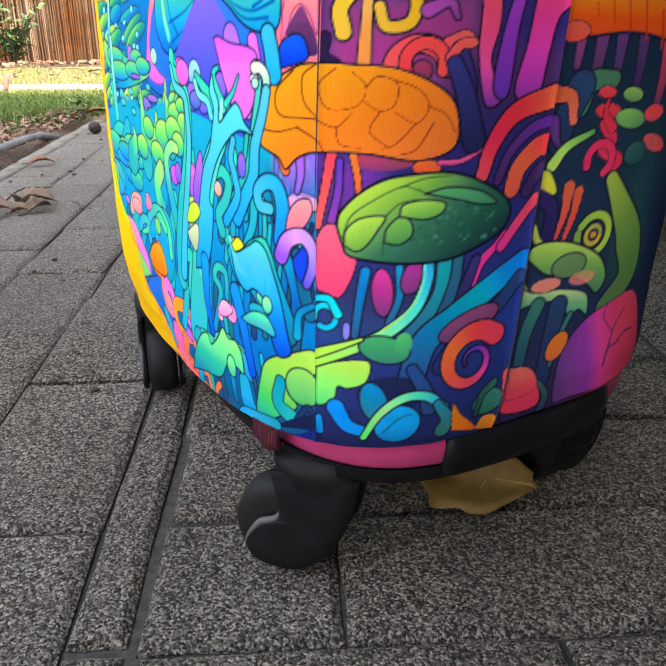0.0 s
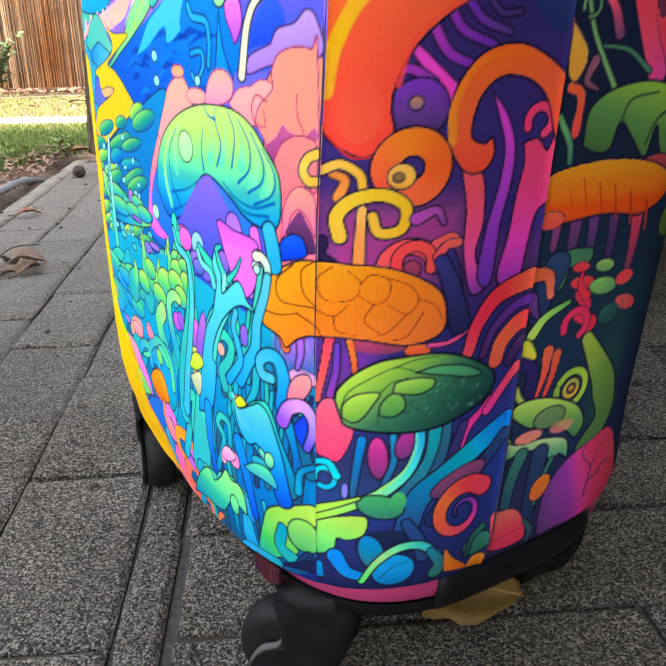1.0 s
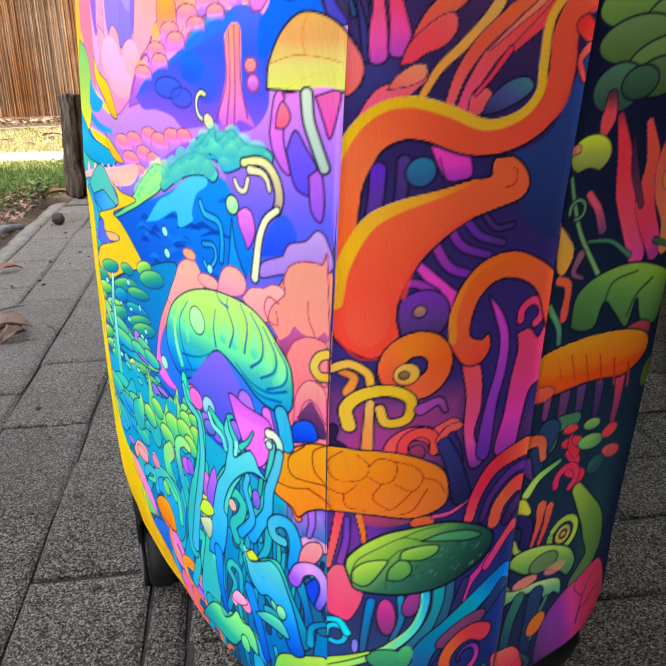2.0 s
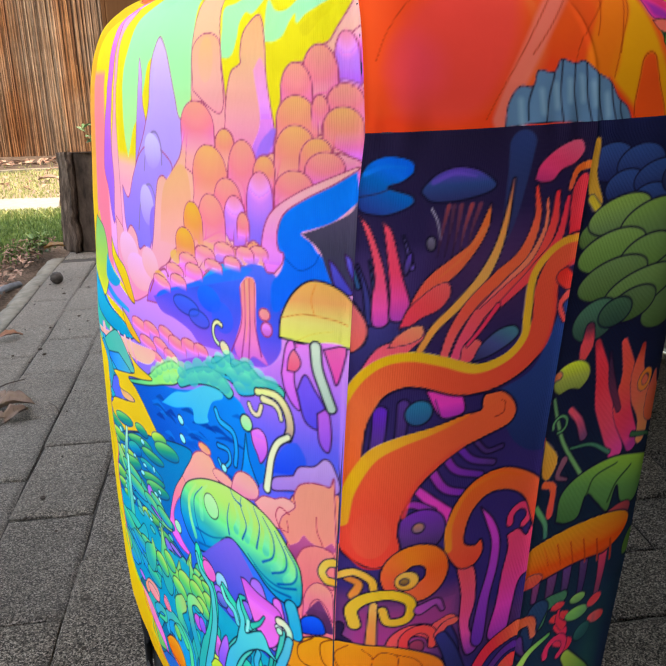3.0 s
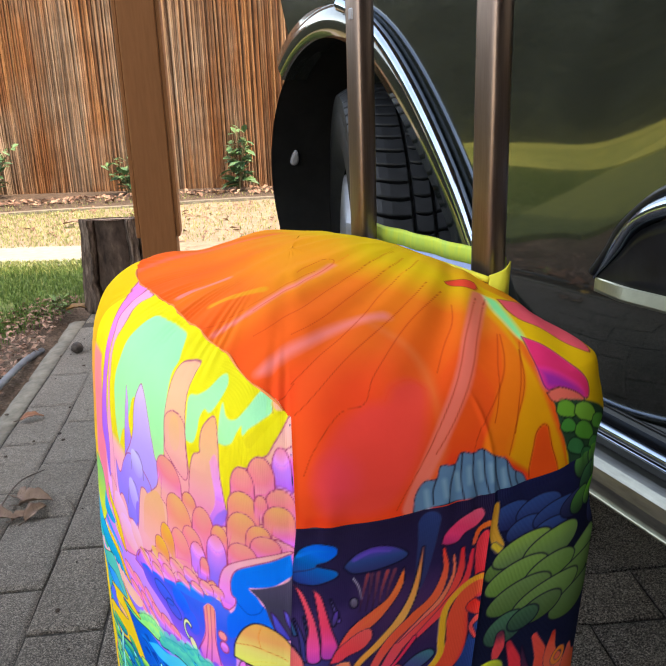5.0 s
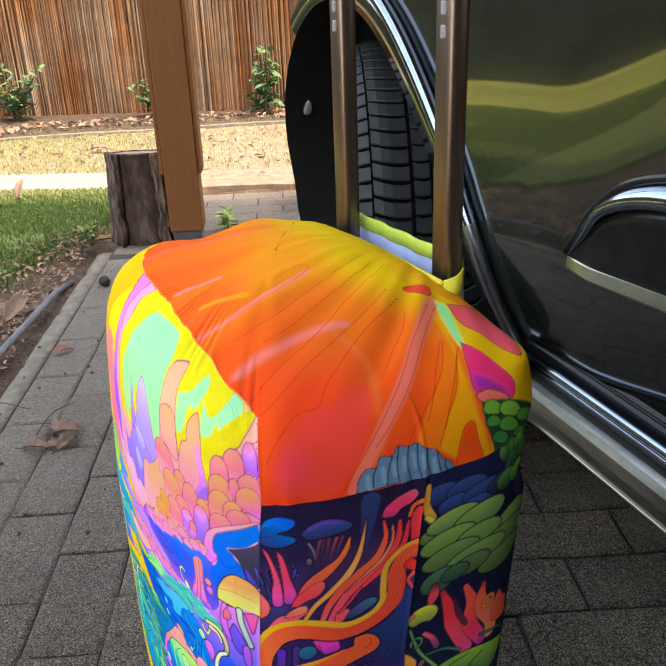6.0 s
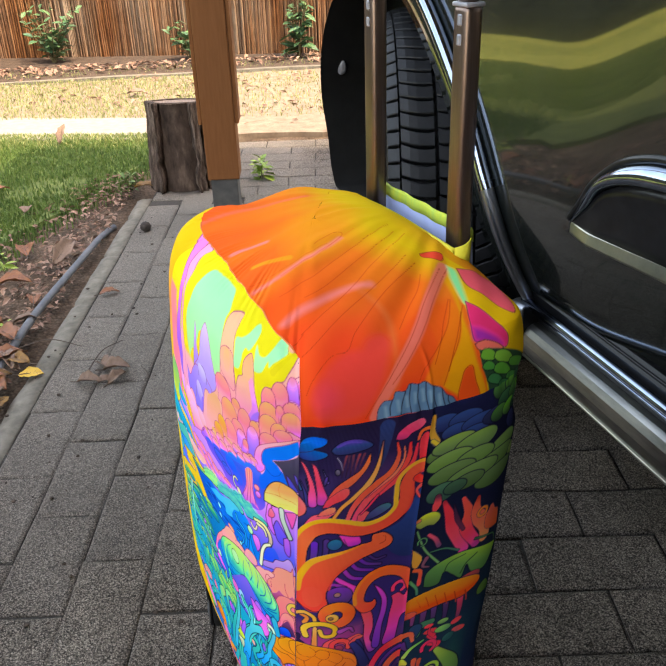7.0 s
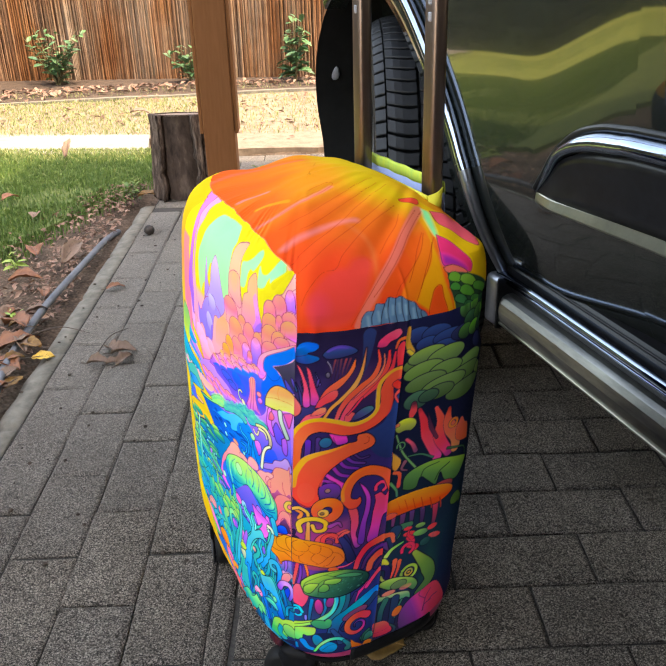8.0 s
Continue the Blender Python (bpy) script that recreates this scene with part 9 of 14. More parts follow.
    g.poly([(49, 311.2), (48.4, 324.2), (51.1, 335.8), (59.8, 346), (73, 349.5), (85.5, 346.2), (99.3, 336.7), (101.4, 325.4), (99.5, 309.5), (92.2, 327.4), (82, 335.7), (69.8, 337.3), (61.8, 331.4), (58.5, 321.9), (58.8, 314.3), (64.7, 311.5), (67.9, 313.6), (69.6, 306.7), (65.2, 300.6), (56.9, 301.2)], ("#ff5a4a", "#ff764d", "#ff7e33"), turn=110, line=1.2)
    g.stroke([(50.4, 313.4), (50.3, 327.9), (58.5, 342.3), (74.6, 346.3), (87.4, 342.1)], 3.6, 1, ("#ffa63c", "#ff9837", "#ff8837", "#ff7833"), line=0)
    g.ring(35.5, 304, 10.3, 11.2, -100, 215, ("#ff7c51", "#ff7837", "#ff9833", "#ff6a4f"), line=1.2)
    g.blob(31.7, 300.7, 5.6, 5.2, ("#a87a28", "#d8ae56"))
    g.blob(30.6, 300.4, 2.2, 1.9, ("#6a4a20", "#8a6a28"), line=0.5)
    g.stroke([(8.1, 292.4), (10.4, 299.3), (4.8, 301.9)], 4.9, 3.5, ("#b87838", "#a8682f"), line=0.7)
    g.stroke([(1, 303.1), (8.3, 305.6), (15.7, 301.7), (17.5, 295.9)], 4.2, 4, ("#e0b656", "#c89a34"), line=1)
    g.ring(37.5, 261.2, 10.7, 7, 10, 175, ("#f05761", "#f86868"), line=1)
    g.blob(38.4, 262, 4, 4.2, ("#6a2444", "#8a3050"), line=0.5)
    g.stroke([(17.7, 287.6), (17.5, 276.4), (17.2, 262.7)], 3.6, 5.6, ("#e8b661", "#e09852", "#d88849"), line=0.9)
    g.stroke([(9.3, 276.2), (7.9, 284.6), (14.2, 291.4), (25.2, 293.5), (34.1, 288.7), (33.2, 279.6), (24.7, 278.1), (21.8, 284.9)], 6.6, 4.4, ("#d8b244", "#e8c438", "#c8a028", "#d8ae44"), line=1.1)
    g.stroke([(47.8, 271.6), (53.9, 274.5), (57.3, 272.8)], 5.6, 3, ("#f8686c", "#ff7868"), line=0.8)
    g.stroke([(52.2, 269.3), (56.5, 256.5), (57, 239.9)], 6.9, 10.1, ("#2c296c", "#242458"), line=0.6)
    g.stroke([(39, 283.5), (46.7, 286.3), (50.2, 281.1)], 5.7, 2.6, ("#8a3a84", "#7a347c"), line=0.6)
    g.wash(0.7, 26.4, 195.2, 228.2, ("#4a3072", "#6a2a8c"), soft=6)
    g.wash(2.1, 67.2, 148.8, 179.8, ("#124272", "#2a295b"), soft=8)
    g.stroke([(2.4, 273.9), (1.7, 267.8), (6.8, 264.8)], 5, 3.7, ("#281848", "#2a1848"), line=0.3)
    g.stroke([(6.3, 230.1), (4.3, 217.1), (1.2, 200.8)], 4.5, 3.5, ("#ff5970", "#ff796f"), line=0.9)
    g.stroke([(15.2, 230.5), (17.3, 221.3), (18.6, 211)], 3.3, 2.4, ("#ff9840", "#ff7844"), line=0.9)
    g.stroke([(9.9, 227.8), (9.7, 215.8), (7.3, 203.2)], 3.1, 4, ("#5a3a9c", "#7a3a90"), line=0.6)
    g.poly([(0.5, 195.2), (4.5, 201.1), (11, 200.8), (18.2, 189.4), (17.1, 180), (11.8, 170.1), (6, 171.3), (0.6, 174.5)], ("#ff558c", "#ff7990"), turn=90)
    g.blob(27.2, 228.2, 12.3, 3.7, ("#8a2f2c", "#b84a28"), line=0, alpha=0.6)
    g.blob(44, 225.3, 5.8, 3.4, ("#ff6a51", "#ff883e"), turn=-8)
    g.stroke([(49, 227.2), (57.9, 227.4), (66.7, 231.5)], 2.4, 1.9, ("#e85ca1", "#f06790"), line=0.8)
    g.ring(39.4, 264.7, 7.4, 4.9, -20, 205, ("#f05e58", "#fa5f5a", "#e84956"), line=1)
    g.stroke([(48.9, 266.8), (52.6, 271.3), (57.7, 271.9)], 4.4, 3.5, ("#f05f68", "#ff7868"), line=0.9)
    g.stroke([(50.8, 264.4), (56.3, 253.3), (62.4, 235.1)], 6.4, 10.2, ("#2a3072", "#1c2455"), line=0.7)
    g.stroke([(68.3, 220.8), (71.4, 232.9), (80.4, 244.8), (98.3, 250.5)], 6.3, 10, ("#f05c6f", "#f03f65", "#f84956", "#ff7c58"), line=1.1)
    g.stroke([(76.3, 217.9), (80.2, 228.8), (89.1, 237.5), (97.2, 240.4)], 4.4, 5.4, ("#4a2064", "#5a2484"), line=0.6)
    g.stroke([(84, 213.6), (86, 222.2), (93.3, 229.5), (99.5, 231.6)], 7.9, 9.3, ("#ff7861", "#ff7c58", "#f04956"), line=1)
    g.stroke([(92, 211.9), (95.5, 218.7), (100.7, 223.6)], 5.9, 6, ("#3a205b", "#4a2762"), line=0.5)
    g.stroke([(67.5, 170.2), (72.1, 182), (79.5, 189.5), (83.9, 195.4)], 7.9, 2.4, ("#b03a94", "#d8408c"), line=0.9)
    g.stroke([(82.9, 189.1), (89.1, 197.6), (97.6, 208.6)], 5.4, 4.9, ("#c83e8c", "#f05c6f"), line=0.9)
    g.stroke([(70.6, 185), (67.7, 175.9), (64.8, 166.7)], 4.6, 6.8, ("#3a3071", "#2a2960"), line=0.6)
    g.blob(30.1, 172.9, 4.7, 11, ("#6a2468", "#b03a80"), turn=6, line=0.7)
    g.stroke([(22.4, 182.2), (20.4, 166.9), (19.1, 153)], 4.7, 3.8, ("#1072a5", "#12577f"), line=0.6)
    g.stroke([(36.4, 184.1), (37.4, 170.9), (33.7, 159.4)], 3.6, 3.5, ("#197ea5", "#165a7f"), line=0.6)
    g.blob(43, 180.1, 5.1, 8.3, ("#6a2468", "#9a3484"), turn=-20, line=0.6)
    g.stroke([(55.8, 188.4), (55.9, 173.5), (51.3, 162.4), (42.8, 151.2)], 6.7, 9.2, ("#0c9297", "#0c5c7c"), line=0.8)
    g.stroke([(61.8, 189.7), (61.5, 176.7), (57.3, 161.8), (50.6, 150.6)], 5, 6.5, ("#10677f", "#0c496f"), line=0.7)
    g.stroke([(48.3, 188.1), (48.8, 177.9), (44.4, 164.9), (33.1, 154.5), (18.4, 146.9), (0.8, 138.5)], 4.9, 6.1, ("#2cb0e0", "#48b8af", "#81b462", "#97c24a"), line=1, mid=6.0)
    g.stroke([(47.1, 185.4), (47.2, 177.1), (42.5, 165.4), (31.2, 155.5)], 1, 1.2, ("#5fc5bb", "#b0e878"), line=0)
    g.poly([(9.5, 201.2), (10.8, 207), (17.7, 214.8), (27, 220.6), (36.7, 222.7), (50.6, 223.4), (61.9, 221), (74.2, 215.4), (82.8, 209.2), (85.1, 202.7), (80.9, 195.4), (69.8, 190.3), (56.4, 186.4), (39.8, 185.7), (25.7, 186.7), (15, 188.8), (11.9, 194.1)], ("#063c40", "#0c5a48", "#276b4e", "#6f9542", "#97ae46"), turn=125, line=1.3)
    g.blob(43.3, 200.9, 0.8, 0.7, ("#0a5048", "#0a5048"), turn=20, line=0, alpha=0.6)
    g.blob(59.2, 210.8, 0.6, 0.8, ("#277262", "#277262"), turn=20, line=0, alpha=0.6)
    g.blob(43.7, 206.5, 1.2, 0.6, ("#40846e", "#40846e"), turn=20, line=0, alpha=0.6)
    g.blob(70, 203.8, 1.2, 0.5, ("#0a5048", "#0a5048"), turn=20, line=0, alpha=0.6)
    g.blob(61.4, 196.3, 1, 0.8, ("#277262", "#277262"), turn=20, line=0, alpha=0.6)
    g.blob(61.2, 210.9, 1.2, 0.7, ("#40846e", "#40846e"), turn=20, line=0, alpha=0.6)
    g.blob(45.1, 210.3, 1.1, 0.6, ("#0a5048", "#0a5048"), turn=20, line=0, alpha=0.6)
    g.blob(65.4, 196.3, 1.2, 0.9, ("#277262", "#277262"), turn=20, line=0, alpha=0.6)
    g.blob(50.5, 196.9, 0.9, 0.9, ("#40846e", "#40846e"), turn=20, line=0, alpha=0.6)
    g.blob(71, 210.8, 0.7, 0.5, ("#0a5048", "#0a5048"), turn=20, line=0, alpha=0.6)
    g.blob(76.3, 204.7, 1.2, 0.5, ("#277262", "#277262"), turn=20, line=0, alpha=0.6)
    g.blob(54.6, 204.7, 0.8, 0.7, ("#40846e", "#40846e"), turn=20, line=0, alpha=0.6)
    g.blob(59.2, 195.5, 1.1, 0.9, ("#0a5048", "#0a5048"), turn=20, line=0, alpha=0.6)
    g.blob(72.4, 194.4, 1.2, 0.5, ("#277262", "#277262"), turn=20, line=0, alpha=0.6)
    g.blob(72.6, 194.9, 1.4, 0.7, ("#40846e", "#40846e"), turn=20, line=0, alpha=0.6)
    g.blob(63.5, 208.4, 1.3, 0.7, ("#0a5048", "#0a5048"), turn=20, line=0, alpha=0.6)
    g.blob(44.5, 209.6, 1.1, 0.9, ("#277262", "#277262"), turn=20, line=0, alpha=0.6)
    g.blob(37.5, 195.6, 0.8, 0.4, ("#40846e", "#40846e"), turn=20, line=0, alpha=0.6)
    g.blob(46.1, 197.1, 1.2, 0.4, ("#0a5048", "#0a5048"), turn=20, line=0, alpha=0.6)
    g.blob(58.6, 211.1, 1.1, 0.5, ("#277262", "#277262"), turn=20, line=0, alpha=0.6)
    g.blob(73.6, 194.6, 1.1, 0.9, ("#40846e", "#40846e"), turn=20, line=0, alpha=0.6)
    g.blob(45.5, 209.5, 1, 0.4, ("#0a5048", "#0a5048"), turn=20, line=0, alpha=0.6)
    g.blob(41.4, 203.2, 1, 0.4, ("#277262", "#277262"), turn=20, line=0, alpha=0.6)
    g.blob(35.7, 194.2, 0.7, 0.9, ("#40846e", "#40846e"), turn=20, line=0, alpha=0.6)
    g.blob(72.7, 205.7, 1, 0.7, ("#0a5048", "#0a5048"), turn=20, line=0, alpha=0.6)
    g.blob(61.2, 201.3, 1, 0.7, ("#277262", "#277262"), turn=20, line=0, alpha=0.6)
    g.blob(75.3, 203.4, 1, 0.8, ("#40846e", "#40846e"), turn=20, line=0, alpha=0.6)
    g.blob(42.9, 205.2, 1.2, 0.6, ("#0a5048", "#0a5048"), turn=20, line=0, alpha=0.6)
    g.blob(55.6, 211.5, 0.9, 0.7, ("#277262", "#277262"), turn=20, line=0, alpha=0.6)
    g.blob(34.4, 198.6, 0.9, 0.4, ("#40846e", "#40846e"), turn=20, line=0, alpha=0.6)
    g.blob(60.2, 203.6, 1.1, 0.6, ("#0a5048", "#0a5048"), turn=20, line=0, alpha=0.6)
    g.blob(64.5, 198.8, 0.6, 0.4, ("#277262", "#277262"), turn=20, line=0, alpha=0.6)
    g.blob(63.6, 194.6, 0.8, 0.6, ("#40846e", "#40846e"), turn=20, line=0, alpha=0.6)
    g.blob(58.3, 206.1, 0.9, 0.5, ("#0a5048", "#0a5048"), turn=20, line=0, alpha=0.6)
    g.blob(49, 200.5, 0.8, 0.6, ("#277262", "#277262"), turn=20, line=0, alpha=0.6)
    g.blob(65.8, 211.8, 1.1, 0.8, ("#40846e", "#40846e"), turn=20, line=0, alpha=0.6)
    g.blob(45.8, 206.9, 1.1, 0.5, ("#0a5048", "#0a5048"), turn=20, line=0, alpha=0.6)
    g.blob(41.1, 202.6, 1, 0.4, ("#277262", "#277262"), turn=20, line=0, alpha=0.6)
    g.blob(46.5, 205, 1.1, 0.6, ("#40846e", "#40846e"), turn=20, line=0, alpha=0.6)
    g.blob(70.1, 209.4, 0.9, 0.7, ("#0a5048", "#0a5048"), turn=20, line=0, alpha=0.6)
    g.blob(72.3, 204.4, 0.8, 0.4, ("#277262", "#277262"), turn=20, line=0, alpha=0.6)
    g.blob(55.2, 208.3, 1.2, 0.8, ("#40846e", "#40846e"), turn=20, line=0, alpha=0.6)
    g.blob(40.7, 205.4, 1.1, 0.7, ("#0a5048", "#0a5048"), turn=20, line=0, alpha=0.6)
    g.blob(68.2, 206.2, 0.7, 0.5, ("#277262", "#277262"), turn=20, line=0, alpha=0.6)
    g.blob(67.4, 207.5, 0.9, 0.6, ("#40846e", "#40846e"), turn=20, line=0, alpha=0.6)
    g.blob(50.8, 204, 1.2, 0.4, ("#0a5048", "#0a5048"), turn=20, line=0, alpha=0.6)
    g.blob(34.2, 192.6, 1.1, 0.9, ("#277262", "#277262"), turn=20, line=0, alpha=0.6)
    g.blob(52.5, 194.3, 1.3, 0.5, ("#40846e", "#40846e"), turn=20, line=0, alpha=0.6)
    g.blob(66.6, 197.1, 1.2, 0.7, ("#0a5048", "#0a5048"), turn=20, line=0, alpha=0.6)
    g.blob(45.1, 204.8, 0.7, 0.4, ("#277262", "#277262"), turn=20, line=0, alpha=0.6)
    g.blob(58, 206.7, 1.2, 0.4, ("#40846e", "#40846e"), turn=20, line=0, alpha=0.6)
    g.blob(73.9, 199.9, 1.4, 0.9, ("#0a5048", "#0a5048"), turn=20, line=0, alpha=0.6)
    g.blob(73.4, 202.1, 0.6, 0.8, ("#277262", "#277262"), turn=20, line=0, alpha=0.6)
    g.blob(40.2, 205, 1, 0.6, ("#40846e", "#40846e"), turn=20, line=0, alpha=0.6)
    g.blob(51.6, 194.4, 1, 0.6, ("#0a5048", "#0a5048"), turn=20, line=0, alpha=0.6)
    g.blob(44.5, 195.3, 0.9, 0.8, ("#277262", "#277262"), turn=20, line=0, alpha=0.6)
    g.blob(47.5, 207.5, 0.9, 0.8, ("#40846e", "#40846e"), turn=20, line=0, alpha=0.6)
    g.blob(40.9, 196.2, 1.2, 0.8, ("#0a5048", "#0a5048"), turn=20, line=0, alpha=0.6)
    g.blob(68.2, 212.3, 1.1, 0.8, ("#277262", "#277262"), turn=20, line=0, alpha=0.6)
    g.blob(35.2, 204.9, 0.7, 0.6, ("#40846e", "#40846e"), turn=20, line=0, alpha=0.6)
    g.blob(51.1, 202.9, 1.1, 0.4, ("#0a5048", "#0a5048"), turn=20, line=0, alpha=0.6)
    g.blob(35.2, 207.4, 0.6, 0.4, ("#277262", "#277262"), turn=20, line=0, alpha=0.6)
    g.blob(78, 197, 0.7, 0.7, ("#40846e", "#40846e"), turn=20, line=0, alpha=0.6)
    g.blob(46.2, 205.3, 0.8, 0.7, ("#0a5048", "#0a5048"), turn=20, line=0, alpha=0.6)
    g.blob(58.1, 205.4, 0.7, 0.5, ("#277262", "#277262"), turn=20, line=0, alpha=0.6)
    g.blob(38.6, 200.2, 1, 0.6, ("#40846e", "#40846e"), turn=20, line=0, alpha=0.6)
    g.blob(36.3, 206.7, 0.8, 0.7, ("#0a5048", "#0a5048"), turn=20, line=0, alpha=0.6)
    g.blob(67.2, 205.5, 1.3, 0.7, ("#277262", "#277262"), turn=20, line=0, alpha=0.6)
    g.blob(51.3, 204.7, 0.9, 0.7, ("#40846e", "#40846e"), turn=20, line=0, alpha=0.6)
    g.blob(51.4, 198.9, 0.9, 0.5, ("#0a5048", "#0a5048"), turn=20, line=0, alpha=0.6)
    g.stroke([(12.2, 196), (15.4, 205.5), (24.2, 212.5), (34.6, 217.9), (41.3, 216.7)], 0.7, 0.5, ("#2c5a1c", "#2c5a1c"), line=0)
    g.stroke([(34.6, 217.9), (43.6, 221.1), (54, 221.8)], 0.7, 0.5, ("#2c5a1c", "#2c5a1c"), line=0)
    g.stroke([(41.3, 216.7), (46, 214.8), (56.7, 215.1), (68.5, 213.3)], 0.7, 0.5, ("#2c5a1c", "#2c5a1c"), line=0)
    g.stroke([(28.9, 205.5), (34.4, 211.1), (41, 212.6)], 0.7, 0.5, ("#2c5a1c", "#2c5a1c"), line=0)
    g.stroke([(29, 189.7), (29.4, 197), (33.2, 204.1)], 0.7, 0.5, ("#2c5a1c", "#2c5a1c"), line=0)
    g.poly([(29.4, 194.8), (30, 200.6), (34.8, 205.8), (39.4, 203.9), (40.6, 198.2), (35.7, 194)], ("#407d3e", "#739c4a"), turn=100, line=0.5)
    g.poly([(34.8, 205.8), (36.1, 210.7), (44.5, 212.4), (52.8, 210.9), (52.2, 206.7), (45.3, 204.3)], ("#568b42", "#90ae4e"), turn=100, line=0.5)
    g.poly([(13, 193.1), (13.5, 199.7), (19.6, 205), (29, 205.9), (26.7, 200.2), (21.9, 192.9), (17.6, 190.8)], ("#5d8b3e", "#97b14a"), turn=110, line=0.5)
    g.poly([(44.2, 215), (54.6, 217), (68.3, 214.5), (77.3, 208.9), (69.1, 208.8), (59, 211.5)], ("#36795a", "#519262"), turn=100, line=0.3)
    g.stroke([(97, 181.1), (81.3, 172.1), (63.6, 160), (50.7, 149.6), (45.7, 130.3)], 10.5, 13, ("#1c90ea", "#0a92a2", "#086d93", "#104579"), line=1, mid=12.9)
    g.stroke([(96, 173.8), (85.4, 161.7), (67.3, 148.6), (60.3, 137.2)], 6.9, 9.7, ("#124272", "#0f3262"), line=0.5)
    g.blob(32.7, 146.5, 11.8, 6.5, ("#257862", "#42925e"), turn=-12)
    g.blob(41, 149.3, 3.8, 5.3, ("#348562", "#51a062"), line=0)
    g.blob(71.7, 155.9, 15.8, 6.2, ("#5a2a58", "#7a3a5c"), turn=20, line=0.5)
    g.poly([(0.9, 135.4), (12.7, 140), (26, 140.8), (25.5, 130.6), (17.2, 126.6), (12, 127), (10.1, 120.1), (0.9, 116.4)], ("#42a062", "#7cbb5a", "#b4d05a"), turn=80)
    g.stroke([(0.8, 142.3), (10.5, 146.4), (22.1, 151.2)], 4.9, 2, ("#a2c64e", "#97bf4e"), line=0.9)
    g.blob(37.3, 124.3, 16.2, 9.2, ("#0c1c50", "#12294e"), line=0)
    g.stroke([(11.2, 115.8), (16.9, 106.9), (24.5, 104)], 9.6, 6.5, ("#0f77bb", "#1588c9"), line=0.9)
    g.blob(29.7, 119.9, 6.4, 10.9, ("#0c6f7b", "#1075a5"), turn=20, line=0.8)
    g.stroke([(46.1, 136.7), (53.5, 125.3), (56.7, 116.2)], 5.6, 8.3, ("#0f487c", "#124572"), line=0.6)
    g.ring(75.9, 136.9, 15.9, 10.6, 45, 560, ("#f0526f", "#ff5961", "#ff884f", "#ff7856", "#f05c6f", "#b03a94", "#6a3a9c", "#4a3268"), line=1.1, grow=-12.3, w1=1.8)
    g.blob(90.2, 113.2, 9.5, 7.3, ("#1a6a50", "#25786e"))
    g.stroke([(84.3, 107.3), (85.4, 117.7), (91.8, 123)], 3.1, 4.8, ("#125048", "#1a6a58"), line=0.5)
    g.blob(41.9, 108, 11.5, 10.6, ("#126a9c", "#1a98cc"), turn=10)
    g.stroke([(25.8, 100.3), (33.1, 114.4), (43.5, 122.3), (54.8, 122.5), (64.5, 115.5)], 3.7, 5.2, ("#5ac46c", "#8cbf76", "#4ab097", "#1a8aaf"), line=1, mid=5.0)
    g.stroke([(60.9, 117.8), (67.5, 108.4), (66, 102.5)], 4.7, 8.6, ("#127a90", "#126e68"), line=0.7)
    g.stroke([(35.1, 103.2), (42.6, 111.7), (48.6, 113.7)], 0.7, 0.5, ("#0a424e", "#0a424e"), line=0)
    g.poly([(71.5, 100.9), (69.1, 116.4), (75.1, 109.3), (81.4, 104.2), (86.8, 97.7)], ("#ff882e", "#ffa63c"), turn=90, line=0.8)
    g.poly([(85.9, 97.9), (89, 104.4), (95.5, 104.6), (101.1, 100.5), (103.7, 94)], ("#ff9833", "#ffae44"), turn=90, line=0.8)
    g.poly([(99.7, 106), (96.7, 127.4), (102.7, 128), (106.6, 119.4), (112.1, 99.5)], ("#f0526f", "#ff686c"), turn=90)
    g.ring(5.1, 160.4, 5.2, 3.2, 190, -120, ("#12b0bc", "#0f9cbb"), line=0.8)
    g.stroke([(0.7, 168.6), (7, 168.5), (11.1, 162.2)], 3.2, 4.5, ("#0fafc6", "#11b3bc"), line=0.8)
    g.blob(15.2, 154.7, 1.9, 4.4, ("#6a6aa8", "#8a8aea"), line=0.4)
    g.stroke([(2.2, 108.9), (2.5, 101.4)], 4, 5.2, ("#0981b4", "#076da5"), line=0.5)
    g.stroke([(-12.6, 416), (-10.7, 404.7), (-6.1, 387.8)], 3.4, 3.1, ("#d0e8d8", "#b8d8d8"), line=0.9)
    g.poly([(-34, 417.9), (-32.9, 427.7), (-26.6, 439.2), (-17.9, 445.3), (-7.8, 443.8), (0.2, 438.2), (5.9, 429.9), (7, 422.4), (4.1, 417.4), (-6.6, 417.1), (-19.9, 417.1)], ("#f0f070", "#f4e880", "#f8b670", "#f8c068"), turn=90, line=1.1)
    g.stroke([(-32.4, 427.4), (-20.3, 430.2), (-7.1, 429), (-0.9, 427.1)], 0.7, 0.7, ("#b87838", "#b87838"), line=0)
    g.stroke([(-15.9, 443.7), (-17.6, 437), (-16, 430.4)], 0.6, 0.6, ("#c07838", "#c07838"), line=0)
    g.stroke([(-24.1, 417.9), (-16.1, 421.9), (-6.9, 423.9)], 0.5, 0.3, ("#b0a040", "#b0a040"), line=0)
    g.poly([(0.2, 437.8), (6.2, 429.1), (7, 422.4), (4.1, 417), (0.2, 417)], ("#c05a50", "#d86e70"), turn=90, line=0.8)
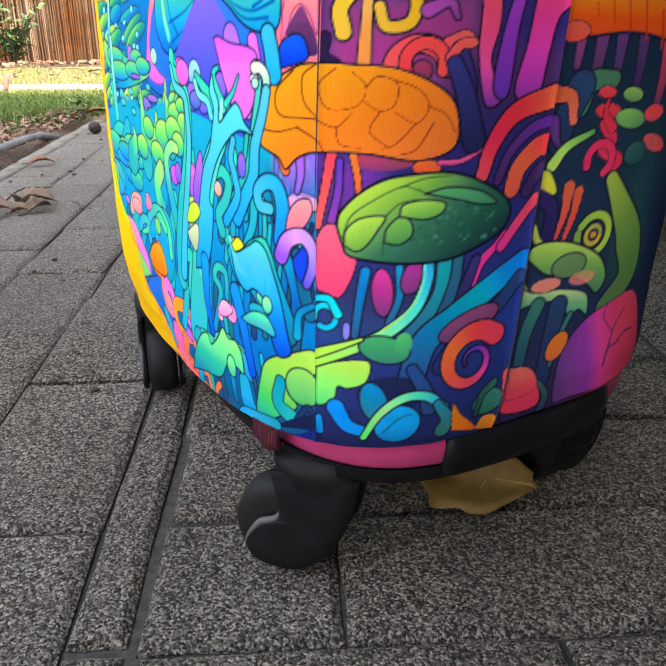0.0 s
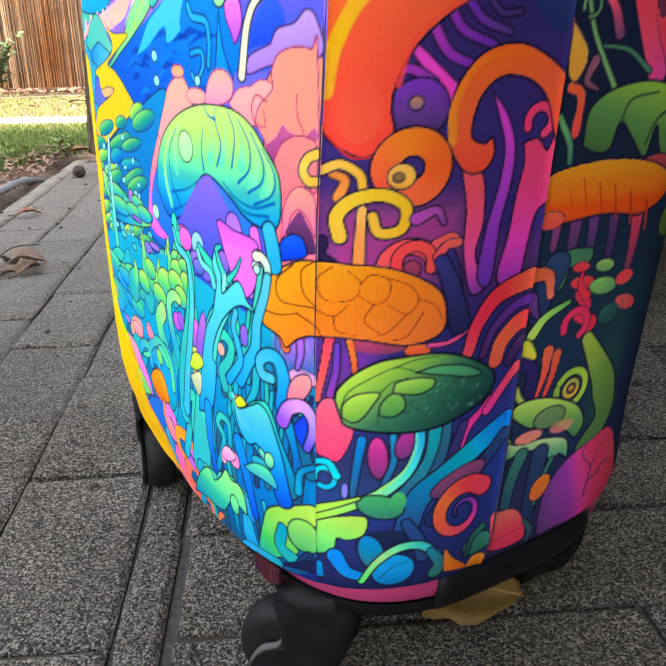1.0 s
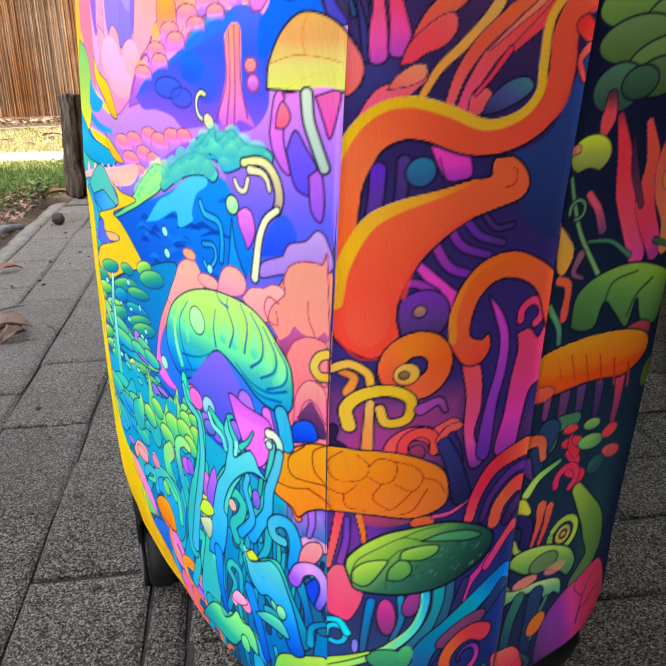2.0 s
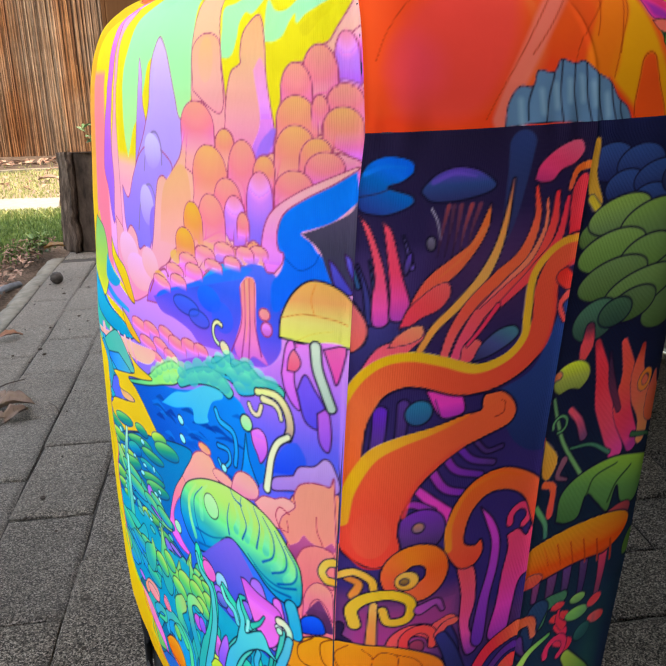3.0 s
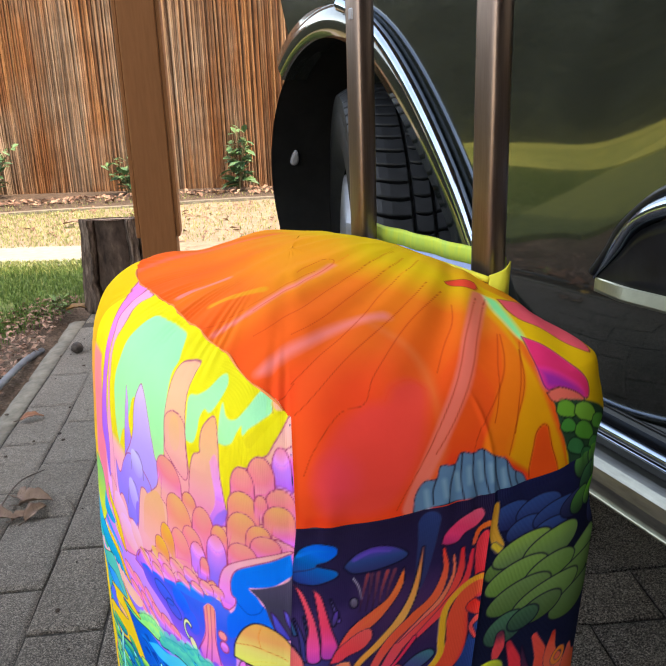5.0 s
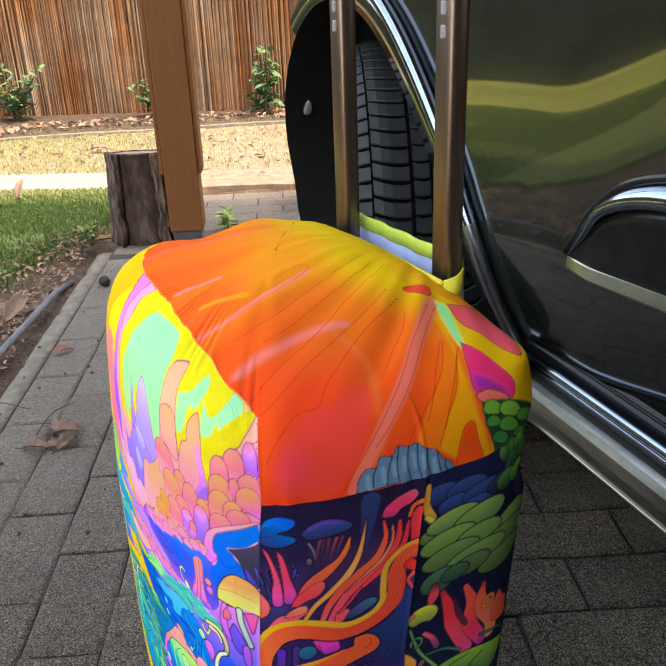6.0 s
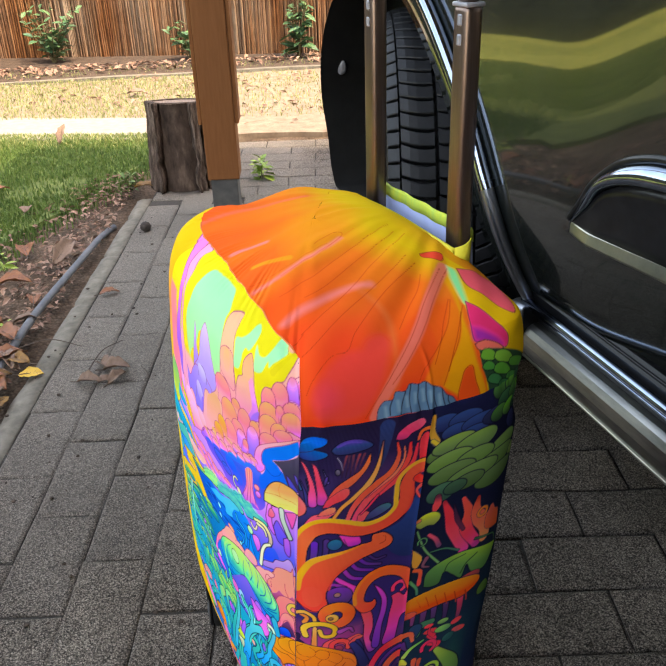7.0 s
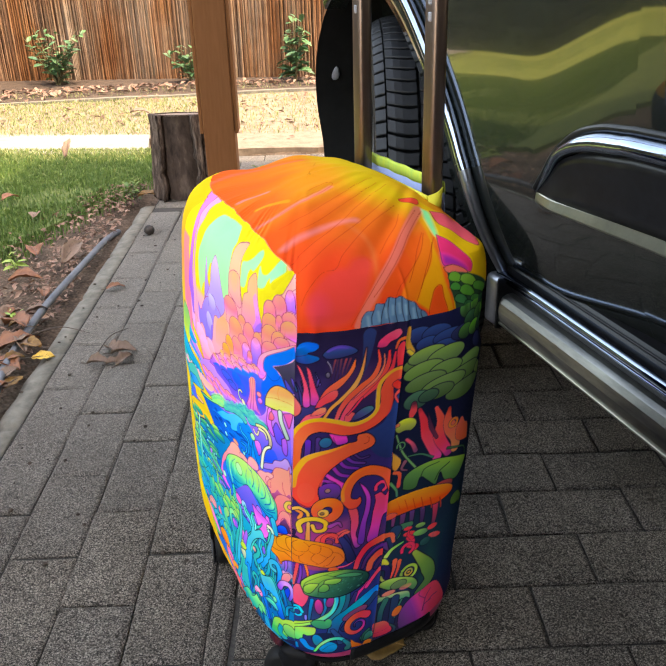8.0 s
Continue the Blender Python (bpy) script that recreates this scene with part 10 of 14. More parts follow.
    g.poly([(-32.8, 235), (-26.9, 253.4), (-12.1, 262.9), (-0.9, 265), (14.8, 264.5), (28.7, 263.3), (41.5, 258.5), (51.6, 251.1), (55.3, 240.5), (53.2, 232), (39.5, 228.3), (19.7, 231.1), (0, 230.9), (-9.5, 227.9), (-16, 222.7), (-20.2, 227.3), (-30.1, 230.8)], ("#ff8d46", "#ff9a2e", "#ffba28"), turn=120, line=1.2)
    g.stroke([(-12.1, 262.1), (-21.3, 253.7), (-18.9, 244.6), (-1.3, 243.9)], 1.2, 0.8, ("#702808", "#702808"), line=0)
    g.stroke([(-0.9, 264.7), (-7.4, 259.8), (-6.4, 250.2), (-0.4, 244.7)], 1, 0.9, ("#702808", "#702808"), line=0)
    g.stroke([(6.8, 263.2), (0.3, 256.8), (4, 248.2), (15.5, 249.2), (18.6, 256.4), (13.3, 261.8)], 1, 0.8, ("#702808", "#702808"), line=0)
    g.stroke([(18.6, 256.4), (22.7, 260.2), (29.8, 257.9), (29.6, 250.1), (24.3, 247.4), (18.3, 250.9)], 1, 0.8, ("#702808", "#702808"), line=0)
    g.stroke([(29.7, 258.7), (37.8, 255.4), (42.4, 249), (38.2, 242.7), (29.8, 246.9)], 0.9, 0.8, ("#702808", "#702808"), line=0)
    g.stroke([(42.4, 249), (49.5, 245.6), (53.7, 238.9)], 0.9, 0.8, ("#702808", "#702808"), line=0)
    g.stroke([(-1.3, 243.9), (7.7, 241), (14, 246.8)], 1, 0.8, ("#702808", "#702808"), line=0)
    g.stroke([(7.7, 241), (9.6, 234.5), (18, 233.1)], 1, 0.8, ("#702808", "#702808"), line=0)
    g.stroke([(24.3, 247.4), (20.8, 239.7), (27.6, 234)], 1, 0.8, ("#702808", "#702808"), line=0)
    g.stroke([(38.2, 242.7), (30.8, 234.8), (26.1, 233.1)], 1, 0.8, ("#702808", "#702808"), line=0)
    g.stroke([(44.7, 242.5), (39.1, 232.9), (32.7, 230.6)], 1.1, 0.9, ("#702808", "#702808"), line=0)
    g.stroke([(-31.6, 238.6), (-21.4, 237.6), (-9.7, 240.1)], 1.1, 0.8, ("#702808", "#702808"), line=0)
    g.stroke([(-9.7, 240.1), (-0.1, 235.6), (2.7, 231.6)], 1.1, 0.9, ("#702808", "#702808"), line=0)


def draw_back(g):
    g.wash(97, 700, 80, 600, ("#321c46", "#0e2a4c", "#0a2e44", "#0a2236", "#0e1834", "#0c122a", "#121c48", "#1a2c6c"), 0.3)
    g.blob(112.5, 487, 14.5, 8.6, ("#0f1c50", "#204277"), line=0.8)
    g.blob(133.5, 484.7, 17.1, 9.3, ("#0f1c50", "#204277"), line=0.8)
    g.blob(125.1, 475.1, 14, 8.1, ("#0f1c50", "#204277"), line=0.8)
    g.blob(151, 476.9, 21, 9.3, ("#0f1c50", "#204277"), line=0.8)
    g.blob(144.8, 467.8, 15, 7.6, ("#0f1c50", "#204277"), line=0.8)
    g.blob(172.7, 476.8, 21.2, 9.8, ("#141c40", "#24305c"), line=0.7)
    g.blob(194.7, 457.9, 9.9, 8.1, ("#141c40", "#24305c"), line=0.7)
    g.stroke([(100.9, 495.9), (101.3, 481.9), (107.4, 469.6)], 5.2, 7.3, ("#e8ae40", "#d8a640"), line=0.9)
    g.stroke([(103.5, 471.9), (112.6, 464.4), (116.7, 468)], 4.2, 5, ("#c0a834", "#a8982c"), line=0.8)
    g.blob(113.7, 455.6, 14.7, 7.7, ("#3a5a18", "#517834"), turn=8, line=1.0)
    g.blob(125.2, 462.9, 21.3, 8.8, ("#426332", "#6c8b3e"), turn=8, line=1.0)
    g.blob(148.2, 457.8, 22.8, 9.7, ("#3d612e", "#61843a"), turn=8, line=1.0)
    g.blob(177.8, 440.6, 20.8, 10.6, ("#3a641c", "#527838"), turn=8, line=1.0)
    g.blob(122.7, 446.5, 21.9, 9.5, ("#406a1c", "#5f803c"), turn=8, line=1.0)
    g.blob(146.9, 441.7, 19.2, 9.4, ("#3c661c", "#567938"), turn=8, line=1.0)
    g.blob(170.8, 429.1, 24.7, 10.3, ("#345c1a", "#4b6f31"), turn=8, line=1.0)
    g.blob(196.5, 422.5, 7.3, 9.6, ("#4a6a1c", "#5f793a"), turn=8, line=1.0)
    g.blob(126.1, 432.7, 22.4, 9.7, ("#345a18", "#517238"), turn=8, line=1.0)
    g.blob(147.6, 424.5, 25.7, 10.2, ("#3a601c", "#547638"), turn=8, line=1.0)
    g.blob(174.4, 411, 23.8, 10.7, ("#2f5418", "#446631"), turn=8, line=1.0)
    g.blob(143.2, 417.1, 16.5, 8.5, ("#2c5016", "#426331"), turn=8, line=1.0)
    g.blob(119.3, 413.4, 14.7, 10.4, ("#1c4438", "#2f6448"), turn=8, line=1.0)
    g.blob(131.7, 415.1, 11.1, 7.2, ("#1a4030", "#2a5a3c"), turn=8, line=1.0)
    g.stroke([(114.4, 392.8), (116.7, 402.2), (116.6, 409.9)], 3.1, 6.1, ("#f05558", "#5a1c30"), line=0.8, mid=8.9)
    g.stroke([(123.9, 401.2), (130.9, 384.2), (136.9, 366.5), (151.2, 334.8)], 4.4, 11, ("#8a2430", "#f04352", "#f85770", "#b03a78"), line=0.8, mid=13.7)
    g.stroke([(142.9, 397.5), (150.6, 378.7), (150.7, 359.4), (164.5, 335.8)], 4.2, 11.3, ("#f85e58", "#ff6852", "#f04761", "#8a2c6a"), line=0.8, mid=13.4)
    g.stroke([(158.5, 392), (158.9, 375), (172.1, 352), (173.7, 337.7)], 4, 12.4, ("#8a2a20", "#e87258", "#d88d58"), line=0.8, mid=16.5)
    g.stroke([(134.3, 393.8), (139.4, 376.5), (147.8, 360)], 1.8, 3.8, ("#2a1430", "#5a1c38"), line=0.8, mid=5.1)
    g.stroke([(177.7, 370.9), (179.9, 356.8), (194.5, 338.6)], 5.2, 1.5, ("#e06a58", "#ff7844"), line=0.8, mid=21.6)
    g.ring(166.4, 371.2, 4.9, 3.4, 0, 340, ("#b86a24", "#d88240"), line=0.7)
    g.blob(110.2, 386.5, 11.9, 8.7, ("#5a6a14", "#7e8536", "#a0aa2c"), turn=0, line=0.9, flat=0.2)
    g.stroke([(101.6, 389.3), (94.2, 388.2), (90, 383.1), (86.7, 375.9)], 4.1, 2.2, ("#e08458", "#c85a28", "#3a304e"), line=0.7)
    g.stroke([(101.4, 377.2), (106.2, 364.2), (112.4, 350.5), (127.1, 329.7)], 2.4, 3.1, ("#427846", "#51854a"), line=0.8)
    g.ring(107.7, 362.9, 4.3, 1.9, 200, -100, ("#42854e", "#36784a"), line=0.7)
    g.stroke([(117.1, 347.3), (131.8, 345.1), (145.8, 336.2)], 1.9, 3, ("#1c6a44", "#256a52"), line=0.7)
    g.stroke([(113.4, 368.9), (120.3, 361.4), (124.7, 352)], 3.7, 5.6, ("#c04a5a", "#5a2a4a"), line=0.6)
    g.blob(93.8, 375, 4.8, 2.1, ("#ff7844", "#ff9852"), turn=20, line=0.7)
    g.stroke([(76.9, 365.2), (82.6, 359), (78.4, 353.9), (72.6, 352.2)], 5.8, 6.5, ("#f86358", "#ff7c58"), line=0.9)
    g.stroke([(89, 360.7), (97, 355.9), (91.9, 355)], 5.5, 6.7, ("#f86358", "#ff7c58"), line=0.9)
    g.poly([(99.3, 357.5), (109.3, 344.9), (105.3, 334), (100, 338.6)], ("#f0a640", "#e0b24d"), turn=90, line=0.9)
    g.stroke([(113.9, 341.7), (110.9, 333.8), (117.1, 330.1)], 5, 2, ("#6a3a44", "#5a303c"), line=0.6)
    g.stroke([(103.2, 331.4), (109.1, 327.7), (108.9, 312.4)], 4.2, 4.3, ("#ff7844", "#f05952"), line=0.8)
    g.stroke([(99.7, 319.4), (106.8, 308.6), (108.4, 300.3)], 3.8, 3.2, ("#42854a", "#256a56"), line=0.8)
    g.stroke([(163.2, 340.7), (188.4, 330.7), (194.7, 316.4)], 3.4, 1.5, ("#1c5a34", "#24683a"), line=0.7)
    g.poly([(113.8, 306.5), (115.5, 322.8), (131.3, 330.9), (157.5, 330.8), (195.2, 316), (194.8, 306.7), (182.2, 293.4), (164.5, 299), (157.7, 312.1), (153.2, 298), (143.1, 307.1), (133.9, 315.5), (129.9, 304), (121.3, 303.1)], ("#1c5a24", "#367232", "#6c9236"), turn=70, line=1.2)
    g.stroke([(133.9, 315.5), (138.4, 324.6), (154.6, 327)], 1.4, 1.1, ("#1c4a1c", "#1c4a1c"), line=0)
    g.stroke([(152, 304.4), (157.1, 314.6), (168.2, 320.6)], 1.7, 1.6, ("#1c4a1c", "#1c4a1c"), line=0)
    g.blob(162.1, 291.2, 14.9, 7.6, ("#5a2430", "#8a3438"), line=0.6)
    g.stroke([(106.9, 288), (107.2, 273.8), (106.8, 262.1)], 6.8, 4, ("#8a3060", "#5a2458"), line=0.6)
    g.stroke([(117.1, 284.6), (117.6, 270.2), (117, 258.2)], 8.4, 5.3, ("#6a2c70", "#4a2952"), line=0.6)
    g.stroke([(127.6, 281.2), (128.2, 266.4), (127.7, 254.2)], 7.4, 4.6, ("#5a2c70", "#3a2952"), line=0.6)
    g.stroke([(140.4, 276.8), (141.1, 261.7), (140.7, 249.2)], 7.3, 4.6, ("#4a2c5c", "#301c50"), line=0.6)
    g.stroke([(156.6, 270.9), (157.4, 255.3), (157, 242.5)], 7.9, 5, ("#a0344c", "#5a2444"), line=0.6)
    g.blob(133.7, 284.4, 44.8, 14.9, ("#7a2a18", "#c85018", "#ff982c", "#ffb631"), turn=-3, line=1.2, flat=0.2)
    g.stroke([(108.7, 293.8), (111.3, 287.7), (113.5, 281.2)], 0.5, 0.9, ("#8a2c10", "#8a2c10"), line=0)
    g.stroke([(118, 291.9), (120.5, 284.7), (122.3, 278.2)], 1.2, 0.9, ("#8a2c10", "#8a2c10"), line=0)
    g.stroke([(127.5, 289.8), (129.9, 281.6), (131.6, 275)], 1.2, 1, ("#8a2c10", "#8a2c10"), line=0)
    g.stroke([(137.4, 287.5), (139.9, 278.2), (141.3, 271.6)], 1.3, 1.1, ("#8a2c10", "#8a2c10"), line=0)
    g.stroke([(148.5, 282.8), (150.7, 274.4), (151.9, 267.7)], 1.5, 1.2, ("#8a2c10", "#8a2c10"), line=0)
    g.stroke([(161.1, 277.2), (163.1, 269.6), (164.1, 262.8)], 1.8, 1.5, ("#8a2c10", "#8a2c10"), line=0)
    g.stroke([(186, 263.2), (196.4, 255.8), (196.6, 247.4)], 17.1, 0.8, ("#3a6a1c", "#2a5a1c"), line=0.7)
    g.blob(103.2, 275.2, 7.3, 4, ("#f05752", "#ff7856"), line=0.8)
    g.stroke([(127.2, 255.7), (115.7, 255), (111.6, 245.6)], 8.1, 10.8, ("#256a4a", "#1c6a48"), line=0.9)
    g.stroke([(111, 253.4), (106.2, 240.4), (104.5, 231.3)], 14.1, 10.6, ("#123a5c", "#0f2c54"), line=0.5)
    g.blob(128, 242.6, 7.5, 3.3, ("#f04352", "#ff595a"), turn=-8, line=0.8)
    g.blob(142, 238.5, 9.7, 4.5, ("#428546", "#5f994e"), turn=-10, line=0.8)
    g.blob(161.5, 226.2, 9.1, 3.9, ("#f04752", "#f85752"), turn=-20, line=0.8)
    g.stroke([(99.3, 251), (107.2, 249.2), (110, 239.5)], 7.2, 3.9, ("#ff784d", "#ff8868"), line=1)
    g.stroke([(99.6, 239.4), (103.2, 232.2), (106.1, 228.4)], 7.4, 1.9, ("#5a2c7c", "#462958"), line=1)
    g.stroke([(121.5, 234.3), (109.4, 229), (103.3, 221.5)], 3.2, 6.1, ("#368546", "#6ca04c", "#93b156"), line=1)
    g.poly([(97.4, 220.3), (103.3, 218.8), (108.2, 210.1), (103.8, 207.8), (98.4, 211.2)], ("#c8b43c", "#a0ac3c"), turn=60, line=0.9)
    g.stroke([(127.7, 237.4), (133, 229.7), (129, 226.4), (138.6, 220.9), (135.8, 217.4)], 6.4, 6.2, ("#f04558", "#f84370", "#f84963", "#e83a58"), line=0.9)
    g.ring(128.2, 221.9, 7, 4.3, 200, -60, ("#c83460", "#f04370", "#d83e68"), line=0.9)
    g.stroke([(126.6, 247.2), (126.9, 241), (131.7, 235.3)], 1.9, 5.4, ("#e03458", "#f04558"), line=0.8)
    g.blob(125.3, 250.6, 5.1, 2.5, ("#f04352", "#ff5b63"), turn=-6, line=0.8)
    g.blob(140.5, 248.8, 6.5, 3.4, ("#42783e", "#6d954e"), turn=-10, line=0.8)
    g.blob(156.5, 239.9, 6.5, 3.9, ("#e04854", "#f04b52"), turn=0, line=0.8)
    g.blob(149.6, 222.6, 7.1, 5.6, ("#0c4a4a", "#126058"), line=0.5)
    g.wash(154.2, 164, 169.8, 232.7, ("#0f5a34", "#0c4a44", "#0a3a40"), soft=14)
    g.stroke([(114.4, 211.3), (114.3, 200), (112, 188.8)], 6.1, 2.4, ("#ff7c58", "#f05758"), line=1)
    g.stroke([(120.2, 208.7), (119.1, 197.4), (116.7, 188.1)], 4.9, 2.4, ("#ff7852", "#f85752"), line=0.8)
    g.stroke([(99.4, 208.3), (106.9, 202.8), (107.4, 189.5)], 6.8, 7.1, ("#231a5c", "#1c1850"), line=0.5)
    g.stroke([(98.9, 194.5), (103.3, 188.2), (110.4, 185.1)], 5.1, 1.8, ("#97a04e", "#7c924a"), line=0.9)
    g.stroke([(138.1, 212.4), (147.3, 199.6), (157.8, 183.8), (164.3, 163.5), (150.9, 148.9)], 7.5, 12.5, ("#7c923e", "#527d32", "#407232", "#366a36"), line=1.1, mid=18.7)
    g.ring(133.3, 187.2, 9.3, 4.6, 150, -190, ("#6d923a", "#85a342", "#5f873a"), line=1)
    g.ring(133.3, 187.2, 4.2, 2.9, 0, 350, ("#7c853e", "#a8882c"), line=0.8)
    g.blob(133.3, 187.2, 2.2, 1.9, ("#8a6a24", "#a88030"), line=0.5)
    g.poly([(95.8, 183.5), (105.7, 187.4), (121.7, 185.4), (139.9, 176.5), (147.5, 164.7), (142.8, 157.1), (135.6, 162.7), (125, 168.8), (113.2, 170.9), (107.1, 173.9)], ("#276a46", "#4b8542", "#8ca74e"), turn=80, line=1.2)
    g.blob(122.7, 174.3, 9.6, 6, ("#426a3e", "#527842"), line=0.5)
    g.blob(131.8, 167.2, 7.5, 3.5, ("#b85a5c", "#8a6a3c"), line=0, alpha=0.7)
    g.stroke([(97.7, 177.5), (96.5, 171.8), (102.2, 164.9)], 4.1, 2.2, ("#b4b74c", "#93a75e"), line=0.8)
    g.poly([(86.7, 167.4), (94.5, 169.8), (105.6, 164.2), (121.4, 163.3), (136.5, 158.3), (139.3, 147.1), (133.2, 150.9), (128, 147.8), (123, 155.7), (113.3, 158.3), (102.4, 157.8), (94.7, 156.2)], ("#1c7a6c", "#528b62", "#a2aa6e"), turn=80, line=1.0)
    g.blob(111.7, 166.7, 8, 3.4, ("#e88a71", "#d88670"), line=0.6)
    g.stroke([(109.1, 157.5), (105, 143.8), (104.5, 124.4)], 7.8, 6.2, ("#0f6758", "#0c3c5c"), line=0.6)
    g.stroke([(120.7, 155.1), (120, 138.3), (119.6, 115.9)], 10.2, 8.3, ("#12385c", "#0f2c54"), line=0.5)
    g.stroke([(128.8, 149.3), (125.8, 141.3), (122.7, 124.3)], 3.3, 2.9, ("#1c6a5c", "#1c5a5c"), line=0.6)
    g.blob(124.7, 133.8, 5.6, 7.7, ("#f07a4a", "#ff9837"), turn=-25, line=1)
    g.poly([(127.5, 113.8), (128.5, 129.6), (137.2, 143.2), (153.5, 149.5), (178.6, 148.9), (198.9, 100.5), (174, 99.1), (141.9, 100.7), (132.3, 99.7)], ("#4a2962", "#7a2c84", "#d8466c", "#f05770"), turn=20, line=0.8)
    g.stroke([(161, 121.2), (162.9, 134.7), (169.1, 144.6)], 1.8, 1.2, ("#5a1c4c", "#5a1c4c"), line=0)
    g.stroke([(162.1, 132.6), (152.3, 143.1), (153.5, 149.5)], 1.1, 0.9, ("#5a1c4c", "#5a1c4c"), line=0)
    g.stroke([(168.6, 126.1), (174.2, 129.2), (182, 129.1)], 2, 1.4, ("#5a1c4c", "#5a1c4c"), line=0)
    g.stroke([(160.2, 114.3), (161.8, 123.3), (172.2, 125.1)], 2, 1.2, ("#5a1c4c", "#5a1c4c"), line=0)
    g.poly([(97, 128.5), (110.9, 125.9), (117.8, 116.4), (121.6, 101.8), (100.2, 104.1)], ("#f0426f", "#ff5970", "#ff8870"), turn=95, line=1.0)
    g.stroke([(98.7, 111.2), (108, 109.6), (116.8, 111.9)], 1.2, 1, ("#7a1c44", "#7a1c44"), line=0)
    g.wash(103.5, 131.1, 95.5, 97.2, ("#1c1c4c", "#1c1c4c"), soft=5)
    g.stroke([(118.5, 116.2), (125, 107), (125.2, 99.2)], 2.5, 5.2, ("#2a5552", "#1c3c58"), line=0.5)
    g.blob(170, 500, 11, 9, ("#123c20", "#2c7c2c"), turn=-20, line=0.9)
    g.blob(186, 503, 11, 9, ("#184a20", "#48a034"), turn=17, line=0.9)
    g.blob(202, 500, 11, 9, ("#0c3028", "#1c6838"), turn=14, line=0.9)
    g.blob(218, 503, 11, 9, ("#123c20", "#2c7c2c"), turn=11, line=0.9)
    g.blob(234, 499, 11, 9, ("#184a20", "#48a034"), turn=8, line=0.9)
    g.blob(178, 488, 11, 9, ("#0c3028", "#1c6838"), turn=5, line=0.9)
    g.blob(195, 489, 11, 9, ("#123c20", "#2c7c2c"), turn=2, line=0.9)
    g.blob(211, 487, 11, 9, ("#184a20", "#48a034"), turn=-1, line=0.9)
    g.blob(228, 488, 11, 9, ("#0c3028", "#1c6838"), turn=-4, line=0.9)
    g.blob(172, 476, 11, 9, ("#123c20", "#2c7c2c"), turn=-7, line=0.9)
    g.blob(188, 475, 11, 9, ("#184a20", "#48a034"), turn=-10, line=0.9)
    g.blob(204, 474, 11, 9, ("#0c3028", "#1c6838"), turn=-13, line=0.9)
    g.blob(220, 475, 11, 9, ("#123c20", "#2c7c2c"), turn=-16, line=0.9)


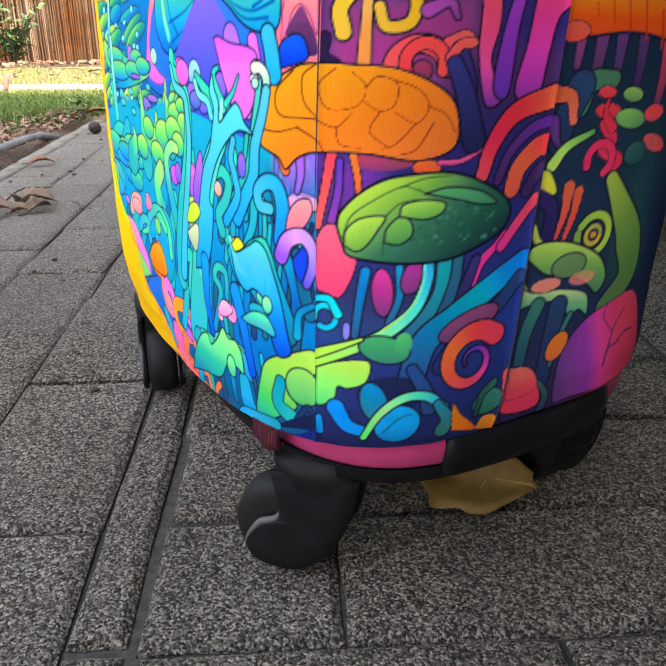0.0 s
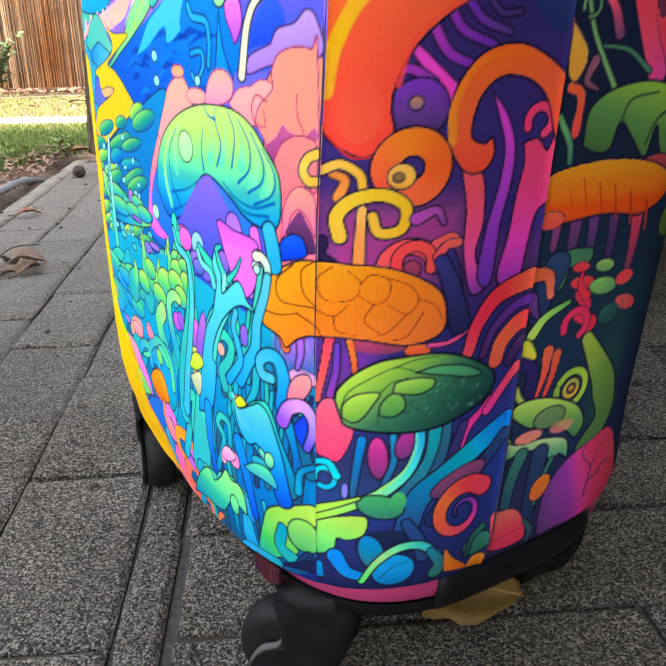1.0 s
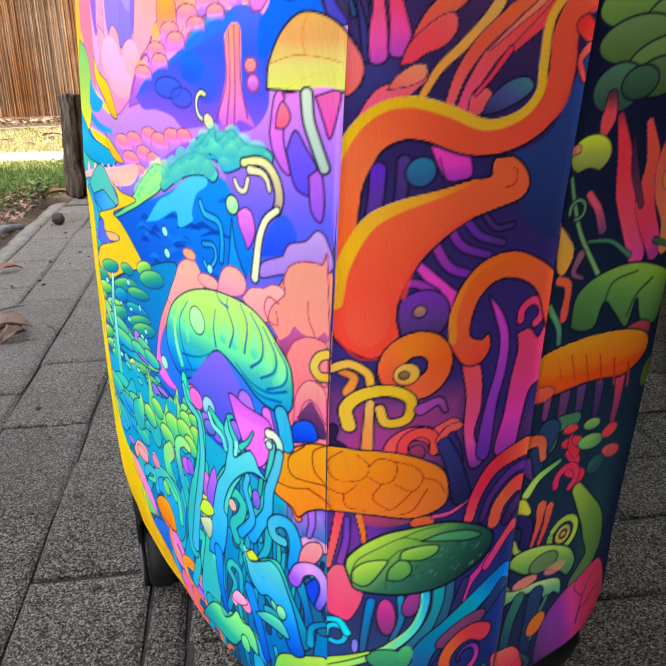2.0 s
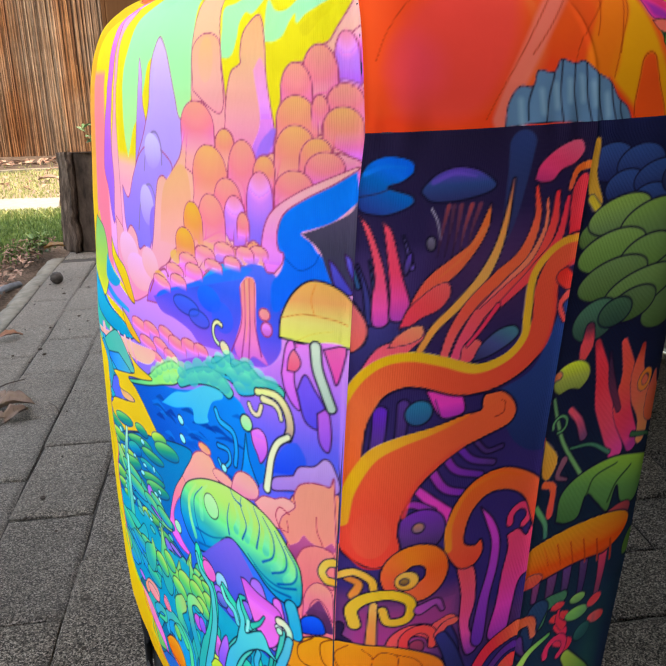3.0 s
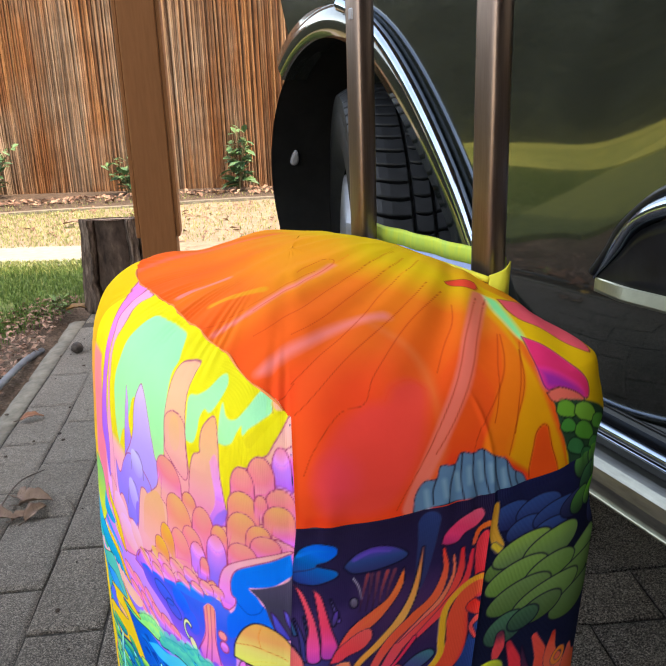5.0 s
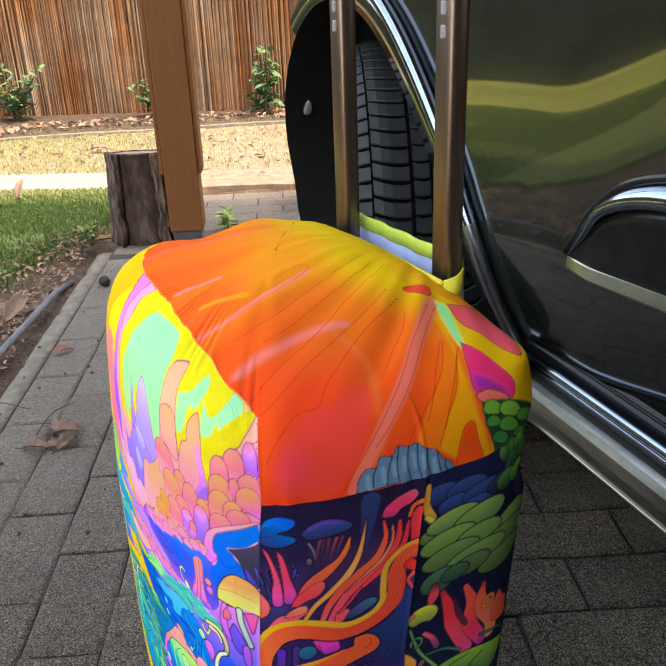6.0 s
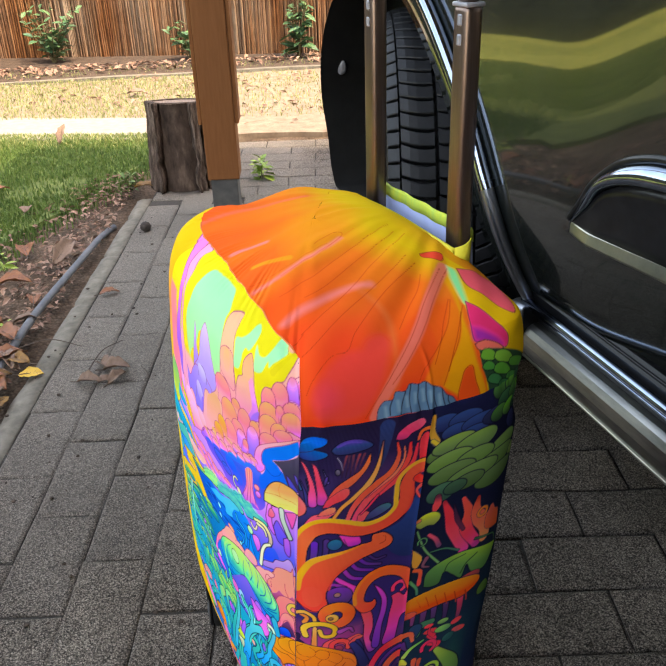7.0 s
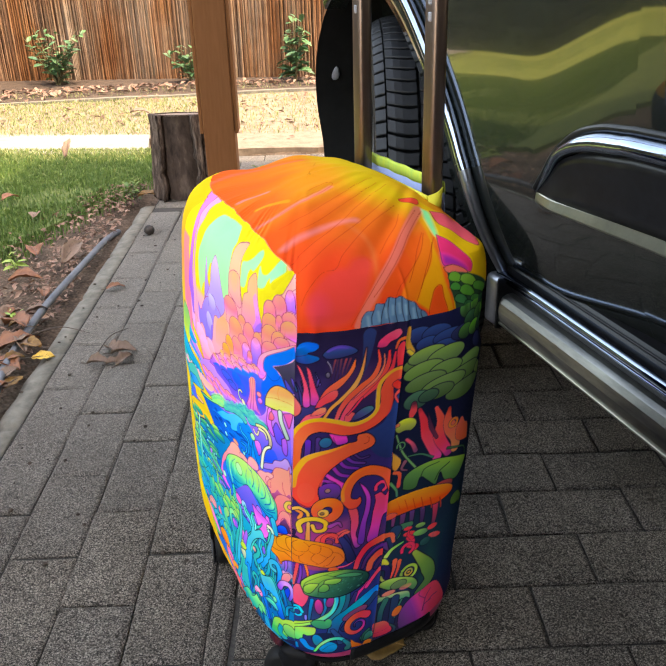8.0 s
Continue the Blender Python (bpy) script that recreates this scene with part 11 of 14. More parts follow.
def draw_top(g, a, b, keep):
    """The cap: rays fan out from behind the handle slot, yellow near it and red-orange at the rim. a, b: flattened cloth, mm; keep: which points are cap."""
    A, B = a[keep], b[keep]
    r = np.hypot(A, 160 - B)
    f = np.degrees(np.arctan2(-A, 160 - B))           # 0 towards the front, 90 towards the near narrow side
    C = g.shade(np.clip((r - 60) / 250 + 0.10 * np.clip(f / 60, -0.6, 1), 0, 1), ("#f0d418", "#fbc020", "#ffa024", "#ff8426", "#ff6c26", "#ff5026"))
    # soft alternating rays
    for at, w, c, s in ((46, 9, "#ff6a1c", 0.5), (37, 8, "#ff8a1c", 0.45), (28, 9, "#ff7420", 0.45), (20, 7, "#ffa024", 0.4), (11, 9, "#ff7a26", 0.45), (2, 8, "#ff9626", 0.4), (-9, 10, "#ff6c28", 0.45), (-20, 9, "#ff8a26", 0.4), (-31, 10, "#ff6626", 0.45)):
        al = (np.exp(-(((f - at) / (w * 0.42)) ** 2)) * np.clip((r - 90) / 70, 0, 1) * s)[:, None]
        C = C * (1 - al) + lin(c) * al

    def near(P, pad):
        return np.nonzero((A > P[:, 0].min() - pad) & (A < P[:, 0].max() + pad) & (B > P[:, 1].min() - pad) & (B < P[:, 1].max() + pad))[0]

    def reach(P, x, y):
        best = np.full(x.shape, 1e9)
        for (ax, ay), (bx, by) in zip(P, P[1:]):
            dx, dy = bx - ax, by - ay
            t = np.clip(((x - ax) * dx + (y - ay) * dy) / (dx * dx + dy * dy + 1e-9), 0, 1)
            best = np.minimum(best, np.hypot(x - ax - t * dx, y - ay - t * dy))
        return best

    def over(k, alpha, colour):
        al = np.clip(alpha, 0, 1)[:, None]
        C[k] = C[k] * (1 - al) + lin(colour) * al

    def line(pts, width, colour, alpha):
        P = np.array(spline(pts, 6))
        k = near(P, 3)
        over(k, np.clip(0.5 - (reach(P, A[k], B[k]) - width / 2) / 0.9, 0, 1) * alpha, colour)

    def band(pts, width, colour, soft, alpha):
        P = np.array(spline(pts, 4))
        k = near(P, width + 2 * soft)
        over(k, np.clip(0.5 - (reach(P, A[k], B[k]) - width / 2) / (2 * soft), 0, 1) * alpha, colour)

    def area(pts, colour, soft, alpha, rim=None):
        P = np.array(spline(list(pts) + [pts[0]], 5))
        k = near(P, 2 * soft + 2)
        x, y = A[k], B[k]
        inside = np.zeros(x.shape, bool)
        for (ax, ay), (bx, by) in zip(P, P[1:]):
            if abs(by - ay) > 1e-9:
                inside ^= ((ay > y) != (by > y)) & (x < (bx - ax) * (y - ay) / (by - ay) + ax)
        d = reach(P, x, y)
        over(k, np.clip(0.5 - np.where(inside, -d, d) / (2 * soft), 0, 1) * alpha, colour)
        if rim:
            over(k, np.clip(0.5 - (d - 0.45) / 0.9, 0, 1), rim)

    # broad tones: yellow round the slot, orange, red-orange at the near rim
    area([(97.0, 52.0), (75.5, 93.9), (-36.5, 82.3), (-102.2, 81.1), (-122.5, 62.0), (-112.0, 46.0), (-88.0, 32.0), (-60.0, 22.0), (-30.0, 24.0), (19.6, 36.0)], "#f0cc14", 20, 0.9)
    area([(58.9, 11.7), (13.4, 35.6), (-9.5, 44.2), (-56.9, -3.0), (-66.6, -33.9), (-50.7, -43.9), (2.9, -19.7)], "#ffac20", 16, 0.7)
    area([(-173.0, -88.2), (-157.7, -62.4), (-162.6, -38.1), (-193.6, -34.7), (-220.3, -37.8), (-254.7, -54.0), (-236.7, -117.5)], "#ff4426", 18, 0.9)
    area([(-154.7, 36.7), (-166.0, 50.8), (-203.8, 23.5), (-220.6, -1.8), (-216.7, -20.6), (-191.1, -3.0)], "#f4661c", 8, 0.8)
    # large overlapping discs
    area([(-157.2, -77.4), (-138.7, -51.6), (-125.0, -16.5), (-146.8, -9.7), (-168.4, -8.1), (-191.1, -14.7), (-207.8, -18.3), (-223.5, -23.7), (-246.8, -41.5), (-248.7, -70.4), (-237.9, -104.9), (-227.1, -114.7), (-182.9, -91.6)], "#ff6a30", 2.0, 0.35)
    band([(-125.0, -16.5), (-146.8, -9.7), (-168.4, -8.1), (-191.1, -14.7), (-207.8, -18.3), (-223.5, -23.7), (-239.4, -35.9)], 5, "#ff8a4c", 3.0, 0.5)
    area([(-165.4, 22.4), (-186.1, 22.1), (-203.8, 20.1), (-222.6, 16.0), (-236.4, 10.6), (-230.5, -15.3), (-211.7, -20.9), (-185.2, -8.2)], "#fb5a26", 2.0, 0.5)
    area([(-208.3, -94.5), (-196.0, -76.8), (-189.3, -57.9), (-189.1, -43.6), (-181.8, -34.5), (-179.2, -21.6), (-187.1, -17.2), (-202.8, -26.0), (-225.1, -40.3), (-246.4, -61.4), (-249.2, -81.9), (-239.4, -103.6), (-221.5, -102.4)], "#f9504a", 4.0, 0.75)
    area([(-217.7, -98.7), (-208.6, -89.4), (-208.6, -80.9), (-218.5, -76.1), (-230.1, -80.1), (-234.8, -89.2), (-233.0, -98.9)], "#f04a66", 7.0, 0.55)
    # segments before the ridge
    area([(-125.1, 65.2), (-129.8, 73.6), (-168.3, 59.4), (-191.1, 53.2), (-221.0, 56.1), (-259.1, 75.7), (-260.8, 50.3), (-251.2, 36.6), (-235.4, 18.5), (-216.6, 28.6), (-197.1, 43.3), (-168.1, 55.7)], "#e2a012", 2.0, 0.95)
    area([(-159.1, 54.4), (-174.6, 54.1), (-200.3, 41.3), (-219.5, 28.3), (-236.4, 20.9), (-231.5, 0.6), (-202.9, 20.0), (-186.7, 36.0)], "#f0801a", 1.5, 0.9)
    area([(-238.5, 39.5), (-227.0, 43.0), (-224.5, 50.9), (-237.6, 55.5), (-258.8, 64.9), (-259.4, 43.0), (-252.0, 38.4)], "#fb5a22", 1.5, 0.95, "#9c3010")
    # pink and pale streaks
    band([(109.0, -94.2), (100.2, -53.4), (86.7, -9.2), (78.4, 25.5)], 7, "#ff7a62", 3.0, 0.7)
    band([(4.4, -85.8), (-1.5, -71.3), (-4.5, -54.1)], 8, "#ff8e86", 2.0, 0.8)
    band([(-82.2, -92.2), (-81.4, -70.8), (-73.7, -46.9), (-63.4, -17.5), (-52.2, 4.1)], 5, "#ff8a86", 2.0, 0.75)
    band([(-139.0, -88.4), (-131.3, -65.2), (-127.2, -43.8), (-123.0, -18.4), (-125.1, -3.8)], 8, "#ff8c84", 3.0, 0.7)
    band([(-44.9, -77.9), (-52.3, -62.8), (-59.9, -49.4)], 7, "#ffb428", 1.5, 0.8)
    band([(-117.8, 72.8), (-154.7, 37.2), (-183.2, 12.5), (-209.8, -16.9), (-235.0, -39.5), (-254.7, -54.0)], 9.5, "#f6806c", 1.2, 0.85)
    # drawn ray lines
    line([(-80.8, -65.9), (-69.9, -31.4), (-57.1, -5.0), (-50.2, 5.6), (-45.2, 8.9), (-42.3, 4.3), (-44.3, -3.1), (-52.3, -20.5)], 0.8, "#9c3010", 0.85)
    line([(-47.8, 57.7), (-62.3, 22.9), (-79.7, -10.5), (-93.7, -35.2), (-103.8, -63.7), (-105.7, -77.6)], 0.8, "#9c3010", 0.85)
    line([(-61.3, 56.5), (-79.0, 22.0), (-96.5, -8.8), (-113.2, -36.8), (-119.9, -60.5)], 0.8, "#9c3010", 0.85)
    line([(-67.6, 65.1), (-87.8, 29.7), (-99.4, 11.5), (-118.2, -12.5), (-135.4, -38.3), (-144.8, -59.1), (-156.4, -80.4)], 0.9, "#9c3010", 0.85)
    line([(-99.2, 45.8), (-114.0, 21.6), (-125.1, 4.8), (-144.4, -28.5), (-159.9, -55.1), (-172.7, -79.1), (-177.1, -89.4)], 0.9, "#9c3010", 0.85)
    line([(-110.1, 49.1), (-126.9, 20.6), (-144.8, -5.9), (-164.1, -30.0), (-174.3, -42.1), (-187.7, -55.2), (-187.5, -69.7), (-199.0, -90.3), (-209.7, -102.3)], 0.9, "#9c3010", 0.85)
    line([(-124.5, 45.7), (-143.2, 31.5), (-159.5, 14.7), (-178.3, -3.4)], 0.9, "#9c3010", 0.85)
    line([(-158.3, 53.0), (-183.8, 34.2), (-196.9, 26.0), (-215.7, 14.0)], 0.9, "#9c3010", 0.85)
    line([(-168.9, 60.8), (-192.1, 44.2), (-209.5, 33.3), (-224.5, 26.6)], 0.9, "#9c3010", 0.85)
    line([(-56.0, -10.4), (-62.1, -28.7), (-70.6, -53.9), (-74.6, -78.8), (-70.0, -94.5)], 0.7, "#9c3010", 0.85)
    line([(-43.3, 22.4), (-54.2, -0.2), (-78.3, -37.2), (-89.2, -68.6)], 0.6, "#c86014", 0.85)
    line([(-121.0, 67.1), (-153.9, 34.4), (-182.2, 9.4), (-208.8, -19.9), (-231.9, -42.4), (-252.3, -61.9)], 0.9, "#9c3010", 0.85)
    line([(-119.7, 75.0), (-156.4, 40.3), (-183.2, 17.4), (-208.8, -10.8), (-224.4, -28.7)], 0.9, "#9c3010", 0.85)
    line([(-159.1, 54.4), (-183.5, 39.1), (-202.9, 20.0), (-217.7, 2.9), (-229.5, -5.2)], 0.9, "#9c3010", 0.85)
    line([(-175.4, 55.6), (-200.3, 41.3), (-219.5, 28.3), (-236.4, 20.9)], 0.9, "#9c3010", 0.85)
    line([(-189.1, -43.6), (-181.8, -34.5), (-179.2, -21.6), (-187.1, -17.2)], 0.7, "#c83c20", 0.85)
    line([(-167.2, -95.2), (-164.5, -92.3), (-163.6, -88.9), (-157.1, -79.3)], 0.9, "#9c3010", 0.85)
    area([(-98.9, 60.3), (-97.6, 69.1), (-102.2, 81.1), (-111.0, 74.5), (-106.0, 65.5), (-102.1, 60.0)], "#f4543a", 0.6, 1.0, "#7a2010")
    # the grey-blue fan over the hem
    area([(-258.2, -52.0), (-246.6, -47.8), (-239.3, -40.2), (-239.5, -32.4), (-232.3, -28.0), (-233.4, -18.9), (-227.5, -13.4), (-229.5, -5.2), (-228.5, 1.4), (-234.4, 9.0), (-238.8, 17.9), (-247.2, 24.4), (-252.9, 33.4), (-262.9, 37.4), (-261.5, 19.7), (-258.1, -7.7), (-257.2, -32.9)], "#5c7a98", 0.7, 1.0, "#141a30")
    line([(-239.5, -32.4), (-247.0, -36.1), (-255.4, -37.3)], 1.0, "#141a30", 1.0)
    line([(-234.4, -18.9), (-244.7, -23.3), (-256.4, -26.3)], 1.0, "#141a30", 1.0)
    line([(-228.5, -12.7), (-242.2, -16.0), (-257.3, -15.2)], 1.0, "#141a30", 1.0)
    line([(-230.5, -5.2), (-243.1, -7.3), (-258.1, -4.9)], 1.0, "#141a30", 1.0)
    line([(-229.5, 2.3), (-243.9, 1.5), (-259.0, 4.4)], 1.0, "#141a30", 1.0)
    line([(-235.4, 9.8), (-247.2, 10.3), (-260.7, 14.4)], 1.0, "#141a30", 1.0)
    line([(-239.7, 18.8), (-250.6, 20.5), (-262.3, 24.1)], 1.0, "#141a30", 1.0)
    line([(-248.9, 26.2), (-254.7, 26.8), (-263.0, 32.1)], 1.0, "#141a30", 1.0)
    band([(-246.0, -40.5), (-257.0, -41.3)], 3.2, "#86a2b4", 1.5, 0.6)
    band([(-242.1, -27.5), (-252.2, -27.7)], 3.2, "#86a2b4", 1.5, 0.6)
    band([(-239.7, -18.5), (-249.7, -18.4)], 3.2, "#86a2b4", 1.5, 0.6)
    band([(-238.0, -9.7), (-247.2, -10.1)], 3.2, "#86a2b4", 1.5, 0.6)
    band([(-236.4, -1.9), (-247.2, -1.1)], 3.2, "#86a2b4", 1.5, 0.6)
    band([(-239.7, 5.9), (-249.8, 7.0)], 3.2, "#86a2b4", 1.5, 0.6)
    band([(-245.6, 16.0), (-255.6, 17.5)], 3.2, "#86a2b4", 1.5, 0.6)
    # beyond the ridge: mint, coral, yellow, magenta and green tufts
    area([(-103.0, 81.7), (-128.2, 73.8), (-164.9, 63.6), (-191.9, 60.8), (-222.1, 63.3), (-267.1, 88.9), (-258.4, 152.9), (-218.9, 130.6), (-175.7, 125.9), (-141.0, 123.7), (-126.4, 110.1), (-118.2, 91.5)], "#e0b412", 1.0, 1.0)
    area([(-115.8, 76.7), (-124.0, 81.0), (-148.0, 73.0), (-167.2, 66.3), (-161.7, 63.5), (-135.6, 69.6)], "#7cd88a", 2.0, 0.9)
    area([(-119.9, 83.7), (-122.5, 102.2), (-133.5, 117.8), (-159.1, 108.9), (-172.5, 102.2), (-169.1, 93.1), (-156.4, 86.7), (-144.0, 79.8)], "#f2606a", 1.0, 1.0, "#7a2a1a")
    area([(-163.9, 66.3), (-173.9, 74.2), (-186.9, 82.7), (-199.3, 92.0), (-210.2, 88.2), (-205.7, 68.8), (-202.9, 55.8), (-187.2, 58.0)], "#f43c78", 1.0, 1.0, "#6a1c3a")
    area([(-191.4, 57.9), (-194.4, 67.9), (-202.1, 80.9), (-208.2, 84.9), (-205.7, 68.8), (-202.8, 56.4)], "#7a2a9a", 4.0, 0.8)
    area([(-206.0, 55.2), (-203.3, 65.2), (-206.3, 78.0), (-211.3, 85.4), (-213.5, 75.3), (-211.6, 58.9)], "#fb7a66", 0.7, 1.0, "#4a1a1a")
    area([(-211.7, 58.2), (-210.9, 72.9), (-211.8, 94.5), (-213.2, 137.3), (-233.1, 142.9), (-254.9, 130.3), (-265.4, 88.4), (-248.0, 75.1), (-228.3, 62.0)], "#2a5030", 0.8, 1.0)
    area([(-217.6, 59.0), (-212.1, 62.0), (-210.9, 68.3), (-213.7, 74.6), (-219.0, 78.1), (-222.2, 73.6), (-221.1, 63.1)], "#6a9c34", 0.7, 1.0, "#10241c")
    area([(-220.0, 74.4), (-214.0, 77.0), (-212.3, 85.8), (-214.6, 95.7), (-220.8, 103.7), (-225.6, 96.3), (-224.4, 81.6)], "#78a63c", 0.7, 1.0, "#10241c")
    area([(-226.8, 97.7), (-220.8, 99.3), (-217.4, 109.0), (-215.5, 131.3), (-220.4, 132.4), (-224.3, 137.7), (-229.5, 107.8)], "#58923a", 0.7, 1.0, "#10241c")
    area([(-228.3, 62.0), (-224.0, 63.9), (-222.2, 68.8), (-225.0, 75.3), (-231.2, 79.9), (-232.2, 75.2), (-231.7, 66.9)], "#4a8a38", 0.7, 1.0, "#10241c")
    area([(-233.5, 77.3), (-227.3, 78.5), (-224.9, 86.7), (-228.4, 98.4), (-235.0, 108.5), (-238.7, 101.0), (-237.7, 85.6)], "#5a9638", 0.7, 1.0, "#10241c")
    area([(-243.0, 101.9), (-236.9, 102.9), (-234.1, 113.6), (-231.6, 141.0), (-234.6, 153.8), (-238.3, 154.0), (-246.4, 114.7)], "#48843c", 0.7, 1.0, "#10241c")
    area([(-243.3, 71.9), (-237.8, 73.7), (-236.4, 80.0), (-239.8, 90.7), (-246.2, 98.6), (-248.9, 90.5), (-247.2, 79.2)], "#3a7a44", 0.7, 1.0, "#10241c")
    area([(-251.6, 90.6), (-245.7, 92.0), (-243.8, 102.3), (-246.2, 118.5), (-251.3, 133.6), (-256.0, 120.7), (-255.7, 100.5)], "#34703e", 0.7, 1.0, "#10241c")
    g.C[keep] = C


def ease(v, lo, hi):
    q = np.clip((v - lo) / (hi - lo), 0, 1)
    return q * q * (3 - 2 * q)


def build_case():
    case = thing("suitcase", CASE_AT, CASE_TURN, "cabin suitcase in a vivid printed stretch cover, handle pulled out", "suitcase")
    cols = np.concatenate([np.arange(-0.60, -0.37, 0.006), np.arange(-0.37, 0.26, 0.00068), np.arange(0.26, SECTION.length - 0.602, 0.006), [SECTION.length - 0.6]])
    cols = cols[np.concatenate([[True], np.diff(cols) > 1e-5])]
    rows = profile_rows()
    nr, nc = len(rows), len(cols)
    k, z = np.array([r[0] for r in rows]), np.array([r[1] for r in rows])
    # the seams lean a little: shear the columns with the height
    wide = np.empty((nr, nc))
    for j in range(nr):
        sa, sc = np.interp(z[j], *SEAM_SLANT), np.interp(z[j], *SEAM_SLANT_C)
        wide[j] = np.interp(cols, (-0.61, -0.37, 0, SEAM_C, 0.26, 1.0), (-0.61, -0.37, sa, sc, 0.26, 1.0))
    px, py = SECTION.at(wide)
    pcol, zgrid, kgrid = np.repeat(cols[None, :], nr, 0), np.repeat(z[:, None], nc, 1), np.repeat(k[:, None], nc, 1)
    # where the cap ends, with one row of the cloth laid along its hem
    hem = np.where(cols < 0, np.interp(cols, (-0.36, -0.25, -0.18, -0.10, -0.05, -0.009, 0), (0.569, 0.5725, 0.5740, 0.5730, 0.5697, 0.5602, 0.5545)), 0.505)
    hem = np.where((cols > 0.30) | (cols < -0.42), 0.548, hem)
    first, every = np.searchsorted(z, hem), np.arange(nc)
    zgrid[first, every], kgrid[first, every] = hem, np.interp(hem, z, k)
    gx, gy, gz = px * kgrid, py * kgrid, zgrid.copy()
    # flattened cloth coordinates of the cap, in mm
    run = np.concatenate([[0], np.cumsum(np.hypot(np.diff(k[::-1]) * 0.16, np.diff(z[::-1])))])[::-1] / 0.16 + 0.02
    fa, fb = py * run[:, None] * 1000, px * run[:, None] * 1000
    # soft folds of the cloth: a slight ridge at the seams, drape on the top, a raised lip at the slot
    fold = 0.0007 * (np.exp(-((cols / 0.0016) ** 2)) + np.exp(-(((cols - SEAM_C) / 0.0016) ** 2)))[None, :] * np.clip((0.556 - z) / 0.01, 0, 1)[:, None]
    fold = fold + 0.0007 * np.sin(cols * 61 + 9 * z[:, None]) * np.sin(cols * 23 + 2 + 5 * z[:, None])
    fold = fold - 0.0022 * (np.exp(-(((cols + 0.005) / 0.012) ** 2)) - 0.8 * np.exp(-(((cols - 0.012) / 0.014) ** 2)))[None, :] * np.clip((z - 0.50) / 0.03, 0, 1)[:, None]
    fold = fold + 0.0005 * np.sin(cols * 330 + 3 * np.sin(cols * 70))[None, :] * np.exp(-(((zgrid - hem[None, :]) / 0.009) ** 2))
    rad = np.hypot(px, py)
    gx, gy = gx + fold * px / rad, gy + fold * py / rad
    top = np.clip((z - 0.545) / 0.02, 0, 1)[:, None]
    fan = np.arctan2(-fa, 160 - fb)
    far = np.clip((np.hypot(fa, fb - 160) - 60) / 120, 0, 1)
    gz = gz + top * 0.0009 * far * np.interp(cols, (-0.08, 0.04), (0.35, 1.0))[None, :] * (np.sin(fan * 23 + 2.0 * np.sin(fan * 7)) + 0.5 * np.sin(fan * 51 + 1))
    gz = gz + 0.009 * np.exp(-(((gx - 0.093) / 0.030) ** 2)) * np.clip((0.125 - np.abs(gy)) / 0.04, 0, 1) * top
    pucker = np.exp(-(((zgrid - hem[None, :]) / 0.012) ** 2)) * np.where(zgrid >= hem[None, :], 1, 0.5)
    gz = gz + 0.0005 * pucker * np.sin(cols * 420 + 4 * np.sin(cols * 90))[None, :] * np.where(cols < 0, 1, 0)[None, :]
    gz = gz + top * 0.0004 * np.exp(-(((fa + 60) / 120) ** 2)) * np.sin(fan * 31 + 1.5 * np.sin(fan * 11 + fb * 0.02)) * np.clip((-30 - fb) / 40, 0, 1)
    # the crown: highest before the slot, sagging towards the far end, its rear rim and far corner drawn tight
    gz = gz + top * 0.008 * np.exp(-(((gy + 0.01) / 0.07) ** 2)) * np.exp(-(((gx - 0.055) / 0.04) ** 2))
    gz = gz - top * 0.007 * np.exp(-(((gy - 0.03) / 0.07) ** 2)) * np.exp(-(((gx + 0.045) / 0.035) ** 2))
    gz = gz + top * 0.010 * np.exp(-(((gy - 0.13) / 0.045) ** 2)) * np.exp(-(((gx - 0.04) / 0.05) ** 2))
    gz = gz + top * 0.007 * ease(gy, 0.08, 0.125) * ease(-gx, 0.02, 0.07)
    # the far front corner draws in towards the top and swells at the foot
    swell = np.interp(z, (0.08, 0.12, 0.20, 0.28, 0.36, 0.42, 0.50, 0.555), (0.018, 0.023, 0.025, 0.018, 0.006, -0.003, -0.009, -0.002))[:, None]
    gy = gy + swell * np.clip((gy - 0.06) / 0.12, 0, 1) * np.clip((0.1 - gx) / 0.1, 0, 1)
    gx = gx + 0.017 * np.interp(z, (0.36, 0.45, 0.52, 0.56), (0, 0.35, 0.8, 1.0))[:, None] * np.clip((gy + 0.05) / 0.2, 0, 1) * np.clip((0.06 - gx) / 0.12, 0, 1)
    # the cloth bags out round the rear corner
    bag = np.exp(-(((cols - 0.222) / 0.050) ** 2))[None, :] * np.interp(z, (0.455, 0.485, 0.505, 0.53, 0.55, 0.58), (0, 0.004, 0.003, 0.010, 0.014, 0))[:, None]
    bag = bag * (1 + 0.22 * np.sin(z * 150)[:, None] * np.sin(cols * 70)[None, :])
    gx, gy = gx + bag * px / rad, gy + bag * py / rad
    # the narrow side swells towards its top; the rear corner tapers to the foot
    side_out = np.interp(z, (0.10, 0.25, 0.36, 0.45, 0.50, 0.53, 0.56), (0, 0.001, 0.004, 0.008, 0.011, 0.010, 0.004))[:, None]
    gy = gy - side_out * ease(px, -0.094, 0.03) * ease(-py, 0.10, 0.17)
    rear = np.interp(z, (0.10, 0.15, 0.19, 0.26, 0.36, 0.41, 0.445, 0.47), (-0.008, -0.009, -0.006, 0.0, 0.004, 0.006, 0.007, 0.0))[:, None] * np.exp(-(((cols - 0.205) / 0.06) ** 2))[None, :]
    gx, gy = gx + 0.857 * rear, gy - 0.515 * rear
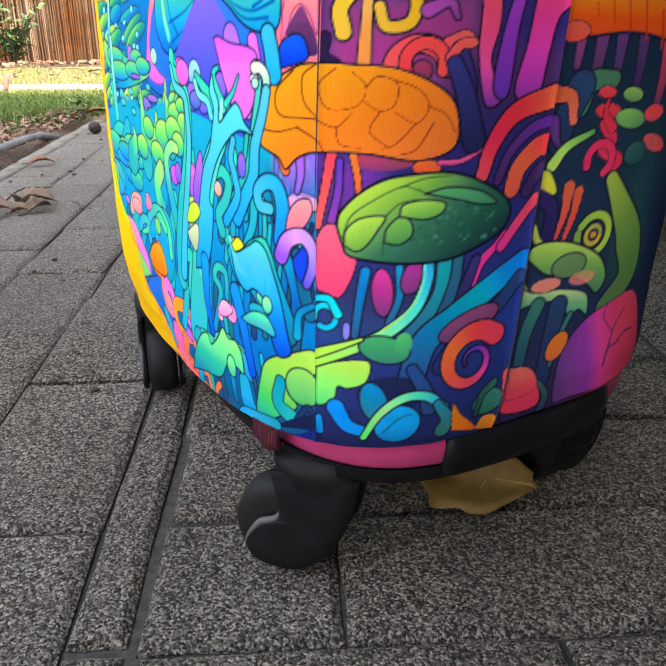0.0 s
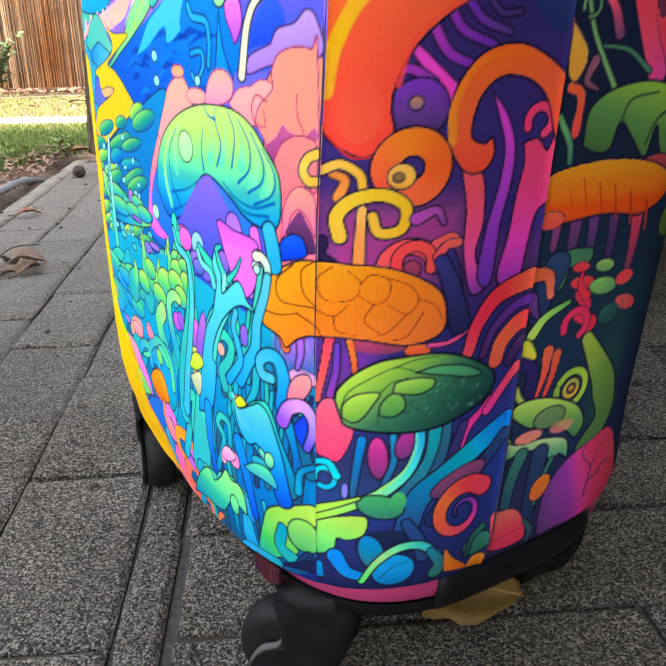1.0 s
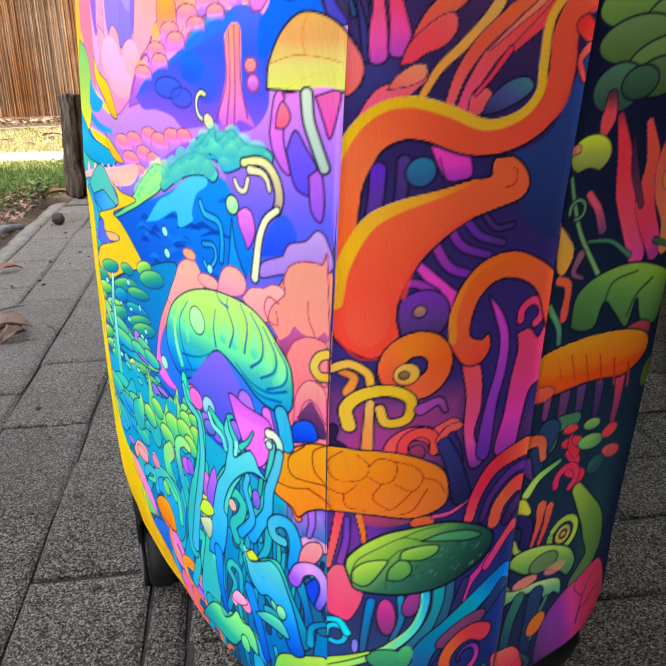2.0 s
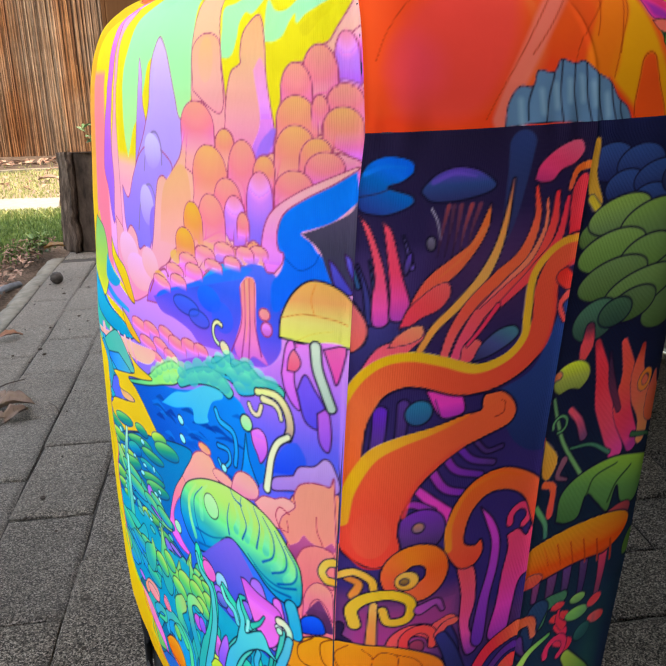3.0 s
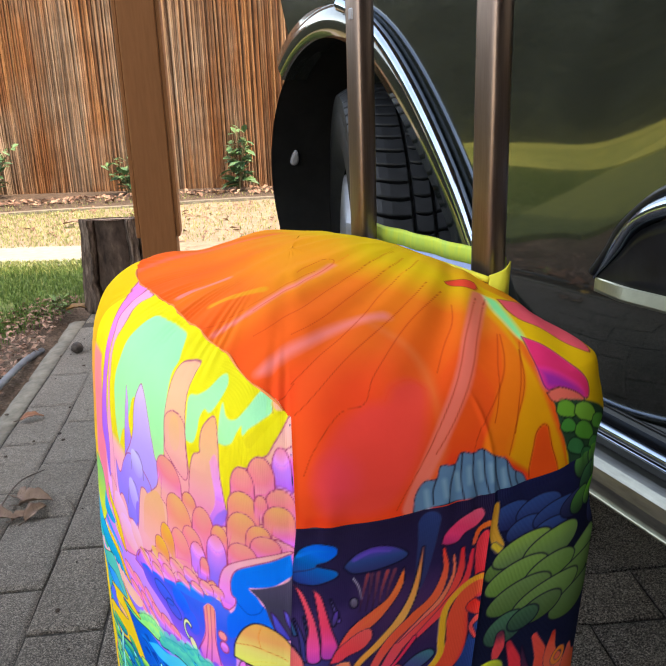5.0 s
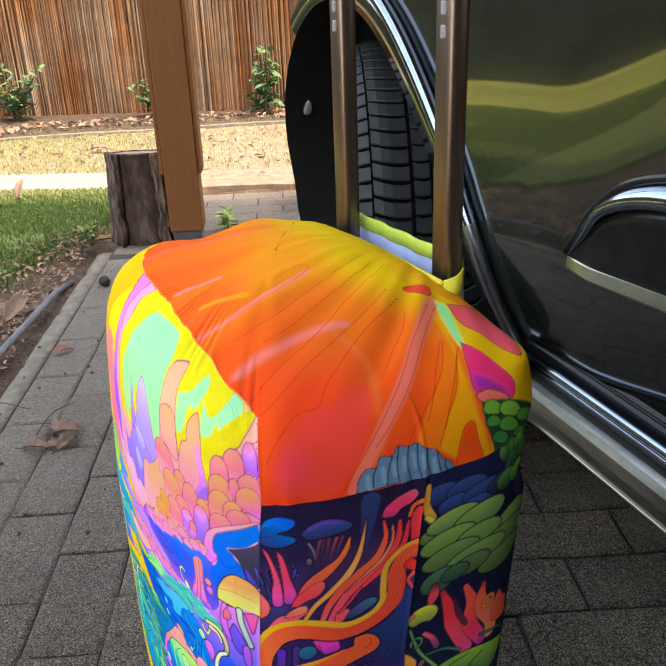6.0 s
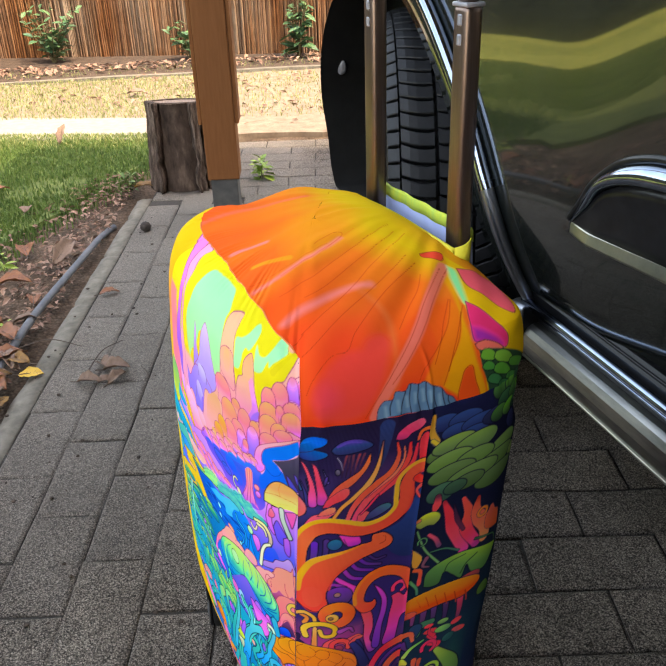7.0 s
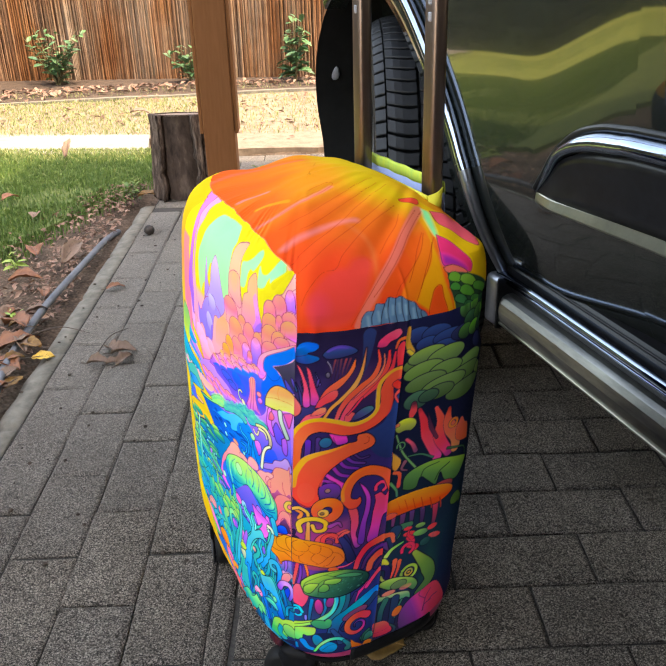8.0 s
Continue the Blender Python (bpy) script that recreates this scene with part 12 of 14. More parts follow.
    # the lower hem: lower along the broad front, higher round the near corner
    foot = np.interp(cols, (-0.6, -0.19, -0.127, -0.03, 0.0, 0.11, 0.2), (0.078, 0.078, 0.082, 0.0895, 0.0925, 0.096, 0.102))[None, :]
    under = zgrid < foot - 0.0007
    gz = np.where(zgrid < foot, gz - zgrid + foot, gz)
    # rows of the print: heights in mm on the wall
    Y = z * 1000 + np.arange(nr) * 1e-6
    front, side, back, cap = (Print(cols * 1000, Y) for _ in range(4))
    draw_front(front), draw_side(side), draw_back(back)
    is_cap = zgrid >= hem[None, :]
    draw_top(cap, fa, fb, is_cap)
    # side and back prints get extra gain to make up for weaker light
    for g, gain, deep in ((front, 1.4, 1.2), (side, 2.2, 1.22), (back, 2.5, 1.14), (cap, 1.35, 1.10)):
        pale = g.C.min(-1, keepdims=True) / np.maximum(g.C.max(-1, keepdims=True), 0.02)
        g.C = g.C ** (deep - 0.4 * pale * (g.C[..., :1] >= g.C.max(-1, keepdims=True)))
        if g is front:
            cool = ease(np.minimum(g.C[..., 1], g.C[..., 2]), 0.22, 0.55) * (1 - ease(g.C[..., 0], 0.05, 0.25))
            g.C = g.C * (1 - 0.28 * cool[..., None]) + np.array([0.03, 0, 0]) * cool[..., None]
            g.C[..., 2] *= 0.94
        if g is back:
            g.C[..., 0] += 0.2 * np.clip(g.C[..., 1] - np.maximum(g.C[..., 0], g.C[..., 2]), 0, 1)
        warm = ease(pale, 0.10, 0.30) * (g.C[..., :1] >= g.C[..., 2:3])
        g.C[..., 2:3] = np.minimum(g.C[..., 2:3] * (1 + 0.2 * warm), 0.95)
        dull = 0.30 * (1 - ease(g.C.max(-1, keepdims=True), 0.03, 0.25))
        g.C = g.C * (1 - dull) + g.C.mean(-1, keepdims=True) * dull * np.array([1.0, 0.8, 1.15])
        g.C = g.C * np.minimum(gain, (0.9 - 0.14 * np.clip(g.C[..., 1:2] - g.C[..., 2:3], 0, 1)) / np.maximum(g.C.max(-1, keepdims=True), 0.02))
    names = ("front_panel", "side_panel", "back_panel", "top_panel")
    zone = np.where(is_cap, 3, np.where(pcol < 0, 0, np.where(pcol < SEAM_C, 1, 2)))
    zone = np.where((~is_cap) & ((pcol > 0.45) | (pcol < -0.45)), 2, zone)
    colour = np.stack([front.C, side.C, back.C, cap.C])
    # faces of the grid, without the slot for the handle
    fi = (np.arange(nr - 1)[:, None] * nc + np.arange(nc - 1)[None, :])
    fz = zone[:-1, :-1]
    slot = under[1:, :-1] | (np.abs(gy[:-1, :-1]) < 0.098) & (gx[:-1, :-1] > 0.0925) & (gx[:-1, :-1] < 0.1285) & (gz[:-1, :-1] > 0.545)
    co = np.stack([gx, gy, gz], -1).reshape(-1, 3)
    uv = np.stack([pcol, np.repeat(z[:, None], nc, 1)], -1).reshape(-1, 2)
    for i, name in enumerate(names):
        quad = fi[(fz == i) & ~slot].reshape(-1)
        quads = np.stack([quad, quad + 1, quad + nc + 1, quad + nc], 1)
        used, inv = np.unique(quads, return_inverse=True)
        me = bpy.data.meshes.new(name)
        me.vertices.add(len(used))
        me.vertices.foreach_set("co", co[used].astype(np.float32).reshape(-1))
        me.loops.add(len(quads) * 4)
        me.loops.foreach_set("vertex_index", inv.astype(np.int32).reshape(-1))
        me.polygons.add(len(quads))
        me.polygons.foreach_set("loop_start", np.arange(0, len(quads) * 4, 4, dtype=np.int32))
        me.update(calc_edges=True)
        layer = me.uv_layers.new(name="cloth")
        layer.data.foreach_set("uv", uv[used][inv.reshape(-1)].astype(np.float32).reshape(-1))
        at = me.color_attributes.new("print", "FLOAT_COLOR", "POINT")
        rgba = np.ones((len(used), 4), np.float32)
        rgba[:, :3] = colour[i].reshape(-1, 3)[used]
        at.data.foreach_set("color", rgba.reshape(-1))
        me.materials.append(M_CAP if name == "top_panel" else M_CLOTH)
        me.shade_smooth()
        ob = new(name, me)
        ob.parent = case
    # the rolled hem where the cap meets the broad front
    edge = np.nonzero((cols > -0.335) & (cols < -0.001))[0]
    path = np.stack([g[first[edge], edge] for g in (gx, gy, gz)], -1)
    ker = np.ones(13) / 13
    path = np.stack([np.convolve(np.pad(path[:, i], 6, mode="edge"), ker, "valid") for i in range(3)], -1)[::4]
    bm = bmesh.new()
    tube(bm, [tuple(p) for p in path], lambda q: 0.0006 + 0.0002 * math.sin(q * 60), 6)
    part("cap_hem", bm, M_HEM, case, "rolled orange hem of the top panel", smooth=True)
    case_details(case)


def case_details(case):
    # shell below the cover
    bm = bmesh.new()
    rings = []
    for kk, h in ((0.80, 0.070), (0.90, 0.071), (0.932, 0.077), (0.950, 0.086), (0.955, 0.12)):
        x, y = SECTION.at(np.linspace(0, SECTION.length, 121)[:-1])
        rings.append([(a * kk + 0.007 - 0.0085 * w, b * kk + 0.006 * w, h) for a, b, w in zip(x, y, np.exp(-(((np.linspace(0, SECTION.length, 121)[:-1] - 0.205) / 0.07) ** 2)))])
    vs = loft(bm, rings, True, False)
    bm.faces.new(vs[0][::-1])
    part("shell", bm, M_PINK, case, "pink ribbed hard shell", smooth=True)
    bm = bmesh.new()
    rings = []
    for kk, h in ((0.70, 0.060), (0.86, 0.060), (0.92, 0.066), (0.925, 0.074)):
        x, y = SECTION.at(np.linspace(0, SECTION.length, 121)[:-1])
        rings.append([(a * kk + 0.007 - 0.0085 * w, b * kk + 0.006 * w, h) for a, b, w in zip(x, y, np.exp(-(((np.linspace(0, SECTION.length, 121)[:-1] - 0.205) / 0.07) ** 2)))])
    vs = loft(bm, rings, True, False)
    bm.faces.new(vs[0][::-1])
    part("base_frame", bm, M_BLACK, case, "black base frame", smooth=True)
    # handle tubes
    for y in (0.078, -0.078):
        bm = bmesh.new()
        tubes = ((0.0108, 0.0088, 0.50, 0.781, 0.006), (0.0098, 0.0078, 0.781, 1.06, 0.0055))
        for hw, hd, z0, z1, bev in tubes[:1]:
            box(bm, 0.111 - hd, 0.111 + hd, y - hw, y + hw, z0, z1, bev, 4)
        pole = part("handle_tube", bm, M_ALU, case, "bronze aluminium telescopic tube", smooth=True)
        bm = bmesh.new()
        hw, hd, z0, z1, bev = tubes[1]
        box(bm, 0.111 - hd, 0.111 + hd, y - hw, y + hw, z0, z1, bev, 4)
        part("inner_tube", bm, M_ALU, pole, smooth=True)
        bm = bmesh.new()
        box(bm, 0.111 - 0.0090, 0.111 + 0.0090, y - 0.0108, y + 0.0108, 0.7785, 0.7822, 0.0012, 2)
        part("collar", bm, M_GREYPL, pole, "pale grey plastic collar", smooth=True)
        for zc in (0.769, 0.754):
            bm = bmesh.new()
            box(bm, 0.111 - 0.0098, 0.111 - 0.005, y - 0.0045, y + 0.0015, zc - 0.0045, zc + 0.0045, 0.001, 1)
            part("catch", bm, M_GREYPL, pole, "small silver catch")
    bm = bmesh.new()
    box(bm, 0.094, 0.128, -0.1, 0.1, 1.05, 1.085, 0.012, 4)
    part("grip", bm, M_BLACK, case, "black plastic grip", smooth=True)


build_case()


# ---------------------------------------------------------------- the car
CAR_AT, CAR_TURN = (0.325, 1.07, 0.0), math.degrees(math.atan2(0.44, 0.898))


def build_car():
    """Local axes: y along the car towards its nose, -x out of its near side, z up."""
    car = thing("car", CAR_AT, CAR_TURN, "dark grey-green parked estate car with chrome trimmed wheel arch", "car")
    AY, AZ = 0.375, 0.435

    def skin(y, z):
        """How far the side stands out, as -x."""
        n = 0.048 + 0.022 * math.sin((z - 0.34) * 4.2) - 0.10 * max(0, z - 0.78) ** 1.5
        n -= 1.6 * max(0, 0.50 - z) ** 2
        n += (0.036 + 0.078 * float(ease(-y, 0.14, 0.40)) + 0.03 * max(0, -y - 0.4)) * (z - 0.6)
        n += 0.005 * math.exp(-(((y + 0.16) / 0.07) ** 2)) * (0.62 - z)
        n -= 2.2 * max(0, y - 0.68) ** 2
        return n

    def r_in(f):
        d = (f - radians(140)) / radians(38)
        return 0.337 - 0.042 * math.exp(-d * d)

    def r_out(f):
        return r_in(f) + 0.048 + 0.05 * max(0, f - radians(165))

    # side body: patches that leave the arch open
    bm = bmesh.new()
    fs = [radians(62 + 136 * i / 150) for i in range(151)]
    rings = []
    for t in [(i / 28) ** 1.3 for i in range(29)]:
        row = []
        for f in fs:
            r = r_out(f) - 0.006
            cx, cz = math.cos(f), math.sin(f)
            ty = 1.15 if cx > 0 else -0.35
            far = min(abs((ty - AY) / cx) if abs(cx) > 1e-3 else 9, abs((1.0 - AZ) / cz) if cz > 1e-3 else 9, abs((0.30 - AZ) / cz) if cz < -1e-3 else 9)
            rr = r + (far - r) * t
            y, z = AY + rr * cx, AZ + rr * cz
            row.append((-skin(y, z), y, z))
        rings.append(row)
    loft(bm, rings, closed=False)
    part("fender", bm, M_PAINT, car, smooth=True)
    bm = bmesh.new()
    rows = []
    for i in range(40):
        y = -0.35 - 2.6 * i / 39
        rows.append([(-skin(y, z), y, z) for z in [0.325 + 0.675 * j / 24 for j in range(25)]])
    loft(bm, rows, closed=False)
    part("door", bm, M_PAINT, car, smooth=True)
    # upper body, bonnet and glass, closing the car
    bm = bmesh.new()
    for y0, y1, z0, z1, x0, x1 in ((-2.95, 0.60, 0.45, 0.995, 0.03, 1.62), (0.55, 1.15, 0.45, 0.97, 0.24, 1.40), (-2.6, -0.1, 0.995, 1.45, 0.12, 1.52)):
        vs = box(bm, x0, x1, y0, y1, z0, z1, 0.06, 3)
    part("body", bm, M_PAINT, car, smooth=True)
    # flare
    bm = bmesh.new()
    fl = [radians(54 + 152 * i / 60) for i in range(61)]
    prof = ((0.0, -0.035), (0.0, 0.006), (0.02, 0.010), (0.5, 0.011), (0.95, 0.007), (1.0, -0.01))
    rows = []
    for f in fl:
        ri, ro = r_in(f), r_out(f)
        row = []
        for q, out in prof:
            r = ri + (ro - ri) * q
            y, z = AY + r * math.cos(f), AZ + r * math.sin(f)
            row.append((-skin(y, z) - out, y, z))
        rows.append(row)
    loft(bm, rows, closed=False)
    part("wheel_arch_flare", bm, M_PAINT, car, smooth=True)
    bm = bmesh.new()
    pts = []
    for f in [radians(96 + 110 * i / 60) for i in range(61)]:
        r = r_out(f)
        y, z = AY + r * math.cos(f), AZ + r * math.sin(f)
        pts.append((-skin(y, z) - 0.010, y, z))
    tube(bm, pts[:41], lambda q: 0.0105, 12, False)
    part("arch_bead", bm, M_CHROME, car, "bright chrome bead along the wheel arch", smooth=True)
    bm = bmesh.new()
    # duller metal stands in for the darker reflection on the bead's lower run
    tube(bm, pts[39:], lambda q: 0.0105 - 0.003 * q, 12, False)
    part("arch_bead_tail", bm, M_SATIN, car, "satin grey tail of the arch bead, duller for its dark reflection", smooth=True)
    # liner
    bm = bmesh.new()
    rows = []
    for y, z in ((0.52, 0.322), (0.60, 0.320), (0.648, 0.320), (0.664, 0.322), (0.673, 0.331), (0.690, 0.363), (0.702, 0.420)):
        rows.append([(-0.052 + d, y, z) for d in (0.0, 0.10, 0.22, 0.36)])
    for f in [radians(8 + 214 * i / 50) for i in range(51)]:
        r = r_in(f) + 0.004
        y, z = AY + r * math.cos(f), AZ + r * math.sin(f)
        lead = -0.004 if f < radians(56) else 0.02
        rows.append([(-skin(y, z) + d, y, z) for d in (lead, 0.10, 0.22, 0.36)])
    loft(bm, rows, closed=False)
    vs = [bm.verts.new(p) for p in ((0.33, -0.05, 0.1), (0.33, 0.85, 0.1), (0.33, 0.85, 0.85), (0.33, -0.05, 0.85))]
    bm.faces.new(vs)
    part("arch_liner", bm, M_LINER, car, "matt black wheel arch liner", smooth=True)
    # pale piece on the liner, in place of a hole with light behind it
    bm = bmesh.new()
    rings = []
    for g, o in ((1.0, -0.002), (1.0, 0.003), (0.7, 0.005), (0.05, 0.0055)):
        rings.append([(-0.022 + 0.008 * g * math.sin(a) * (1 - 0.35 * math.cos(a)), 0.685 - o - 0.006 * g * math.cos(a), 0.566 + 0.015 * g * math.cos(a)) for a in (2 * math.pi * i / 20 for i in range(20))])
    loft(bm, rings)
    part("liner_clip", bm, M_GREYPL, car, "pale piece standing in for a bright hole in the liner", smooth=True)
    # sill and running board, which stand out a little more towards the tail
    ys = [-0.012 - 2.5 * i / 24 for i in range(25)]

    def out(y):
        return -0.008 - 0.05 * min(0.5, max(0, -y - 0.02))

    bm = bmesh.new()
    loft(bm, [[(out(y) + x, y, z) for x, z in ((0.14, 0.362), (0.012, 0.362), (0.004, 0.350), (0.006, 0.340), (0.010, 0.316), (0.012, 0.304), (0.14, 0.304))] for y in ys])
    part("sill", bm, M_TRIM, car, "black plastic sill", smooth=False)
    for x, z, r, mat, label in ((0.006, 0.357, 0.0022, M_TRIM, "thin dark door edge"), (-0.001, 0.3345, 0.0062, M_CHROME, "broad bright metal strip"), (0.001, 0.3225, 0.0022, M_CHROME, "thin bright metal strip")):
        bm = bmesh.new()
        tube(bm, [(out(y) + x, y, z) for y in ys], r, 10)
        part("sill_strip", bm, mat, car, label, smooth=True)
    bm = bmesh.new()
    ring = [(0.05, 0.304), (0.002, 0.303), (-0.006, 0.299), (-0.011, 0.290), (-0.013, 0.276), (-0.012, 0.262), (-0.007, 0.252), (0.002, 0.248), (0.05, 0.247)]
    loft(bm, [[(out(y) + x, y, z) for x, z in ring] for y in ys], closed=True)
    part("running_board", bm, M_BOARD, car, "scuffed polished metal running board", smooth=False)
    bm = bmesh.new()
    tube(bm, [(out(y) - 0.0090, y, 0.2535) for y in ys], 0.0022, 8)
    part("board_lip", bm, M_LIP, car, "pale lower lip of the running board", smooth=True)
    bm = bmesh.new()
    box(bm, -0.023, 0.05, -0.030, 0.010, 0.242, 0.330, 0.010, 3)
    part("board_end_cap", bm, M_SATIN, car, "grey end cap of the running board", smooth=True)
    bm = bmesh.new()
    box(bm, -0.024, 0.05, -0.035, -0.030, 0.243, 0.331, 0.001, 1)
    part("end_cap_joint", bm, M_TRIM, car, "black joint before the end cap")
    # underbody
    bm = bmesh.new()
    box(bm, 0.13, 1.55, -2.9, -0.12, 0.19, 0.47, 0.03, 2)
    box(bm, 0.345, 1.30, -0.12, 1.1, 0.19, 0.47, 0.03, 2)
    part("underbody", bm, M_LINER, car, "dirty black underbody")
    # wheel, steered
    wheel = new("wheel")
    wheel.parent = car
    wheel.matrix_basis = pose(0.058, 0.42, 0.349, 0, 0, -21.4)
    build_wheel(wheel)
    build_moulding(car, skin)


def build_wheel(wheel):
    R = 0.350
    bm = bmesh.new()
    turn = pose(0, 0, 0, 0, -90, 0)
    prof = [(0.225, -0.085), (0.26, -0.102), (0.30, -0.103), (0.322, -0.096), (0.329, -0.085), (0.334, -0.06), (0.334, 0.06), (0.329, 0.085), (0.322, 0.096), (0.30, 0.103), (0.26, 0.102), (0.225, 0.085)]
    lathe(bm, prof, 72, turn)
    tyre = part("tyre", bm, M_RUBBER, wheel, "black tyre with worn tread", smooth=True)
    # tread blocks with bowed grooves: two shoulder rows with an edge rib each, two middle ribs
    bm = bmesh.new()
    n = 84
    rows = ((-0.101, -0.084, 0.0, 0.16, 0.35), (-0.081, -0.030, 0.012, 0.17, 0.7), (-0.024, -0.002, 0.006, 0.12, 0.3), (0.004, 0.026, -0.006, 0.12, 0.3), (0.032, 0.082, -0.012, 0.17, -0.7), (0.085, 0.101, 0.0, 0.16, -0.35))
    for i in range(n):
        f = 2 * math.pi * i / n
        for x0, x1, bow, gap, skew in rows:
            rings = []
            for q in (0.0, 0.25, 0.5, 0.75, 1.0):
                sx = x0 + (x1 - x0) * q
                inner = 1 - q if x0 < 0 else q
                w = math.pi / n * (1 - gap * (1.25 - 0.8 * abs(inner - 0.35)))
                drop = 0.016 * max(0, (abs(sx) - 0.055) / 0.046) ** 2
                g = f + skew * (sx - (x0 + x1) / 2) * 0.8 + bow * (1 - (2 * q - 1) ** 2)
                ring = []
                for sf, rr in ((-1.0, 0.322), (-1.0, R - 0.0012), (-0.85, R), (0.85, R), (1.0, R - 0.0012), (1.0, 0.322)):
                    ring.append((sx, (rr - drop) * math.cos(g + sf * w), (rr - drop) * math.sin(g + sf * w)))
                rings.append(ring)
            loft(bm, rings)
    tagged(part("tread", bm, M_TYRE, tyre), kind="stuff")
    bm = bmesh.new()
    lathe(bm, [(0.228, -0.09), (0.232, -0.094), (0.222, -0.094), (0.212, -0.08), (0.205, -0.03), (0.205, 0.09)], 60, turn)
    for i in range(5):
        f = 2 * math.pi * i / 5 + 0.35
        m = pose(0, 0, 0, math.degrees(f), 0, 0)
        rings = []
        for r, w, x in ((0.05, 0.032, -0.05), (0.11, 0.022, -0.066), (0.16, 0.020, -0.074), (0.214, 0.026, -0.08)):
            rings.append([m @ Vector(p) for p in ((x, r, -w), (x, r, w), (x + 0.03, r, w * 0.7), (x + 0.03, r, -w * 0.7))])
        loft(bm, rings)
    lathe(bm, [(0.0, -0.06), (0.03, -0.062), (0.06, -0.055), (0.065, -0.03)], 30, turn)
    part("rim", bm, M_ALLOY, wheel, "silver five-spoke alloy rim", smooth=True)
    bm = bmesh.new()
    lathe(bm, [(0.0, 0.02), (0.15, 0.02), (0.15, 0.03), (0.0, 0.03)], 40, turn)
    part("brake_disc", bm, M_STEEL, wheel, smooth=False)


def build_moulding(car, skin):
    """The raised panel low on the door: a dark field under a broad bright brow, closed below by a pale lip."""
    TOP = ((0.163, 0.184, 0.203, 0.244, 0.291, 0.337, 0.401, 0.9, 1.8), (0.514, 0.541, 0.568, 0.601, 0.618, 0.624, 0.628, 0.648, 0.68))
    LOW = ((0.163, 0.186, 0.207, 0.233, 0.276, 0.342, 0.406, 0.9, 1.8), (0.511, 0.530, 0.549, 0.575, 0.592, 0.601, 0.605, 0.622, 0.65))
    TOP, LOW = (tuple(zip(*spline(list(zip(*c)), 8))) for c in (TOP, LOW))
    ys = [0.163 + 0.30 * (i / 40) ** 1.5 for i in range(41)] + [0.463 + 1.3 * i / 20 for i in range(1, 21)]

    def lip(y):
        return 0.514 + 0.035 * (y - 0.163), 0.500 + 0.020 * (y - 0.163)

    bm = bmesh.new()
    rows = []
    for y in ys:
        up, lo = float(np.interp(y, *LOW)), lip(y)[0] - 0.003
        up = max(up, lo + 0.0015)
        o = 0.012 * min(1, (y - 0.16) * 18)
        rows.append([(-skin(-y, lo) + 0.004, -y, lo)] + [(-skin(-y, lo + (up - lo) * q) - o * g, -y, lo + (up - lo) * q) for q, g in ((0.03, 0.9), (0.2, 0.8), (0.5, 0.7), (0.8, 0.8), (0.97, 0.9))] + [(-skin(-y, up) + 0.004, -y, up)])
    loft(bm, rows, closed=False)
    part("door_moulding", bm, M_TRIM, car, "dark door moulding with a tapering front end", smooth=True)
    bm = bmesh.new()
    rows = []
    for y in ys[1:]:
        up, lo = float(np.interp(y, *TOP)), float(np.interp(y, *LOW))
        o = 0.020 * min(1, (y - 0.155) * 14)
        rows.append([(-skin(-y, lo + (up - lo) * q) - o * g, -y, lo + (up - lo) * q) for q, g in ((0.0, 0.3), (0.02, 0.8), (0.15, 1.0), (0.45, 1.05), (0.75, 0.85), (0.95, 0.45), (1.0, -0.1))])
    loft(bm, rows, closed=False)
    part("moulding_brow", bm, M_CHROME, car, "broad bright brow over the moulding", smooth=True)
    # black tube in place of the shadow in the gap above the brow
    bm = bmesh.new()
    tube(bm, [(-skin(-y, float(np.interp(y, *TOP))) - 0.001, -y, float(np.interp(y, *TOP)) + 0.004) for y in ys], 0.005, 8)
    part("moulding_gasket", bm, M_TRIM, car, "black strip for the shadowed gap round the moulding", smooth=True)
    bm = bmesh.new()
    rows = []
    for y in ys[2:]:
        up, lo = lip(y)
        x = -skin(-y, 0.507)
        o = 0.016 * min(1, (y - 0.155) * 18)
        rows.append([(x + 0.004, -y, up), (x - o * 0.72, -y, up), (x - o * 0.8, -y, up - 0.001), (x - o, -y, lo + 0.003), (x - o * 0.9, -y, lo), (x + 0.004, -y, lo)])
    loft(bm, rows, closed=False)
    part("moulding_lip", bm, M_LIP, car, "pale metal lower lip of the moulding", smooth=False)


build_car()


# ---------------------------------------------------------------- post, stump and fence
def build_post():
    post = thing("carport_post", (-0.447, 2.40, 0), 8.0, "brown painted timber carport post on a grey shoe", "post")
    bm = bmesh.new()
    box(bm, -0.050, 0.050, -0.05, 0.05, 0.118, 2.35, 0.004, 2)
    part("timber", bm, M_WOOD, post)
    for x0, x1 in ((-0.062, -0.0505), (0.0505, 0.062)):
        bm = bmesh.new()
        box(bm, x0, x1, -0.044, 0.044, 0.292, 2.35, 0.002, 1)
        part("side_board", bm, M_WOOD, post)
    bm = bmesh.new()
    box(bm, -0.042, 0.042, -0.042, 0.042, 0.0, 0.121, 0.003, 2)
    part("shoe", bm, M_BASE, post, "dark grey post shoe")


build_post()


def bark_mat():
    m = Mat("weathered_bark", rough=0.9, spec=0.2)
    f = m.noise(14, 7, 0.7, m.place((4, 4, 0.7)))
    m.color(m.ramp(f, (0.34, (0.020, 0.014, 0.011)), (0.50, (0.085, 0.061, 0.048)), (0.72, (0.26, 0.20, 0.16))))
    return m.bump(f, 0.008, 1.0).m


M_BARK = bark_mat()


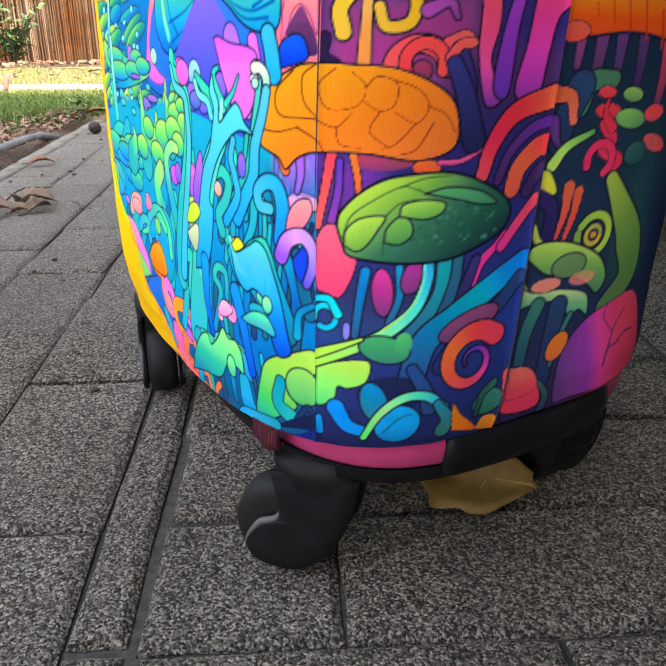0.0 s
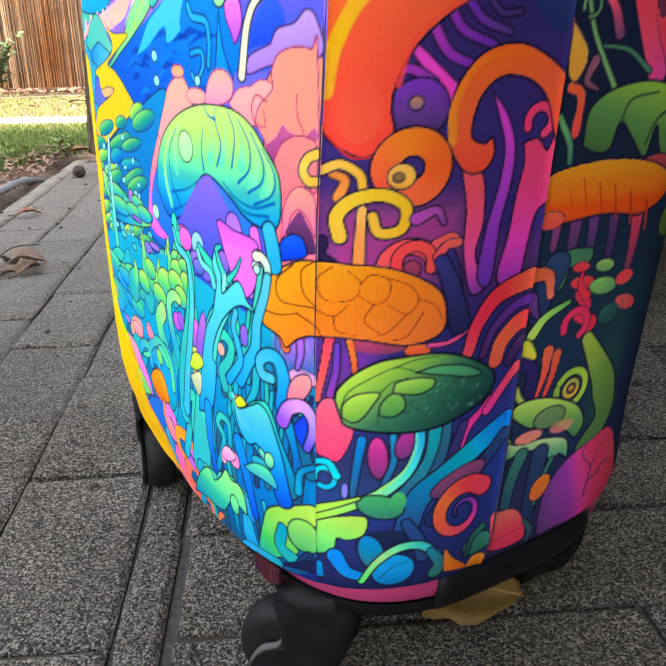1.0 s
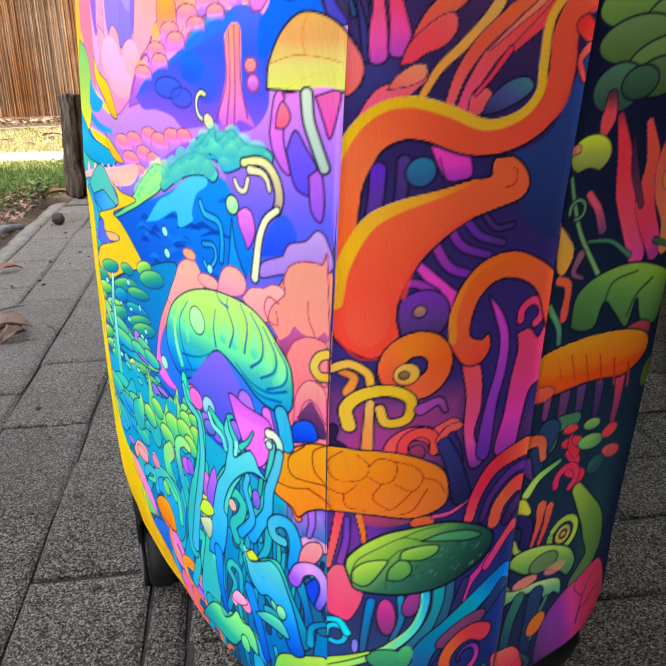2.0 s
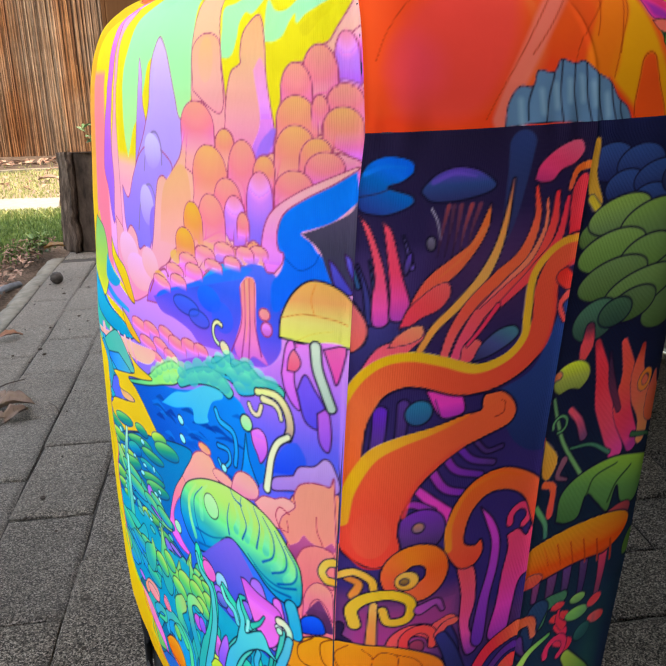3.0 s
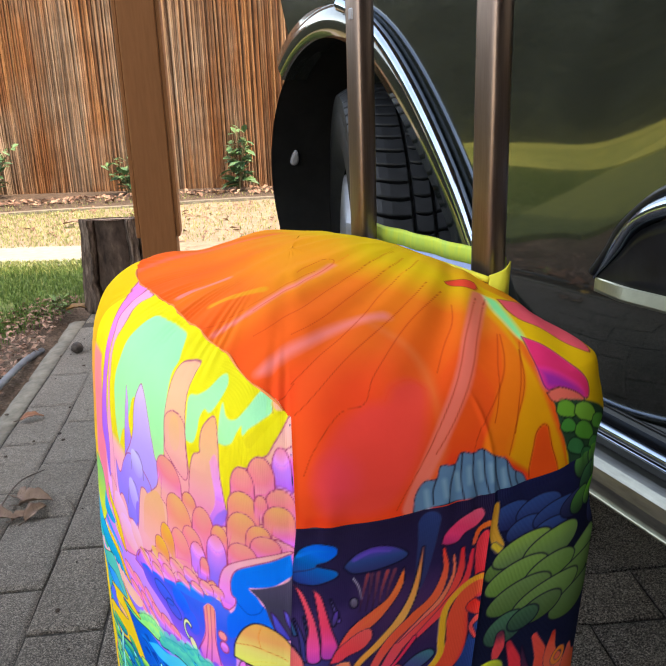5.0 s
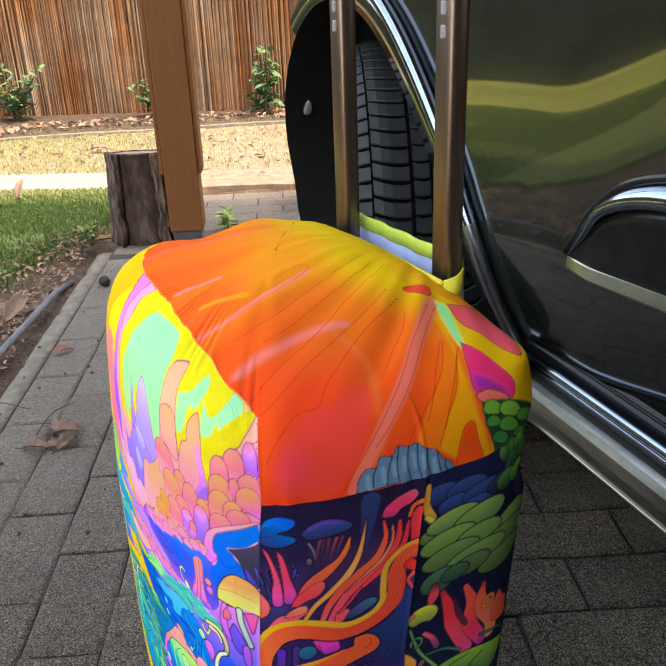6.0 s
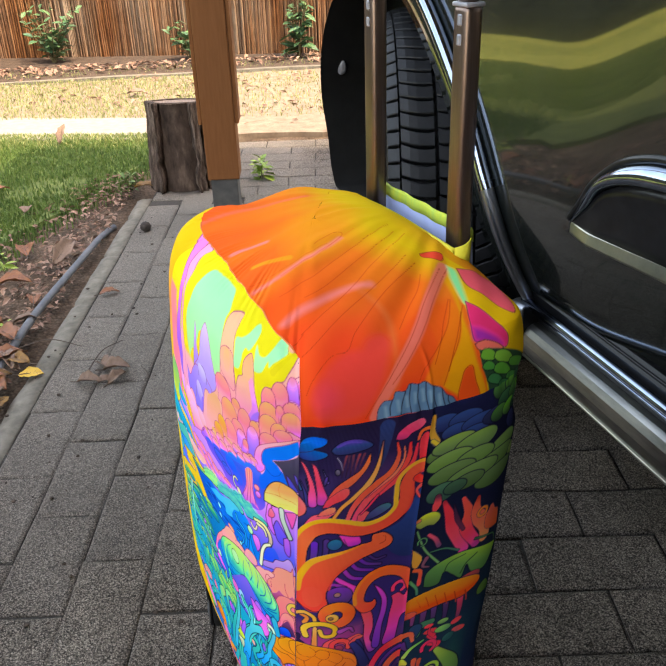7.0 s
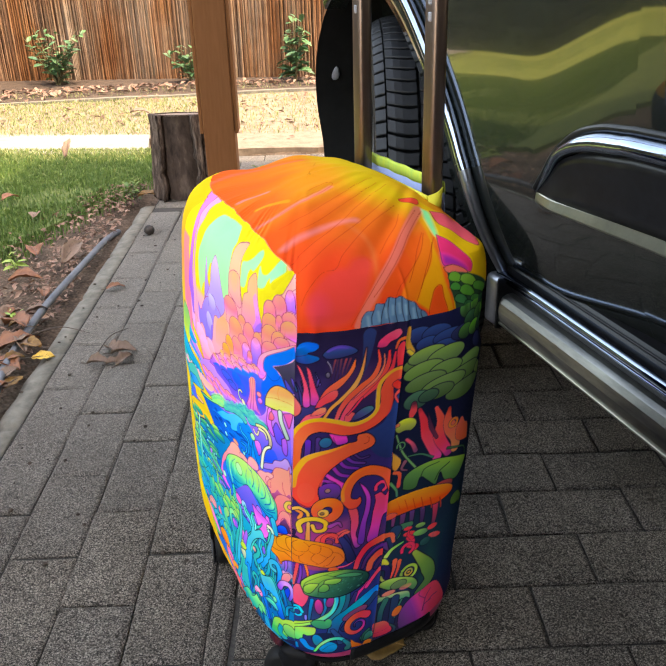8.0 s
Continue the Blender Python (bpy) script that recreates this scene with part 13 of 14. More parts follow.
def bare_mat():
    m = Mat("weathered_bare_log", rough=0.85, spec=0.2)
    f = m.noise(10, 6, 0.65, m.place((3, 3, 1.2)))
    m.color(m.ramp(f, (0.32, (0.022, 0.015, 0.012)), (0.55, (0.070, 0.049, 0.038)), (0.75, (0.15, 0.112, 0.088))))
    return m.bump(f, 0.004, 0.8).m


def cut_mat():
    m = Mat("sawn_log_end", rough=0.85, spec=0.2)
    w = m.n.new("ShaderNodeTexWave")
    w.wave_type, w.rings_direction = "RINGS", "Z"
    w.inputs["Scale"].default_value, w.inputs["Distortion"].default_value = 30, 3
    m.l.new(m.co, w.inputs["Vector"])
    m.color(m.ramp(w.outputs["Fac"], (0.0, (0.17, 0.12, 0.09)), (1.0, (0.3, 0.23, 0.18))))
    return m.m


def build_stump():
    stump = thing("log_stump", (-0.664, 2.69, 0), 0, "upright sawn log with peeling grey-brown bark", "log")
    H = 0.297

    def outer(a, h):
        c = Vector((math.cos(a), math.sin(a), 0))
        r = 0.113 + 0.010 * noise.noise(c * 2.2 + Vector((0, 0, h * 1.2))) + 0.012 * (1 - h / H) ** 2
        return r + 0.008 * noise.noise(c * 9 + Vector((0, 0, h * 14))) + 0.007 * noise.noise(c * 19 + Vector((0, 0, h * 7)))

    def spot(r, a, h):
        return (r * math.cos(a), r * math.sin(a), h - 0.125 * r * math.sin(a) * h / H)

    bm = bmesh.new()
    rings = []
    for j in range(25):
        h = H * j / 24
        rings.append([spot(0.089 + 0.004 * noise.noise(Vector((math.cos(a) * 4, math.sin(a) * 4, h * 5))) + 0.009 * (1 - h / H), a, h) for a in (2 * math.pi * i / 64 for i in range(64))])
    loft(bm, rings, True, False)
    part("bare_wood", bm, bare_mat(), stump, "dark bare wood where the bark has fallen", smooth=True)
    # three flaps of thick bark with ragged edges
    for a0, a1, seed in ((307, 322, 1.0), (327, 470, 2.0), (473, 606, 3.0)):
        bm = bmesh.new()
        n, rings = max(6, int((a1 - a0) / 2.5)), []
        for j in range(31):
            h = H * j / 30
            lo = radians(a0 + 7 * noise.noise(Vector((seed, 0, h * 13))) + 4 * noise.noise(Vector((seed, 3, h * 37))))
            hi = radians(a1 + 7 * noise.noise(Vector((seed, 7, h * 13))) + 4 * noise.noise(Vector((seed, 9, h * 37))))
            turn = [lo + (hi - lo) * i / n for i in range(n + 1)]
            lift = [0.009 * math.exp(-(((i if i < n / 2 else n - i) / 2.0) ** 2)) for i in range(n + 1)]
            rings.append([spot(outer(a, h) + q, a, h) for a, q in zip(turn, lift)] + [spot(outer(a, h) + q - 0.026, a, h) for a, q in zip(turn, lift)][::-1])
        loft(bm, rings)
        part("bark", bm, M_BARK, stump, smooth=True)
    bm = bmesh.new()
    bm.faces.new([bm.verts.new(spot(0.094 + 0.012 * math.sin(a * 3) ** 2, a, H - 0.003)) for a in (2 * math.pi * i / 72 for i in range(72))])
    part("cut_end", bm, cut_mat(), stump, "pale sawn end grain")


build_stump()


def reed_mat():
    """Dry reeds: orange-brown, greyed by weather in broad uneven patches, darker near the ground."""
    m = Mat("dry_reed", rough=0.75, spec=0.25)
    f = m.math("ADD", m.math("MULTIPLY", m.island(), 0.55), m.math("MULTIPLY", m.noise(8, 5, 0.7, m.place((6, 6, 1))), 0.5))
    fresh = m.ramp(f, (0.2, (0.085, 0.034, 0.013)), (0.5, (0.16, 0.071, 0.027)), (0.75, (0.23, 0.118, 0.050)), (1.0, (0.32, 0.20, 0.10)))
    grey = m.ramp(f, (0.2, (0.10, 0.066, 0.044)), (0.55, (0.19, 0.135, 0.095)), (1.0, (0.33, 0.26, 0.19)))
    patch = m.ramp(m.noise(1.3, 4, 0.6, m.place((1.6, 1, 0.5))), (0.42, (0, 0, 0)), (0.58, (1, 1, 1)))
    stain = m.ramp(m.noise(3.2, 5, 0.65, m.place((1, 1, 1.4))), (0.3, (0.62, 0.56, 0.5)), (0.6, (1, 1, 1)))
    m.color(m.mix(m.mix(fresh, grey, patch), stain, 1.0, "MULTIPLY"))
    return m.m


def build_fence():
    rnd = random.Random(11)
    fence = thing("reed_fence", (0, 5.66, 0), 0, "tall reed screen fence, orange-brown and weathered", "fence", kind="structure")
    bm = bmesh.new()
    x = -4.2
    while x < 2.6:
        r = rnd.uniform(0.0045, 0.0095)
        lean = rnd.uniform(-0.012, 0.012)
        y = rnd.uniform(-0.012, 0.012)
        rings = []
        for h in (-0.03, 0.6, 1.3, 1.95):
            cx, cy = x + lean * h + rnd.uniform(-0.003, 0.003), y + rnd.uniform(-0.004, 0.004)
            rings.append([(cx + r * math.cos(a), cy + r * math.sin(a), h) for a in (0.3, 1.9, 3.4, 4.9)])
        loft(bm, rings)
        x += r * rnd.uniform(1.1, 1.9)
    tagged(part("reeds", bm, reed_mat(), fence), kind="stuff")
    # dark sheet whose colour paints the shade between the reeds
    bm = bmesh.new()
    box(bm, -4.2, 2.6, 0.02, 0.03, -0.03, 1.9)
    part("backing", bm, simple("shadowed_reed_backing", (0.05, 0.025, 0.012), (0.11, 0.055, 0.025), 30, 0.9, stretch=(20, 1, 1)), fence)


build_fence()


def build_edges():
    bm = bmesh.new()
    pts = [(-4.0, 4.22), (-2.32, 4.66), (-1.25, 4.92), (-0.47, 5.10), (1.5, 5.5)]
    rings = []
    for x, y in spline(pts, 8):
        d = Vector((-0.24, 0.97, 0))
        z = 0.012 + 0.006 * noise.noise(Vector((x * 2, 0, 0)))
        rings.append([(x, y, -0.05), (x, y, z), (x + d.x * 0.05, y + d.y * 0.05, z), (x + d.x * 0.05, y + d.y * 0.05, -0.05)])
    loft(bm, rings, True, True)
    tagged(link("border_edging", bm, M_CONCRETE), "weathered low border edging strip in the bed", "edging", kind="structure")
    bm = bmesh.new()
    rings = [[(-9, 3.40, -0.05), (-9, 3.40, 0.004), (-9, 4.0, 0.004), (-9, 4.0, -0.05)], [(-1.02, 3.33, -0.05), (-1.02, 3.33, 0.004), (-1.14, 3.74, 0.004), (-1.14, 3.74, -0.05)]]
    loft(bm, rings)
    tagged(link("garden_path", bm, M_PALE), "pale sunlit concrete garden path", "path", kind="structure")


build_edges()


def build_shelter():
    bm = bmesh.new()
    box(bm, -0.45, 5.0, -0.95, 2.47, 2.36, 2.44)
    # rear slab is added, unseen, to keep sky light off the right side
    box(bm, -0.12, 5.0, -4.0, -0.95, 2.36, 2.44)
    tagged(link("ceiling", bm, M_ROOF), "timber carport roof overhead, its rear slab added against sky light", "ceiling", kind="structure")
    bm = bmesh.new()
    # unseen wall, added to cut the light from the south
    box(bm, -0.9, 7.0, -4.2, -4.0, -0.05, 2.6)
    tagged(link("wall_south", bm, M_PLASTER), "unseen taupe wall, added to cut light from behind", "wall", kind="structure")
    bm = bmesh.new()
    # unseen wall, added to darken the right side
    box(bm, 4.0, 4.2, -4.0, 3.2, -0.05, 2.6)
    tagged(link("wall_east", bm, M_PLASTER), "unseen taupe wall, added to cut light from beyond the car", "wall", kind="structure")
    bm = bmesh.new()
    # unseen hedge, added to darken the car's reflection above the lawn band
    box(bm, -3.6, -3.2, -4.0, 5.6, -0.05, 1.5)
    tagged(link("hedge", bm, M_HEDGE), "unseen dark green hedge, added for the car's reflection", "hedge", kind="structure")


build_shelter()


# ---------------------------------------------------------------- lawn, bed and loose things
M_LAWN = simple("mown_lawn_thatch", (0.05, 0.08, 0.015), (0.13, 0.165, 0.04), 22, 0.9, bump=1.0, dist=0.01, detail=8)
M_DRY = simple("dry_sandy_thatch", (0.14, 0.105, 0.075), (0.27, 0.215, 0.16), 16, 0.95, bump=1.0, dist=0.008, detail=9)
# brighter copy of the lawn: sunlight put into the colour of an unseen strip
M_LAWN_LIT = simple("lit_lawn_thatch", (0.20, 0.24, 0.04), (0.36, 0.40, 0.09), 22, 0.9, bump=1.0, dist=0.01, detail=8)
M_HUMUS = simple("dark_leaf_mould", (0.02, 0.014, 0.011), (0.085, 0.06, 0.042), 26, 0.95, bump=1.0, dist=0.012, detail=9)
M_GRASS = leaf_mat("grass_blades", (0.045, 0.10, 0.018), (0.14, 0.215, 0.045), 0.2)
M_GRASS_DRY = leaf_mat("dry_grass_blades", (0.12, 0.17, 0.045), (0.30, 0.32, 0.12), 0.2)
M_BROWN = leaf_mat("brown_dead_leaf", (0.13, 0.045, 0.018), (0.33, 0.14, 0.05), 0.1, 0.55, 55)
M_TAN = leaf_mat("pale_dry_leaf", (0.13, 0.085, 0.06), (0.30, 0.21, 0.155), 0.1, 0.8, 60)
M_YELLOW = leaf_mat("yellow_fallen_leaf", (0.50, 0.30, 0.02), (0.66, 0.44, 0.05), 0.3, 0.5, 25)
M_GOLD = leaf_mat("ochre_dry_leaf", (0.09, 0.040, 0.008), (0.36, 0.20, 0.036), 0.15, 0.6, 75)
M_OCHRE = leaf_mat("veined_ochre_leaf", (0.060, 0.028, 0.004), (0.25, 0.15, 0.022), 0.12, 0.75, 60)
M_LITTER = leaf_mat("leaf_crumbs", (0.09, 0.05, 0.035), (0.36, 0.24, 0.18), 0.05, 0.85, 70)
M_SHRUB = leaf_mat("shrub_leaves", (0.03, 0.09, 0.045), (0.10, 0.19, 0.08), 0.25, 0.45, 20)
M_FRESH = leaf_mat("fresh_green_leaves", (0.16, 0.28, 0.03), (0.30, 0.40, 0.06), 0.35, 0.45, 20)
M_STEM = simple("green_brown_stem", (0.07, 0.06, 0.025), (0.13, 0.11, 0.05), 40, 0.8)
M_TWIG = simple("grey_twig", (0.06, 0.045, 0.035), (0.13, 0.1, 0.08), 60, 0.85)
M_NUT = simple("dark_walnut_husk", (0.012, 0.009, 0.008), (0.05, 0.038, 0.03), 90, 0.75, bump=1.0, dist=0.002)


def sheet(name, outline, z, material, label, category, wob=0.03, seed=0):
    """A thin flat layer with an uneven rim."""
    rnd = random.Random(seed)
    pts = []
    for (x0, y0), (x1, y1) in zip(outline, list(outline[1:]) + [outline[0]]):
        n = max(2, int(math.hypot(x1 - x0, y1 - y0) / 0.09))
        pts += [(x0 + (x1 - x0) * i / n, y0 + (y1 - y0) * i / n) for i in range(n)]
    ring = [(x + rnd.uniform(-wob, wob), y + rnd.uniform(-wob, wob)) for x, y in pts]
    bm = bmesh.new()
    loft(bm, [[(x, y, z - 0.06) for x, y in ring], [(x, y, z) for x, y in ring]], True, True)
    return tagged(link(name, bm, material), label, category, kind="structure")


def leaf_shape(bm, length, width, m, curl=0.4, cup=0.3, seed=0, thick=0.0006, wave=0.12, crumple=0.07):
    """A closed thin leaf along +x, bent along its length and cupped across, with a drawn-out tip."""
    rnd = random.Random(seed)
    n, k = 10, 6
    ph = rnd.uniform(0, 6)

    def at(i, j, up):
        t, s = i / n, (j / k - 0.5) * 2
        w = width / 2 * (math.sin(math.pi * min(1, t * 0.96 + 0.04)) ** 0.75) * (1.12 - 0.35 * t)
        w *= 1 + wave * math.sin(t * 17 + ph + s)
        x, y = length * (t - 0.5), s * w
        z = -curl * length * (t - 0.45) ** 2 + cup * abs(s) ** 1.4 * w + 0.006 * length * math.sin(j * 2.3 + t * 9 + ph)
        z += 0.05 * length * noise.noise(Vector((t * 3 + seed, s * 1.5, 3.3))) + crumple * length * noise.noise(Vector((t * 7 + seed, s * 2.6, 1.7)))
        return m @ Vector((x, y, z + up + 0.02 * length * (1 - abs(s)) * -0.2))
    top = [[bm.verts.new(at(i, j, thick)) for j in range(k + 1)] for i in range(n + 1)]
    low = [[bm.verts.new(at(i, j, 0)) for j in range(k + 1)] for i in range(n + 1)]
    for i in range(n):
        for j in range(k):
            bm.faces.new((top[i][j], top[i + 1][j], top[i + 1][j + 1], top[i][j + 1]))
            bm.faces.new((low[i][j], low[i][j + 1], low[i + 1][j + 1], low[i + 1][j]))
    for i in range(n):
        bm.faces.new((top[i][0], low[i][0], low[i + 1][0], top[i + 1][0]))
        bm.faces.new((top[i][k], top[i + 1][k], low[i + 1][k], low[i][k]))
    for j in range(k):
        bm.faces.new((top[0][j], top[0][j + 1], low[0][j + 1], low[0][j]))
        bm.faces.new((top[n][j], low[n][j], low[n][j + 1], top[n][j + 1]))


def fallen_leaf(at, rz, length, width, material, label, curl=0.4, cup=0.35, seed=0, tilt=(0, 0), stalk=0.3, group="fallen leaves", veins=None):
    leaf = thing("fallen_leaf", at, rz, label, "leaf", group)
    bm = bmesh.new()
    tip = pose(0, 0, 0, tilt[0], tilt[1], 0)
    leaf_shape(bm, length, width, tip, curl, cup, seed)
    low = min(v.co.z for v in bm.verts)
    for v in bm.verts:
        v.co.z -= low - 0.0008
    part("blade", bm, material, leaf, smooth=True)
    bm = bmesh.new()
    pts = [tip @ Vector((length * (-0.5 - stalk * q), 0.01 * length * math.sin(q * 4), -curl * length * 0.22 + 0.02 * length * q)) for q in (0, 0.35, 0.7, 1.0)]
    ribs = [tip @ Vector((length * (0.4 - 0.9 * q), 0, -curl * length * (0.85 - 0.9 * q - 0.4) ** 2 + 0.0012)) for q in (0, 0.25, 0.5, 0.75, 1.0)]
    tube(bm, [Vector((p.x, p.y, max(p.z - low, 0.001))) for p in ribs + pts[1:]], lambda q: 0.0005 + 0.0009 * q, 5)
    for i in range(1, 5):
        for side in (-1, 1):
            vein = []
            for q in (0.08, 0.4, 0.7):
                t, w = 0.12 + 0.16 * i + 0.10 * q, width / 2 * 0.8
                z = -curl * length * (t - 0.45) ** 2 + cup * q ** 1.4 * w + 0.05 * length * noise.noise(Vector((t * 3 + seed, side * q * 1.5, 3.3))) + 0.07 * length * noise.noise(Vector((t * 7 + seed, side * q * 2.6, 1.7)))
                p = tip @ Vector((length * (t - 0.5), side * q * w, z + 0.0008))
                vein.append((p.x, p.y, max(p.z - low, 0.001)))
            tube(bm, vein, lambda q: 0.00045 - 0.0002 * q, 4)
    part("midrib", bm, veins or M_TWIG, leaf)
    return leaf


def blades(name, n, inside, height, material, label, seed, spread=0.5):
    """Many single grass blades as one object."""
    rnd = random.Random(seed)
    verts, faces = [], []
    while len(faces) < n * 2:
        x, y = inside(rnd)
        h = height * rnd.uniform(0.5, 1.3)
        a, w = rnd.uniform(0, 6.28), rnd.uniform(0.0012, 0.0026)
        lean = h * rnd.uniform(0.1, 1.0) * spread * 1.6
        b = rnd.uniform(0, 6.28)
        dx, dy = math.cos(a) * w, math.sin(a) * w
        lx, ly = math.cos(b) * lean, math.sin(b) * lean
        k = len(verts)
        verts += [(x - dx, y - dy, -0.02), (x + dx, y + dy, -0.02), (x + dx * 0.8 + lx * 0.35, y + dy * 0.8 + ly * 0.35, h * 0.6), (x - dx * 0.8 + lx * 0.35, y - dy * 0.8 + ly * 0.35, h * 0.6), (x + lx, y + ly, h)]
        faces += [(k, k + 1, k + 2, k + 3), (k + 3, k + 2, k + 4)]
    me = bpy.data.meshes.new(name)
    me.from_pydata(verts, [], faces)
    me.materials.append(material)
    return tagged(new(name, me), label, "grass", kind="stuff")


def edge_x(y):
    """Where the bare strip beside the paving gives way to the lawn."""
    return float(np.interp(y, (1.4, 1.9, 2.25, 2.5, 2.8, 3.1, 3.4), (-1.15, -1.10, -1.06, -1.0, -0.90, -0.86, -0.9)))


def build_garden():
    sheet("lawn", [(-8.8, 1.0), (-1.75, 1.0), (-1.2, 1.7), (-1.1, 2.2), (-0.98, 2.6), (-0.90, 2.9), (-0.92, 3.36), (-8.8, 3.46)], -0.004, M_LAWN, "short green lawn with bare patches", "lawn", 0.055, 1)
    sheet("dry_lawn", [(-8.8, 3.95), (-1.18, 3.72), (-0.62, 3.40), (1.6, 3.70), (2.5, 5.3), (-0.4, 5.06), (-1.2, 4.90), (-2.3, 4.62), (-8.8, 3.99)], 0.003, M_DRY, "sunlit dry sandy lawn strewn with dead leaves", "lawn", 0.02, 2)
    sheet("flower_bed", [(-8.8, 4.06), (-2.4, 4.72), (-1.2, 4.98), (-0.4, 5.14), (2.5, 5.45), (2.5, 5.75), (-8.8, 5.75)], 0.010, M_HUMUS, "dark bed of leaf mould along the fence", "bed", 0.02, 3)
    sheet("lawn_west", [(-8.9, -3.9), (-2.2, -3.9), (-2.0, -1.0), (-1.8, 0.9), (-8.9, 0.95)], 0.003, M_LAWN, "short green lawn beside the carport", "lawn", 0.02, 4)

    sheet("lawn_sunlit", [(-3.19, -3.8), (-2.30, -3.8), (-2.35, -1.5), (-2.25, 0.5), (-2.35, 1.8), (-2.4, 2.6), (-2.3, 3.3), (-3.19, 3.36)], 0.009, M_LAWN_LIT, "unseen lawn strip, coloured bright for the sunlit band in the car's reflection", "lawn", 0.02, 5)

    def near(rnd):
        while True:
            x, y = rnd.uniform(-3.0, -0.84), rnd.uniform(1.9, 3.42)
            if x < edge_x(y) + rnd.uniform(-0.14, 0.13) and rnd.random() < 0.35 + 0.65 * (noise.noise(Vector((x * 3, y * 3, 0))) > -0.25):
                return x, y

    def dry(rnd):
        while True:
            x, y = rnd.uniform(-3.4, 0.3), rnd.uniform(3.42, 5.0)
            if y > 3.75 + 0.02 * x and x > -3.3 and (y > 3.95 or x < -1.1 or x > -0.7) and (x < -0.95 or rnd.random() < 0.35) and y < 5.02 + 0.2 * (x + 0.5):
                return x, y

    def bed(rnd):
        x = rnd.uniform(-3.4, 0.4)
        return x, 5.2 + 0.24 * (x + 0.5) * (x < 0) + rnd.uniform(0.0, 0.26)
    blades("grass", 62000, near, 0.0135, M_GRASS, "short green grass in the shade", 5)
    blades("dry_grass", 15000, dry, 0.022, M_GRASS_DRY, "pale yellow-green sunlit grass", 6, 0.8)
    # paler dry blades paint in a strip of sun before the path
    blades("path_grass", 5000, lambda rnd: (rnd.uniform(-3.2, -1.0), 3.40 - abs(rnd.gauss(0, 0.11))), 0.02, M_GRASS_DRY, "yellow-green grass standing in for a sunlit strip along the garden path", 9, 0.8)
    blades("bed_grass", 900, bed, 0.03, M_GRASS_DRY, "sparse grass in the bed", 7)
    # leaf crumbs on the bare strip and the dry lawn
    rnd = random.Random(8)
    bm = bmesh.new()
    for i in range(2200):
        if i < 1350:
            v = rnd.uniform(0.9, 2.9)
            p = pave_xy(-0.53 - abs(rnd.gauss(0, 0.16)), v, 0)
            if p.x < edge_x(p.y) - 0.1:
                continue
            s = rnd.uniform(0.005, 0.016)
        elif i < 1700:
            p = Vector((rnd.uniform(-3.2, 0.3), rnd.uniform(3.55, 4.95), 0.008))
            if p.x < -1.05 and p.y < 3.95:
                continue
            s = rnd.uniform(0.010, 0.028)
        else:
            p = Vector((rnd.uniform(-3.0, 0.2), 0, 0.02))
            p.y = 5.25 + 0.22 * (p.x + 0.5) + rnd.uniform(0, 0.3)
            s = rnd.uniform(0.012, 0.035)
        m = Matrix.Translation((p.x, p.y, max(p.z, -0.004) + rnd.uniform(0, 0.006))) @ pose(0, 0, 0, rnd.uniform(-35, 35), rnd.uniform(-35, 35), rnd.uniform(0, 360))
        vs = [bm.verts.new(m @ Vector(q)) for q in ((-s, 0, 0.1 * s), (-0.2 * s, -0.5 * s, 0.35 * s), (s, 0.1 * s, 0), (0.1 * s, 0.5 * s, 0.3 * s), (0, 0, 0))]
        for a, b in ((0, 1), (1, 2), (2, 3), (3, 0)):
            bm.faces.new((vs[a], vs[b], vs[4]))
    tagged(link("leaf_litter", bm, M_LITTER), "crumbled brown leaf litter over the soil", "leaf litter", kind="stuff")


build_garden()


def shrub(at, height, seed, material, label, n=40, size=0.055, spread=0.14, name="shrub", category="shrub"):
    rnd = random.Random(seed)
    plant = thing(name, at, rnd.uniform(0, 360), label, category)
    bm, lv = bmesh.new(), bmesh.new()
    stems = max(2, n // 12)
    for s in range(stems):
        a = rnd.uniform(0, 6.28)
        h = height * rnd.uniform(0.6, 1.0) if s else height
        out = spread * rnd.uniform(0.3, 1.0) if s else spread * 0.15
        pts = spline([(0, 0, -0.02), (math.cos(a) * out * 0.4, math.sin(a) * out * 0.4, h * 0.45), (math.cos(a) * out, math.sin(a) * out, h)], 5)
        tube(bm, pts, lambda q: height * (0.014 - 0.009 * q), 5)
        for i in range(n // stems):
            q = 0.25 + 0.75 * (i + 0.5) / (n // stems)
            p = Vector(pts[min(int(q * (len(pts) - 1)), len(pts) - 1)])
            b = i * 2.4 + rnd.uniform(-0.4, 0.4)
            ln = size * rnd.uniform(0.6, 1.2) * (1.15 - 0.4 * q)
            m = Matrix.Translation(p) @ pose(0, 0, 0, 0, 0, math.degrees(b)) @ pose(0, 0, 0, rnd.uniform(-25, 25), rnd.uniform(-45, 20), 0) @ Matrix.Translation((ln * 0.55, 0, 0))
            k = [lv.verts.new(m @ Vector(v)) for v in ((-0.5 * ln, 0, 0), (-0.2 * ln, -0.2 * ln, 0.05 * ln), (0.15 * ln, -0.2 * ln, 0.04 * ln), (0.5 * ln, 0, -0.08 * ln), (0.15 * ln, 0.2 * ln, 0.04 * ln), (-0.2 * ln, 0.2 * ln, 0.05 * ln), (0, 0, 0))]
            for u in range(6):
                lv.faces.new((k[u], k[(u + 1) % 6], k[6]))
    part("stem", bm, M_STEM, plant)
    part("foliage", lv, material, plant)
    return plant


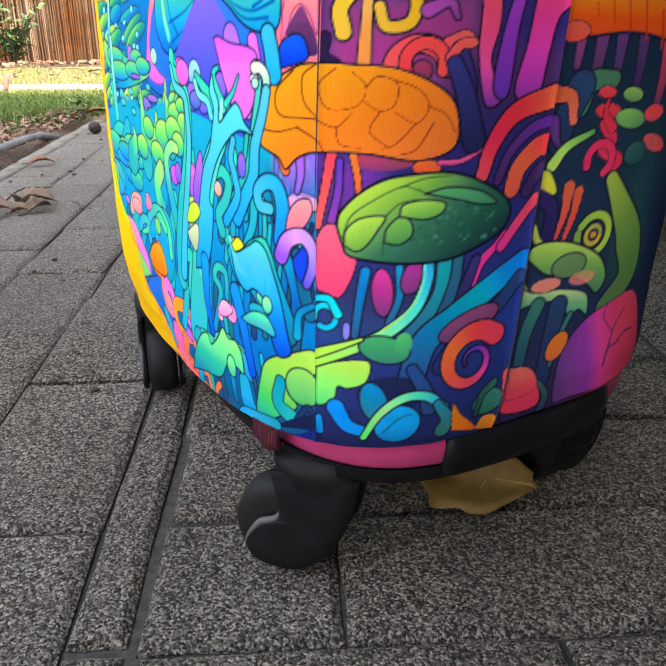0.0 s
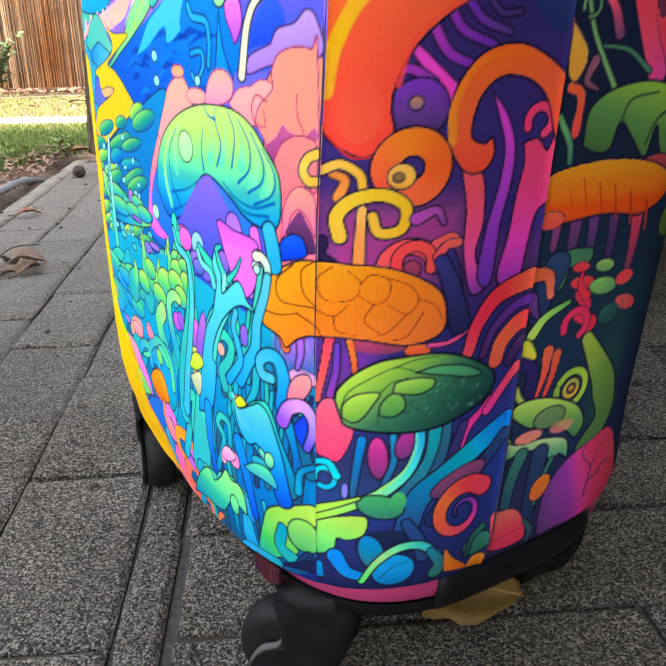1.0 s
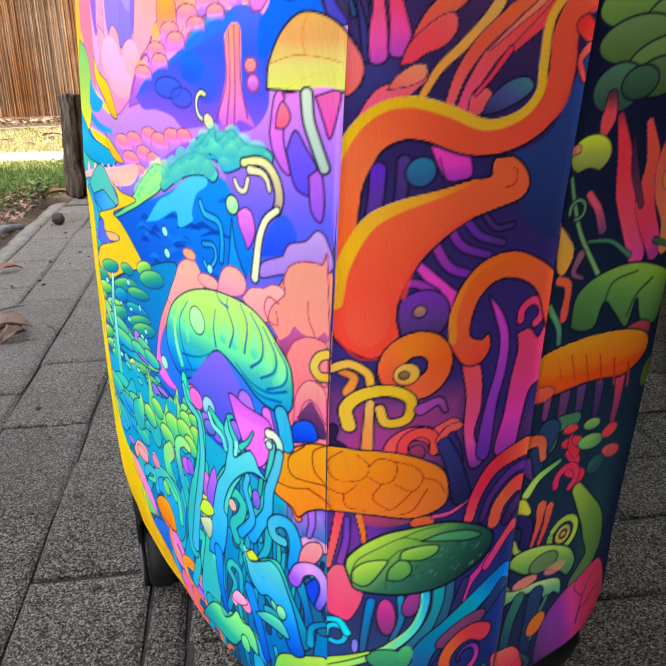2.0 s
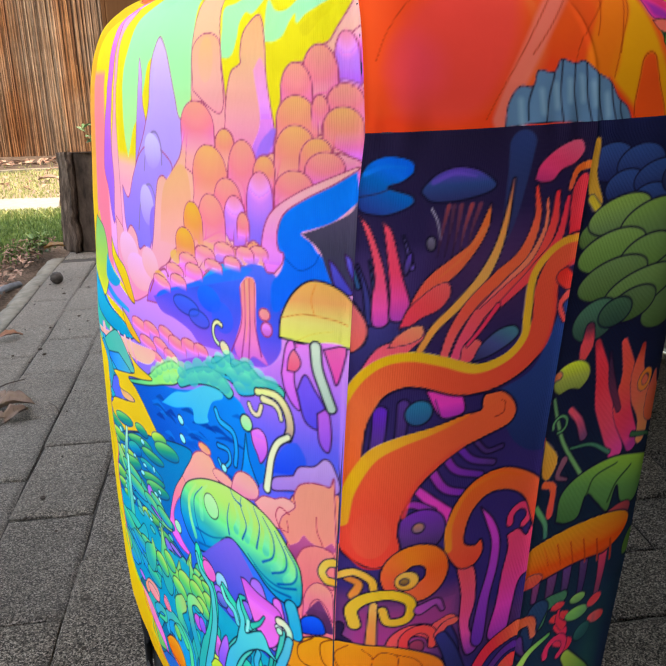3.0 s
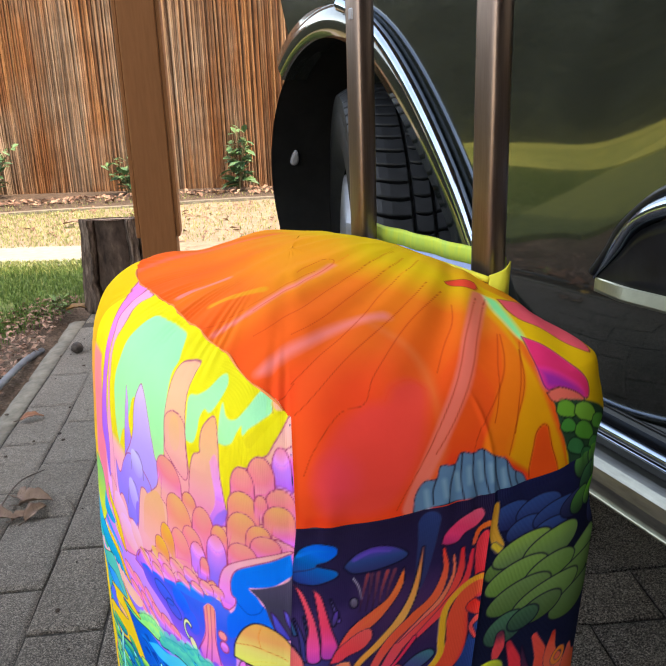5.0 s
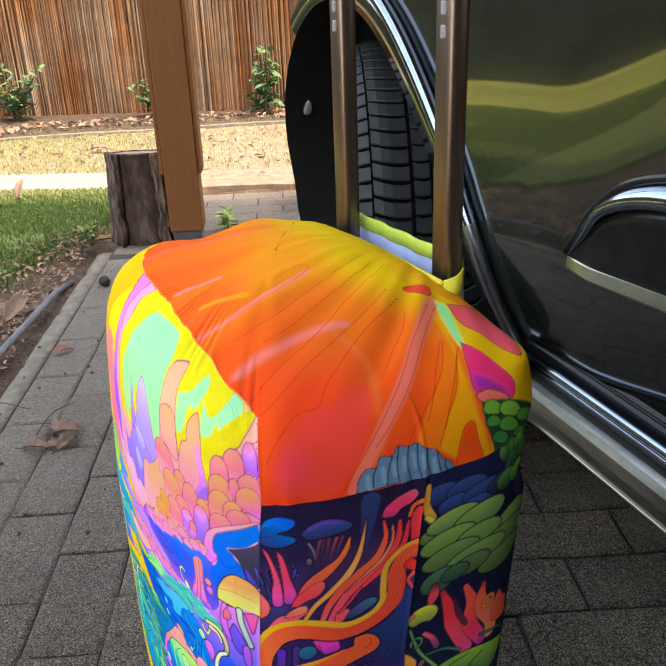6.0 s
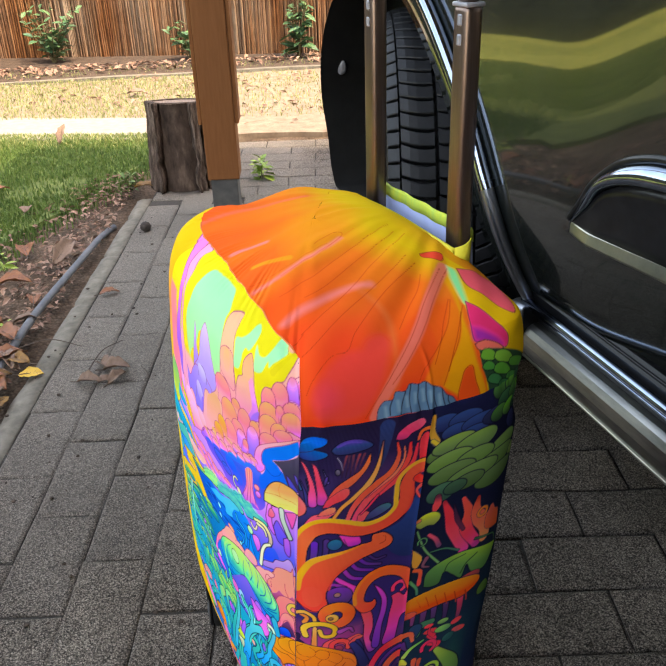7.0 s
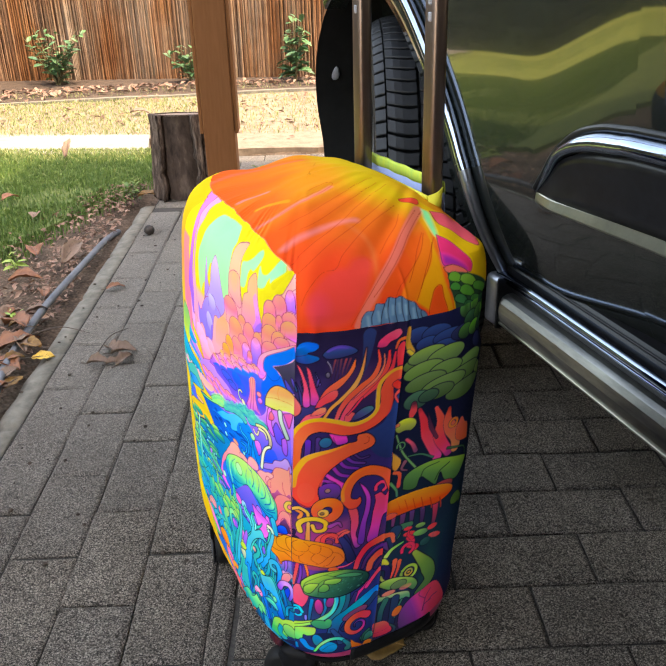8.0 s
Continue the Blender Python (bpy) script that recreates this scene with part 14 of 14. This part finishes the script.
shrub((-2.32, 5.42, 0.01), 0.38, 31, M_SHRUB, "leafy dark green shrub against the reed fence", 190, 0.09, 0.26)
shrub((-1.36, 5.45, 0.01), 0.28, 32, M_SHRUB, "low grey-green shrub against the reed fence", 90, 0.085, 0.17)
shrub((-1.24, 5.47, 0.01), 0.42, 33, M_SHRUB, "small leafy green sapling by the post", 44, 0.075, 0.10, "sapling", "sapling")
shrub((-0.62, 5.45, 0.01), 0.46, 34, M_SHRUB, "upright laurel sapling with fresh top leaves", 110, 0.11, 0.17, "sapling", "sapling")
shrub((-0.395, 2.745, 0), 0.085, 35, M_FRESH, "bright green weed growing from a paving joint", 34, 0.055, 0.07, "weed", "weed")
shrub((-0.96, 1.87, 0), 0.06, 36, M_FRESH, "young green weed among dead leaves", 12, 0.04, 0.04, "weed", "weed")
shrub((-0.81, 1.53, 0), 0.035, 37, M_FRESH, "tiny weed in the bare soil", 10, 0.02, 0.03, "weed", "weed")
shrub((-0.86, 2.64, 0), 0.055, 38, M_GRASS, "low green weed at the lawn's edge", 22, 0.04, 0.07, "weed", "weed")


def build_small():
    # garden hose
    bm = bmesh.new()
    pts = spline([(-0.60, 0.95, 0.006), (-0.70, 1.25, 0.008), (-0.738, 1.46, 0.010), (-0.757, 1.63, 0.012), (-0.770, 1.87, 0.011), (-0.785, 2.10, 0.006), (-0.80, 2.22, -0.01), (-0.815, 2.32, -0.03)], 10)
    tube(bm, pts, 0.0095, 12)
    tagged(link("garden_hose", bm, M_HOSE, smooth=True), "grey-blue garden hose lying along the paving edge", "hose")
    # walnut
    bm = bmesh.new()
    bmesh.ops.create_icosphere(bm, subdivisions=4, radius=0.0165)
    for v in bm.verts:
        d = v.co.normalized()
        v.co *= 1 + 0.10 * noise.noise(d * 3) + 0.05 * noise.noise(d * 9)
        v.co.z *= 0.95
        v.co.z += 0.0155
    nut = link("walnut", bm, M_NUT, smooth=True)
    nut.matrix_basis = pose(-0.665, 2.205, 0)
    tagged(nut, "dark dried walnut husk on the pavers", "walnut")
    fallen_leaf((-0.735, 1.395, 0.0), 40, 0.105, 0.065, M_BROWN, "curled red-brown dead leaf on the soil", 0.5, 0.5, 1, (0, -6))
    fallen_leaf((-0.775, 1.48, 0.004), 150, 0.095, 0.06, M_BROWN, "curled red-brown dead leaf on the soil", 0.6, 0.4, 2, (10, 8))
    fallen_leaf((-0.715, 1.30, 0.0), -20, 0.09, 0.058, M_BROWN, "curled red-brown dead leaf on the soil", 0.4, 0.4, 3, (-8, 0))
    fallen_leaf((-0.648, 1.345, 0.0), 10, 0.052, 0.043, M_YELLOW, "small rounded bright yellow leaf", 0.15, 0.2, 4)
    fallen_leaf((-0.668, 1.235, -0.003), 70, 0.055, 0.043, M_GOLD, "small ochre leaf on the paving edge", 0.2, 0.2, 5)
    for x, y, turn, ln, wd, seed in ((-0.510, 1.318, -6, 0.055, 0.030, 6), (-0.470, 1.372, 4, 0.060, 0.036, 7), (-0.455, 1.335, 60, 0.048, 0.026, 26), (-0.500, 1.385, -40, 0.045, 0.03, 27), (-0.478, 1.322, 20, 0.03, 0.02, 28)):
        fallen_leaf((x, y, 0.0), turn, ln, wd, M_TAN, "crumpled piece of brown dry leaf on the pavers", 0.5, 0.9, seed, (12, -8))
    fallen_leaf((-0.83, 1.98, 0.0), 75, 0.11, 0.05, M_TAN, "long dry leaf standing on the soil", 0.5, 0.6, 8, (30, -20))
    fallen_leaf((-0.90, 1.80, 0.0), 20, 0.09, 0.06, M_BROWN, "red-brown dead leaf on the soil", 0.5, 0.4, 9)
    fallen_leaf((-0.97, 2.02, 0.0), 120, 0.09, 0.055, M_BROWN, "red-brown dead leaf on the soil", 0.5, 0.5, 10)
    fallen_leaf((-0.80, 2.64, 0.0), 15, 0.085, 0.045, M_GOLD, "ochre leaf at the paving's edge", 0.3, 0.4, 11)
    fallen_leaf((-1.30, 2.55, 0.015), 60, 0.07, 0.045, M_BROWN, "brown dead leaf on the grass", 0.5, 0.4, 12)
    fallen_leaf((-1.12, 2.36, 0.010), 100, 0.06, 0.04, M_TAN, "pale dead leaf on the grass", 0.5, 0.4, 13)
    fallen_leaf((-1.35, 3.22, 0.02), 80, 0.09, 0.04, M_TAN, "pale dead leaf standing in the grass", 0.4, 0.5, 14, (0, -50))
    fallen_leaf((-1.35, 4.25, 0.015), 10, 0.11, 0.06, M_TAN, "pale dead leaf on the dry lawn", 0.4, 0.4, 15)
    fallen_leaf((-0.62, 1.75, 0.0), 30, 0.05, 0.025, M_BROWN, "small brown leaf on the paving edge", 0.4, 0.5, 16)
    rnd = random.Random(41)
    for i in range(14):
        x, y = rnd.uniform(-0.86, -0.62), rnd.uniform(1.12, 1.75)
        if x < -0.58 - 0.14 * (y - 1.1):
            fallen_leaf((x, y, 0.002), rnd.uniform(0, 360), rnd.uniform(0.045, 0.075), rnd.uniform(0.028, 0.045), (M_BROWN, M_TAN, M_GOLD)[i % 3], ("red-brown dead leaf on the soil", "grey-tan crumpled leaf on the soil", "small ochre leaf on the soil")[i % 3], 0.5, 0.5, 60 + i, (rnd.uniform(-20, 20), rnd.uniform(-15, 15)))
    # the leaf caught behind the near wheel
    fallen_leaf((0.132, 0.578, 0.002), 150, 0.086, 0.052, M_OCHRE, "curled ochre dry leaf under the suitcase", 0.6, 0.7, 17, (-58, 8), 0.03, veins=M_GOLD)
    for a, b, c in (((-0.72, 1.44, 0.012), (-0.66, 1.475, 0.016), (-0.585, 1.468, 0.004)), ((-0.53, 1.36, 0.003), (-0.52, 1.43, 0.016), (-0.50, 1.50, 0.004)), ((-0.39, 1.345, 0.002), (-0.40, 1.36, 0.008), (-0.42, 1.385, 0.005))):
        bm = bmesh.new()
        tube(bm, spline([a, b, c], 6), lambda q: 0.0016 - 0.0007 * q, 6)
        tagged(link("twig", bm, M_TWIG, smooth=True), "thin dry leaf stalk on the pavers", "twig", "twigs")
    rnd = random.Random(13)
    bm = bmesh.new()
    for i in range(120):
        u, v = rnd.uniform(-0.5, 0.1), rnd.uniform(0.7, 2.4)
        p = pave_xy(u, v, 0.001)
        r = rnd.uniform(0.0012, 0.0042)
        vs = bmesh.ops.create_icosphere(bm, subdivisions=1, radius=r)["verts"]
        for q in vs:
            q.co = Vector((q.co.x * rnd.uniform(0.7, 1.5), q.co.y * rnd.uniform(0.7, 1.5), q.co.z * 0.6)) + p
    tagged(link("dirt_crumbs", bm, M_HUMUS), "small dark crumbs of dirt on the pavers", "dirt", kind="stuff")


build_small()


# ---------------------------------------------------------------- casters and the slot of the suitcase
def build_caster(case, x, y, turn):
    """A swivel caster: a yoke with two cheek plates that clasp one wheel."""
    caster = new("caster")
    caster.parent = case
    caster.matrix_basis = pose(x, y, 0, 0, 0, turn)
    bm = bmesh.new()
    rings = []
    for h, g in ((0.036, 0.78), (0.040, 0.92), (0.048, 1.0), (0.060, 1.0), (0.072, 1.04)):
        rings.append([(0.001 + 0.0235 * g * math.copysign(abs(math.cos(a)) ** 0.6, math.cos(a)), 0.0175 * g * math.copysign(abs(math.sin(a)) ** 0.6, math.sin(a)), h) for a in (2 * math.pi * i / 32 for i in range(32))])
    loft(bm, rings)
    part("yoke", bm, M_BLACK, caster, "black plastic yoke", smooth=True)
    outline = spline([(-0.023, 0.063), (-0.0195, 0.042), (-0.022, 0.035), (-0.031, 0.031), (-0.0386, 0.019), (-0.035, 0.008), (-0.0235, 0.0035), (-0.007, 0.0035), (0.008, 0.016), (0.020, 0.040), (0.0245, 0.063)], 6)
    cx, cz = -0.008, 0.034
    for side in (-1, 1):
        bm = bmesh.new()
        rings = []
        for g, out in ((1.0, 0.0122), (1.0, 0.0150), (0.96, 0.0166), (0.55, 0.0176), (0.05, 0.0178)):
            rings.append([(cx + (px - cx) * g, side * out, cz + (pz - cz) * g) for px, pz in outline])
        loft(bm, rings)
        cheek = part("cheek", bm, M_BLACK, caster, "black cheek plate", smooth=True)
        # black plastic rim in a lighter grey that paints in the light it catches
        bm = bmesh.new()
        rim = [(px + 0.0006, side * 0.0158, pz) for px, pz in outline[6:27]]
        tube(bm, rim, lambda q: 0.0019 * math.sin(math.pi * min(0.97, q + 0.03)) + 0.0003, 6)
        part("cheek_rim", bm, M_BASE, cheek, "rounded rim of the cheek plate, greyer for the light it catches", smooth=True)
    bm = bmesh.new()
    prof = [(0.006, -0.0105), (0.020, -0.0112), (0.0248, -0.0098), (0.0265, -0.006), (0.0268, 0.0), (0.0265, 0.006), (0.0248, 0.0098), (0.020, 0.0112), (0.006, 0.0105)]
    lathe(bm, prof, 48, pose(-0.0195, 0, 0.0265, 90, 0, 0))
    part("wheel", bm, M_RUBBER, caster, "black rubber wheel", smooth=True)


def build_case_extras():
    case = bpy.data.objects["suitcase"]
    for x, y, turn in ((-0.091, -0.131, -39), (-0.100, 0.144, 75), (0.072, -0.135, -91), (0.08, 0.14, 100)):
        build_caster(case, x, y, turn)
    # lip round the slot, lining behind the tubes and the turned-up flap
    mat = {"lip": simple("yellow_cloth_hem", (0.62, 0.56, 0.02), (0.72, 0.66, 0.04), 60, 0.75, bump=0.3, dist=0.0006), "edge": simple("green_yellow_cloth_hem", (0.42, 0.62, 0.10), (0.66, 0.70, 0.04), 40, 0.75, stretch=(1, 4, 1))}
    bm = bmesh.new()
    tube(bm, spline([(0.0935, 0.098, 0.574), (0.0915, 0.06, 0.581), (0.091, 0.0, 0.584), (0.0915, -0.06, 0.583), (0.093, -0.100, 0.581)], 8), 0.0022, 8)
    part("slot_lip", bm, mat["lip"], case, "rolled yellow cloth lip of the handle slot", smooth=True)
    bm = bmesh.new()
    rows = []
    for i in range(25):
        y = 0.096 - 0.172 * i / 24
        w = 0.0012 * math.sin(i * 1.1)
        rows.append([(0.1285, y, 0.545), (0.1265 + w, y, 0.560), (0.1262 + w, y, 0.576), (0.1275 + w, y, 0.577), (0.1300, y, 0.560), (0.1310, y, 0.545)])
    loft(bm, rows, closed=True)
    part("slot_lining", bm, M_BLUELINE, case, "pale blue printed lining", smooth=True)
    bm = bmesh.new()
    rows = []
    for i in range(25):
        y = 0.096 - 0.172 * i / 24
        w = 0.0012 * math.sin(i * 1.1)
        rows.append([(0.1255 + w, y, 0.576), (0.1252 + w, y, 0.586), (0.1262 + w, y, 0.589), (0.1280 + w, y, 0.586), (0.1290 + w, y, 0.574)])
    loft(bm, rows, closed=True)
    part("slot_hem", bm, mat["edge"], case, "green and yellow turned hem", smooth=True)
    bm = bmesh.new()
    rows = []
    for i in range(11):
        t = i / 10
        x = 0.092 + 0.017 * t
        y = -0.098 - 0.004 * math.sin(t * 3.1)
        rows.append([(x, y, 0.560), (x, y - 0.001, 0.572), (x + 0.001, y - 0.002, 0.584 + 0.007 * t), (x + 0.001, y - 0.0032, 0.584 + 0.007 * t), (x, y - 0.003, 0.572), (x, y - 0.003, 0.560)])
    loft(bm, rows, closed=True)
    part("slot_flap", bm, mat["lip"], case, "yellow cloth flap turned up beside the tube", smooth=True)
    bm = bmesh.new()
    box(bm, 0.094, 0.126, -0.096, 0.096, 0.525, 0.535)
    part("handle_tray", bm, M_BLACK, case, "black tray below the slot")
    # gathered hem at the near front corner, showing the reverse of the print
    bm = bmesh.new()
    rows = []
    n = 40
    for i in range(n + 1):
        p = -0.070 + 0.022 * i / n
        sx, sy = SECTION.at(p)
        g = 0.0022 * math.sin(i * 1.5)
        drop = 0.004 * math.sin(math.pi * i / n)
        k = 0.968
        rows.append([(sx * k + g * 0.5, sy * k + g * 0.5, 0.090), (sx * (k + 0.002) + g, sy * (k + 0.002) + g, 0.083 - drop * 0.5), (sx * (k - 0.03) + g, sy * (k - 0.03) + g, 0.078 - drop), (sx * (k - 0.05), sy * (k - 0.05), 0.079 - drop * 0.6)])
    loft(bm, rows, closed=False)
    part("gathered_hem", bm, simple("striped_reverse_print", (0.012, 0.010, 0.09), (0.30, 0.055, 0.03), 90, 0.8, stretch=(3, 3, 0.25)), case, "gathered hem in dark blue and orange", smooth=True)
    # black guard over the shell's near corner
    bm = bmesh.new()
    rows = []
    for i in range(25):
        q = 0.045 + 0.12 * i / 24
        sx, sy = SECTION.at(q)
        w = math.exp(-(((q - 0.205) / 0.07) ** 2))
        sx, sy = sx - 0.009 * w, sy + 0.006 * w
        rows.append([(sx * g, sy * g, h) for g, h in ((0.86, 0.066), (0.93, 0.068), (0.957, 0.076), (0.972, 0.086), (0.970, 0.094), (0.955, 0.095))])
    loft(bm, rows, closed=True)
    part("corner_guard", bm, M_BLACK, case, "black plastic corner guard", smooth=True)
    # stitched thread along the cap's hem and the upright seams
    M_THREAD = simple("dark_thread", (0.01, 0.01, 0.03), (0.03, 0.03, 0.07), 60, 0.8)
    for nm, pts in (("seam", [(float(np.interp(h, *SEAM_SLANT)), h) for h in np.linspace(0.096, 0.552, 40)]), ("seam", [(float(np.interp(h, *SEAM_SLANT_C)), h) for h in np.linspace(0.100, 0.504, 40)]), ("seam", [(q, 0.5048) for q in np.linspace(0.001, 0.22, 40)])):
        bm = bmesh.new()
        line = []
        for p, h in pts:
            k = float(np.interp(h, [b for a, b in PROFILE], [a for a, b in PROFILE]))
            sx, sy = SECTION.at(p)
            r = math.hypot(sx, sy)
            line.append((sx * k + 0.0004 * sx / r, sy * k + 0.0004 * sy / r, h))
        tube(bm, line, 0.0004, 6)
        part(nm, bm, M_THREAD, case, "dark sewn seam")


build_case_extras()


# ---------------------------------------------------------------- paving pieces
build_paving()
